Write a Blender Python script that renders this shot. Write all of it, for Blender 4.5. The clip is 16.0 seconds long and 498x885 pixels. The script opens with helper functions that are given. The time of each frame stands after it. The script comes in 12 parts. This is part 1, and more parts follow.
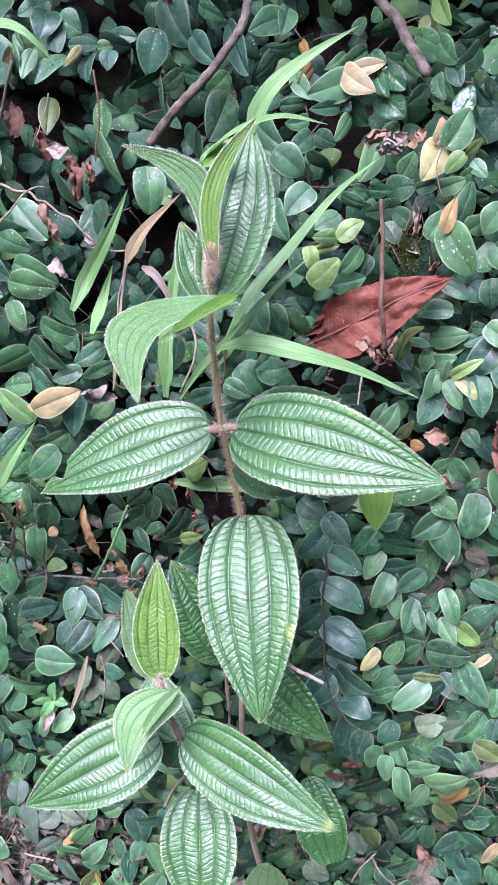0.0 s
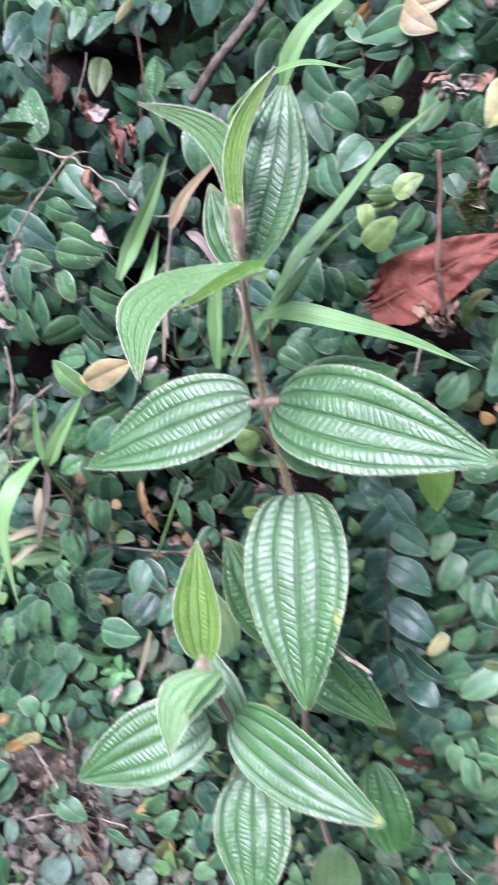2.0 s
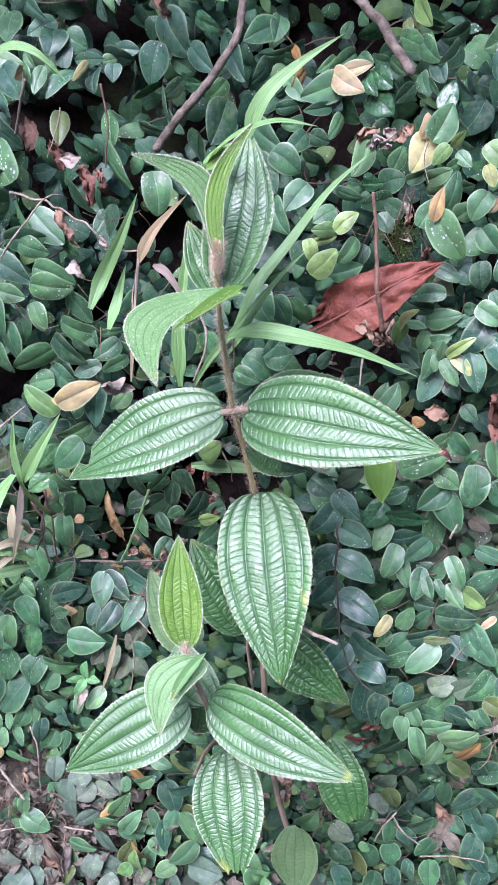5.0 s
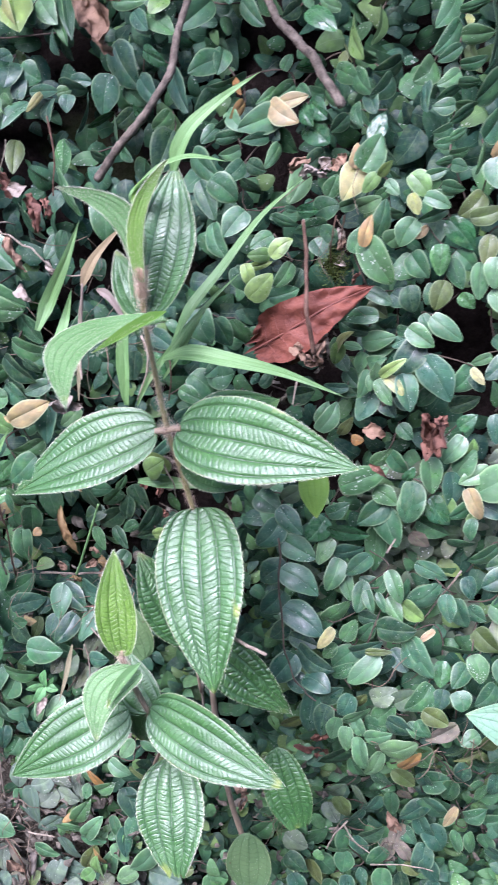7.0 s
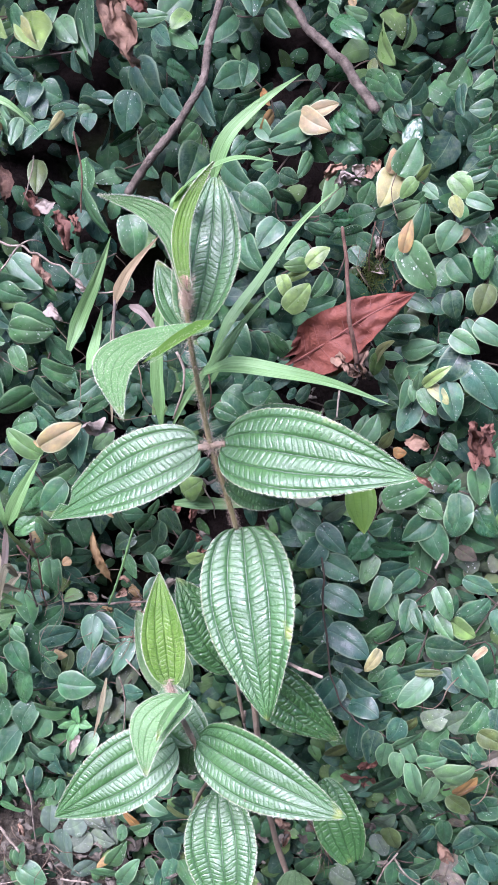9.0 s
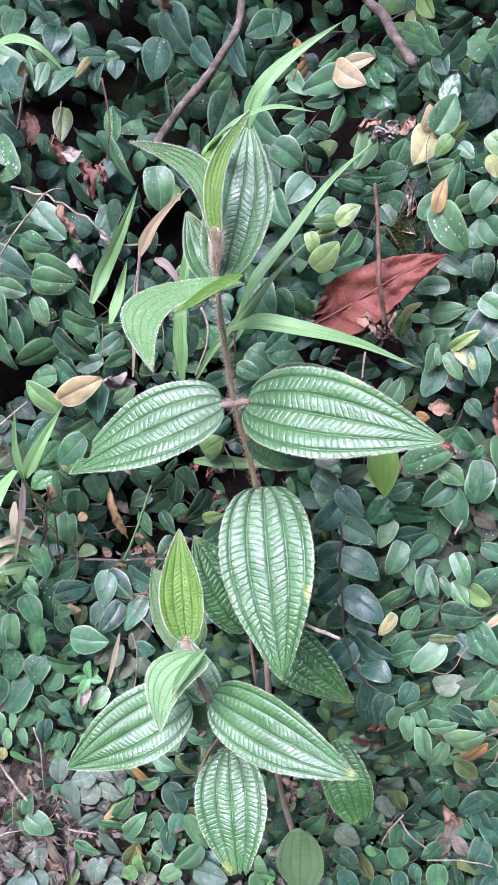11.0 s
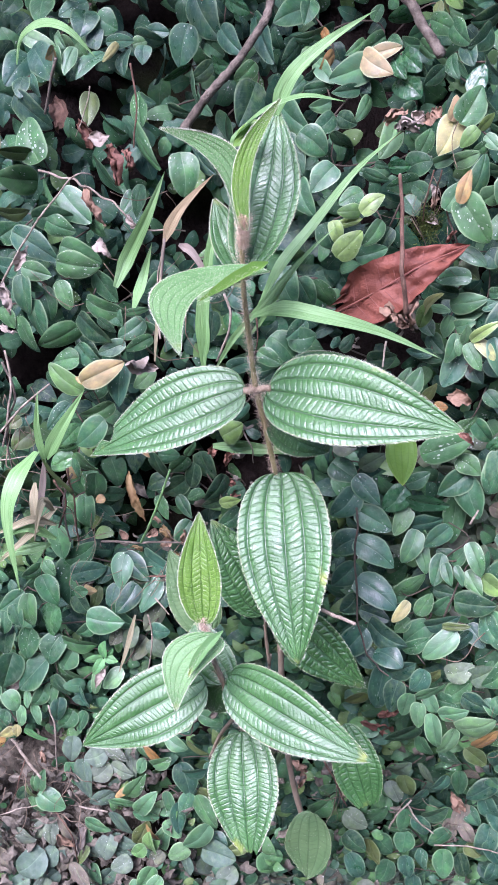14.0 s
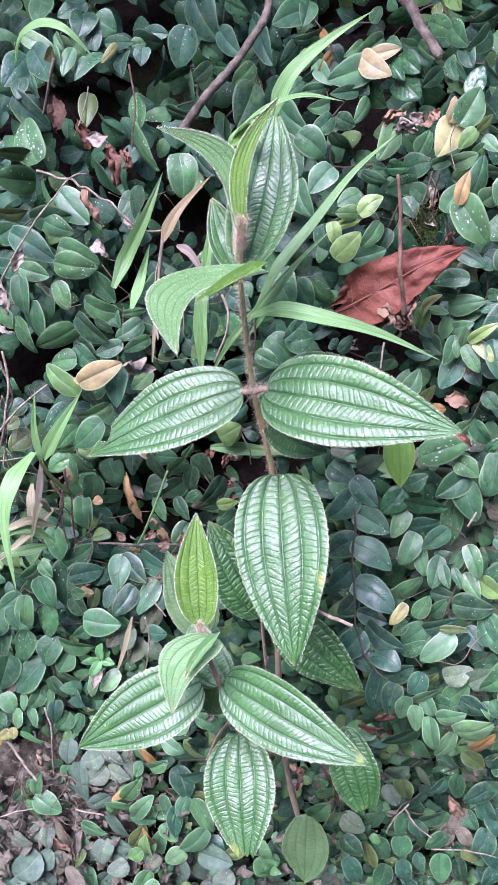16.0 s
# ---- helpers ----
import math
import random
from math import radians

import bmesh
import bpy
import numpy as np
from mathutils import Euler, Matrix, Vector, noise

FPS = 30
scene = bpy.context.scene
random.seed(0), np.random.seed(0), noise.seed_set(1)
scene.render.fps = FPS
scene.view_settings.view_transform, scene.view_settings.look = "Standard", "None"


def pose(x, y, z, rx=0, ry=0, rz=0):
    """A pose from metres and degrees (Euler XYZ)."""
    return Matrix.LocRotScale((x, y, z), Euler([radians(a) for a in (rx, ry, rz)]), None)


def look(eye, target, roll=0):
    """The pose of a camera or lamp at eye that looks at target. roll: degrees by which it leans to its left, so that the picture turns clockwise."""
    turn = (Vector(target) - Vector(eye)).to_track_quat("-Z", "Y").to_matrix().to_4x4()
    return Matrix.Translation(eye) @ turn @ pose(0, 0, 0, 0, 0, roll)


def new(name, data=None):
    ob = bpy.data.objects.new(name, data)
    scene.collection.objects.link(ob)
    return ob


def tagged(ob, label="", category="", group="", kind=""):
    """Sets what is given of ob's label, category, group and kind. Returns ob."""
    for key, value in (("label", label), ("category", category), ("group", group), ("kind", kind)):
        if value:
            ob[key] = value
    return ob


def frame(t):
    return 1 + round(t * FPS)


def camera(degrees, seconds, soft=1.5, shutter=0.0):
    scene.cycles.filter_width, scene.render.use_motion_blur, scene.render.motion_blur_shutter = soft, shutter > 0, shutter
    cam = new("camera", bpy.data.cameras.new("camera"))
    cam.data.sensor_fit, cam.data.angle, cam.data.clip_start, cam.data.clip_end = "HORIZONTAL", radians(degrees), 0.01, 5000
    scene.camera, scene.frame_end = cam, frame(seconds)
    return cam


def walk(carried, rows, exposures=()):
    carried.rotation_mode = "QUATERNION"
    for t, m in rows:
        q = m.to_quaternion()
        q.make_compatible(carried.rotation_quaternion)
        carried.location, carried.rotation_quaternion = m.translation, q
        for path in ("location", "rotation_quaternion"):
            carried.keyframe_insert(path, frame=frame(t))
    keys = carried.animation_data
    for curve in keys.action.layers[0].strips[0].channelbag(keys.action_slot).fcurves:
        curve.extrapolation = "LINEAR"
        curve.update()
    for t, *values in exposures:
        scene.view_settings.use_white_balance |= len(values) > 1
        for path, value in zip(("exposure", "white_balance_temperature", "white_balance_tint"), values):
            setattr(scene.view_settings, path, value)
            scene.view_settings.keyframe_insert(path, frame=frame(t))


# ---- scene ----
cam = camera(30.97, 16.0, soft=0.6, shutter=0.5)
EXPOSURE, KELVIN, TINT = 2.17, 5530, 41
PATH = [
    (0, (0.0917, 0.0468, 1.4942), (-0.1977, 1.8699, 0.7246), -1.15),
    (0.5, (0.0966, 0.0359, 1.4998), (-0.1975, 1.8520, 0.7154), -1.22),
    (1, (0.0971, 0.0350, 1.4982), (-0.2111, 1.8393, 0.6922), -1.45),
    (1.5, (0.0930, 0.0383, 1.4979), (-0.2339, 1.8263, 0.6636), -1.57),
    (1.8, (0.1178, 0.0674, 1.4927), (-0.2835, 1.8228, 0.6224), -2.33),
    (2, (0.1290, 0.0822, 1.4888), (-0.4319, 1.8105, 0.6531), -4.74),
    (2.2, (0.1445, 0.1074, 1.4881), (-0.5146, 1.7996, 0.6503), -5.69),
    (2.5, (0.1075, 0.0961, 1.4540), (-0.5053, 1.8098, 0.6247), -5.39),
    (2.8, (0.0818, 0.0450, 1.4531), (-0.3766, 1.7986, 0.6077), -5.62),
    (3, (0.0695, 0.0090, 1.4798), (-0.2804, 1.7831, 0.6253), -5.49),
    (3.2, (0.0578, -0.0326, 1.5123), (-0.2164, 1.7635, 0.6764), -3.67),
    (3.5, (0.0906, -0.0474, 1.5378), (-0.1984, 1.7559, 0.7224), -3.40),
    (3.7, (0.0958, -0.0380, 1.5343), (-0.1986, 1.7818, 0.7584), -3.25),
    (5.8, (0.1019, 0.0135, 1.4906), (-0.2392, 1.8268, 0.7187), -4.12),
    (6, (0.1021, 0.0111, 1.4941), (-0.2444, 1.8249, 0.7258), -4.02),
    (6.5, (0.1099, 0.0081, 1.4907), (-0.2333, 1.8235, 0.7250), -3.55),
    (7, (0.1536, 0.0003, 1.5082), (-0.2079, 1.8193, 0.7597), -4.20),
    (7.5, (0.1674, -0.0049, 1.5081), (-0.1874, 1.8273, 0.7890), -4.83),
    (8, (0.1656, -0.0121, 1.5071), (-0.1782, 1.8393, 0.8332), -5.36),
    (8.5, (0.1364, 0.0071, 1.4958), (-0.1891, 1.8644, 0.8291), -5.70),
    (9, (0.1170, 0.0077, 1.4920), (-0.2194, 1.8599, 0.8167), -5.80),
    (9.5, (0.1171, -0.0008, 1.4971), (-0.2277, 1.8498, 0.8216), -5.60),
    (10, (0.1133, 0.0124, 1.4866), (-0.2345, 1.8535, 0.7870), -5.19),
    (12.5, (0.0999, 0.0052, 1.4885), (-0.2590, 1.8157, 0.7184), -3.39),
    (13, (0.0988, 0.0059, 1.4878), (-0.2657, 1.8144, 0.7155), -3.35),
    (13.5, (0.1007, 0.0037, 1.4883), (-0.2645, 1.8127, 0.7175), -3.31),
    (14, (0.0999, 0.0031, 1.4889), (-0.2687, 1.8115, 0.7183), -3.33),
    (14.5, (0.0991, 0.0048, 1.4879), (-0.2697, 1.8136, 0.7182), -3.28),
    (15, (0.0991, 0.0061, 1.4871), (-0.2698, 1.8157, 0.7194), -3.25),
    (15.5, (0.1006, 0.0038, 1.4881), (-0.2682, 1.8148, 0.7237), -3.21),
    (16, (0.1008, 0.0035, 1.4860), (-0.2665, 1.8166, 0.7259), -3.15),
]
walk(cam, [(t, look(eye, target, roll)) for t, eye, target, roll in PATH], exposures=[(t, EXPOSURE, KELVIN, TINT - d) for t, d in ((0, 1), (0.5, 2), (1.5, 4), (2, 4.5), (3, 1.5), (3.5, 3.5), (6, 2), (7, 4), (8, 1.5), (9, 0.5), (10, 1), (12.5, 0.5), (16, 0))])

# ---- world, sun and exposure ----
world = bpy.data.worlds.new("sky")
scene.world = world
world.use_nodes = True
_nt = world.node_tree
_sky = _nt.nodes.new("ShaderNodeTexSky")
_sky.sky_type = "NISHITA"
_sky.sun_disc = False
_sky.sun_elevation = radians(42)
_sky.sun_rotation = radians(200)
_sky.air_density = 1.0
_sky.dust_density = 2.5
_nt.nodes["Background"].inputs["Strength"].default_value = 0.11
_nt.links.new(_sky.outputs["Color"], _nt.nodes["Background"].inputs["Color"])

sun = new("sun", bpy.data.lights.new("sun", "SUN"))
sun.data.energy = 2.3
sun.data.angle = radians(40)
sun.data.color = (1.0, 0.98, 0.95)
sun.matrix_world = look((-0.7, -2.2, 4.9), (0, 0.6, 1.2))


# ---- materials ----
def base_material(name, rough=0.5, spec=0.5):
    m = bpy.data.materials.new(name)
    m.use_nodes = True
    b = m.node_tree.nodes["Principled BSDF"]
    b.inputs["Roughness"].default_value = rough
    b.inputs["Specular IOR Level"].default_value = spec
    return m, m.node_tree, b


def ramp(nt, stops, source=None, ease="LINEAR"):
    n = nt.nodes.new("ShaderNodeValToRGB")
    n.color_ramp.interpolation = ease
    els = n.color_ramp.elements
    while len(els) < len(stops):
        els.new(0.5)
    for e, (p, c) in zip(els, stops):
        e.position = p
        e.color = (*c, 1) if len(c) == 3 else c
    if source:
        nt.links.new(source, n.inputs["Fac"])
    return n.outputs["Color"]


def noise_node(nt, scale, detail=3.0, rough=0.55, coords="Object", kind="noise"):
    tc = nt.nodes.new("ShaderNodeTexCoord")
    n = nt.nodes.new("ShaderNodeTexNoise" if kind == "noise" else "ShaderNodeTexVoronoi")
    n.inputs["Scale"].default_value = scale
    if kind == "noise":
        n.inputs["Detail"].default_value = detail
        n.inputs["Roughness"].default_value = rough
    nt.links.new(tc.outputs[coords], n.inputs["Vector"])
    return n


def mix(nt, fac, a, b, mode="MIX"):
    n = nt.nodes.new("ShaderNodeMix")
    n.data_type = "RGBA"
    n.blend_type = mode
    for key, val in ((0, fac), (6, a), (7, b)):
        if isinstance(val, bpy.types.NodeSocket):
            nt.links.new(val, n.inputs[key])
        else:
            n.inputs[key].default_value = val if key == 0 else (*val, 1)
    return n.outputs[2]


def math_node(nt, op, a, b=0.0, c=None):
    n = nt.nodes.new("ShaderNodeMath")
    n.operation = op
    for i, v in enumerate((a, b) if c is None else (a, b, c)):
        if isinstance(v, bpy.types.NodeSocket):
            nt.links.new(v, n.inputs[i])
        else:
            n.inputs[i].default_value = v
    return n.outputs[0]


def bump(nt, b, height, strength, dist=0.001):
    n = nt.nodes.new("ShaderNodeBump")
    n.inputs["Strength"].default_value = strength
    n.inputs["Distance"].default_value = dist
    nt.links.new(height, n.inputs["Height"])
    nt.links.new(n.outputs["Normal"], b.inputs["Normal"])


def translucent(m, nt, b, colour, share):
    """Adds thin-leaf light that passes through the blade."""
    t = nt.nodes.new("ShaderNodeBsdfTranslucent")
    if isinstance(colour, bpy.types.NodeSocket):
        nt.links.new(colour, t.inputs["Color"])
    else:
        t.inputs["Color"].default_value = (*colour, 1)
    s = nt.nodes.new("ShaderNodeMixShader")
    s.inputs["Fac"].default_value = share
    nt.links.new(b.outputs[0], s.inputs[1])
    nt.links.new(t.outputs[0], s.inputs[2])
    nt.links.new(s.outputs[0], nt.nodes["Material Output"].inputs["Surface"])


def fig_material(name, stops, per_island=False, rough=0.38, speck=0.5, spec=0.5, unit=0.026, edge=0.0, pucker=0.0):
    """Leathery fig leaf: a colour per leaf, pale midrib and side veins, dust specks."""
    m, nt, b = base_material(name, rough, spec)
    if per_island:
        unit = 1.0
        rnd = nt.nodes.new("ShaderNodeNewGeometry").outputs["Random Per Island"]
    else:
        rnd = nt.nodes.new("ShaderNodeObjectInfo").outputs["Random"]
    col = ramp(nt, stops, rnd)
    # every leaf takes its own piece of the pattern
    tc = nt.nodes.new("ShaderNodeTexCoord")
    shift = nt.nodes.new("ShaderNodeVectorMath")
    shift.operation = "ADD"
    comb = nt.nodes.new("ShaderNodeCombineXYZ")
    for k in (0, 1):
        nt.links.new(math_node(nt, "MULTIPLY", rnd, 37.0 + 20 * k), comb.inputs[k])
    nt.links.new(tc.outputs["Object"], shift.inputs[0])
    nt.links.new(comb.outputs[0], shift.inputs[1])

    def pattern(scale, detail, kind="noise"):
        n = noise_node(nt, scale * unit, detail, 0.6, kind=kind)
        nt.links.new(shift.outputs[0], n.inputs["Vector"])
        return n

    blotch = pattern(150, 4)
    col = mix(nt, ramp(nt, [(0.45, (0, 0, 0)), (0.68, (0.3, 0.3, 0.3))], blotch.outputs["Fac"]), col, (0.075, 0.12, 0.06))
    # yellowed mottling on some leaves, between the veins
    worn = math_node(nt, "MULTIPLY", ramp(nt, [(0.5, (0, 0, 0)), (0.66, (0.4, 0.4, 0.4))], pattern(210, 4).outputs["Fac"]),
                     ramp(nt, [(0.0, (1, 1, 1)), (0.3, (0.6, 0.6, 0.6)), (0.45, (0, 0, 0)), (0.7, (0, 0, 0)), (0.8, (0.9, 0.9, 0.9)), (0.95, (0, 0, 0))], rnd))
    col = mix(nt, worn, col, (0.075, 0.115, 0.04))
    shade = pattern(70, 2)
    col = mix(nt, ramp(nt, [(0.4, (0, 0, 0)), (0.68, (0.65, 0.65, 0.65))], shade.outputs["Fac"]), col, (0.42, 0.5, 0.46), "MULTIPLY")
    # fresher green flushes
    col = mix(nt, ramp(nt, [(0.48, (0, 0, 0)), (0.66, (0.6, 0.6, 0.6))], pattern(85, 3).outputs["Fac"]), col, (1.5, 1.62, 1.15), "MULTIPLY")
    uv = nt.nodes.new("ShaderNodeUVMap")
    sep = nt.nodes.new("ShaderNodeSeparateXYZ")
    nt.links.new(uv.outputs[0], sep.inputs[0])
    across = math_node(nt, "ABSOLUTE", math_node(nt, "SUBTRACT", sep.outputs[0], 0.5))
    rib = math_node(nt, "LESS_THAN", across, 0.016)
    side = math_node(nt, "SINE", math_node(nt, "MULTIPLY", math_node(nt, "SUBTRACT", sep.outputs[1], math_node(nt, "MULTIPLY", across, 0.55)), 38.0))
    vein = ramp(nt, [(0.86, (0, 0, 0)), (1.0, (1, 1, 1))], side)
    veins = math_node(nt, "MAXIMUM", rib, math_node(nt, "MULTIPLY", vein, 0.5))
    col = mix(nt, math_node(nt, "ADD", math_node(nt, "MULTIPLY", veins, 0.12), math_node(nt, "MULTIPLY", rib, 0.12)), col, (0.17, 0.25, 0.14))
    if edge:
        rim = ramp(nt, [(0.84, (0, 0, 0)), (0.95, (edge, edge, edge))], math_node(nt, "MULTIPLY", across, 2.0))
        col = mix(nt, rim, col, (0.3, 0.4, 0.22))
    dots = pattern(420, 0, "voronoi")
    dust = pattern(45, 2)
    size = math_node(nt, "MULTIPLY", math_node(nt, "SUBTRACT", dust.outputs["Fac"], 0.34), 1.35)
    size = math_node(nt, "MULTIPLY", size, math_node(nt, "POWER", dots.outputs["Color"], 1.2))
    dot = math_node(nt, "LESS_THAN", dots.outputs["Distance"], math_node(nt, "MULTIPLY", size, math_node(nt, "ADD", rnd, 0.25)))
    col = mix(nt, math_node(nt, "MULTIPLY", dot, speck), col, (0.45, 0.48, 0.42))
    film = math_node(nt, "MULTIPLY", ramp(nt, [(0.5, (0, 0, 0)), (0.72, (0.2, 0.2, 0.2))], pattern(230, 6).outputs["Fac"]), speck)
    col = mix(nt, film, col, (0.32, 0.35, 0.3))
    nt.links.new(col, b.inputs["Base Color"])
    r = ramp(nt, [(0.3, (rough - 0.14,) * 3), (0.7, (rough + 0.3,) * 3)], pattern(110, 4).outputs["Fac"])
    nt.links.new(r, b.inputs["Roughness"])
    h = math_node(nt, "ADD", math_node(nt, "MULTIPLY", pattern(260, 4).outputs["Fac"], 0.7), math_node(nt, "MULTIPLY", veins, -0.2))
    if pucker:
        h = math_node(nt, "ADD", h, math_node(nt, "MULTIPLY", pattern(75, 2).outputs["Fac"], pucker))
    bump(nt, b, h, 0.6, 0.0008)
    return m


DARK = [(0.0, (0.009, 0.036, 0.018)), (0.35, (0.015, 0.055, 0.027)), (0.7, (0.026, 0.084, 0.036)), (1.0, (0.045, 0.125, 0.045))]
WAXY = [(0.0, (0.009, 0.04, 0.027)), (0.35, (0.016, 0.06, 0.039)), (0.7, (0.027, 0.088, 0.054)), (1.0, (0.045, 0.126, 0.064))]
MIXED = [(0.0, (0.008, 0.030, 0.022)), (0.35, (0.014, 0.052, 0.034)), (0.65, (0.024, 0.080, 0.042)), (0.88, (0.042, 0.12, 0.05)),
         (1.0, (0.10, 0.17, 0.055))]
LOW = [(0.0, (0.018, 0.055, 0.038)), (0.3, (0.03, 0.09, 0.045)), (0.6, (0.045, 0.13, 0.05)), (0.85, (0.075, 0.17, 0.06)), (1.0, (0.13, 0.19, 0.06))]
ASHY = [(0.0, (0.05, 0.085, 0.064)), (0.35, (0.09, 0.112, 0.088)), (0.55, (0.075, 0.11, 0.068)), (0.7, (0.112, 0.102, 0.077)), (1.0, (0.172, 0.156, 0.122))]
SEA = [(0.0, (0.04, 0.115, 0.052)), (0.5, (0.062, 0.15, 0.068)), (1.0, (0.095, 0.185, 0.08))]
YOUNG = [(0.0, (0.06, 0.15, 0.045)), (0.5, (0.11, 0.20, 0.055)), (1.0, (0.17, 0.25, 0.065))]
YELLOW = [(0.0, (0.17, 0.20, 0.06)), (0.5, (0.26, 0.24, 0.09)), (1.0, (0.32, 0.29, 0.13))]
ORANGE = [(0.0, (0.22, 0.105, 0.028)), (0.6, (0.26, 0.16, 0.055)), (1.0, (0.26, 0.19, 0.09))]
FRESH = [(0.0, (0.018, 0.075, 0.032)), (0.5, (0.03, 0.105, 0.045)), (1.0, (0.055, 0.14, 0.05))]
DUSTY = [(0.0, (0.035, 0.075, 0.05)), (0.5, (0.065, 0.108, 0.075)), (1.0, (0.115, 0.142, 0.10))]
DULL = [(0.0, (0.045, 0.08, 0.045)), (0.5, (0.085, 0.12, 0.068)), (1.0, (0.14, 0.15, 0.10))]
mat_fig = {"d": fig_material("fig_leaf_mature", DARK, rough=0.38, spec=0.28, edge=0.22), "b": fig_material("fig_leaf_waxy", WAXY, rough=0.36, spec=0.38, edge=0.25),
           "s": fig_material("fig_leaf_glossy", FRESH, rough=0.22, speck=0.1, spec=0.5, pucker=4.0), "k": fig_material("fig_leaf_dusty", DULL, rough=0.55, speck=0.7),
           "g": fig_material("fig_leaf_fresh", FRESH, edge=0.35), "y": fig_material("fig_leaf_young", YOUNG, speck=0.2, edge=0.35),
           "p": fig_material("fig_leaf_yellowing", YELLOW, speck=0.15, rough=0.5, edge=0.5), "o": fig_material("fig_leaf_orange", ORANGE, speck=0.1, rough=0.5)}
mat_fig["f"] = fig_material("fig_leaf_grey_dust", DUSTY, speck=0.65, rough=0.6)
mat_fig["c"] = fig_material("fig_leaf_cream", [(0.0, (0.2, 0.15, 0.065)), (1.0, (0.27, 0.215, 0.11))], edge=0.5, speck=0.1, rough=0.5)
mat_fig["a"] = fig_material("fig_leaf_peach", [(0.0, (0.26, 0.16, 0.075)), (1.0, (0.34, 0.24, 0.125))], speck=0.1, rough=0.5, edge=0.5)
mat_fig["l"] = fig_material("fig_leaf_olive", [(0.0, (0.04, 0.068, 0.016)), (1.0, (0.082, 0.1, 0.025))], speck=0.3, rough=0.45, edge=0.25)
mat_fig["e"] = fig_material("fig_leaf_tender", [(0.0, (0.06, 0.19, 0.06)), (1.0, (0.11, 0.26, 0.10))], speck=0.1, rough=0.5)
mat_fig["x"] = fig_material("fig_leaf_dry", [(0.0, (0.08, 0.06, 0.043)), (1.0, (0.175, 0.15, 0.112))], speck=0.3, rough=0.75, pucker=3.0)
mat_fig["q"] = fig_material("fig_leaf_sea_green", SEA, speck=0.25, edge=0.4)
mat_fig_low = fig_material("fig_leaf_low", LOW, per_island=True, rough=0.42, spec=0.25)
mat_fig_ashy = fig_material("fig_leaf_ashy", ASHY, per_island=True, rough=0.65, spec=0.2, speck=0.8)
mat_fig_dull = fig_material("fig_leaf_dull", DULL, per_island=True, rough=0.55, spec=0.3, speck=0.8)
mat_fig_mass = fig_material("fig_leaf_mass", MIXED, per_island=True, rough=0.42, spec=0.2)


def shrub_material(name, dark, light, rough, sheen=0.5, share=0.12, crease_shade=0.8):
    """Quilted hairy leaf: blade colour, groove shade painted from the vein map, a pale margin, worn flecks."""
    m, nt, b = base_material(name, rough, sheen)
    rnd = nt.nodes.new("ShaderNodeObjectInfo").outputs["Random"]
    n1 = noise_node(nt, 45, 4)
    n2 = noise_node(nt, 700, 2)
    col = mix(nt, ramp(nt, [(0.32, (0, 0, 0)), (0.68, (1, 1, 1))], n1.outputs["Fac"]), dark, light)
    col = mix(nt, math_node(nt, "MULTIPLY", rnd, 0.3), col, light)
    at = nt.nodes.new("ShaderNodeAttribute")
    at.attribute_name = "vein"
    # Sunken veins and rungs are coloured darker, as shade in their grooves.
    col = mix(nt, math_node(nt, "MULTIPLY", at.outputs["Fac"], crease_shade), col, tuple(0.5 * c for c in dark))
    uv = nt.nodes.new("ShaderNodeUVMap")
    sep = nt.nodes.new("ShaderNodeSeparateXYZ")
    nt.links.new(uv.outputs[0], sep.inputs[0])
    across = math_node(nt, "MULTIPLY", math_node(nt, "ABSOLUTE", math_node(nt, "SUBTRACT", sep.outputs[0], 0.5)), 2.0)
    rim = ramp(nt, [(0.965, (0, 0, 0)), (0.995, (0.5, 0.5, 0.5))], across)
    col = mix(nt, rim, col, (0.30, 0.33, 0.16))
    # yellowed patches, most of them near the tip and the base
    ends = ramp(nt, [(0.0, (0.09, 0.09, 0.09)), (0.2, (0, 0, 0)), (0.72, (0, 0, 0)), (1.0, (0.22, 0.22, 0.22))], sep.outputs[1])
    yf = ramp(nt, [(0.69, (0, 0, 0)), (0.8, (0.6, 0.6, 0.6))], math_node(nt, "ADD", noise_node(nt, 40, 3).outputs["Fac"], ends))
    col = mix(nt, yf, col, (0.28, 0.32, 0.06))
    fleck = noise_node(nt, 75, 0, 0.5, kind="voronoi")
    spot = ramp(nt, [(0.03, (0.75, 0.75, 0.75)), (0.09, (0, 0, 0))], fleck.outputs["Distance"])
    col = mix(nt, math_node(nt, "MULTIPLY", spot, math_node(nt, "GREATER_THAN", noise_node(nt, 30, 1).outputs["Fac"], 0.6)), col, (0.07, 0.05, 0.02))
    nt.links.new(col, b.inputs["Base Color"])
    rr = ramp(nt, [(0.3, (rough - 0.1,) * 3), (0.68, (rough + 0.22,) * 3)], noise_node(nt, 170, 5, 0.75).outputs["Fac"])
    nt.links.new(rr, b.inputs["Roughness"])
    cell = noise_node(nt, 900, kind="voronoi")
    bump(nt, b, math_node(nt, "ADD", n2.outputs["Fac"], math_node(nt, "MULTIPLY", cell.outputs["Distance"], 0.5)), 0.42, 0.0005)
    b.inputs["Sheen Weight"].default_value = 0.04
    b.inputs["Sheen Roughness"].default_value = 0.4
    translucent(m, nt, b, col, share)
    return m


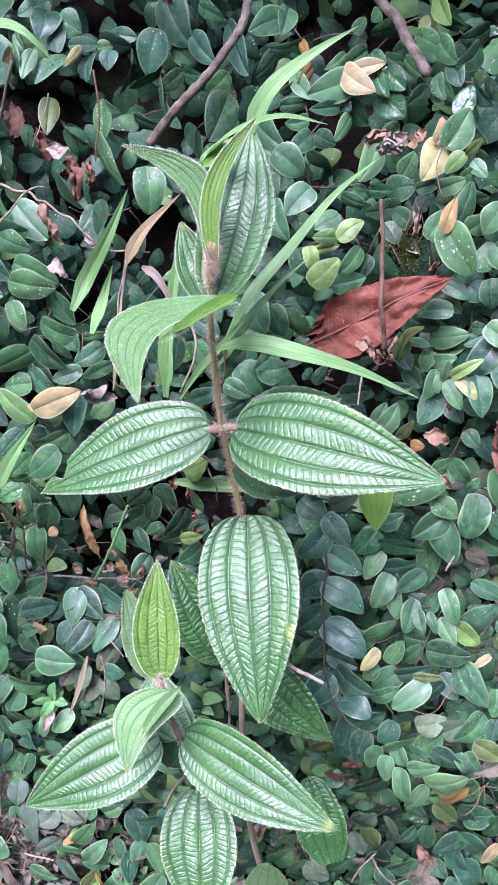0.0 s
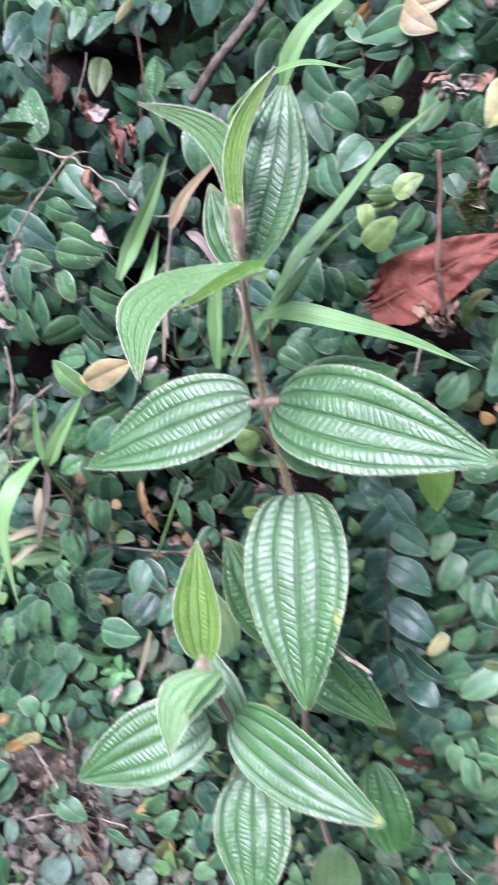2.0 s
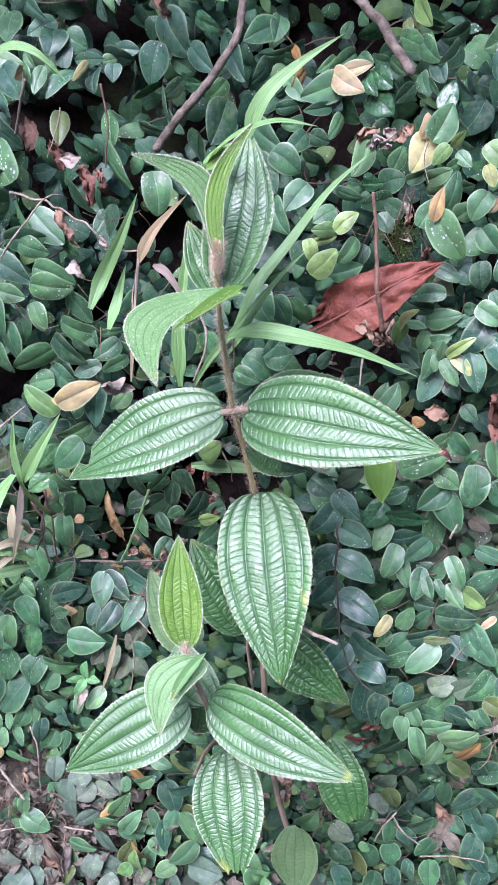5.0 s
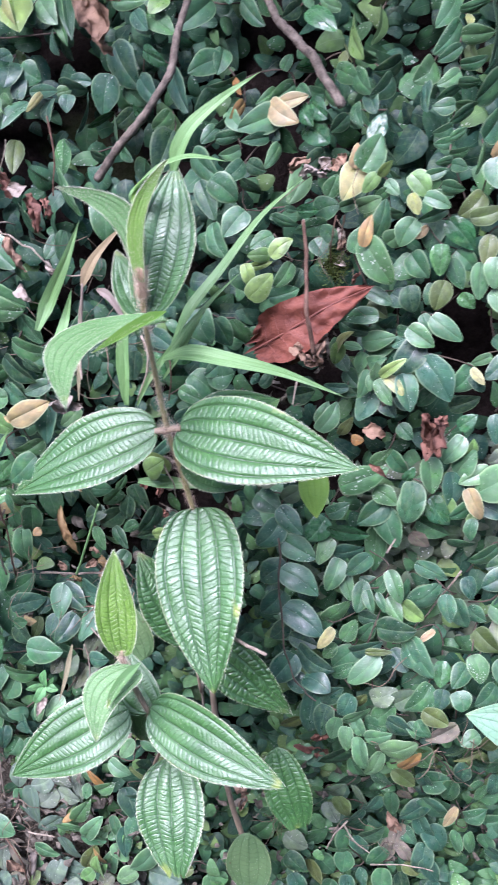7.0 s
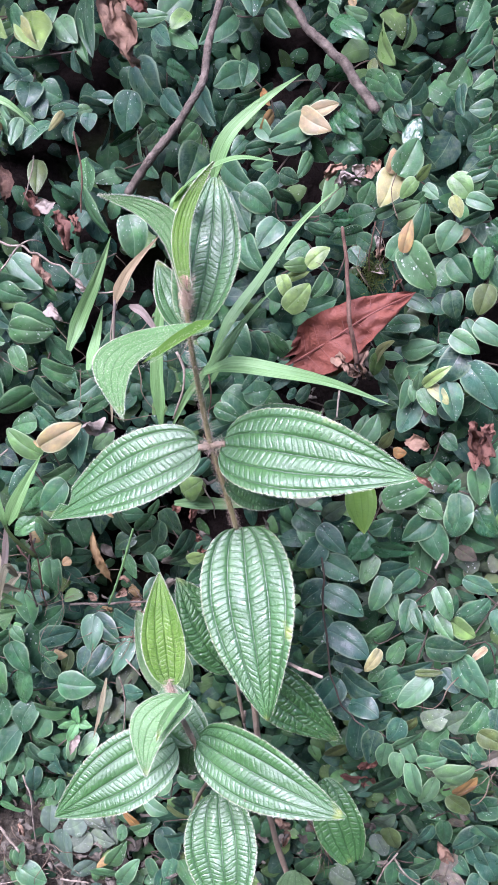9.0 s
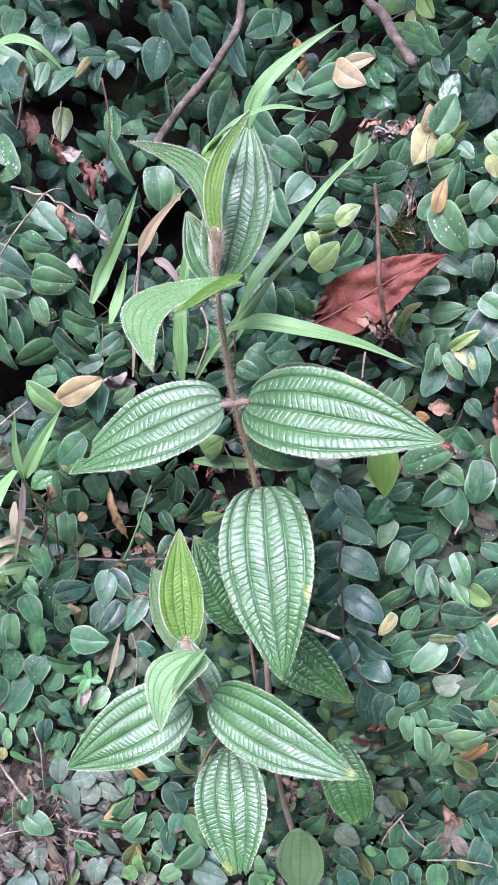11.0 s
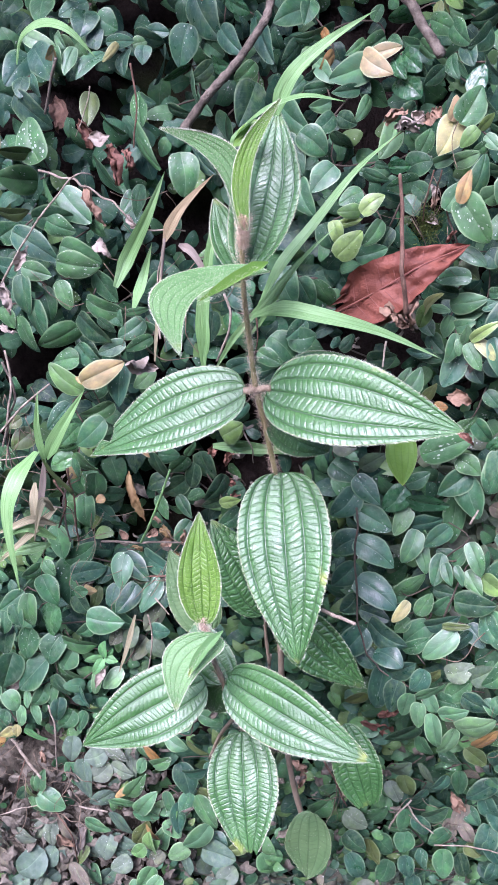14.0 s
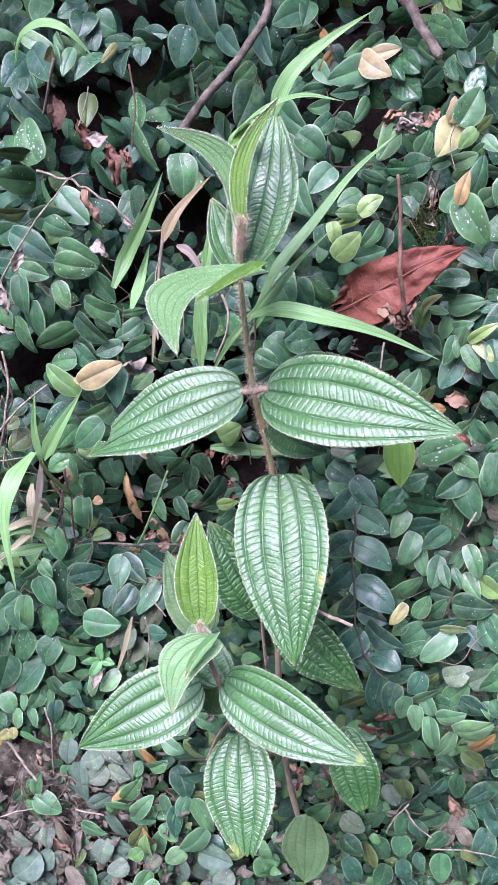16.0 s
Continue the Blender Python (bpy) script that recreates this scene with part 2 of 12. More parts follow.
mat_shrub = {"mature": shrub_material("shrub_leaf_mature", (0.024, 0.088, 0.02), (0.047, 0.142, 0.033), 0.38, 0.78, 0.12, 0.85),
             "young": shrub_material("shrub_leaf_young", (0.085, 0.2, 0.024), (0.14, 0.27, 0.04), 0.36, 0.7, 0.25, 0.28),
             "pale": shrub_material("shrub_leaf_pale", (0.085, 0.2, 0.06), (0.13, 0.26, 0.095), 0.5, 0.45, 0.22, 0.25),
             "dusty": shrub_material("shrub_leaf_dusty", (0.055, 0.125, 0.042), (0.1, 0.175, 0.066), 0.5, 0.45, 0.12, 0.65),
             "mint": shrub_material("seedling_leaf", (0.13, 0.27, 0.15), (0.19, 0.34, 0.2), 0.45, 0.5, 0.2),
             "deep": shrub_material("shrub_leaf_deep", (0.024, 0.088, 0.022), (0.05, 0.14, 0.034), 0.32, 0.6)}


def simple(name, a, c, scale=60, rough=0.6, bumpy=0.4, share=0.0, spec=0.4, stretch=None, dist=0.001):
    m, nt, b = base_material(name, rough, spec)
    n = noise_node(nt, scale, 5, 0.65)
    if stretch:
        mp = nt.nodes.new("ShaderNodeMapping")
        mp.inputs["Scale"].default_value = stretch
        tc = nt.nodes.new("ShaderNodeTexCoord")
        nt.links.new(tc.outputs["UV"], mp.inputs[0])
        nt.links.new(mp.outputs[0], n.inputs["Vector"])
    col = mix(nt, ramp(nt, [(0.3, (0, 0, 0)), (0.7, (1, 1, 1))], n.outputs["Fac"]), a, c)
    nt.links.new(col, b.inputs["Base Color"])
    n2 = noise_node(nt, scale * 7, 3)
    bump(nt, b, math_node(nt, "ADD", n.outputs["Fac"], n2.outputs["Fac"]), bumpy, dist)
    if share:
        translucent(m, nt, b, col, share)
    return m


mat_bud = simple("bud_pink", (0.4, 0.25, 0.19), (0.42, 0.36, 0.22), 120, 0.5, 0.3, 0.15)
mat_hair = simple("hair_white", (0.58, 0.62, 0.46), (0.7, 0.72, 0.58), 50, 0.5, 0.0, 0.3)
mat_hair_brown = simple("hair_rusty", (0.42, 0.3, 0.2), (0.6, 0.5, 0.38), 50, 0.5, 0.0, 0.2)
mat_stem = simple("hairy_stem", (0.18, 0.19, 0.075), (0.26, 0.22, 0.1), 90, 0.6)
mat_stem_pink = simple("pinkish_stem", (0.19, 0.14, 0.085), (0.3, 0.245, 0.165), 90, 0.6)
mat_grass = simple("grass_blade", (0.085, 0.235, 0.045), (0.27, 0.46, 0.19), 6, 0.38, 0.8, 0.25, 0.8, (2.6, 0.35, 1.0), 0.0012)
mat_culm = simple("grass_culm", (0.06, 0.105, 0.03), (0.13, 0.17, 0.055), 60, 0.5, 0.3)
mat_sheath = simple("grass_sheath", (0.12, 0.1, 0.075), (0.25, 0.21, 0.17), 6, 0.7, 0.5, 0.15, 0.3, (3.0, 0.5, 1.0), 0.0006)
mat_straw = simple("grass_straw", (0.12, 0.092, 0.042), (0.31, 0.255, 0.145), 6, 0.7, 0.6, 0.12, 0.3, (3.0, 0.5, 1.0), 0.0006)
mat_grass_dry = simple("grass_dry", (0.145, 0.132, 0.066), (0.32, 0.3, 0.185), 6, 0.7, 0.5, 0.15, 0.3, (3.0, 0.5, 1.0), 0.0006)
mat_bark = simple("twig_bark", (0.036, 0.03, 0.022), (0.18, 0.155, 0.118), 170, 0.85, 1.0, spec=0.2)
mat_bark_pale = simple("twig_pale", (0.09, 0.074, 0.05), (0.33, 0.285, 0.215), 190, 0.85, 0.8, spec=0.2)
mat_bark_red = simple("twig_reddish", (0.048, 0.028, 0.018), (0.15, 0.092, 0.062), 170, 0.8, 0.8, spec=0.2)
mat_vine = simple("fig_stem", (0.034, 0.026, 0.017), (0.08, 0.06, 0.04), 130, 0.8, 0.5)
mat_red_leaf = simple("fallen_red_leaf", (0.085, 0.026, 0.016), (0.205, 0.07, 0.043), 60, 0.6, 1.0, 0.08, spec=0.25)
mat_dead_red = simple("dead_leaf_red", (0.065, 0.029, 0.02), (0.2, 0.1, 0.065), 70, 0.7, 0.8, 0.06, spec=0.25)
mat_dead_pale = simple("dead_leaf_pale", (0.14, 0.118, 0.088), (0.31, 0.27, 0.215), 60, 0.7, 0.6, 0.1)
mat_dead_tan = simple("dead_leaf_tan", (0.10, 0.06, 0.022), (0.23, 0.17, 0.075), 60, 0.7, 0.6, 0.1, spec=0.25)
mat_root = simple("fine_root", (0.05, 0.037, 0.024), (0.2, 0.155, 0.105), 90, 0.8, 0.4, spec=0.2)
mat_dead_brown = simple("dead_leaf_brown", (0.10, 0.06, 0.037), (0.29, 0.195, 0.125), 60, 0.75, 0.8, 0.08, spec=0.25)


def soil_material():
    m, nt, b = base_material("earth_bank_gap_shade", 0.95, 0.03)
    big, mid, fine = noise_node(nt, 9, 4), noise_node(nt, 45, 5, 0.7), noise_node(nt, 260, 4, 0.7)
    # Near-black earth colours carry the shade deep between the leaves.
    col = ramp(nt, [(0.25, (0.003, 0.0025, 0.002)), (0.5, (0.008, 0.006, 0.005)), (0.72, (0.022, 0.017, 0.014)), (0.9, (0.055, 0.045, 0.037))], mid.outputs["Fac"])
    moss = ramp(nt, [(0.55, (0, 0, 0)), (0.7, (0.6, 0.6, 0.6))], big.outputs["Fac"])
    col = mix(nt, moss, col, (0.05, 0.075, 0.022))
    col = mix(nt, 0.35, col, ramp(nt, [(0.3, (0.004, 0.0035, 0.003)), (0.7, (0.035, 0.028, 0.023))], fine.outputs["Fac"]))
    nt.links.new(col, b.inputs["Base Color"])
    bump(nt, b, math_node(nt, "ADD", mid.outputs["Fac"], fine.outputs["Fac"]), 0.9, 0.004)
    return m


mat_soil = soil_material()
mat_litter = simple("leaf_litter", (0.036, 0.032, 0.022), (0.165, 0.148, 0.108), 110, 0.85, 0.6, 0.05)
mat_hedge = simple("hedge_green", (0.02, 0.05, 0.018), (0.06, 0.12, 0.04), 4, 0.8, 0.8, dist=0.05)
mat_dry_earth = simple("dry_earth", (0.02, 0.0175, 0.012), (0.135, 0.119, 0.085), 70, 0.95, 0.9, spec=0.15, dist=0.004)
mat_rib = simple("leaf_rib", (0.1, 0.03, 0.02), (0.2, 0.075, 0.05), 90, 0.6, 0.3)
mat_moss = simple("moss_green", (0.05, 0.085, 0.015), (0.13, 0.17, 0.035), 90, 0.8, 0.2, 0.15)


# ---- builders ----
def mesh_of(name, verts, faces, material, uvs=None, smooth=True):
    me = bpy.data.meshes.new(name)
    me.from_pydata([tuple(v) for v in verts], [], faces)
    if uvs is not None:
        layer = me.uv_layers.new(name="UVMap")
        idx = np.empty(len(me.loops), dtype=np.int32)
        me.loops.foreach_get("vertex_index", idx)
        layer.data.foreach_set("uv", np.asarray(uvs, dtype=np.float32)[idx].ravel())
    me.materials.append(material)
    if smooth:
        me.polygons.foreach_set("use_smooth", [True] * len(me.polygons))
    me.update()
    return me


def child(name, me, parent, label="", m=None):
    ob = new(name, me)
    ob.parent = parent
    if m is not None:
        ob.matrix_basis = m
    if label:
        ob["label"] = label
    return ob


def thing(name, at, label, category, group="", kind=""):
    ob = new(name)
    ob.empty_display_size = 0.02
    ob.location = at
    tagged(ob, label, category, group, kind)
    return ob


def spline(points, n):
    """Catmull-Rom through the points, n samples a span."""
    p = [Vector(q) for q in points]
    p = [p[0] * 2 - p[1]] + p + [p[-1] * 2 - p[-2]]
    out = []
    for i in range(1, len(p) - 2):
        for k in range(n):
            t = k / n
            a, b, c, d = p[i - 1], p[i], p[i + 1], p[i + 2]
            out.append(0.5 * ((2 * b) + (c - a) * t + (2 * a - 5 * b + 4 * c - d) * t * t + (3 * b - a - 3 * c + d) * t ** 3))
    out.append(p[-2])
    return out


def tube_data(points, r0, r1, sides=8, n=6, wob=0.0, seed=1):
    rng = random.Random(seed)
    pts = spline(points, n)
    verts, faces, uvs = [], [], []
    up = Vector((0.3, -1, 0.2))
    for i, q in enumerate(pts):
        d = (pts[min(i + 1, len(pts) - 1)] - pts[max(i - 1, 0)]).normalized()
        a = d.cross(up).normalized()
        b = d.cross(a)
        t = i / (len(pts) - 1)
        r = (r0 + (r1 - r0) * t) * (1 + wob * rng.uniform(-1, 1))
        for k in range(sides):
            th = 2 * math.pi * k / sides
            verts.append(q + (a * math.cos(th) + b * math.sin(th)) * r)
            uvs.append((k / sides, t))
        if i:
            o = (i - 1) * sides
            for k in range(sides):
                k2 = (k + 1) % sides
                faces.append((o + k, o + k2, o + sides + k2, o + sides + k))
    faces.append(tuple(range(sides))[::-1])
    o = (len(pts) - 1) * sides
    faces.append(tuple(o + k for k in range(sides)))
    return verts, faces, uvs


def tube(name, points, r0, r1, material, parent, label="", sides=8, n=6, wob=0.06, seed=1):
    o = parent.location
    v, f, u = tube_data([Vector(p) - o for p in points], r0, r1, sides, n, wob, seed)
    return child(name, mesh_of(name, v, f, material, u), parent, label)


def hairs_on(points, r, count, length, seed, spread=1.0):
    """Fine tapered hairs standing off a stem."""
    rng = random.Random(seed)
    pts = spline(points, 8)
    verts, faces = [], []
    for _ in range(count):
        t = rng.random() * (len(pts) - 1.001)
        i = int(t)
        q = pts[i].lerp(pts[i + 1], t - i)
        d = (pts[i + 1] - pts[i]).normalized()
        a = Vector((rng.gauss(0, 1), rng.gauss(0, 1), rng.gauss(0, 1)))
        a = (a - d * a.dot(d)).normalized()
        tip = q + (a + d * rng.uniform(-0.3, 0.5)) * (r + length * rng.uniform(0.5, 1.2) * spread)
        s = d.cross(a) * 0.00006
        e = d * 0.00006
        o = len(verts)
        root = q + a * r * 0.8
        verts += [root - s, root + s, root + e, tip]
        faces += [(o, o + 1, o + 3), (o + 1, o + 2, o + 3), (o + 2, o, o + 3)]
    return verts, faces


def leaf_frame(base, tip, facing):
    """Matrix with +Y from base to tip, +Z towards facing."""
    base, tip = Vector(base), Vector(tip)
    y = (tip - base).normalized()
    z = Vector(facing)
    z = (z - y * z.dot(y)).normalized()
    x = y.cross(z)
    m = Matrix((x, y, z)).transposed().to_4x4()
    m.translation = base
    return m


def outline(v, belly):
    """Half width (0..1) along a leaf with a round base and a drawn-out point."""
    a = max(0.0, min(1.0, v))
    q = max(0.0, math.sin(math.pi * a ** belly))
    return q ** (0.5 if a ** belly < 0.5 else 0.88)


def rung_phase(v, au, ribs):
    """Ladder veins run slightly back from the midrib and forward again past the second vein."""
    slant = 0.05 + 0.11 * v
    return ribs * (v + slant * (au if au < 0.42 else 0.42 - 0.8 * (au - 0.42)))


def shrub_leaf(parent, base, tip, width, facing=(0, -1, 0.3), arch=0.06, cup=0.12, skin="mature", ribs=24, curl=0.0, side=0.0,
               belly=0.72, fine=True, quilt=1.0, hair=1.0, label="", seed=0, notch=(), blunt=1.0, swell=1.0):
    """One quilted leaf: five sunken veins, the strips between them swollen and cut by ladder veins, a fringe of hairs."""
    o = parent.location
    base, tip = Vector(base) - o, Vector(tip) - o
    m = leaf_frame(base, tip, facing)
    length = (tip - base).length
    half = width / 2
    nu, nv = (96, 250) if fine else (56, 150)
    rng = random.Random(seed)
    ph = rng.uniform(0, 6)
    verts, uvs, crease_w = [], [], []
    vein_u = (0.0, 0.42, 0.80, 1.0)
    for j in range(nv + 1):
        v = j / nv
        w = half * outline(v * blunt, belly)
        sway = side * length * math.sin(math.pi * v)
        body = min(1.0, w / (half * 0.3 + 1e-6))
        ragged = 0.0
        for i in range(nu + 1):
            u = 2 * i / nu - 1
            au = abs(u)
            tooth = 1 + 0.005 * math.sin(v * ribs * 2 * math.pi) * max(0, au - 0.85) / 0.15
            x = u * w * tooth
            for v0, sgn, reach, bite in notch:
                if u * sgn > 0:
                    x *= 1 - bite * max(0.0, 1 - abs(v - v0) / reach) ** 0.6
            if blunt < 1 and v > 0.9:
                ragged = (v - 0.9) / 0.1 * 0.06 * length * noise.noise((u * 3.1, ph, 5))
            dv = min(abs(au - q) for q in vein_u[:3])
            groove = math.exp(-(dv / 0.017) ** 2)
            k = 0 if au < 0.42 else 1 if au < 0.8 else 2
            a0, a1 = vein_u[k], vein_u[k + 1]
            st = (au - a0) / (a1 - a0)
            # the outermost strip rolls down to the margin
            bulge = math.sin(math.pi * st) ** 0.75 if k < 2 else math.sin(math.pi * (0.1 + 0.75 * st)) - 0.3 * st * st
            phase = rung_phase(v, au, 1.25 * ribs) + 0.42 * noise.noise((v * 9, u * 2.2, ph)) + 0.15 * noise.noise((v * 30, u * 7, ph + 3))
            c = abs(math.sin(math.pi * phase))
            deep = min(1.0, max(0.5, 0.92 + 0.6 * noise.noise((v * 14, u * 4, ph + 9))))
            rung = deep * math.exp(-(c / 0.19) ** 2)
            wrinkle = noise.noise((v * 55, u * 16, ph)) + 0.6 * noise.noise((v * 120, u * 34, ph))
            h = swell * 0.115 * (a1 - a0) * w * bulge * (0.8 + 0.35 * noise.noise((v * 6, u * 3, ph + 5)))
            h += quilt * body * (0.00052 * deep * (1 - math.exp(-(c / 0.24) ** 2)) * min(1.0, dv / 0.05) - 0.00035 * groove + 0.00010 * wrinkle) * (width / 0.05)
            z = 4 * arch * length * v * (1 - v) + cup * au * abs(x) - curl * length * v * v * (1 - v) * 2 + h
            z += 0.07 * half * math.sin(6 * v + ph) * u + 0.06 * half * noise.noise((v * 4, u * 1.5, ph + 7))
            verts.append(Vector((x + sway, v * length + ragged, z)))
            uvs.append((i / nu, v))
            # Weight of the groove shade put into the leaf colour.
            crease_w.append(max(groove, 0.8 * rung * min(1.0, body)))
    st = nu + 1
    faces = [(j * st + i, j * st + i + 1, (j + 1) * st + i + 1, (j + 1) * st + i) for j in range(nv) for i in range(nu)]
    me = mesh_of("leaf", verts, faces, mat_shrub[skin], uvs)
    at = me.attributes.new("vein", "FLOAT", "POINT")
    at.data.foreach_set("value", crease_w)
    leaf = child("leaf", me, parent, label, m)
    hv, hf = [], []

    def bristle(q, d, outv, ln, r):
        b = len(hv)
        hv.extend((q - d * r, q + d * r, q + Vector((0, 0, 1.2 * r)), q + outv * ln))
        hf.extend(((b, b + 1, b + 3), (b + 1, b + 2, b + 3), (b + 2, b, b + 3)))

    for k in range(2600 if fine else 900):
        j = rng.randint(2, nv - 1)
        s = rng.choice((0, nu))
        q, q2 = verts[j * st + s], verts[(j - 1) * st + s]
        outv = Vector((1 if s else -1, rng.uniform(0.0, 0.9), rng.uniform(-0.4, 0.6))).normalized()
        bristle(q, (q - q2).normalized(), outv, rng.uniform(0.0003, 0.0011) * hair, 0.000045)
    if hair > 0.1:
        # short down on the blade, dense on the young ones
        for k in range(2600 if skin in ("pale", "young") else 500):
            q = verts[rng.randint(2, nv - 2) * st + rng.randint(1, nu - 1)]
            outv = Vector((rng.gauss(0, 0.6), rng.gauss(0.3, 0.5), 1)).normalized()
            bristle(q, Vector((1, 0, 0)), outv, rng.uniform(0.0005, 0.0014) * hair, 0.00004)
    fr = child("hair_fringe", mesh_of("hair_fringe", hv, hf, mat_hair, smooth=False), leaf, "fine white hairs along the leaf edge")
    fr["kind"] = "stuff"
    return leaf


def blade_data(points, width, facing, cup=0.25, n=10, taper=0.75, root=0.35, nu=8):
    pts = spline(points, n)
    verts, uvs, faces = [], [], []
    f = Vector(facing).normalized()
    last = len(pts) - 1
    for i, q in enumerate(pts):
        d = (pts[min(i + 1, last)] - pts[max(i - 1, 0)]).normalized()
        x = d.cross(f).normalized()
        z = x.cross(d)
        t = i / last
        w = width / 2 * min(root + (1 - root) * t / 0.25, 1.0) * (1 - max(0.0, (t - 1 + taper) / taper) ** 1.8)
        for k in range(nu + 1):
            u = 2 * k / nu - 1
            rib = 0.05 * width * math.exp(-(u / 0.12) ** 2)
            verts.append(q + x * u * w + z * (cup * abs(u) * w - rib))
            uvs.append((k / nu, t))
    st = nu + 1
    for i in range(last):
        for k in range(nu):
            faces.append((i * st + k, i * st + k + 1, (i + 1) * st + k + 1, (i + 1) * st + k))
    return verts, faces, uvs


def fig_leaf_data(rng, nu=4, nv=7):
    """Unit-long leaf, broad and rounded at the stalk and drawn to a blunt point; +Y along it, +Z outwards."""
    us = (-1, -0.86, -0.6, -0.3, -0.06, 0, 0.06, 0.3, 0.6, 0.86, 1) if nu > 5 else (-1, -0.55, 0, 0.55, 1)
    fine = nu > 5
    nu = len(us) - 1
    ph = rng.uniform(0, 6)
    fold = rng.uniform(0.05, 0.5)
    dome = rng.uniform(0.15, 0.8)
    arch = rng.uniform(0.03, 0.14)
    wide = rng.uniform(0.6, 0.76)
    twist = rng.uniform(-0.3, 0.3)
    belly = rng.uniform(0.6, 0.78)
    point = rng.uniform(0.52, 0.82)
    skew = rng.uniform(-0.07, 0.07)
    verts, uvs, faces = [], [], []
    for j in range(nv + 1):
        v = (1 - math.cos(math.pi * j / nv)) / 2
        q = max(0.0, math.sin(math.pi * v ** belly))
        w = wide / 2 * q ** (0.42 if v ** belly < 0.5 else point)
        if j == nv:
            w = 0.0
        for i in range(nu + 1):
            u = us[i]
            au = abs(u)
            x = u * w * (1 + 0.05 * math.sin(7 * v + ph + u)) + skew * math.sin(math.pi * v)
            # the halves fold up from the midrib, then roll down to the margin
            z = 4 * arch * v * (1 - v) + fold * abs(x) - dome * x * x + twist * x * (v - 0.3) - 0.1 * v * v
            z += 0.022 * u * math.sin(8 * v + ph + u) - 0.035 * au ** 4 * (w / (wide / 2))
            if fine:
                z += 0.008 * math.sin(26 * (v - 0.25 * au) + ph) * au * (1 - au) - 0.010 * (au < 0.03)
            # the base lobes reach back past the stalk
            y = v - (0.06 * au * au * (1 - v) ** 6 if fine else 0)
            verts.append((x, y, z))
            uvs.append((u / 2 + 0.5, v))
    st = nu + 1
    for j in range(nv):
        for i in range(nu):
            faces.append((j * st + i, j * st + i + 1, (j + 1) * st + i + 1, (j + 1) * st + i))
    return verts, faces, uvs


# hollows in the foliage: x, z, radius, depth
HOLLOWS = ((-0.047, 1.467, 0.055, 0.035), (-0.127, 1.458, 0.035, 0.04), (-0.102, 1.174, 0.05, 0.045), (0.08, 1.322, 0.04, 0.035), (0.087, 1.451, 0.04, 0.035), (-0.027, 1.214, 0.05, 0.035), (-0.163, 1.286, 0.04, 0.02), (-0.092, 1.502, 0.035, 0.03), (-0.051, 1.476, 0.035, 0.025), (0.059, 1.513, 0.03, 0.02), (-0.067, 1.386, 0.033, 0.045))


def wall_y(x, z):
    """Depth of the foliage face of the bank at a place on it."""
    # Above z 1.64 an unseen overhang is added to shade the upper leaves.
    y = 0.572 + 0.95 * min(max(0.0, z - 1.45), 0.2) - 1.3 * min(max(0.0, z - 1.64), 0.36) - 0.045 * math.exp(-((x - 0.16) ** 2 + (z - 1.06) ** 2) / 0.0064)
    y -= 0.02 * math.exp(-((x + 0.16) ** 2 + (z - 1.32) ** 2) / 0.01)
    for hx, hz, r, deep in HOLLOWS:
        y += deep * math.exp(-((x - hx) ** 2 + (z - hz) ** 2) / (r * r))
    return y


def stem_hairs(stem, parent, points, r, count, seed):
    o = parent.location
    v, f = hairs_on([Vector(p) - o for p in points], r, count, 0.0038, seed)
    h = child("stem_hair", mesh_of("stem_hair", v, f, mat_hair_brown, smooth=False), stem, "rusty bristly hairs")
    h["kind"] = "stuff"


def grass_blade(parent, points, width, material, facing):
    o = parent.location
    v, f, u = blade_data([Vector(p) - o for p in points], width, facing)
    return child("blade", mesh_of("blade", v, f, material, u), parent)


def leaf_fold(points, width, skin, seed):
    """Base of a young leaf, rolled into a short trough with hairy rims."""
    o = shrub.location
    pts = [Vector(p) - o for p in points]
    v, f, u = blade_data(pts, width, (0.1, -0.8, 0.9), cup=0.95, root=0.12, taper=0.5, nu=10)
    fold = child("leaf_fold", mesh_of("leaf_fold", v, f, mat_shrub[skin], u), shrub, "yellow-green rolled leaf base")
    hv, hf = hairs_on(pts[1:], width * 0.3, 420, 0.0011, seed)
    h = child("hair_fringe", mesh_of("hair_fringe", hv, hf, mat_hair, smooth=False), fold, "fine white hairs")
    h["kind"] = "stuff"


def stick(name, points, r0, r1, material, label, seed):
    """A crooked dry twig with knots."""
    rng = random.Random(seed)
    o = Vector(points[0])
    fine = spline([Vector(p) - o for p in points], 3)
    span = max(0.004, (fine[-1] - fine[0]).length)
    amp = min(0.0006, 0.007 * span) * (0.15 if name == "grass_stalk" else 1.0)
    crooked = [q + Vector((rng.gauss(0, amp), rng.gauss(0, amp), rng.gauss(0, amp))) for q in fine]
    crooked[0], crooked[-1] = fine[0], fine[-1]
    v, f, u = tube_data(crooked, r0, r1, 9, 6, 0.13, seed)
    ob = new(name, mesh_of(name, v, f, material, u))
    ob.location = o
    if "cut" in label or "broken" in label:
        d = (crooked[0] - crooked[1]).normalized() if "cut" in label else (crooked[-1] - crooked[-2]).normalized()
        e = crooked[0] if "cut" in label else crooked[-1]
        r = r0 if "cut" in label else r1
        v, f, u = tube_data([e - d * 0.0006, e + d * 0.0002, e + d * 0.0006], r * 0.9, r * 0.55, 9, 2, 0.1, seed)
        child("cut_end", mesh_of("cut_end", v, f, mat_dead_pale, u), ob, "pale bare wood at the end")
    return tagged(ob, label, "twig")


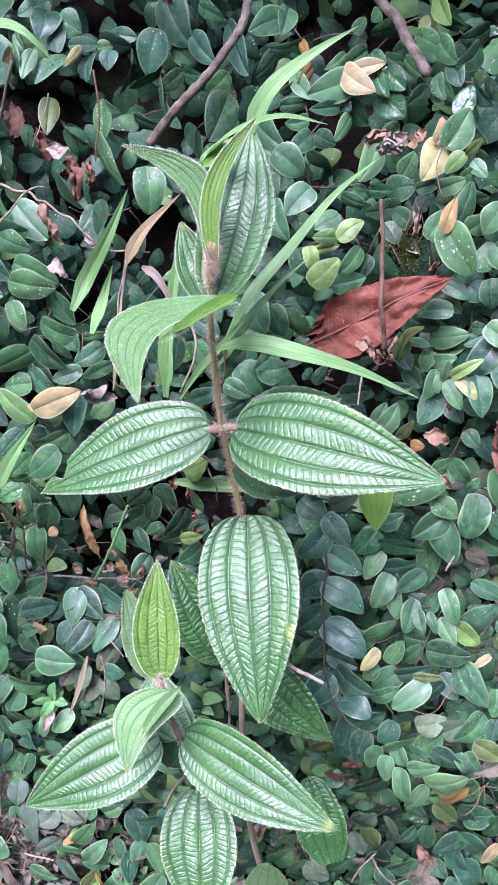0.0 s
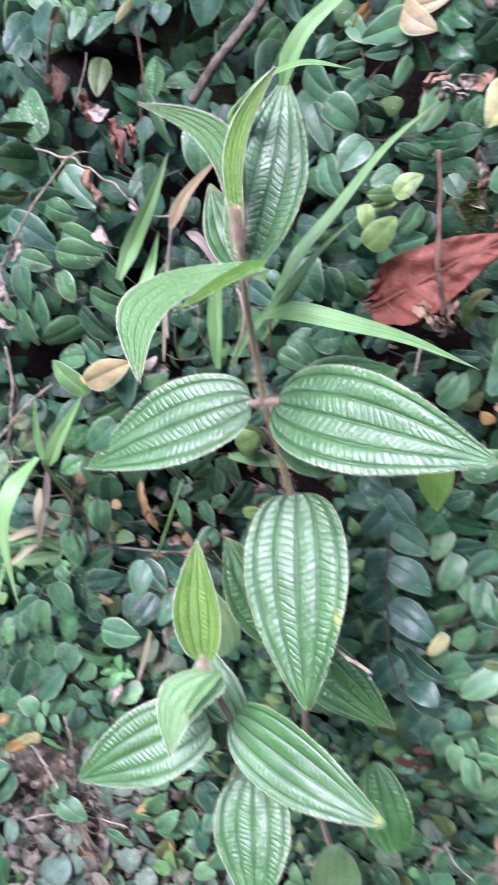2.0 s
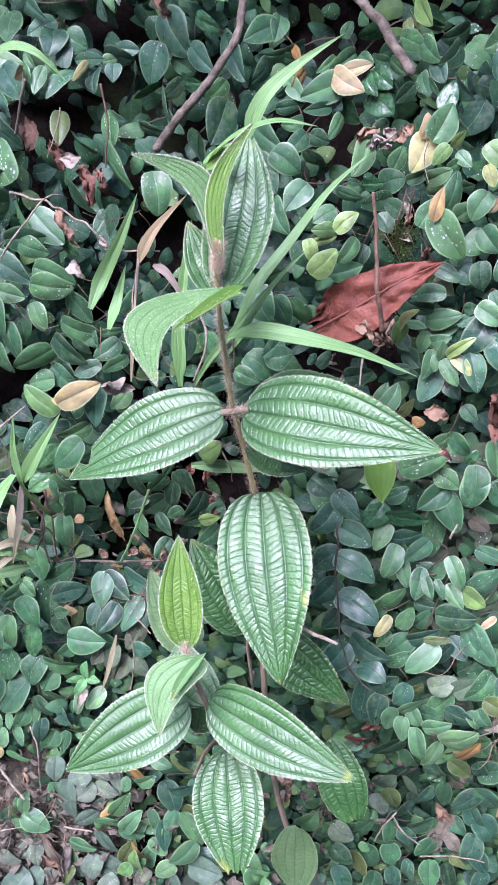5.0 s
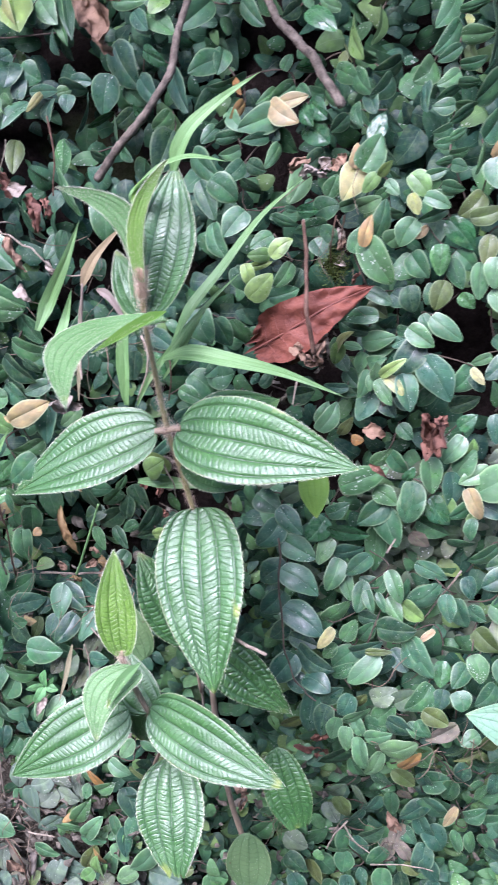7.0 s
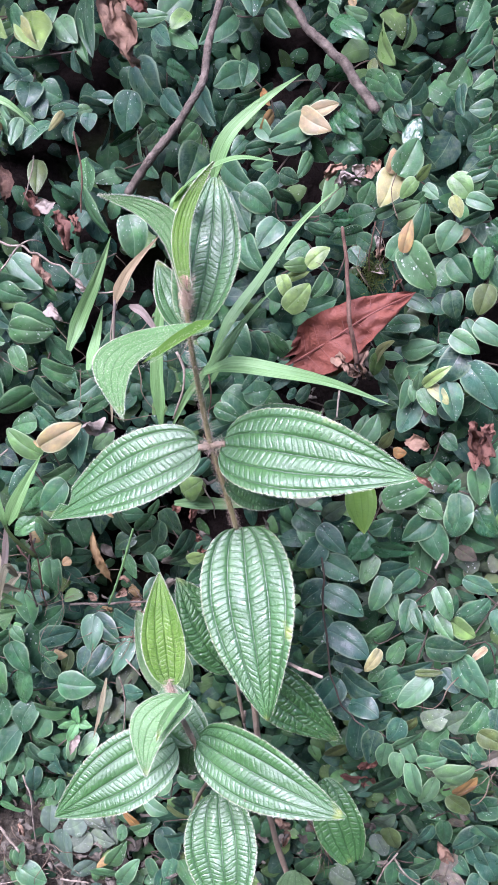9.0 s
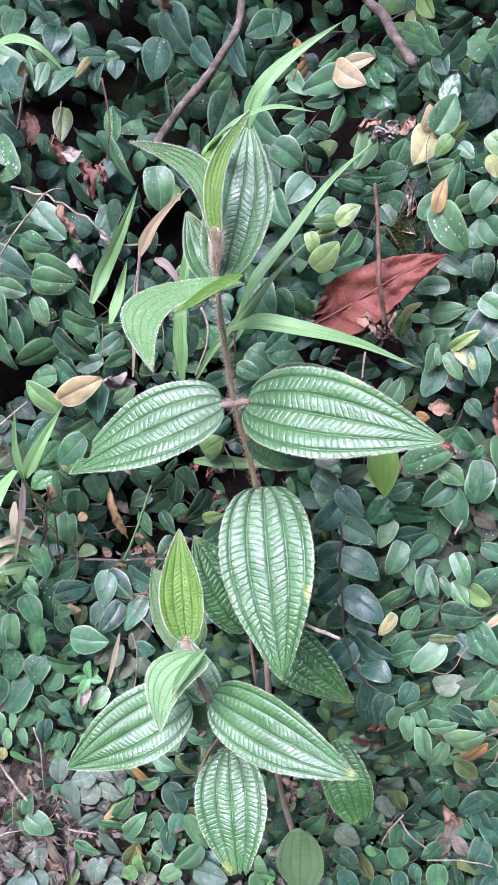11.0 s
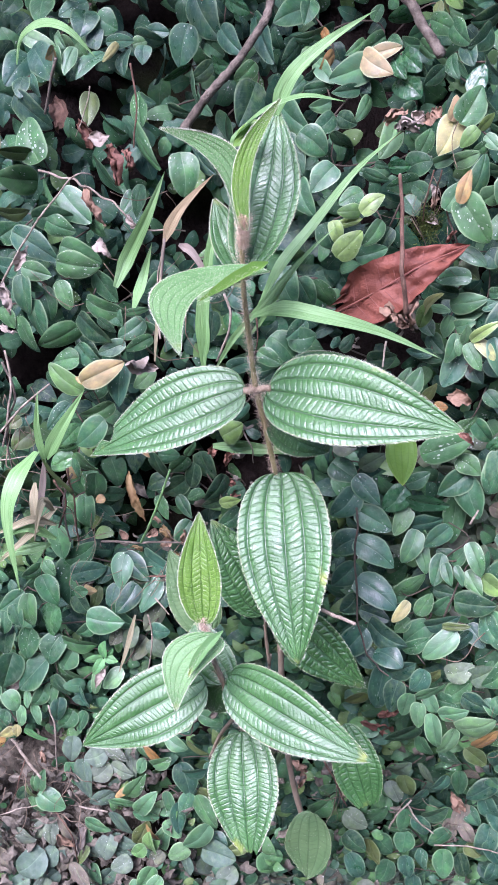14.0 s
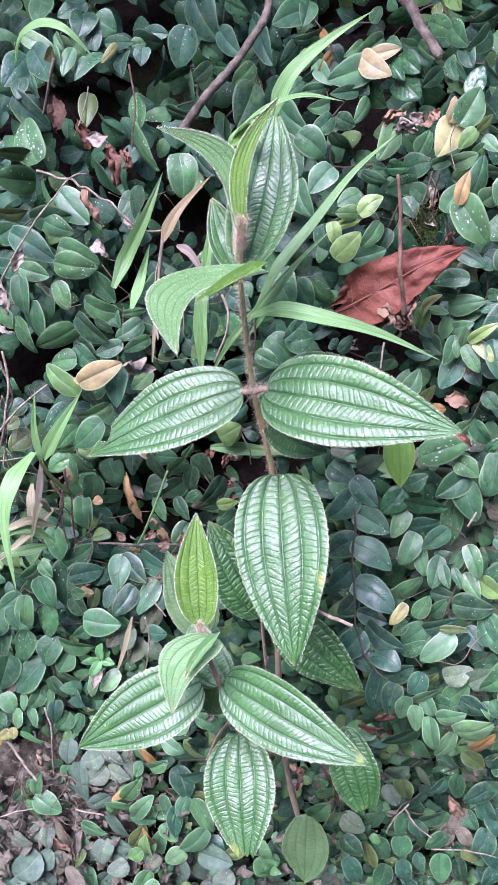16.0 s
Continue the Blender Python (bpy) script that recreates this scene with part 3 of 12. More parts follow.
def dead_leaf(points, width, material, label, curl, facing, seed, name):
    """A dry leaf along a bent midrib, its sides rolled up and crumpled."""
    rng = random.Random(seed)
    o = Vector(points[0])
    big = name == "fallen_leaf"
    pts = spline([Vector(p) - o for p in points], 12)
    f = Vector(facing).normalized()
    last, nu = len(pts) - 1, 18
    verts, uvs, faces = [], [], []
    ph = rng.uniform(0, 9)
    for i, q in enumerate(pts):
        d = (pts[min(i + 1, last)] - pts[max(i - 1, 0)]).normalized()
        x = d.cross(f).normalized()
        z = x.cross(d)
        t = i / last
        q2 = math.sin(math.pi * (0.02 + 0.97 * t) ** 0.85)
        w = width / 2 * max(0.0, q2) ** (0.7 if t < 0.45 else 0.95) * (1 + 0.05 * math.sin(11 * t + ph) + 0.07 * noise.noise((t * 14, ph, seed)))
        if big:
            # broken off ragged near the stalk, drawn out to a point
            w = width / 2 * min(1.0, 0.5 + 2.2 * t) * max(0.0, 1 - max(0.0, (t - 0.3) / 0.7) ** 1.5) ** 0.9 * (1 + 0.06 * noise.noise((t * 18, ph, 1)))
        for k in range(nu + 1):
            u = 2 * k / nu - 1
            ang = curl * 2.0 * abs(u) ** 1.3 * (1 + 0.5 * math.sin(4 * t + ph))
            rr = w * abs(u)
            px = math.copysign(rr * math.cos(ang * 0.8), u)
            pz = rr * math.sin(ang * 0.8)
            cr = (0.1 + 0.5 * curl) * width * 0.12 * math.sin(9 * t + 3 * u + ph) * math.sin(5 * u + ph)
            s0 = q + x * px - z * (-pz + 0.03 * width * math.exp(-(u / 0.08) ** 2)) + z * cr
            if big:
                s0 += d * 0.016 * noise.noise((u * 4, ph, 3)) * max(0.0, 1 - t * 5) + z * 0.0035 * noise.noise((t * 5, u * 2.2, 9))
                s0 += z * 0.0009 * math.sin(50 * (t - 0.14 * abs(u))) * (0.3 + abs(u))
            else:
                k1 = 2.6 / width
                s0 += noise.noise_vector(s0 * k1 + Vector((ph, seed, 0))) * (0.05 + 0.24 * curl) * width
                s0 += noise.noise_vector(s0 * k1 * 2.7 + Vector((seed, ph, 4))) * (0.02 + 0.09 * curl) * width
            verts.append(s0)
            uvs.append((k / nu, t))
    st = nu + 1
    for i in range(last):
        for k in range(nu):
            faces.append((i * st + k, i * st + k + 1, (i + 1) * st + k + 1, (i + 1) * st + k))
    if name == "fallen_leaf":
        ob = thing(name, o, label, "dead leaf")
        child("blade", mesh_of("blade", verts, faces, material, uvs), ob)
        rib = [q + f * 0.0004 for q in pts]
        v, g, u = tube_data([rib[0], rib[len(rib) // 3], rib[2 * len(rib) // 3], rib[-1]], 0.0008, 0.0003, 6, 8)
        child("midrib", mesh_of("midrib", v, g, mat_rib, u), ob, "pale brown midrib")
        for k in range(7):
            i = 4 + k * 4
            if i < last - 1:
                for sgn in (0, nu):
                    end = verts[min(last, i + 2) * (nu + 1) + (2 if sgn == 0 else nu - 2)]
                    v, g, u = tube_data([pts[i] + f * 0.0003, pts[i].lerp(end, 0.5) + f * 0.0004, end + f * 0.0001], 0.00028, 0.0001, 5, 4)
                    child("side_vein", mesh_of("side_vein", v, g, mat_rib, u), ob)
        return ob
    ob = new(name, mesh_of(name, verts, faces, material, uvs))
    ob.location = o
    return tagged(ob, label, "dead leaf")


# ---- the bank, the ground and what closes the place ----
def bank():
    xs = np.concatenate([np.linspace(-2.5, -0.45, 24)[:-1], np.linspace(-0.45, 0.5, 150), np.linspace(0.5, 2.5, 24)[1:]])
    zs = np.concatenate([np.linspace(-0.05, 0.75, 16)[:-1], np.linspace(0.75, 1.8, 165), np.linspace(1.8, 3.2, 20)[1:]])
    verts, faces, uvs = [], [], []
    for z in zs:
        for x in xs:
            bare = math.exp(-(((x + 0.17) / 0.15) ** 2 + ((z - 0.84) / 0.12) ** 2))
            y = wall_y(x, z) + 0.10 - 0.075 * bare
            y += 0.03 * noise.noise((x * 7, z * 7, 1.3)) + 0.014 * noise.noise((x * 22, z * 22, 4.1)) + 0.005 * noise.noise((x * 70, z * 70, 7.7))
            verts.append((x, y, z))
            uvs.append((x, z))
    n = len(xs)
    for j in range(len(zs) - 1):
        for i in range(n - 1):
            faces.append((j * n + i, j * n + i + 1, (j + 1) * n + i + 1, (j + 1) * n + i))
    back = len(verts)
    top = (len(zs) - 1) * n
    for i, x in enumerate(xs):
        verts.append((x, 4.0, 3.6))
        uvs.append((x, 3.3))
    for i in range(n - 1):
        faces.append((top + i, top + i + 1, back + i + 1, back + i))
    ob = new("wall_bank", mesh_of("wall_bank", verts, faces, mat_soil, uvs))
    tagged(ob, "steep earth bank, coloured near black for shade behind creeping fig", "bank", kind="structure")


bank()


def bare_earth():
    """Crumbly dry earth that shows low on the bank where the fig is thin."""
    n = 70
    verts, faces = [], []
    for j in range(n):
        for i in range(n):
            a, b = i / (n - 1) * 2 - 1, j / (n - 1) * 2 - 1
            x, z = -0.215 + 0.15 * a, 0.835 + 0.14 * b
            r = a * a + b * b
            lump = 0.004 * noise.noise((x * 260, z * 260, 2)) + 0.012 * noise.noise((x * 30, z * 30, 3)) + 0.006 * noise.noise((x * 90, z * 90, 8)) + 0.02 * noise.noise((x * 11, z * 11, 1))
            verts.append((x, wall_y(x, z) + 0.02 + 0.1 * r * r + lump, z))
    for j in range(n - 1):
        for i in range(n - 1):
            faces.append((j * n + i, j * n + i + 1, (j + 1) * n + i + 1, (j + 1) * n + i))
    tagged(new("ground_patch", mesh_of("ground_patch", verts, faces, mat_dry_earth)), "bare crumbly dry earth low on the bank", "earth", kind="structure")


bare_earth()
_g = mesh_of("ground", [(-60, -60, 0), (60, -60, 0), (60, 60, 0), (-60, 60, 0)], [(0, 1, 2, 3)], mat_soil, [(0, 0), (1, 0), (1, 1), (0, 1)])
tagged(new("ground", _g), "bare trodden earth in front of the bank", "ground", kind="structure")


def add_sky_block():
    """An unseen overgrown bank behind the camera, added to block low sky light."""
    xs, zs = np.linspace(-14, 14, 90), np.linspace(0, 3.4, 26)
    verts = [(x, -3.2 - 0.25 * z + 0.5 * noise.noise((x * 0.6, z * 0.6, 2)) + 0.2 * noise.noise((x * 2.5, z * 2.5, 5)), z) for z in zs for x in xs]
    n = len(xs)
    faces = [(j * n + i, (j + 1) * n + i, (j + 1) * n + i + 1, j * n + i + 1) for j in range(len(zs) - 1) for i in range(n - 1)]
    tagged(new("wall_hedge", mesh_of("wall_hedge", verts, faces, mat_hedge)), "unseen dark green hedge added to block low sky light", "hedge", kind="structure")


add_sky_block()


def fig_mass(name, label, x0, x1, z0, z1, shoots, seed, size, lift, hole=None, skin=None):
    """Shoots of small leaves that cling to the bank, two-ranked along wandering stems, joined."""
    rng = random.Random(seed)
    forms = [fig_leaf_data(random.Random(40 + k), 4, 6) for k in range(10)]
    verts, faces, uvs = [], [], []
    for _ in range(shoots):
        x, z = rng.uniform(x0, x1), rng.uniform(z0, z1)
        head = rng.uniform(0, 2 * math.pi)
        sz = size * rng.uniform(0.6, 1.15)
        off = rng.uniform(*lift)
        side = rng.choice((-1, 1))
        for k in range(rng.randint(5, 12)):
            head += rng.gauss(0, 0.16)
            x += math.cos(head) * sz * 0.42
            z += math.sin(head) * sz * 0.42
            off += rng.gauss(0, 0.003)
            side = -side
            if hole and hole(x, z, rng):
                continue
            a = head + side * rng.uniform(0.8, 1.3)
            p = Vector((x, wall_y(x, z) + 0.042 - off, z))
            d = Vector((math.cos(a), -rng.uniform(-0.1, 0.55), math.sin(a) - 0.15))
            m = leaf_frame(p, p + d, (rng.gauss(0, 0.48), -1, 0.12 + rng.gauss(0, 0.48)))
            ln = sz * rng.uniform(0.75, 1.1)
            v, f, u = forms[rng.randrange(10)]
            o = len(verts)
            verts += [m @ (Vector(q) * ln) for q in v]
            faces += [tuple(o + i for i in g) for g in f]
            uvs += u
    ob = new(name, mesh_of(name, verts, faces, skin or mat_fig_mass, uvs))
    tagged(ob, label, "foliage", kind="stuff")


# ---- one fig leaf and the stem of a shoot ----
_leaf_meshes = {}
_leaf_count = [0]
_bases = []


def fig_leaf(base, tip, width, skin, lean, up):
    """One leaf of the newest shoot; alike leaves share a mesh."""
    k = _leaf_count[0] % 9
    _leaf_count[0] += 1
    if (k, skin) not in _leaf_meshes:
        v, f, u = fig_leaf_data(random.Random(70 + k), 8, 10)
        wide = max(q[0] for q in v) - min(q[0] for q in v)
        _leaf_meshes[k, skin] = mesh_of("leaf", [(q[0] / wide, q[1], q[2] * 0.9) for q in v], f, mat_fig[skin], u)
    o = shoot.location
    m = leaf_frame(Vector(base) - o, Vector(tip) - o, (lean, -1, up))
    ln = (Vector(tip) - Vector(base)).length
    _bases.append(Vector(base) - o)
    return child("leaf", _leaf_meshes[k, skin], shoot, "", m @ Matrix.Diagonal((width * 1.1, ln, (width + ln) * 0.5, 1)))


def shoot_stem():
    """Thin woody stem that runs behind the leaves of the newest shoot from stalk to stalk."""
    left = sorted(_bases, key=lambda q: q.z)
    _bases.clear()
    chain = [left.pop(0)]
    while left:
        nxt = min(left, key=lambda q: (q - chain[-1]).length)
        left.remove(nxt)
        if (nxt - chain[-1]).length < 0.05:
            chain.append(nxt)
    if len(chain) > 2:
        pts = [q + Vector((0, 0.008, 0)) for q in chain]
        v, f, u = tube_data(pts, 0.0007, 0.0005, 5, 3, 0.05)
        child("stem", mesh_of("stem", v, f, mat_vine, u), shoot, "thin woody creeping stem")

# ---- the hairy-leaved shrub ----
shrub = thing('shrub', (0.0170, 0.5650, 0.8880), 'hairy shrub with quilted glossy green leaves growing out of the bank', 'shrub')
_pts = [(0.0170, 0.5650, 0.8880), (0.0073, 0.5550, 0.9573), (0.0043, 0.5450, 1.0220), (0.0057, 0.5350, 1.0967), (0.0083, 0.5300, 1.1746), (0.0135, 0.5050, 1.2541)]
_st = tube('stem', _pts, 0.0023, 0.0021, mat_stem_pink, shrub, 'reddish brown lower stem', sides=10, seed=2)
stem_hairs(_st, shrub, _pts, 0.0016, 60, 2)
_pts = [(0.0135, 0.5050, 1.2541), (0.0097, 0.4980, 1.2871), (0.0067, 0.4900, 1.3151), (0.0059, 0.4820, 1.3480), (0.0060, 0.4730, 1.3789), (0.0080, 0.4660, 1.4013), (0.0106, 0.4600, 1.4181)]
_st = tube('stem', _pts, 0.0017, 0.0013, mat_stem, shrub, 'slender olive stem with rusty hairs', sides=10, seed=3)
stem_hairs(_st, shrub, _pts, 0.0015, 3200, 3)
_pts = [(0.0026, 0.5500, 0.9956), (-0.0066, 0.5200, 1.0274), (-0.0150, 0.4900, 1.0656), (-0.0199, 0.4700, 1.1130), (-0.0240, 0.4550, 1.1524), (-0.0256, 0.4450, 1.1819)]
_st = tube('stem', _pts, 0.0022, 0.0016, mat_stem_pink, shrub, 'reddish side stem with fine hairs', sides=10, seed=4)
stem_hairs(_st, shrub, _pts, 0.0019, 900, 4)
_pts = [(0.0067, 0.4900, 1.3151), (0.0039, 0.4870, 1.3154), (-0.0002, 0.4860, 1.3157)]
_st = tube('petiole', _pts, 0.0021, 0.0019, mat_stem_pink, shrub, '', sides=10, seed=5)
stem_hairs(_st, shrub, _pts, 0.002, 200, 5)
_pts = [(0.0066, 0.4900, 1.3144), (0.0118, 0.4860, 1.3172), (0.0167, 0.4840, 1.3180)]
_st = tube('petiole', _pts, 0.0021, 0.0019, mat_stem_pink, shrub, '', sides=10, seed=6)
stem_hairs(_st, shrub, _pts, 0.002, 200, 6)
_pts = [(-0.0030, 0.5350, 1.0862), (-0.0034, 0.5300, 1.1141), (-0.0014, 0.5200, 1.1398)]
_st = tube('petiole', _pts, 0.0012, 0.0011, mat_stem_pink, shrub, '', sides=10, seed=7)
stem_hairs(_st, shrub, _pts, 0.0011, 20, 7)
_pts = [(-0.0556, 0.5400, 0.9898), (-0.0405, 0.5200, 1.0308), (-0.0200, 0.4900, 1.0758)]
_st = tube('petiole', _pts, 0.0013, 0.0015, mat_stem_pink, shrub, 'pale reddish stalk', sides=10, seed=8)
stem_hairs(_st, shrub, _pts, 0.0014, 30, 8)
_pts = [(0.0360, 0.4980, 1.0500), (0.0450, 0.5120, 1.0250), (0.0480, 0.5270, 0.9950), (0.0500, 0.5330, 0.9700)]
_st = tube('petiole', _pts, 0.0019, 0.0014, mat_stem_pink, shrub, 'dry brown stalk', sides=8, seed=9)
shrub_leaf(shrub, (0.0145, 0.4850, 1.3169), (0.1241, 0.4530, 1.3059), 0.0500, facing=(0, -1, 0.66), arch=0.07, cup=0.1, skin='mature', ribs=24, seed=1, belly=0.66, label='large glossy leaf')
shrub_leaf(shrub, (0.0005, 0.4880, 1.3170), (-0.0986, 0.4860, 1.2722), 0.0440, facing=(0.0, -1, 0.92), arch=0.07, cup=0.08, skin='mature', ribs=24, seed=2, belly=0.66, notch=((0.845, 1, 0.05, 0.8),), label='large glossy leaf with a torn edge')
shrub_leaf(shrub, (0.0169, 0.5060, 1.2546), (0.0325, 0.4430, 1.1581), 0.0577, facing=(0, -1, 0.12), arch=0.07, cup=0.12, skin='mature', ribs=22, seed=3, belly=0.70, label='large glossy hanging leaf')
shrub_leaf(shrub, (0.0097, 0.4680, 1.3906), (0.0239, 0.5030, 1.4677), 0.0350, facing=(0, -1, 0.75), arch=0.05, cup=0.22, skin='mature', ribs=22, seed=4, belly=0.8, side=0.05, quilt=1.1)
shrub_leaf(shrub, (0.0103, 0.4580, 1.4114), (-0.0273, 0.4520, 1.4637), 0.0140, facing=(-0.15, -1, 1.1), arch=0.04, cup=0.25, skin='pale', ribs=24, seed=5, belly=0.8, side=0.24, quilt=2.2, hair=1.3)
shrub_leaf(shrub, (0.0126, 0.4540, 1.4126), (0.0336, 0.4500, 1.4743), 0.0105, facing=(-0.2, -1, 0.45), arch=0.03, cup=0.35, skin='young', ribs=27, seed=6, belly=0.8, side=-0.13, quilt=2.2)
shrub_leaf(shrub, (0.0057, 0.4700, 1.3902), (-0.0087, 0.4800, 1.4256), 0.0185, facing=(0.2, -1, 0.2), arch=0.03, cup=0.3, skin='mature', ribs=16, seed=7)
shrub_leaf(shrub, (0.0198, 0.4620, 1.3914), (-0.0008, 0.3600, 1.3758), 0.0256, facing=(-0.1, -1, 0.5), arch=0.03, cup=0.12, skin='pale', ribs=24, seed=8, belly=0.75, quilt=1.0, swell=0.6, side=0.24, label='pale green drooping leaf')
leaf_fold([(0.0232, 0.4560, 1.3962), (0.0183, 0.4470, 1.3943), (0.0120, 0.4340, 1.3925), (0.0050, 0.4180, 1.3905), (-0.0020, 0.4050, 1.3890)], 0.0068, 'young', 71)
shrub_leaf(shrub, (-0.0234, 0.4420, 1.1841), (-0.0235, 0.4530, 1.2527), 0.0250, facing=(0, -1, 0.2), arch=0.03, cup=0.35, skin='young', ribs=19, seed=9, belly=0.8, quilt=1.9, label='yellow-green young upright leaf')
shrub_leaf(shrub, (-0.0301, 0.4550, 1.1326), (-0.1070, 0.4300, 1.0937), 0.0438, facing=(-0.1, -1, 0.6), arch=0.07, cup=0.12, skin='mature', ribs=24, seed=10, belly=0.68)
shrub_leaf(shrub, (-0.0155, 0.4580, 1.1315), (0.0765, 0.4200, 1.1092), 0.0419, facing=(0.1, -1, 0.5), arch=0.07, cup=0.12, skin='mature', ribs=24, seed=11, belly=0.68)
shrub_leaf(shrub, (-0.0145, 0.4400, 1.1769), (-0.0376, 0.4150, 1.1394), 0.0254, facing=(-0.1, -1, 0.5), arch=0.03, cup=0.1, skin='pale', ribs=19, seed=12, belly=0.7, quilt=1.0, swell=0.6, side=0.22, label='pale young leaf')
leaf_fold([(-0.0112, 0.4390, 1.1815), (-0.0184, 0.4300, 1.1769), (-0.0250, 0.4245, 1.1690), (-0.0300, 0.4210, 1.1600)], 0.0060, 'pale', 72)
shrub_leaf(shrub, (-0.0197, 0.4650, 1.1227), (-0.0403, 0.4900, 1.1549), 0.0350, facing=(0.2, -1, 0.3), arch=0.05, cup=0.1, skin='mature', ribs=16, seed=13, fine=False, side=-0.12)
shrub_leaf(shrub, (-0.0221, 0.4680, 1.1300), (-0.0325, 0.4780, 1.0869), 0.0317, facing=(0, -1, 0.3), arch=0.04, cup=0.1, skin='mature', ribs=13, seed=14, fine=False)
shrub_leaf(shrub, (-0.0124, 0.4750, 1.0757), (-0.0036, 0.4320, 1.0151), 0.0468, facing=(0, -1, 0.3), arch=0.06, cup=0.1, skin='mature', ribs=19, seed=15, belly=0.75, blunt=0.9, label='hanging leaf with a nibbled tip')
shrub_leaf(shrub, (0.0199, 0.4780, 1.4624), (0.0036, 0.4780, 1.4514), 0.0097, facing=(0, -1, 0.4), arch=0.04, cup=0.2, skin='young', ribs=13, seed=24, fine=False, belly=0.8, quilt=0.8, hair=0.05, label='small yellowish young leaf')
_pts = [(0.0092, 0.4620, 1.4035), (0.0110, 0.4560, 1.4117), (0.0132, 0.4530, 1.4205)]
_st = tube('bud', _pts, 0.0024, 0.0005, mat_bud, shrub, 'pinkish hairy bud', sides=10, seed=21)
stem_hairs(_st, shrub, _pts, 0.0014, 1500, 21)
_pts = [(-0.0240, 0.4520, 1.1587), (-0.0233, 0.4440, 1.1767), (-0.0238, 0.4420, 1.1880)]
_st = tube('bud', _pts, 0.0022, 0.0006, mat_bud, shrub, 'pinkish hairy bud', sides=10, seed=22)
stem_hairs(_st, shrub, _pts, 0.0014, 900, 22)
shrub_leaf(shrub, (0.0148, 0.5000, 1.3009), (0.0670, 0.5450, 1.3149), 0.0413, facing=(0, -1, 0.4), arch=0.05, cup=0.1, skin='mature', ribs=18, seed=16, fine=False, quilt=1.5)
shrub_leaf(shrub, (0.0134, 0.5050, 1.3009), (0.0456, 0.5200, 1.2637), 0.0400, facing=(0, -1, 0.8), arch=0.05, cup=0.1, skin='mature', ribs=18, seed=17, fine=False, quilt=1.5)
shrub_leaf(shrub, (-0.0033, 0.5300, 1.1330), (-0.0380, 0.5350, 1.2048), 0.0391, facing=(0.1, -1, 0.7), arch=0.05, cup=0.1, skin='mature', ribs=16, seed=18, fine=False, quilt=2.6, belly=0.8)
shrub_leaf(shrub, (-0.0471, 0.5400, 1.1089), (-0.0750, 0.5500, 1.1702), 0.0348, facing=(0.1, -1, 0.4), arch=0.05, cup=0.1, skin='dusty', ribs=16, seed=19, fine=False)
shrub_leaf(shrub, (0.0085, 0.5180, 1.1470), (0.0682, 0.5150, 1.0869), 0.0370, facing=(0, -1, 0.3), arch=0.06, cup=0.1, skin='deep', ribs=15, seed=20, fine=False, quilt=3.4)
shrub_leaf(shrub, (0.0519, 0.5250, 1.0466), (0.0698, 0.5080, 0.9886), 0.0345, facing=(0.1, -1, 0.4), arch=0.05, cup=0.1, skin='deep', ribs=14, seed=21, fine=False, quilt=1.6, belly=0.9, blunt=0.86, hair=0.3, label='dull green leaf with a torn dry tip')
shrub_leaf(shrub, (0.0209, 0.5500, 0.9344), (0.0173, 0.5450, 0.8668), 0.0377, facing=(0, -1, 0.75), arch=0.04, cup=0.1, skin='dusty', ribs=12, seed=22, fine=False, belly=0.85, quilt=0.6, swell=0.5, hair=0.3)
shrub_leaf(shrub, (0.0894, 0.5300, 1.2777), (0.0911, 0.5200, 1.2410), 0.0197, facing=(0, -1, 0.3), arch=0.04, cup=0.2, skin='young', ribs=11, seed=23, fine=False, belly=0.85, quilt=0.3, hair=0.05)

# ---- grass tufts among the shrub ----
tuft = thing('grass_tuft', (-0.0290, 0.5450, 1.3107), 'long bright green grass blades arching out of the bank', 'grass')
grass_blade(tuft, [(-0.0290, 0.5450, 1.3107), (-0.0124, 0.5250, 1.3354), (0.0039, 0.5120, 1.3546), (0.0227, 0.5100, 1.3765), (0.0420, 0.5150, 1.3960)], 0.0043, mat_grass, (0, -1, 0.35))
grass_blade(tuft, [(0.0060, 0.5200, 1.3577), (0.0198, 0.5200, 1.3810), (0.0384, 0.5350, 1.4023), (0.0624, 0.5450, 1.4304), (0.0873, 0.5520, 1.4505)], 0.0088, mat_grass, (-0.35, -0.7, 0.75))
grass_blade(tuft, [(0.0028, 0.5100, 1.3535), (0.0227, 0.4950, 1.3613), (0.0486, 0.4900, 1.3579), (0.0792, 0.5000, 1.3460), (0.1123, 0.5120, 1.3273)], 0.0113, mat_grass, (0.1, -0.8, 0.9))
grass_blade(tuft, [(0.0229, 0.5000, 1.4638), (0.0274, 0.4970, 1.4747), (0.0362, 0.4950, 1.4869), (0.0534, 0.4970, 1.4995), (0.0752, 0.4970, 1.5112)], 0.0092, mat_grass, (0.0, -1, 0.5))
grass_blade(tuft, [(0.0015, 0.4850, 1.4498), (0.0068, 0.4800, 1.4574), (0.0229, 0.4650, 1.4683), (0.0440, 0.4520, 1.4747), (0.0643, 0.4480, 1.4717)], 0.0072, mat_grass, (0.3, -0.7, 0.8))
grass_blade(tuft, [(0.0032, 0.5150, 1.3515), (0.0171, 0.5120, 1.3663), (0.0338, 0.5150, 1.3866), (0.0524, 0.5250, 1.4026)], 0.0035, mat_grass, (0, -1, 0.35))
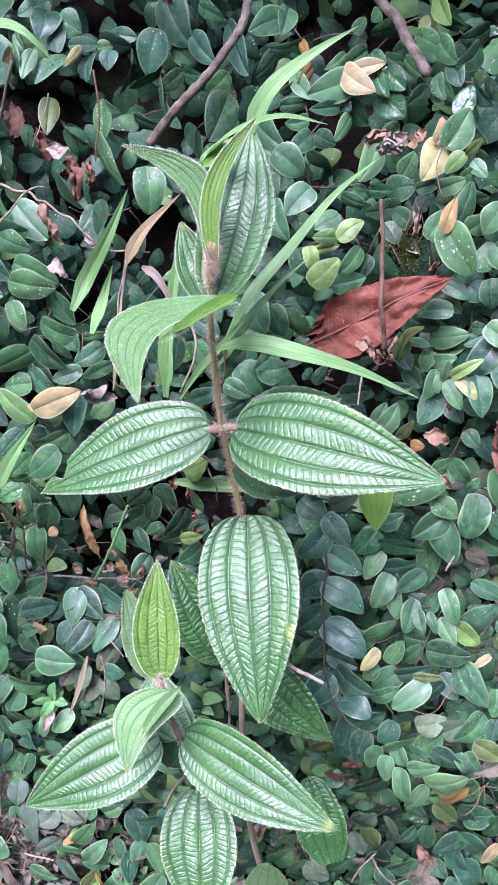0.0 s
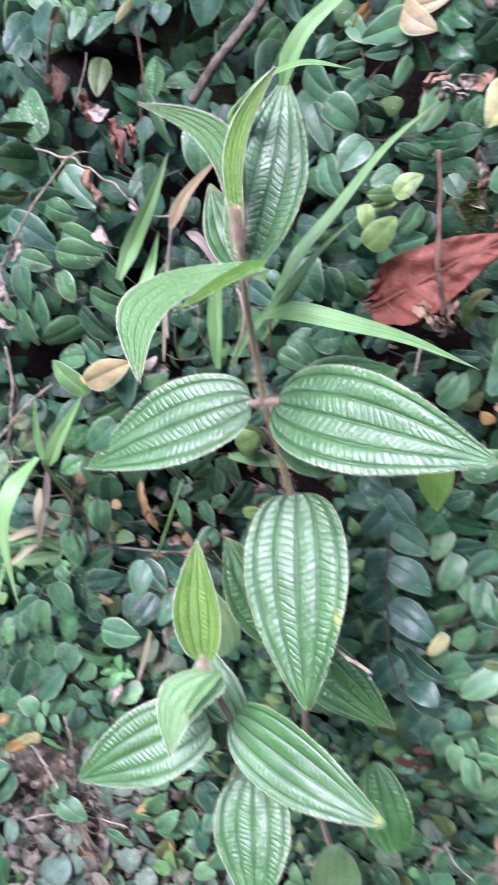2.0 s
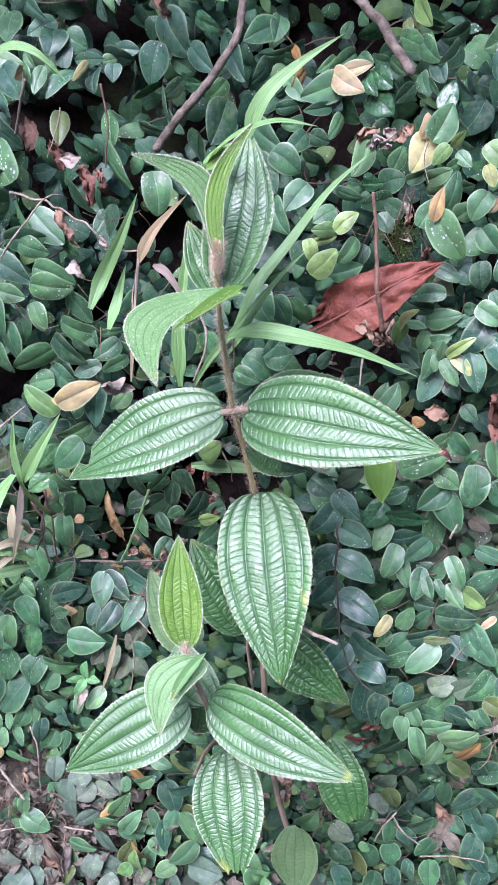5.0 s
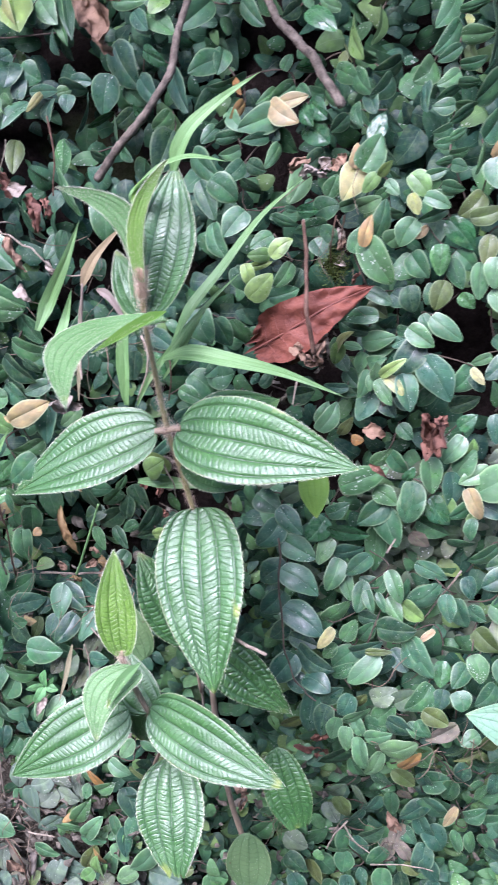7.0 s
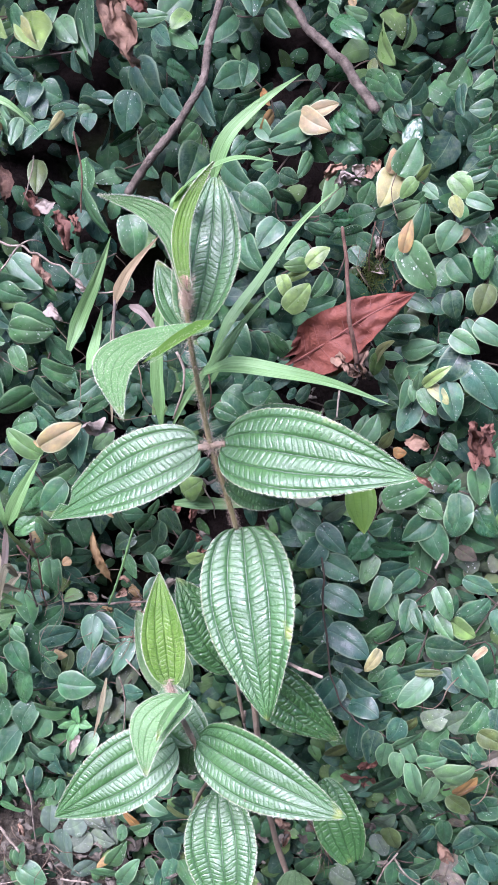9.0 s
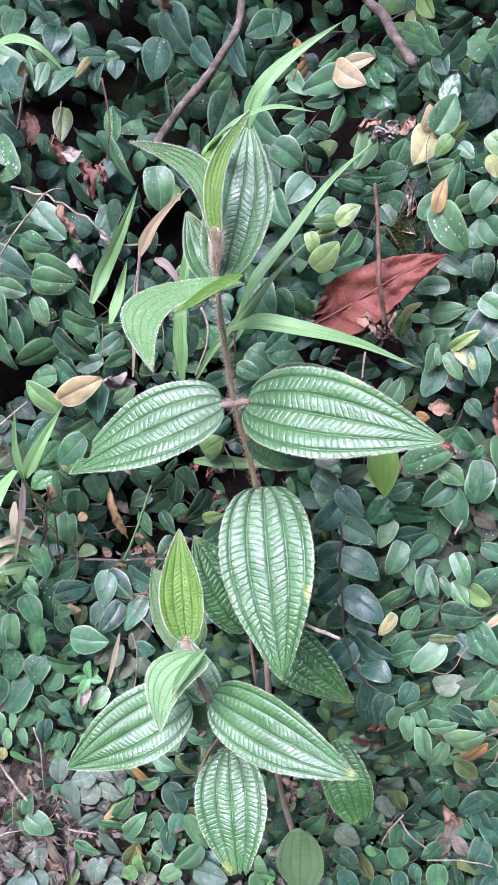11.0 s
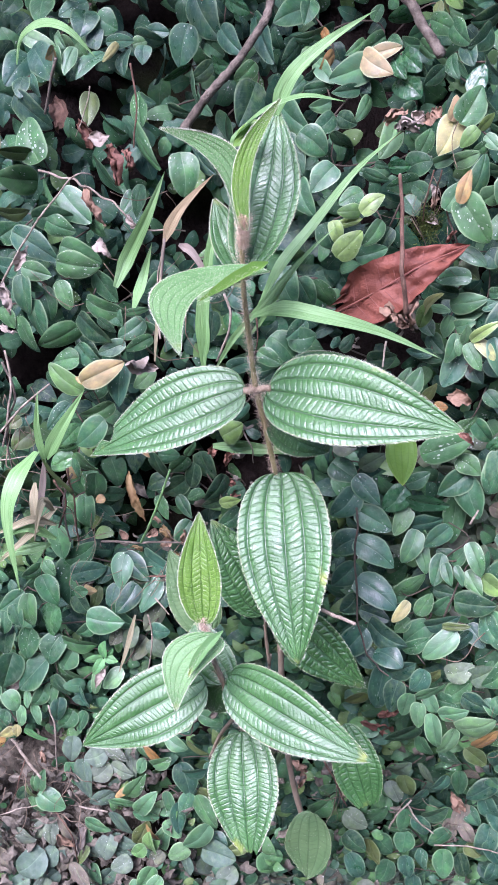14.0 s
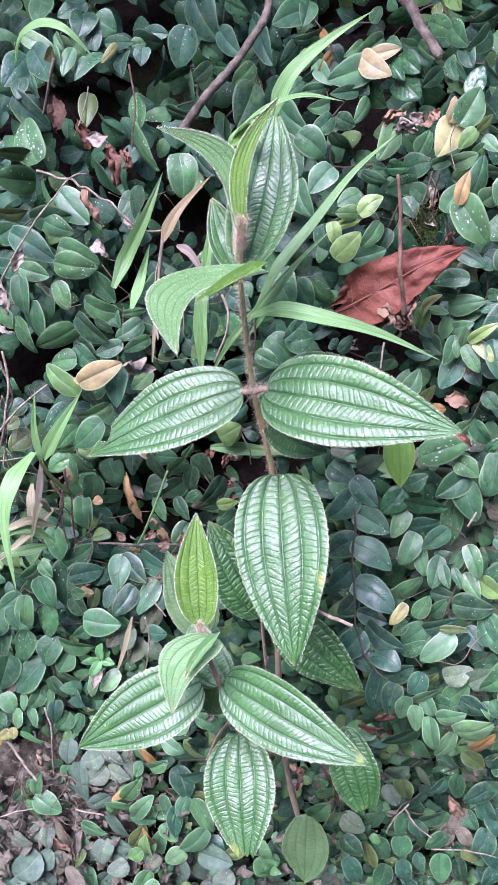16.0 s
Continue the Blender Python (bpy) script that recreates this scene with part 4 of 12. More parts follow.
grass_blade(tuft, [(-0.0046, 0.5300, 1.3339), (0.0075, 0.5250, 1.3495), (0.0207, 0.5220, 1.3689), (0.0294, 0.5220, 1.3804)], 0.0030, mat_grass, (0, -1, 0.35))
grass_blade(tuft, [(-0.0414, 0.5600, 1.3057), (-0.0383, 0.5550, 1.3417), (-0.0298, 0.5500, 1.3825), (-0.0218, 0.5500, 1.4164)], 0.0091, mat_grass, (0, -1, 0.35))
grass_blade(tuft, [(-0.0393, 0.5500, 1.3128), (-0.0348, 0.5450, 1.3333), (-0.0335, 0.5450, 1.3516)], 0.0072, mat_grass, (0, -1, 0.35))
tuft = thing('grass_tuft', (-0.0969, 0.5600, 1.3603), 'green and dried grass blades on the bank', 'grass')
grass_blade(tuft, [(-0.0919, 0.5459, 1.3636), (-0.0834, 0.5530, 1.3828), (-0.0674, 0.5500, 1.4075), (-0.0538, 0.5500, 1.4332)], 0.0100, mat_grass, (0.45, -1, 0.0))
grass_blade(tuft, [(-0.0800, 0.5430, 1.3506), (-0.0770, 0.5600, 1.3668), (-0.0692, 0.5600, 1.3884)], 0.0073, mat_grass, (0, -1, 0.35))
tube('dry_stalk', [(-0.0681, 0.5600, 1.3405), (-0.0640, 0.5550, 1.3650), (-0.0575, 0.5500, 1.3930)], 0.0007, 0.0009, mat_sheath, tuft, 'thin dry stalk', seed=13)
grass_blade(tuft, [(-0.0578, 0.5500, 1.3915), (-0.0520, 0.5490, 1.4020), (-0.0424, 0.5490, 1.4140), (-0.0231, 0.5500, 1.4310)], 0.0078, mat_straw, (0, -1, 0.35))
grass_blade(tuft, [(-0.0502, 0.5550, 1.3882), (-0.0396, 0.5500, 1.3826), (-0.0269, 0.5500, 1.3576)], 0.0055, mat_sheath, (0, -1, 0.35))
grass_blade(tuft, [(-0.0724, 0.5517, 1.3122), (-0.0670, 0.5499, 1.3432), (-0.0601, 0.5600, 1.3988)], 0.0025, mat_grass_dry, (0, -1, 0.35))
tuft = thing('grass_tuft', (-0.1494, 0.5300, 1.2496), 'bent green grass blade and dry stalks on the bank', 'grass')
grass_blade(tuft, [(-0.1494, 0.5300, 1.2496), (-0.1327, 0.5200, 1.2735), (-0.1092, 0.5150, 1.3050)], 0.0104, mat_grass, (0.1, -1, 0.4))
grass_blade(tuft, [(-0.1507, 0.5300, 1.2462), (-0.1502, 0.5250, 1.2732), (-0.1437, 0.5200, 1.3021)], 0.0056, mat_grass, (0, -1, 0.35))
grass_blade(tuft, [(-0.1527, 0.5250, 1.2567), (-0.1579, 0.5000, 1.2472), (-0.1638, 0.4900, 1.2231), (-0.1618, 0.4850, 1.1703)], 0.0150, mat_grass, (-0.3, -1, 0.4))
grass_blade(tuft, [(-0.1499, 0.5300, 1.2094), (-0.1524, 0.5200, 1.2210), (-0.1609, 0.5150, 1.1926)], 0.0070, mat_grass_dry, (0, -1, 0.35))
grass_blade(tuft, [(-0.1498, 0.5350, 1.2091), (-0.1670, 0.5200, 1.1940), (-0.1858, 0.5100, 1.1807)], 0.0055, mat_grass_dry, (0, -1, 0.35))
tuft = thing('grass_tuft', (-0.1392, 0.5500, 1.4974), 'single bent light green grass blade', 'grass')
grass_blade(tuft, [(-0.1392, 0.5500, 1.4974), (-0.1291, 0.5400, 1.5110), (-0.1120, 0.5300, 1.5171), (-0.0956, 0.5250, 1.5131), (-0.0822, 0.5300, 1.4980)], 0.0085, mat_grass, (-0.1, -0.8, 0.8))
tuft = thing('grass_tuft', (-0.0367, 0.5500, 1.2529), 'flat pale green grass blade behind the stem', 'grass')
grass_blade(tuft, [(-0.0367, 0.5500, 1.2529), (-0.0154, 0.5450, 1.2547), (0.0036, 0.5450, 1.2531), (0.0368, 0.5500, 1.2505)], 0.0090, mat_grass, (0, -1, 0.35))
tuft = thing('grass_tuft', (-0.1545, 0.5500, 1.5307), 'upright green grass culms at the edge of the bank', 'grass')
grass_blade(tuft, [(-0.1545, 0.5500, 1.5307), (-0.1451, 0.5450, 1.5468), (-0.1368, 0.5400, 1.5623), (-0.1286, 0.5350, 1.5861)], 0.0104, mat_grass, (0, -1, 0.35))
grass_blade(tuft, [(-0.1642, 0.5600, 1.4479), (-0.1578, 0.5520, 1.4857), (-0.1523, 0.5450, 1.5275)], 0.0023, mat_grass, (0, -1, 0.35))
grass_blade(tuft, [(-0.1667, 0.5600, 1.4480), (-0.1626, 0.5520, 1.4714), (-0.1613, 0.5500, 1.4967)], 0.0023, mat_grass, (0, -1, 0.35))
grass_blade(tuft, [(-0.1623, 0.5600, 1.4498), (-0.1560, 0.5520, 1.4821), (-0.1517, 0.5500, 1.5205)], 0.0019, mat_grass_dry, (0, -1, 0.35))
grass_blade(tuft, [(-0.1462, 0.5480, 1.5344), (-0.1451, 0.5430, 1.5205), (-0.1527, 0.5450, 1.5099), (-0.1550, 0.5500, 1.5017)], 0.0026, mat_grass_dry, (0, -1, 0.35))
tuft = thing('grass_tuft', (-0.2284, 0.5350, 1.1191), 'short light green grass blades on the bank', 'grass')
grass_blade(tuft, [(-0.2284, 0.5350, 1.1191), (-0.2085, 0.5280, 1.1492), (-0.1907, 0.5250, 1.1805)], 0.0091, mat_grass, (0, -1, 0.35))
grass_blade(tuft, [(-0.2273, 0.5350, 1.1385), (-0.2111, 0.5300, 1.1637), (-0.1994, 0.5300, 1.1849)], 0.0072, mat_grass, (0, -1, 0.35))

# ---- a smooth-leaved seedling ----
seedling = thing('seedling', (0.2632, 0.5200, 1.0731), 'light green smooth-leaved seedling on the bank', 'seedling')
shrub_leaf(seedling, (0.2603, 0.5150, 1.0819), (0.1873, 0.5000, 1.1068), 0.0402, facing=(0, -1, 0.5), arch=0.05, cup=0.2, skin='mint', ribs=10, seed=31, fine=False, quilt=0.15, belly=0.8, hair=0.05)
shrub_leaf(seedling, (0.2604, 0.5150, 1.0795), (0.2124, 0.5000, 1.0722), 0.0232, facing=(0, -1, 0.5), arch=0.05, cup=0.2, skin='mint', ribs=10, seed=32, fine=False, quilt=0.15, belly=0.8, hair=0.05)

# ---- twigs and sticks ----
stick('twig', [(-0.0451, 0.5680, 1.4553), (-0.0149, 0.5600, 1.4855), (0.0082, 0.5620, 1.5105), (0.0144, 0.5750, 1.5363), (0.0266, 0.6050, 1.5826), (0.0347, 0.6400, 1.6253)], 0.0028, 0.0019, mat_bark, 'dark weathered woody twig lying on the bank', 1)
stick('twig', [(0.0537, 0.6400, 1.5668), (0.0609, 0.6280, 1.5563), (0.0747, 0.6200, 1.5353), (0.0914, 0.6100, 1.5181), (0.1094, 0.5980, 1.4887)], 0.0025, 0.0031, mat_bark, 'grey-brown broken branch lying on the bank', 2)
stick('twig', [(0.0865, 0.5600, 1.4254), (0.0878, 0.5480, 1.3973), (0.0897, 0.5360, 1.3732), (0.0916, 0.5400, 1.3464)], 0.0011, 0.0015, mat_bark_red, 'upright reddish cut twig with a pale end', 3)
stick('twig', [(0.0402, 0.4700, 1.1806), (0.0537, 0.4550, 1.1857), (0.0663, 0.4420, 1.1895)], 0.0012, 0.0010, mat_bark_pale, 'short pale broken stalk', 4)
stick('twig', [(-0.1730, 0.5500, 1.3628), (-0.1523, 0.5442, 1.3894), (-0.1298, 0.5450, 1.4150), (-0.1108, 0.5550, 1.4326), (-0.1061, 0.5700, 1.4293)], 0.0008, 0.0004, mat_bark_pale, 'thin pale dry stem over the creeper', 5)
stick('twig', [(-0.1405, 0.5630, 1.4354), (-0.1188, 0.5650, 1.4282), (-0.1029, 0.5600, 1.4208), (-0.0874, 0.5550, 1.4124), (-0.0758, 0.5550, 1.4000), (-0.0451, 0.5550, 1.3965)], 0.0008, 0.0005, mat_bark_pale, 'thin pale dry stem over the creeper', 6)
stick('twig', [(-0.0642, 0.5423, 1.3304), (-0.0686, 0.5600, 1.3556), (-0.0590, 0.5550, 1.3961)], 0.0008, 0.0006, mat_bark_pale, 'thin dry grass stalk', 7)
stick('twig', [(-0.0221, 0.5500, 1.3575), (-0.0178, 0.5450, 1.3406), (-0.0299, 0.5500, 1.3129)], 0.0009, 0.0007, mat_bark_pale, 'thin curled dry stem', 8)
stick('twig', [(-0.2430, 0.5750, 0.9598), (-0.2303, 0.5700, 0.9438), (-0.2070, 0.5482, 0.9447)], 0.0014, 0.0011, mat_bark_pale, 'short pale dry stalk on the earth', 9)
stick('twig', [(-0.0813, 0.5900, 1.4948), (-0.0781, 0.5850, 1.4718), (-0.0828, 0.5850, 1.4450)], 0.0007, 0.0005, mat_bark_red, 'thin brown dry stem on the bank', 10)
stick('twig', [(-0.0325, 0.5300, 1.1521), (-0.0123, 0.5300, 1.1532)], 0.0010, 0.0008, mat_bark_red, 'thin reddish stalk among the leaves', 11)
stick('twig', [(-0.0998, 0.5719, 1.1335), (-0.0672, 0.5600, 1.1425)], 0.0007, 0.0005, mat_bark_red, 'thin reddish stalk among the leaves', 12)
stick('twig', [(-0.1463, 0.6000, 1.1461), (-0.1100, 0.5900, 1.1523), (-0.0782, 0.5900, 1.1538)], 0.0010, 0.0008, mat_bark, 'thin dark twig under the leaves', 13)
stick('twig', [(0.1352, 0.5470, 1.2014), (0.1408, 0.5563, 1.2073)], 0.0008, 0.0006, mat_bark_pale, 'thin dry stalk on the creeper', 15)
stick('twig', [(0.1869, 0.5750, 1.1728), (0.1659, 0.5750, 1.1396), (0.1527, 0.5800, 1.1166)], 0.0008, 0.0005, mat_bark_pale, 'thin dry stalk on the creeper', 16)
stick('twig', [(0.2167, 0.5516, 1.1682), (0.2066, 0.5750, 1.1205), (0.1978, 0.5700, 1.0841)], 0.0008, 0.0005, mat_bark_pale, 'thin dry stalk on the creeper', 17)
stick('twig', [(-0.0036, 0.5450, 1.0888), (-0.0052, 0.5450, 1.0735), (-0.0053, 0.5500, 1.0489)], 0.0010, 0.0009, mat_bark_pale, 'thin dry stalk on the creeper', 18)
stick('twig', [(-0.1238, 0.5750, 1.5003), (-0.1415, 0.5886, 1.4677)], 0.0010, 0.0010, mat_bark, 'thin dark twig in a hollow', 19)
stick('twig', [(-0.1781, 0.5520, 1.3196), (-0.1761, 0.5470, 1.2930), (-0.1903, 0.5500, 1.2493)], 0.0009, 0.0008, mat_bark_pale, 'dry pale stalk hanging on the bank', 31)
stick('twig', [(-0.1930, 0.5450, 1.2578), (-0.1655, 0.5400, 1.2834), (-0.1458, 0.5450, 1.2981)], 0.0010, 0.0006, mat_bark_pale, 'dry pale stalk leaning on the creeper', 32)
stick('twig', [(-0.1557, 0.5500, 1.2238), (-0.1461, 0.5450, 1.2087), (-0.1574, 0.5500, 1.1850)], 0.0008, 0.0006, mat_bark_red, 'thin brown root among the leaves', 33)
stick('twig', [(-0.1395, 0.5467, 1.2303), (-0.1487, 0.5450, 1.2086), (-0.1507, 0.5520, 1.1725)], 0.0009, 0.0007, mat_bark, 'thin brown root among the leaves', 34)
stick('twig', [(-0.1740, 0.5500, 1.2029), (-0.1511, 0.5470, 1.2030)], 0.0008, 0.0006, mat_bark_pale, 'dry pale stalk among the leaves', 35)
stick('twig', [(-0.1971, 0.5550, 1.2359), (-0.1737, 0.5530, 1.2405)], 0.0005, 0.0004, mat_bark_pale, 'thin dry stem among the leaves', 36)
stick('twig', [(0.0793, 0.5500, 1.3262), (0.0781, 0.5300, 1.3162)], 0.0007, 0.0005, mat_bark_pale, 'short dry stalk behind a leaf', 37)
stick('twig', [(0.1063, 0.5656, 1.4267), (0.1028, 0.5699, 1.4117), (0.0999, 0.5850, 1.3908)], 0.0005, 0.0004, mat_bark_red, 'thin brown root on the bank', 38)
stick('twig', [(0.1110, 0.5704, 1.4260), (0.1079, 0.5800, 1.4118), (0.1073, 0.5850, 1.3976)], 0.0005, 0.0004, mat_bark_red, 'thin brown root on the bank', 39)
stick('twig', [(0.0598, 0.5535, 1.2077), (0.0596, 0.5466, 1.1676), (0.0612, 0.5426, 1.1219), (0.0688, 0.5400, 1.0956), (0.0830, 0.5350, 1.0834)], 0.0008, 0.0006, mat_vine, 'creeping brown stem between the leaves', 41)
stick('twig', [(0.1007, 0.5600, 0.9463), (0.0900, 0.5550, 0.9353), (0.0835, 0.5546, 0.9200)], 0.0008, 0.0006, mat_bark_pale, 'forked dry stem on the bank', 42)
stick('twig', [(0.0973, 0.5600, 0.9429), (0.1054, 0.5550, 0.9314), (0.1187, 0.5500, 0.9236)], 0.0008, 0.0005, mat_bark_pale, 'forked dry stem on the bank', 43)
stick('twig', [(0.1190, 0.5484, 0.9134), (0.1455, 0.5550, 0.9083), (0.1693, 0.5539, 0.9057)], 0.0007, 0.0005, mat_bark_pale, 'thin dry stem low on the bank', 44)
stick('twig', [(0.0264, 0.5550, 0.9992), (0.0396, 0.5500, 0.9715), (0.0499, 0.5550, 0.9390)], 0.0009, 0.0007, mat_bark_red, 'thin reddish stem under the shrub', 45)
stick('twig', [(-0.2303, 0.5700, 0.9438), (-0.2429, 0.5680, 0.9092), (-0.2596, 0.5700, 0.8789)], 0.0006, 0.0004, mat_bark_red, 'thin root over bare earth', 46)
stick('twig', [(-0.1919, 0.5538, 1.0180), (-0.1861, 0.5470, 0.9957), (-0.1971, 0.5600, 0.9411)], 0.0008, 0.0006, mat_bark_pale, 'dry pale stalk over the leaves', 47)
stick('twig', [(-0.2095, 0.5650, 0.8935), (-0.1905, 0.5517, 0.8802), (-0.1951, 0.5650, 0.8318)], 0.0008, 0.0007, mat_bark_red, 'thin brown root over bare earth', 48)
stick('twig', [(-0.2594, 0.5601, 0.8855), (-0.2339, 0.5660, 0.8927), (-0.1974, 0.5700, 0.8999)], 0.0006, 0.0004, mat_bark_pale, 'thin root over bare earth', 49)
stick('twig', [(-0.1850, 0.5650, 0.8998), (-0.1548, 0.5547, 0.9075)], 0.0008, 0.0007, mat_bark_pale, 'dry stalk low on the bank', 50)
stick('twig', [(-0.0984, 0.5546, 1.1104), (-0.0978, 0.5560, 1.0839), (-0.1056, 0.5600, 1.0540)], 0.0007, 0.0005, mat_bark_pale, 'thin dry stalk among the leaves', 51)
stick('twig', [(-0.0930, 0.5600, 1.1223), (-0.0817, 0.5550, 1.1113)], 0.0007, 0.0005, mat_bark_pale, 'thin dry stalk among the leaves', 52)
stick('twig', [(0.0024, 0.5250, 1.3495), (0.0036, 0.5200, 1.3369), (-0.0008, 0.5250, 1.3210)], 0.0006, 0.0004, mat_bark_red, 'thin dry stem behind the shrub', 53)
stick('twig', [(-0.0153, 0.5400, 1.2737), (-0.0076, 0.5350, 1.2599), (-0.0074, 0.5400, 1.2456)], 0.0006, 0.0004, mat_bark_pale, 'thin dry stem behind the shrub', 54)
stick('twig', [(-0.0987, 0.5600, 1.4833), (-0.1036, 0.5580, 1.4677), (-0.1115, 0.5600, 1.4548)], 0.0004, 0.0003, mat_bark_pale, 'very thin dry stem over a hollow', 55)
tuft = thing('grass_tuft', (-0.1535, 0.5350, 1.2628), 'green culm and dry grass sheaths on the bank', 'grass')
tube('culm', [(-0.1530, 0.5300, 1.2540), (-0.1490, 0.5330, 1.2380), (-0.1420, 0.5480, 1.2150)], 0.0014, 0.0016, mat_culm, tuft, 'olive green jointed culm', seed=12)
grass_blade(tuft, [(-0.1654, 0.5400, 1.2260), (-0.1643, 0.5300, 1.2111), (-0.1703, 0.5350, 1.1801)], 0.0065, mat_grass_dry, (0, -1, 0.35))
grass_blade(tuft, [(-0.1522, 0.5350, 1.2068), (-0.1670, 0.5250, 1.1935), (-0.1944, 0.5200, 1.1698)], 0.0064, mat_grass_dry, (0, -1, 0.35))
grass_blade(tuft, [(-0.1608, 0.5400, 1.1764), (-0.1783, 0.5300, 1.1765), (-0.1983, 0.5250, 1.1737)], 0.0081, mat_grass, (0, -1, 0.35))
tuft = thing('grass_tuft', (-0.1103, 0.5600, 1.1060), 'narrow dry grass strip among the leaves', 'grass')
grass_blade(tuft, [(-0.1083, 0.5546, 1.1097), (-0.1178, 0.5530, 1.0794), (-0.1279, 0.5542, 1.0538)], 0.0042, mat_grass_dry, (0, -1, 0.35))
stick('grass_stalk', [(-0.0684, 0.5500, 1.2343), (-0.0773, 0.5500, 1.2131), (-0.0912, 0.5600, 1.1849), (-0.1046, 0.5750, 1.1609)], 0.0008, 0.0010, mat_grass, 'green upright grass stalk on the bank', 61)
stick('twig', [(-0.1413, 0.5443, 1.2357), (-0.1425, 0.5480, 1.2118), (-0.1476, 0.5600, 1.1682)], 0.0008, 0.0006, mat_bark_red, 'thin brown root among the leaves', 62)
stick('twig', [(-0.1830, 0.5550, 1.3106), (-0.1754, 0.5500, 1.2878), (-0.1850, 0.5498, 1.2625), (-0.1890, 0.5560, 1.2290)], 0.0009, 0.0007, mat_bark, 'weathered grey dry stalk on the bank', 63)
tuft = thing('grass_tuft', (-0.1535, 0.5360, 1.2470), 'pale straw sheaths of grass on the bank', 'grass')
grass_blade(tuft, [(-0.1535, 0.5360, 1.2470), (-0.1570, 0.5330, 1.2250), (-0.1640, 0.5300, 1.1980), (-0.1685, 0.5300, 1.1839)], 0.0052, mat_sheath, (0, -1, 0.35))
grass_blade(tuft, [(-0.1494, 0.5300, 1.1983), (-0.1607, 0.5200, 1.2076), (-0.1759, 0.5150, 1.2030), (-0.1868, 0.5100, 1.1994)], 0.0059, mat_grass_dry, (0, -1, 0.35))
grass_blade(tuft, [(-0.1510, 0.5300, 1.1870), (-0.1659, 0.5200, 1.2007), (-0.1859, 0.5150, 1.1936)], 0.0071, mat_grass, (0, -1, 0.35))

# ---- fallen leaves ----
dead_leaf([(0.0506, 0.5600, 1.3435), (0.0770, 0.5520, 1.3595), (0.1003, 0.5520, 1.3730), (0.1286, 0.5660, 1.3822)], 0.0370, mat_red_leaf, 'large red-brown fallen leaf caught on the bank', 0.12, (0, -1, 0.3), 1, 'fallen_leaf')
dead_leaf([(0.0791, 0.5520, 1.3461), (0.0859, 0.5430, 1.3442), (0.0917, 0.5460, 1.3363)], 0.0139, mat_dead_brown, 'crumpled papery brown husk', 0.9, (0, -1, 0.3), 32, 'dead_leaf')
dead_leaf([(0.0967, 0.5560, 1.3514), (0.0936, 0.5460, 1.3451), (0.0961, 0.5500, 1.3334)], 0.0118, mat_dead_brown, 'crumpled papery brown husk', 0.9, (0, -1, 0.3), 33, 'dead_leaf')
dead_leaf([(0.0720, 0.5700, 1.3326), (0.0837, 0.5600, 1.3397), (0.0914, 0.5620, 1.3337)], 0.0130, mat_dead_red, 'crumpled brown husk under the fallen leaf', 0.9, (0, -1, 0.3), 31, 'dead_leaf')
dead_leaf([(0.0798, 0.5720, 1.3365), (0.0887, 0.5650, 1.3492), (0.0920, 0.5650, 1.3598)], 0.0181, mat_dead_brown, 'crumpled brown dry leaf', 0.8, (0, -1, 0.3), 2, 'dead_leaf')
dead_leaf([(-0.1172, 0.5850, 1.4618), (-0.1060, 0.5700, 1.4539), (-0.1051, 0.5700, 1.4464)], 0.0108, mat_dead_red, 'curled dark red dry leaf', 0.9, (0, -1, 0.3), 3, 'dead_leaf')
dead_leaf([(-0.1049, 0.5650, 1.4542), (-0.0961, 0.5600, 1.4526), (-0.0896, 0.5600, 1.4546)], 0.0091, mat_dead_pale, 'curled pale pinkish dry leaf', 0.5, (0, -1, 0.3), 4, 'dead_leaf')
dead_leaf([(-0.0992, 0.5800, 1.4460), (-0.0877, 0.5650, 1.4385), (-0.0892, 0.5700, 1.4225)], 0.0158, mat_dead_red, 'crumpled dark red dry leaf', 0.9, (0, -1, 0.3), 5, 'dead_leaf')
dead_leaf([(-0.0847, 0.5750, 1.4442), (-0.0787, 0.5650, 1.4365), (-0.0825, 0.5700, 1.4327)], 0.0093, mat_dead_red, 'crumpled dark red dry leaf', 0.9, (0, -1, 0.3), 6, 'dead_leaf')
dead_leaf([(-0.1562, 0.5434, 1.3752), (-0.1493, 0.5400, 1.3848), (-0.1454, 0.5428, 1.3931)], 0.0073, mat_dead_pale, 'curled pale dry leaf hanging on the bank', 0.8, (0, -1, 0.3), 7, 'dead_leaf')
dead_leaf([(-0.1704, 0.5500, 1.3665), (-0.1638, 0.5400, 1.3576), (-0.1638, 0.5408, 1.3461)], 0.0089, mat_dead_pale, 'curled pale dry leaf hanging on the bank', 0.8, (0, -1, 0.3), 8, 'dead_leaf')
dead_leaf([(-0.1773, 0.5500, 1.3380), (-0.1673, 0.5408, 1.3366), (-0.1617, 0.5408, 1.3347)], 0.0060, mat_dead_pale, 'curled pale dry leaf hanging on the bank', 0.8, (0, -1, 0.3), 9, 'dead_leaf')
dead_leaf([(-0.1118, 0.5650, 1.4239), (-0.1021, 0.5542, 1.4112), (-0.0976, 0.5542, 1.4024)], 0.0129, mat_dead_brown, 'crumpled brown dry leaf', 0.7, (0, -1, 0.3), 10, 'dead_leaf')
dead_leaf([(-0.1026, 0.5484, 1.3912), (-0.0960, 0.5446, 1.3883), (-0.0930, 0.5447, 1.3829)], 0.0107, mat_dead_pale, 'crumpled greyish dry leaf', 0.6, (0, -1, 0.3), 11, 'dead_leaf')
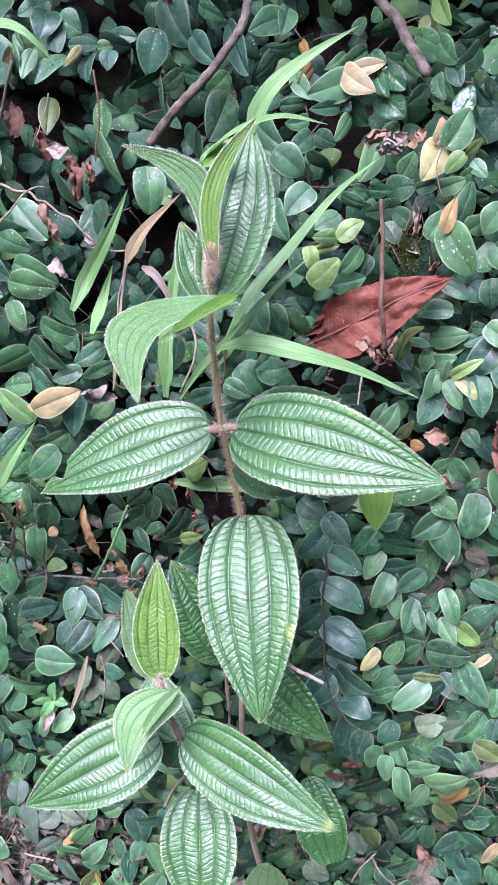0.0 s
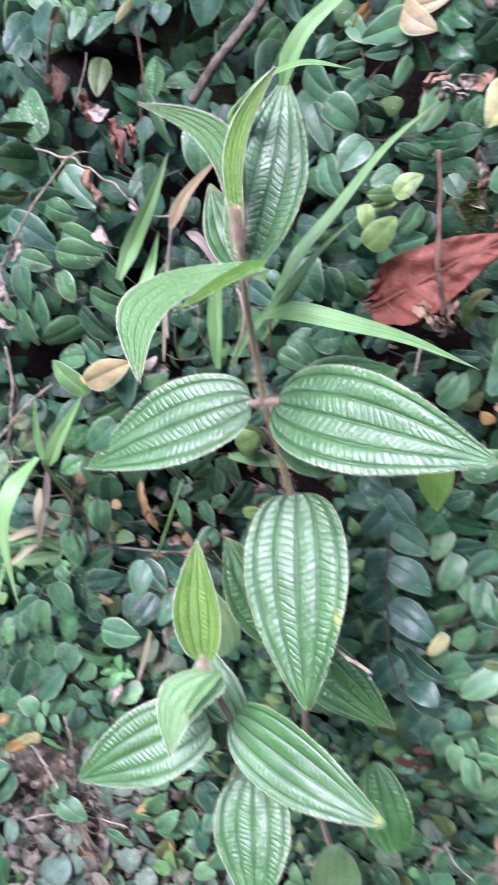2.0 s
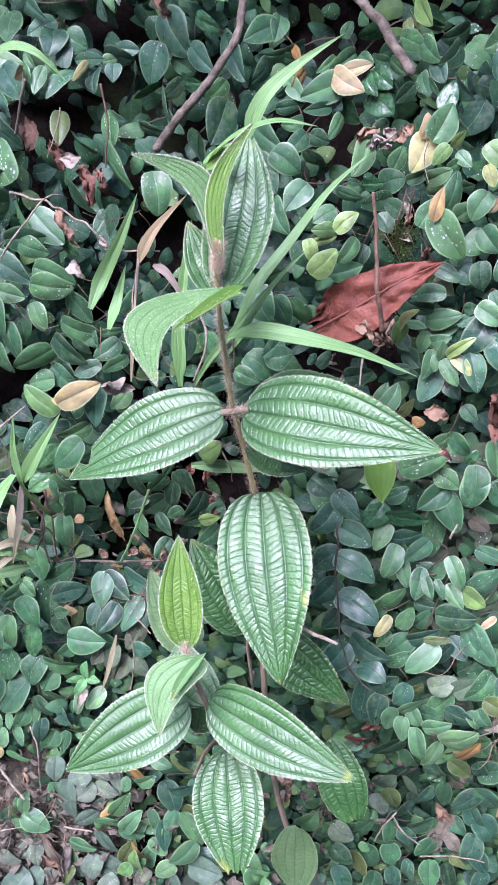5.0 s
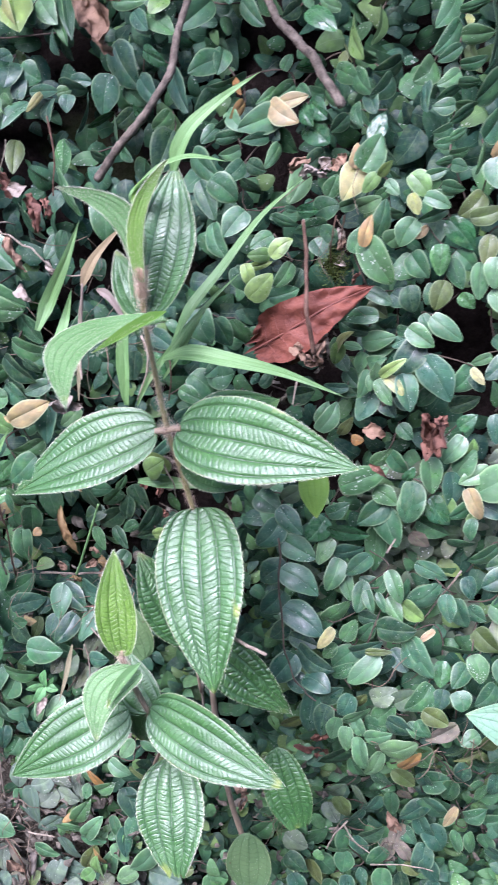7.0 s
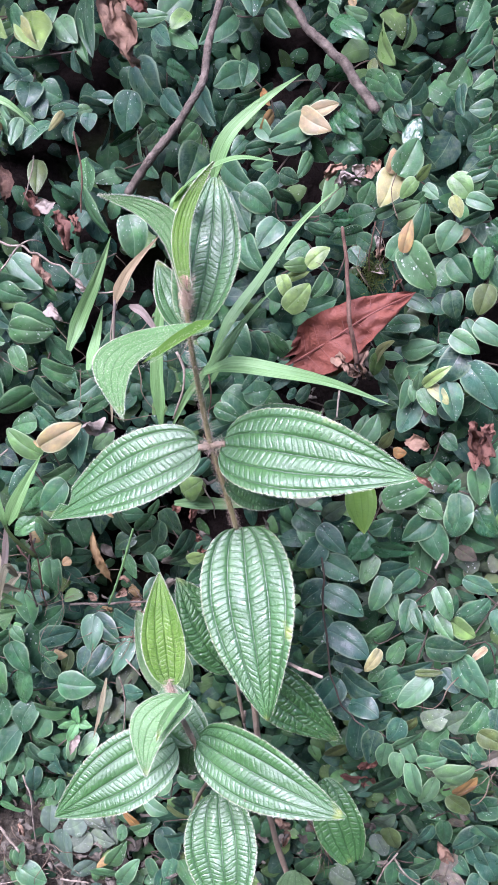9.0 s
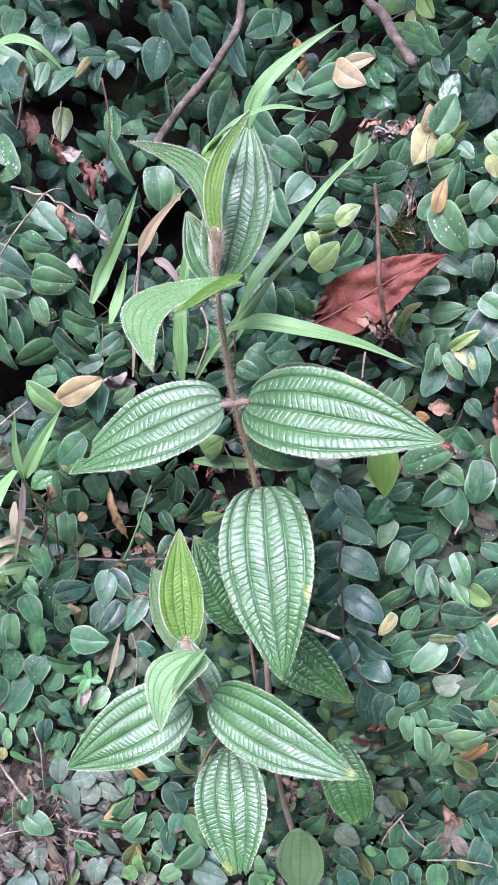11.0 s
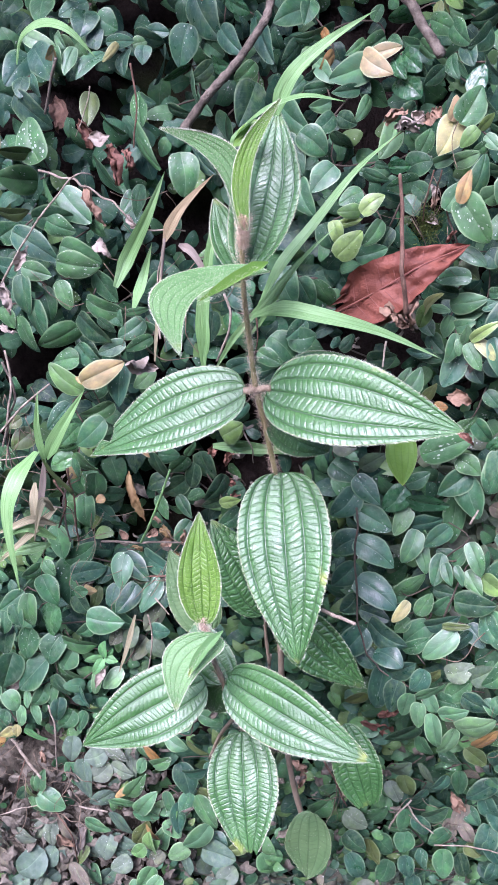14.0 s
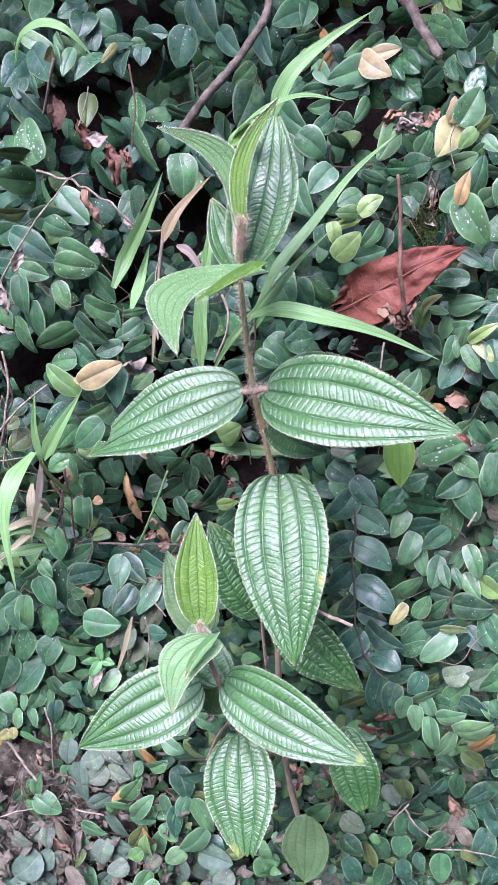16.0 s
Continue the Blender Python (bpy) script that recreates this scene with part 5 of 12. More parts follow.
dead_leaf([(-0.0841, 0.5600, 1.4064), (-0.0793, 0.5550, 1.4018), (-0.0793, 0.5600, 1.3992)], 0.0057, mat_dead_pale, 'curled pale dry leaf hanging on the bank', 0.6, (0, -1, 0.3), 12, 'dead_leaf')
dead_leaf([(-0.0824, 0.5300, 1.3191), (-0.0817, 0.5500, 1.3107), (-0.0703, 0.5523, 1.3073)], 0.0144, mat_dead_pale, 'pale pink papery dry leaf', 0.4, (0, -1, 0.3), 13, 'dead_leaf')
dead_leaf([(-0.1043, 0.5650, 1.2251), (-0.0986, 0.5550, 1.2099), (-0.0940, 0.5600, 1.1871)], 0.0088, mat_dead_tan, 'folded orange-brown dry leaf', 0.4, (0, -1, 0.3), 14, 'dead_leaf')
dead_leaf([(-0.0517, 0.6100, 1.5758), (-0.0413, 0.5900, 1.5508), (-0.0372, 0.5950, 1.5267)], 0.0273, mat_dead_brown, 'large curled brown dry leaf', 0.95, (0, -1, 0.3), 15, 'dead_leaf')
dead_leaf([(-0.0448, 0.6100, 1.5782), (-0.0303, 0.5900, 1.5652), (-0.0250, 0.5950, 1.5573)], 0.0157, mat_dead_red, 'curled reddish dry leaf', 0.9, (0, -1, 0.3), 16, 'dead_leaf')
dead_leaf([(0.1587, 0.5519, 1.3002), (0.1642, 0.5650, 1.2821), (0.1607, 0.5539, 1.2702)], 0.0171, mat_dead_red, 'crumpled dark red dry leaf', 1, (0, -1, 0.3), 17, 'dead_leaf')
dead_leaf([(0.1728, 0.5750, 1.2888), (0.1678, 0.5573, 1.2818), (0.1699, 0.5494, 1.2679)], 0.0162, mat_dead_red, 'crumpled dark red dry leaf', 1, (0, -1, 0.3), 18, 'dead_leaf')
dead_leaf([(-0.1899, 0.5800, 0.8644), (-0.1911, 0.5700, 0.8475), (-0.1890, 0.5750, 0.8147)], 0.0153, mat_dead_pale, 'pale pink dry leaf caught in the creeper', 0.5, (0, -1, 0.3), 19, 'dead_leaf')
dead_leaf([(-0.2055, 0.5548, 0.8750), (-0.1949, 0.5616, 0.8559)], 0.0129, mat_dead_brown, 'dry brown leaf on the earth', 0.5, (0, -1, 0.3), 20, 'dead_leaf')
dead_leaf([(0.0616, 0.5529, 1.0263), (0.0779, 0.5700, 1.0082), (0.0865, 0.5750, 0.9992)], 0.0111, mat_dead_red, 'dark red dry leaf caught in the creeper', 0.5, (0, -1, 0.3), 21, 'dead_leaf')
dead_leaf([(-0.1454, 0.5475, 1.0439), (-0.1444, 0.5568, 1.0477), (-0.1374, 0.5568, 1.0592)], 0.0080, mat_dead_pale, 'pale pink dry leaf caught in the creeper', 0.5, (0, -1, 0.3), 22, 'dead_leaf')
dead_leaf([(0.1246, 0.5500, 1.2664), (0.1301, 0.5450, 1.2647), (0.1355, 0.5500, 1.2569)], 0.0050, mat_dead_red, 'narrow red dry leaf on the creeper', 0.5, (0, -1, 0.3), 23, 'dead_leaf')
dead_leaf([(0.0785, 0.5850, 1.4534), (0.0837, 0.5780, 1.4584), (0.0892, 0.5800, 1.4596)], 0.0116, mat_dead_brown, 'crumpled brown dry leaf in a gap', 0.9, (0, -1, 0.3), 34, 'dead_leaf')
dead_leaf([(0.0846, 0.5850, 1.4483), (0.0893, 0.5780, 1.4534), (0.0936, 0.5800, 1.4508)], 0.0102, mat_dead_pale, 'crumpled greyish dry leaf in a gap', 0.9, (0, -1, 0.3), 35, 'dead_leaf')
dead_leaf([(-0.1270, 0.5750, 1.4778), (-0.1235, 0.5700, 1.4679), (-0.1286, 0.5750, 1.4561)], 0.0120, mat_bark_red, 'dark brown dry leaf in a hollow', 0.5, (0, -1, 0.3), 36, 'dead_leaf')
dead_leaf([(0.1153, 0.5700, 1.3835), (0.1176, 0.5620, 1.3893), (0.1206, 0.5650, 1.3910)], 0.0055, mat_dead_red, 'small orange-red dry scrap', 0.6, (0, -1, 0.3), 37, 'dead_leaf')
dead_leaf([(-0.1022, 0.6196, 1.1499), (-0.0949, 0.6133, 1.1499), (-0.0917, 0.6140, 1.1461)], 0.0100, mat_dead_tan, 'crumpled brown dry leaf in a hollow', 0.80, (0, -1, 0.3), 50, 'dead_leaf')
dead_leaf([(-0.1121, 0.6142, 1.1446), (-0.1066, 0.6124, 1.1489), (-0.1049, 0.6171, 1.1495)], 0.0090, mat_dead_brown, 'crumpled brown dry leaf in a hollow', 0.80, (0, -1, 0.3), 51, 'dead_leaf')
dead_leaf([(-0.0919, 0.6138, 1.1431), (-0.0955, 0.6083, 1.1430), (-0.0995, 0.6095, 1.1390)], 0.0100, mat_dead_brown, 'crumpled brown dry leaf in a hollow', 0.80, (0, -1, 0.3), 52, 'dead_leaf')
dead_leaf([(-0.1233, 0.6072, 1.1402), (-0.1171, 0.6037, 1.1404), (-0.1147, 0.6061, 1.1371)], 0.0080, mat_dead_tan, 'crumpled brown dry leaf in a hollow', 0.80, (0, -1, 0.3), 53, 'dead_leaf')
dead_leaf([(-0.1319, 0.6088, 1.1518), (-0.1279, 0.6045, 1.1502), (-0.1272, 0.6063, 1.1452)], 0.0080, mat_dead_brown, 'crumpled brown dry leaf in a hollow', 0.80, (0, -1, 0.3), 54, 'dead_leaf')
dead_leaf([(-0.0800, 0.6154, 1.1505), (-0.0801, 0.6085, 1.1491), (-0.0819, 0.6093, 1.1435)], 0.0080, mat_dead_brown, 'crumpled brown dry leaf in a hollow', 0.80, (0, -1, 0.3), 55, 'dead_leaf')
dead_leaf([(-0.0931, 0.6057, 1.1322), (-0.0872, 0.6017, 1.1363), (-0.0851, 0.6050, 1.1361)], 0.0070, mat_dead_tan, 'crumpled brown dry leaf in a hollow', 0.80, (0, -1, 0.3), 56, 'dead_leaf')
dead_leaf([(-0.1096, 0.6232, 1.1579), (-0.1043, 0.6184, 1.1581), (-0.1026, 0.6206, 1.1545)], 0.0070, mat_dead_brown, 'crumpled brown dry leaf in a hollow', 0.80, (0, -1, 0.3), 57, 'dead_leaf')
dead_leaf([(-0.0512, 0.6132, 1.2256), (-0.0523, 0.6097, 1.2219), (-0.0550, 0.6150, 1.2144)], 0.0080, mat_dead_red, 'curled dark red dry leaf behind the shrub', 0.80, (0, -1, 0.3), 60, 'dead_leaf')
dead_leaf([(-0.0397, 0.6191, 1.2186), (-0.0417, 0.6148, 1.2148), (-0.0447, 0.6186, 1.2074)], 0.0090, mat_dead_red, 'curled dark red dry leaf behind the shrub', 0.80, (0, -1, 0.3), 61, 'dead_leaf')
dead_leaf([(-0.0448, 0.6201, 1.1966), (-0.0401, 0.6145, 1.1955), (-0.0381, 0.6159, 1.1910)], 0.0080, mat_dead_red, 'curled dark red dry leaf behind the shrub', 0.80, (0, -1, 0.3), 62, 'dead_leaf')
dead_leaf([(-0.0343, 0.6156, 1.1870), (-0.0377, 0.6111, 1.1866), (-0.0412, 0.6132, 1.1830)], 0.0070, mat_dead_red, 'curled dark red dry leaf behind the shrub', 0.80, (0, -1, 0.3), 63, 'dead_leaf')
dead_leaf([(0.0941, 0.6201, 1.4545), (0.0980, 0.6114, 1.4532), (0.1006, 0.6125, 1.4513)], 0.0100, mat_dead_pale, 'crumpled grey-brown dry leaf on bare earth', 0.80, (0, -1, 0.3), 70, 'dead_leaf')
dead_leaf([(0.1013, 0.6140, 1.4512), (0.1045, 0.6075, 1.4528), (0.1068, 0.6109, 1.4538)], 0.0090, mat_dead_brown, 'crumpled grey-brown dry leaf on bare earth', 0.80, (0, -1, 0.3), 71, 'dead_leaf')
dead_leaf([(0.0897, 0.6166, 1.4471), (0.0940, 0.6095, 1.4464), (0.0968, 0.6123, 1.4451)], 0.0080, mat_dead_pale, 'crumpled grey-brown dry leaf on bare earth', 0.80, (0, -1, 0.3), 72, 'dead_leaf')
dead_leaf([(0.1064, 0.6162, 1.4575), (0.1084, 0.6070, 1.4553), (0.1098, 0.6076, 1.4525)], 0.0080, mat_dead_brown, 'crumpled grey-brown dry leaf on bare earth', 0.80, (0, -1, 0.3), 73, 'dead_leaf')
dead_leaf([(0.1055, 0.5940, 1.4139), (0.1072, 0.5863, 1.4114), (0.1084, 0.5883, 1.4077)], 0.0060, mat_dead_pale, 'crumpled grey-brown dry leaf on bare earth', 0.80, (0, -1, 0.3), 74, 'dead_leaf')
dead_leaf([(0.1091, 0.5901, 1.4074), (0.1070, 0.5837, 1.4053), (0.1058, 0.5866, 1.4018)], 0.0060, mat_dead_brown, 'crumpled grey-brown dry leaf on bare earth', 0.80, (0, -1, 0.3), 75, 'dead_leaf')
dead_leaf([(0.1042, 0.5872, 1.3959), (0.1071, 0.5806, 1.3948), (0.1091, 0.5839, 1.3921)], 0.0070, mat_dead_pale, 'crumpled grey-brown dry leaf on bare earth', 0.80, (0, -1, 0.3), 76, 'dead_leaf')
dead_leaf([(0.0830, 0.6157, 1.3289), (0.0891, 0.6079, 1.3297), (0.0930, 0.6108, 1.3278)], 0.0100, mat_dead_brown, 'crumpled grey-brown dry leaf on bare earth', 0.80, (0, -1, 0.3), 77, 'dead_leaf')
dead_leaf([(0.0792, 0.6169, 1.3206), (0.0849, 0.6104, 1.3232), (0.0885, 0.6134, 1.3231)], 0.0070, mat_dead_pale, 'crumpled grey-brown dry leaf on bare earth', 0.80, (0, -1, 0.3), 78, 'dead_leaf')
dead_leaf([(0.1325, 0.5754, 0.9425), (0.1378, 0.5702, 0.9365), (0.1422, 0.5761, 0.9192)], 0.0120, mat_dead_brown, 'dry brown leaf caught in the creeper', 0.60, (0, -1, 0.3), 90, 'dead_leaf')
dead_leaf([(0.0742, 0.5687, 1.0214), (0.0838, 0.5577, 1.0335), (0.0899, 0.5591, 1.0350)], 0.0100, mat_dead_red, 'dry brown leaf caught in the creeper', 0.60, (0, -1, 0.3), 91, 'dead_leaf')
dead_leaf([(0.0829, 0.5636, 1.0371), (0.0882, 0.5551, 1.0403), (0.0916, 0.5586, 1.0335)], 0.0080, mat_dead_red, 'dry brown leaf caught in the creeper', 0.60, (0, -1, 0.3), 92, 'dead_leaf')
dead_leaf([(0.0044, 0.5798, 0.9594), (0.0113, 0.5737, 0.9585), (0.0146, 0.5778, 0.9480)], 0.0100, mat_dead_brown, 'dry brown leaf caught in the creeper', 0.60, (0, -1, 0.3), 93, 'dead_leaf')
dead_leaf([(0.0134, 0.5798, 0.9454), (0.0112, 0.5738, 0.9429), (0.0084, 0.5779, 0.9308)], 0.0090, mat_dead_brown, 'dry brown leaf caught in the creeper', 0.60, (0, -1, 0.3), 94, 'dead_leaf')
dead_leaf([(-0.2188, 0.5800, 0.9445), (-0.2148, 0.5740, 0.9428), (-0.2168, 0.5780, 0.9314)], 0.0080, mat_dead_brown, 'dry brown leaf caught in the creeper', 0.60, (0, -1, 0.3), 95, 'dead_leaf')
dead_leaf([(0.1199, 0.5840, 1.2789), (0.1285, 0.5765, 1.2789), (0.1346, 0.5793, 1.2751)], 0.0110, mat_dead_brown, 'dry brown leaf caught in the creeper', 0.60, (0, -1, 0.3), 96, 'dead_leaf')

# ---- shoots of creeping fig, leaf by leaf ----
shoot = thing('creeping_fig_shoot', (-0.172, 0.666, 1.543), 'creeping fig shoot with grey dusty and dark green leaves', 'climbing plant', 'shoots of creeping fig')
fig_leaf((-0.1619, 0.6671, 1.5431), (-0.1615, 0.6472, 1.5246), 0.0171, 'd', 0.03, 0.11)
fig_leaf((-0.1822, 0.6649, 1.5425), (-0.1890, 0.6530, 1.5328), 0.0118, 'd', -0.39, -0.64)
shoot_stem()
shoot = thing('creeping_fig_shoot', (-0.056, 0.673, 1.536), 'creeping fig shoot with bluish dark green leaves', 'climbing plant', 'shoots of creeping fig')
fig_leaf((-0.0563, 0.6729, 1.5359), (-0.0402, 0.6644, 1.5069), 0.0277, 'b', -0.42, -0.29)
shoot_stem()
shoot = thing('creeping_fig_shoot', (0.080, 0.661, 1.525), 'creeping fig shoot with fresh green leaves', 'climbing plant', 'shoots of creeping fig')
fig_leaf((0.0799, 0.6607, 1.5255), (0.0764, 0.6561, 1.5189), 0.0083, 'g', 0.36, -0.35)
shoot_stem()
shoot = thing('creeping_fig_shoot', (0.110, 0.643, 1.524), 'creeping fig shoot with yellowing leaves', 'climbing plant', 'shoots of creeping fig')
fig_leaf((0.1101, 0.6433, 1.5235), (0.1136, 0.6310, 1.5132), 0.0089, 'p', -0.15, -0.97)
shoot_stem()
shoot = thing('creeping_fig_shoot', (-0.162, 0.635, 1.509), 'fig shoot with bluish dark green and pale sea-green leaves, one orange', 'climbing plant', 'shoots of creeping fig')
fig_leaf((-0.1713, 0.6422, 1.5173), (-0.1487, 0.6384, 1.5096), 0.0113, 'q', -0.57, 0.42)
fig_leaf((-0.1453, 0.6275, 1.5065), (-0.1485, 0.6204, 1.5007), 0.0093, 'o', 0.38, -0.75)
fig_leaf((-0.1624, 0.6353, 1.5085), (-0.1494, 0.6239, 1.4881), 0.0224, 'b', 0.12, -0.37)
fig_leaf((-0.1674, 0.6356, 1.5035), (-0.1767, 0.6132, 1.4866), 0.0194, 'b', 0.15, -0.15)
shoot_stem()
shoot = thing('creeping_fig_shoot', (-0.132, 0.649, 1.515), 'creeping fig shoot with bluish dark green and pale sea-green leaves', 'climbing plant', 'shoots of creeping fig')
fig_leaf((-0.1314, 0.6628, 1.5356), (-0.1469, 0.6489, 1.5280), 0.0132, 'b', -0.59, -0.25)
fig_leaf((-0.1315, 0.6588, 1.5302), (-0.1324, 0.6445, 1.5150), 0.0184, 'b', 0.26, 0.27)
fig_leaf((-0.1221, 0.6561, 1.5260), (-0.1090, 0.6576, 1.5171), 0.0174, 'b', 0.11, 0.01)
fig_leaf((-0.1256, 0.6508, 1.5066), (-0.1202, 0.6556, 1.5206), 0.0112, 'b', -0.20, -0.30)
fig_leaf((-0.1161, 0.6543, 1.5097), (-0.1000, 0.6654, 1.5100), 0.0095, 'b', 0.12, 0.14)
fig_leaf((-0.1190, 0.6505, 1.5027), (-0.1341, 0.6317, 1.4882), 0.0120, 'b', -0.48, -0.16)
fig_leaf((-0.1483, 0.6441, 1.5167), (-0.1413, 0.6380, 1.5063), 0.0078, 'q', -0.05, -0.46)
fig_leaf((-0.1453, 0.6439, 1.5144), (-0.1362, 0.6436, 1.5082), 0.0078, 'q', 0.37, -0.92)
fig_leaf((-0.1468, 0.6349, 1.5080), (-0.1420, 0.6292, 1.4975), 0.0077, 'g', -0.10, -0.53)
fig_leaf((-0.1356, 0.6390, 1.5067), (-0.1397, 0.6260, 1.4908), 0.0094, 'q', 0.00, -0.40)
fig_leaf((-0.1353, 0.6447, 1.5089), (-0.1292, 0.6447, 1.5000), 0.0094, 'g', 0.13, -0.55)
shoot_stem()
shoot = thing('creeping_fig_shoot', (-0.098, 0.669, 1.509), 'fig shoot with bluish dark green and pale sea-green leaves, one yellowing', 'climbing plant', 'shoots of creeping fig')
fig_leaf((-0.1027, 0.6707, 1.5080), (-0.0927, 0.6740, 1.5097), 0.0088, 'q', 0.51, -0.05)
fig_leaf((-0.1012, 0.6735, 1.5138), (-0.0816, 0.6748, 1.5069), 0.0150, 'b', -0.03, -0.87)
fig_leaf((-0.0926, 0.6758, 1.5159), (-0.0768, 0.6746, 1.5139), 0.0106, 'b', 0.46, 0.02)
fig_leaf((-0.1052, 0.6626, 1.5037), (-0.1070, 0.6526, 1.4883), 0.0130, 'b', -0.49, -0.06)
fig_leaf((-0.0948, 0.6699, 1.5061), (-0.0954, 0.6638, 1.4945), 0.0113, 'b', 0.09, -0.29)
fig_leaf((-0.0816, 0.6739, 1.5043), (-0.0825, 0.6498, 1.4802), 0.0148, 'b', 0.00, -1.02)
fig_leaf((-0.1093, 0.6553, 1.5082), (-0.1171, 0.6429, 1.4972), 0.0060, 'p', 0.08, -0.51)
shoot_stem()
shoot = thing('creeping_fig_shoot', (-0.058, 0.673, 1.513), 'creeping fig shoot with bluish dark green and dark green leaves', 'climbing plant', 'shoots of creeping fig')
fig_leaf((-0.0620, 0.6688, 1.5171), (-0.0699, 0.6684, 1.4901), 0.0198, 'b', -0.04, -0.37)
fig_leaf((-0.0536, 0.6781, 1.5082), (-0.0386, 0.6703, 1.4958), 0.0131, 'd', -0.70, 0.03)
shoot_stem()
shoot = thing('creeping_fig_shoot', (-0.027, 0.660, 1.521), 'creeping fig shoot with bluish dark green and glossy puckered leaves', 'climbing plant', 'shoots of creeping fig')
fig_leaf((-0.0373, 0.6638, 1.5134), (-0.0215, 0.6479, 1.4973), 0.0153, 'b', 0.05, -0.33)
fig_leaf((-0.0316, 0.6607, 1.5309), (-0.0157, 0.6510, 1.5214), 0.0118, 's', 0.08, -0.48)
fig_leaf((-0.0120, 0.6555, 1.5193), (0.0012, 0.6306, 1.4899), 0.0175, 'b', 0.12, -0.82)
shoot_stem()
shoot = thing('creeping_fig_shoot', (0.026, 0.649, 1.513), 'creeping fig shoot with dull speckled and dark green leaves, one orange', 'climbing plant', 'shoots of creeping fig')
fig_leaf((0.0228, 0.6586, 1.5223), (0.0018, 0.6460, 1.5147), 0.0166, 'g', -0.45, -0.22)
fig_leaf((0.0244, 0.6628, 1.5275), (0.0218, 0.6495, 1.5129), 0.0125, 'g', 0.25, -0.26)
fig_leaf((0.0299, 0.6417, 1.5056), (0.0159, 0.6354, 1.5043), 0.0089, 'g', -0.34, -0.61)
fig_leaf((0.0187, 0.6417, 1.5008), (0.0088, 0.6293, 1.4888), 0.0138, 'd', -0.21, -0.81)
fig_leaf((0.0345, 0.6410, 1.5086), (0.0400, 0.6304, 1.4988), 0.0064, 'o', -0.45, -0.05)
shoot_stem()
shoot = thing('creeping_fig_shoot', (0.058, 0.640, 1.500), 'creeping fig shoot with cream and dull speckled leaves, one orange', 'climbing plant', 'shoots of creeping fig')
fig_leaf((0.0402, 0.6502, 1.5092), (0.0266, 0.6383, 1.5057), 0.0123, 'g', 0.55, -0.62)
fig_leaf((0.0420, 0.6278, 1.4937), (0.0354, 0.6136, 1.4853), 0.0087, 'o', 0.30, -0.39)
fig_leaf((0.0664, 0.6541, 1.5124), (0.0724, 0.6569, 1.5215), 0.0074, 'd', -0.20, -0.64)
fig_leaf((0.0659, 0.6285, 1.4918), (0.0854, 0.6249, 1.4956), 0.0094, 'c', 0.05, 0.06)
fig_leaf((0.0614, 0.6180, 1.4917), (0.0801, 0.6060, 1.4804), 0.0145, 'c', -0.05, 0.00)
fig_leaf((0.0732, 0.6484, 1.5022), (0.0575, 0.6371, 1.4919), 0.0130, 'd', 0.28, -0.25)
fig_leaf((0.0604, 0.6488, 1.5006), (0.0494, 0.6345, 1.4923), 0.0065, 'g', -0.13, -0.25)
shoot_stem()
shoot = thing('creeping_fig_shoot', (0.094, 0.637, 1.501), 'creeping fig shoot with glossy puckered and fresh green leaves', 'climbing plant', 'shoots of creeping fig')
fig_leaf((0.0946, 0.6430, 1.5162), (0.0758, 0.6469, 1.5110), 0.0145, 's', 0.25, -0.98)
fig_leaf((0.1018, 0.6313, 1.5050), (0.0894, 0.6314, 1.5000), 0.0118, 'g', -0.30, -0.86)
fig_leaf((0.0958, 0.6286, 1.4957), (0.0844, 0.6346, 1.5003), 0.0102, 'g', -0.31, -0.58)
fig_leaf((0.0968, 0.6345, 1.4973), (0.1063, 0.6242, 1.4879), 0.0095, 'g', -0.28, -0.51)
fig_leaf((0.0770, 0.6445, 1.5009), (0.0852, 0.6349, 1.4947), 0.0073, 'd', -0.11, 0.08)
fig_leaf((0.0864, 0.6305, 1.4913), (0.0972, 0.6191, 1.4810), 0.0134, 's', -0.16, -0.16)
fig_leaf((0.0811, 0.6303, 1.4893), (0.0878, 0.6216, 1.4765), 0.0095, 's', 0.03, -0.57)
fig_leaf((0.0934, 0.6328, 1.4893), (0.1014, 0.6221, 1.4764), 0.0111, 'd', 0.06, -0.91)
fig_leaf((0.1035, 0.6458, 1.5102), (0.1193, 0.6343, 1.5009), 0.0137, 'd', 0.48, -0.51)
fig_leaf((0.1068, 0.6471, 1.5198), (0.1094, 0.6393, 1.5113), 0.0073, 'l', 0.07, -0.66)
shoot_stem()
shoot = thing('creeping_fig_shoot', (0.124, 0.629, 1.497), 'creeping fig shoot with dark green and bluish dark green leaves', 'climbing plant', 'shoots of creeping fig')
fig_leaf((0.1157, 0.6370, 1.5076), (0.1258, 0.6203, 1.4945), 0.0143, 'd', -0.34, -0.32)
fig_leaf((0.1394, 0.6287, 1.5028), (0.1265, 0.6188, 1.4922), 0.0142, 'd', -0.01, -0.54)
fig_leaf((0.1155, 0.6478, 1.5209), (0.1299, 0.6373, 1.5131), 0.0122, 'd', 0.20, -0.90)
fig_leaf((0.1235, 0.6295, 1.4941), (0.1288, 0.6165, 1.4826), 0.0118, 'b', -0.08, -0.30)
fig_leaf((0.1200, 0.6193, 1.4846), (0.1261, 0.6085, 1.4748), 0.0070, 'g', 0.07, -0.86)
fig_leaf((0.1161, 0.6279, 1.4880), (0.1203, 0.6159, 1.4750), 0.0094, 'd', -0.38, -0.04)
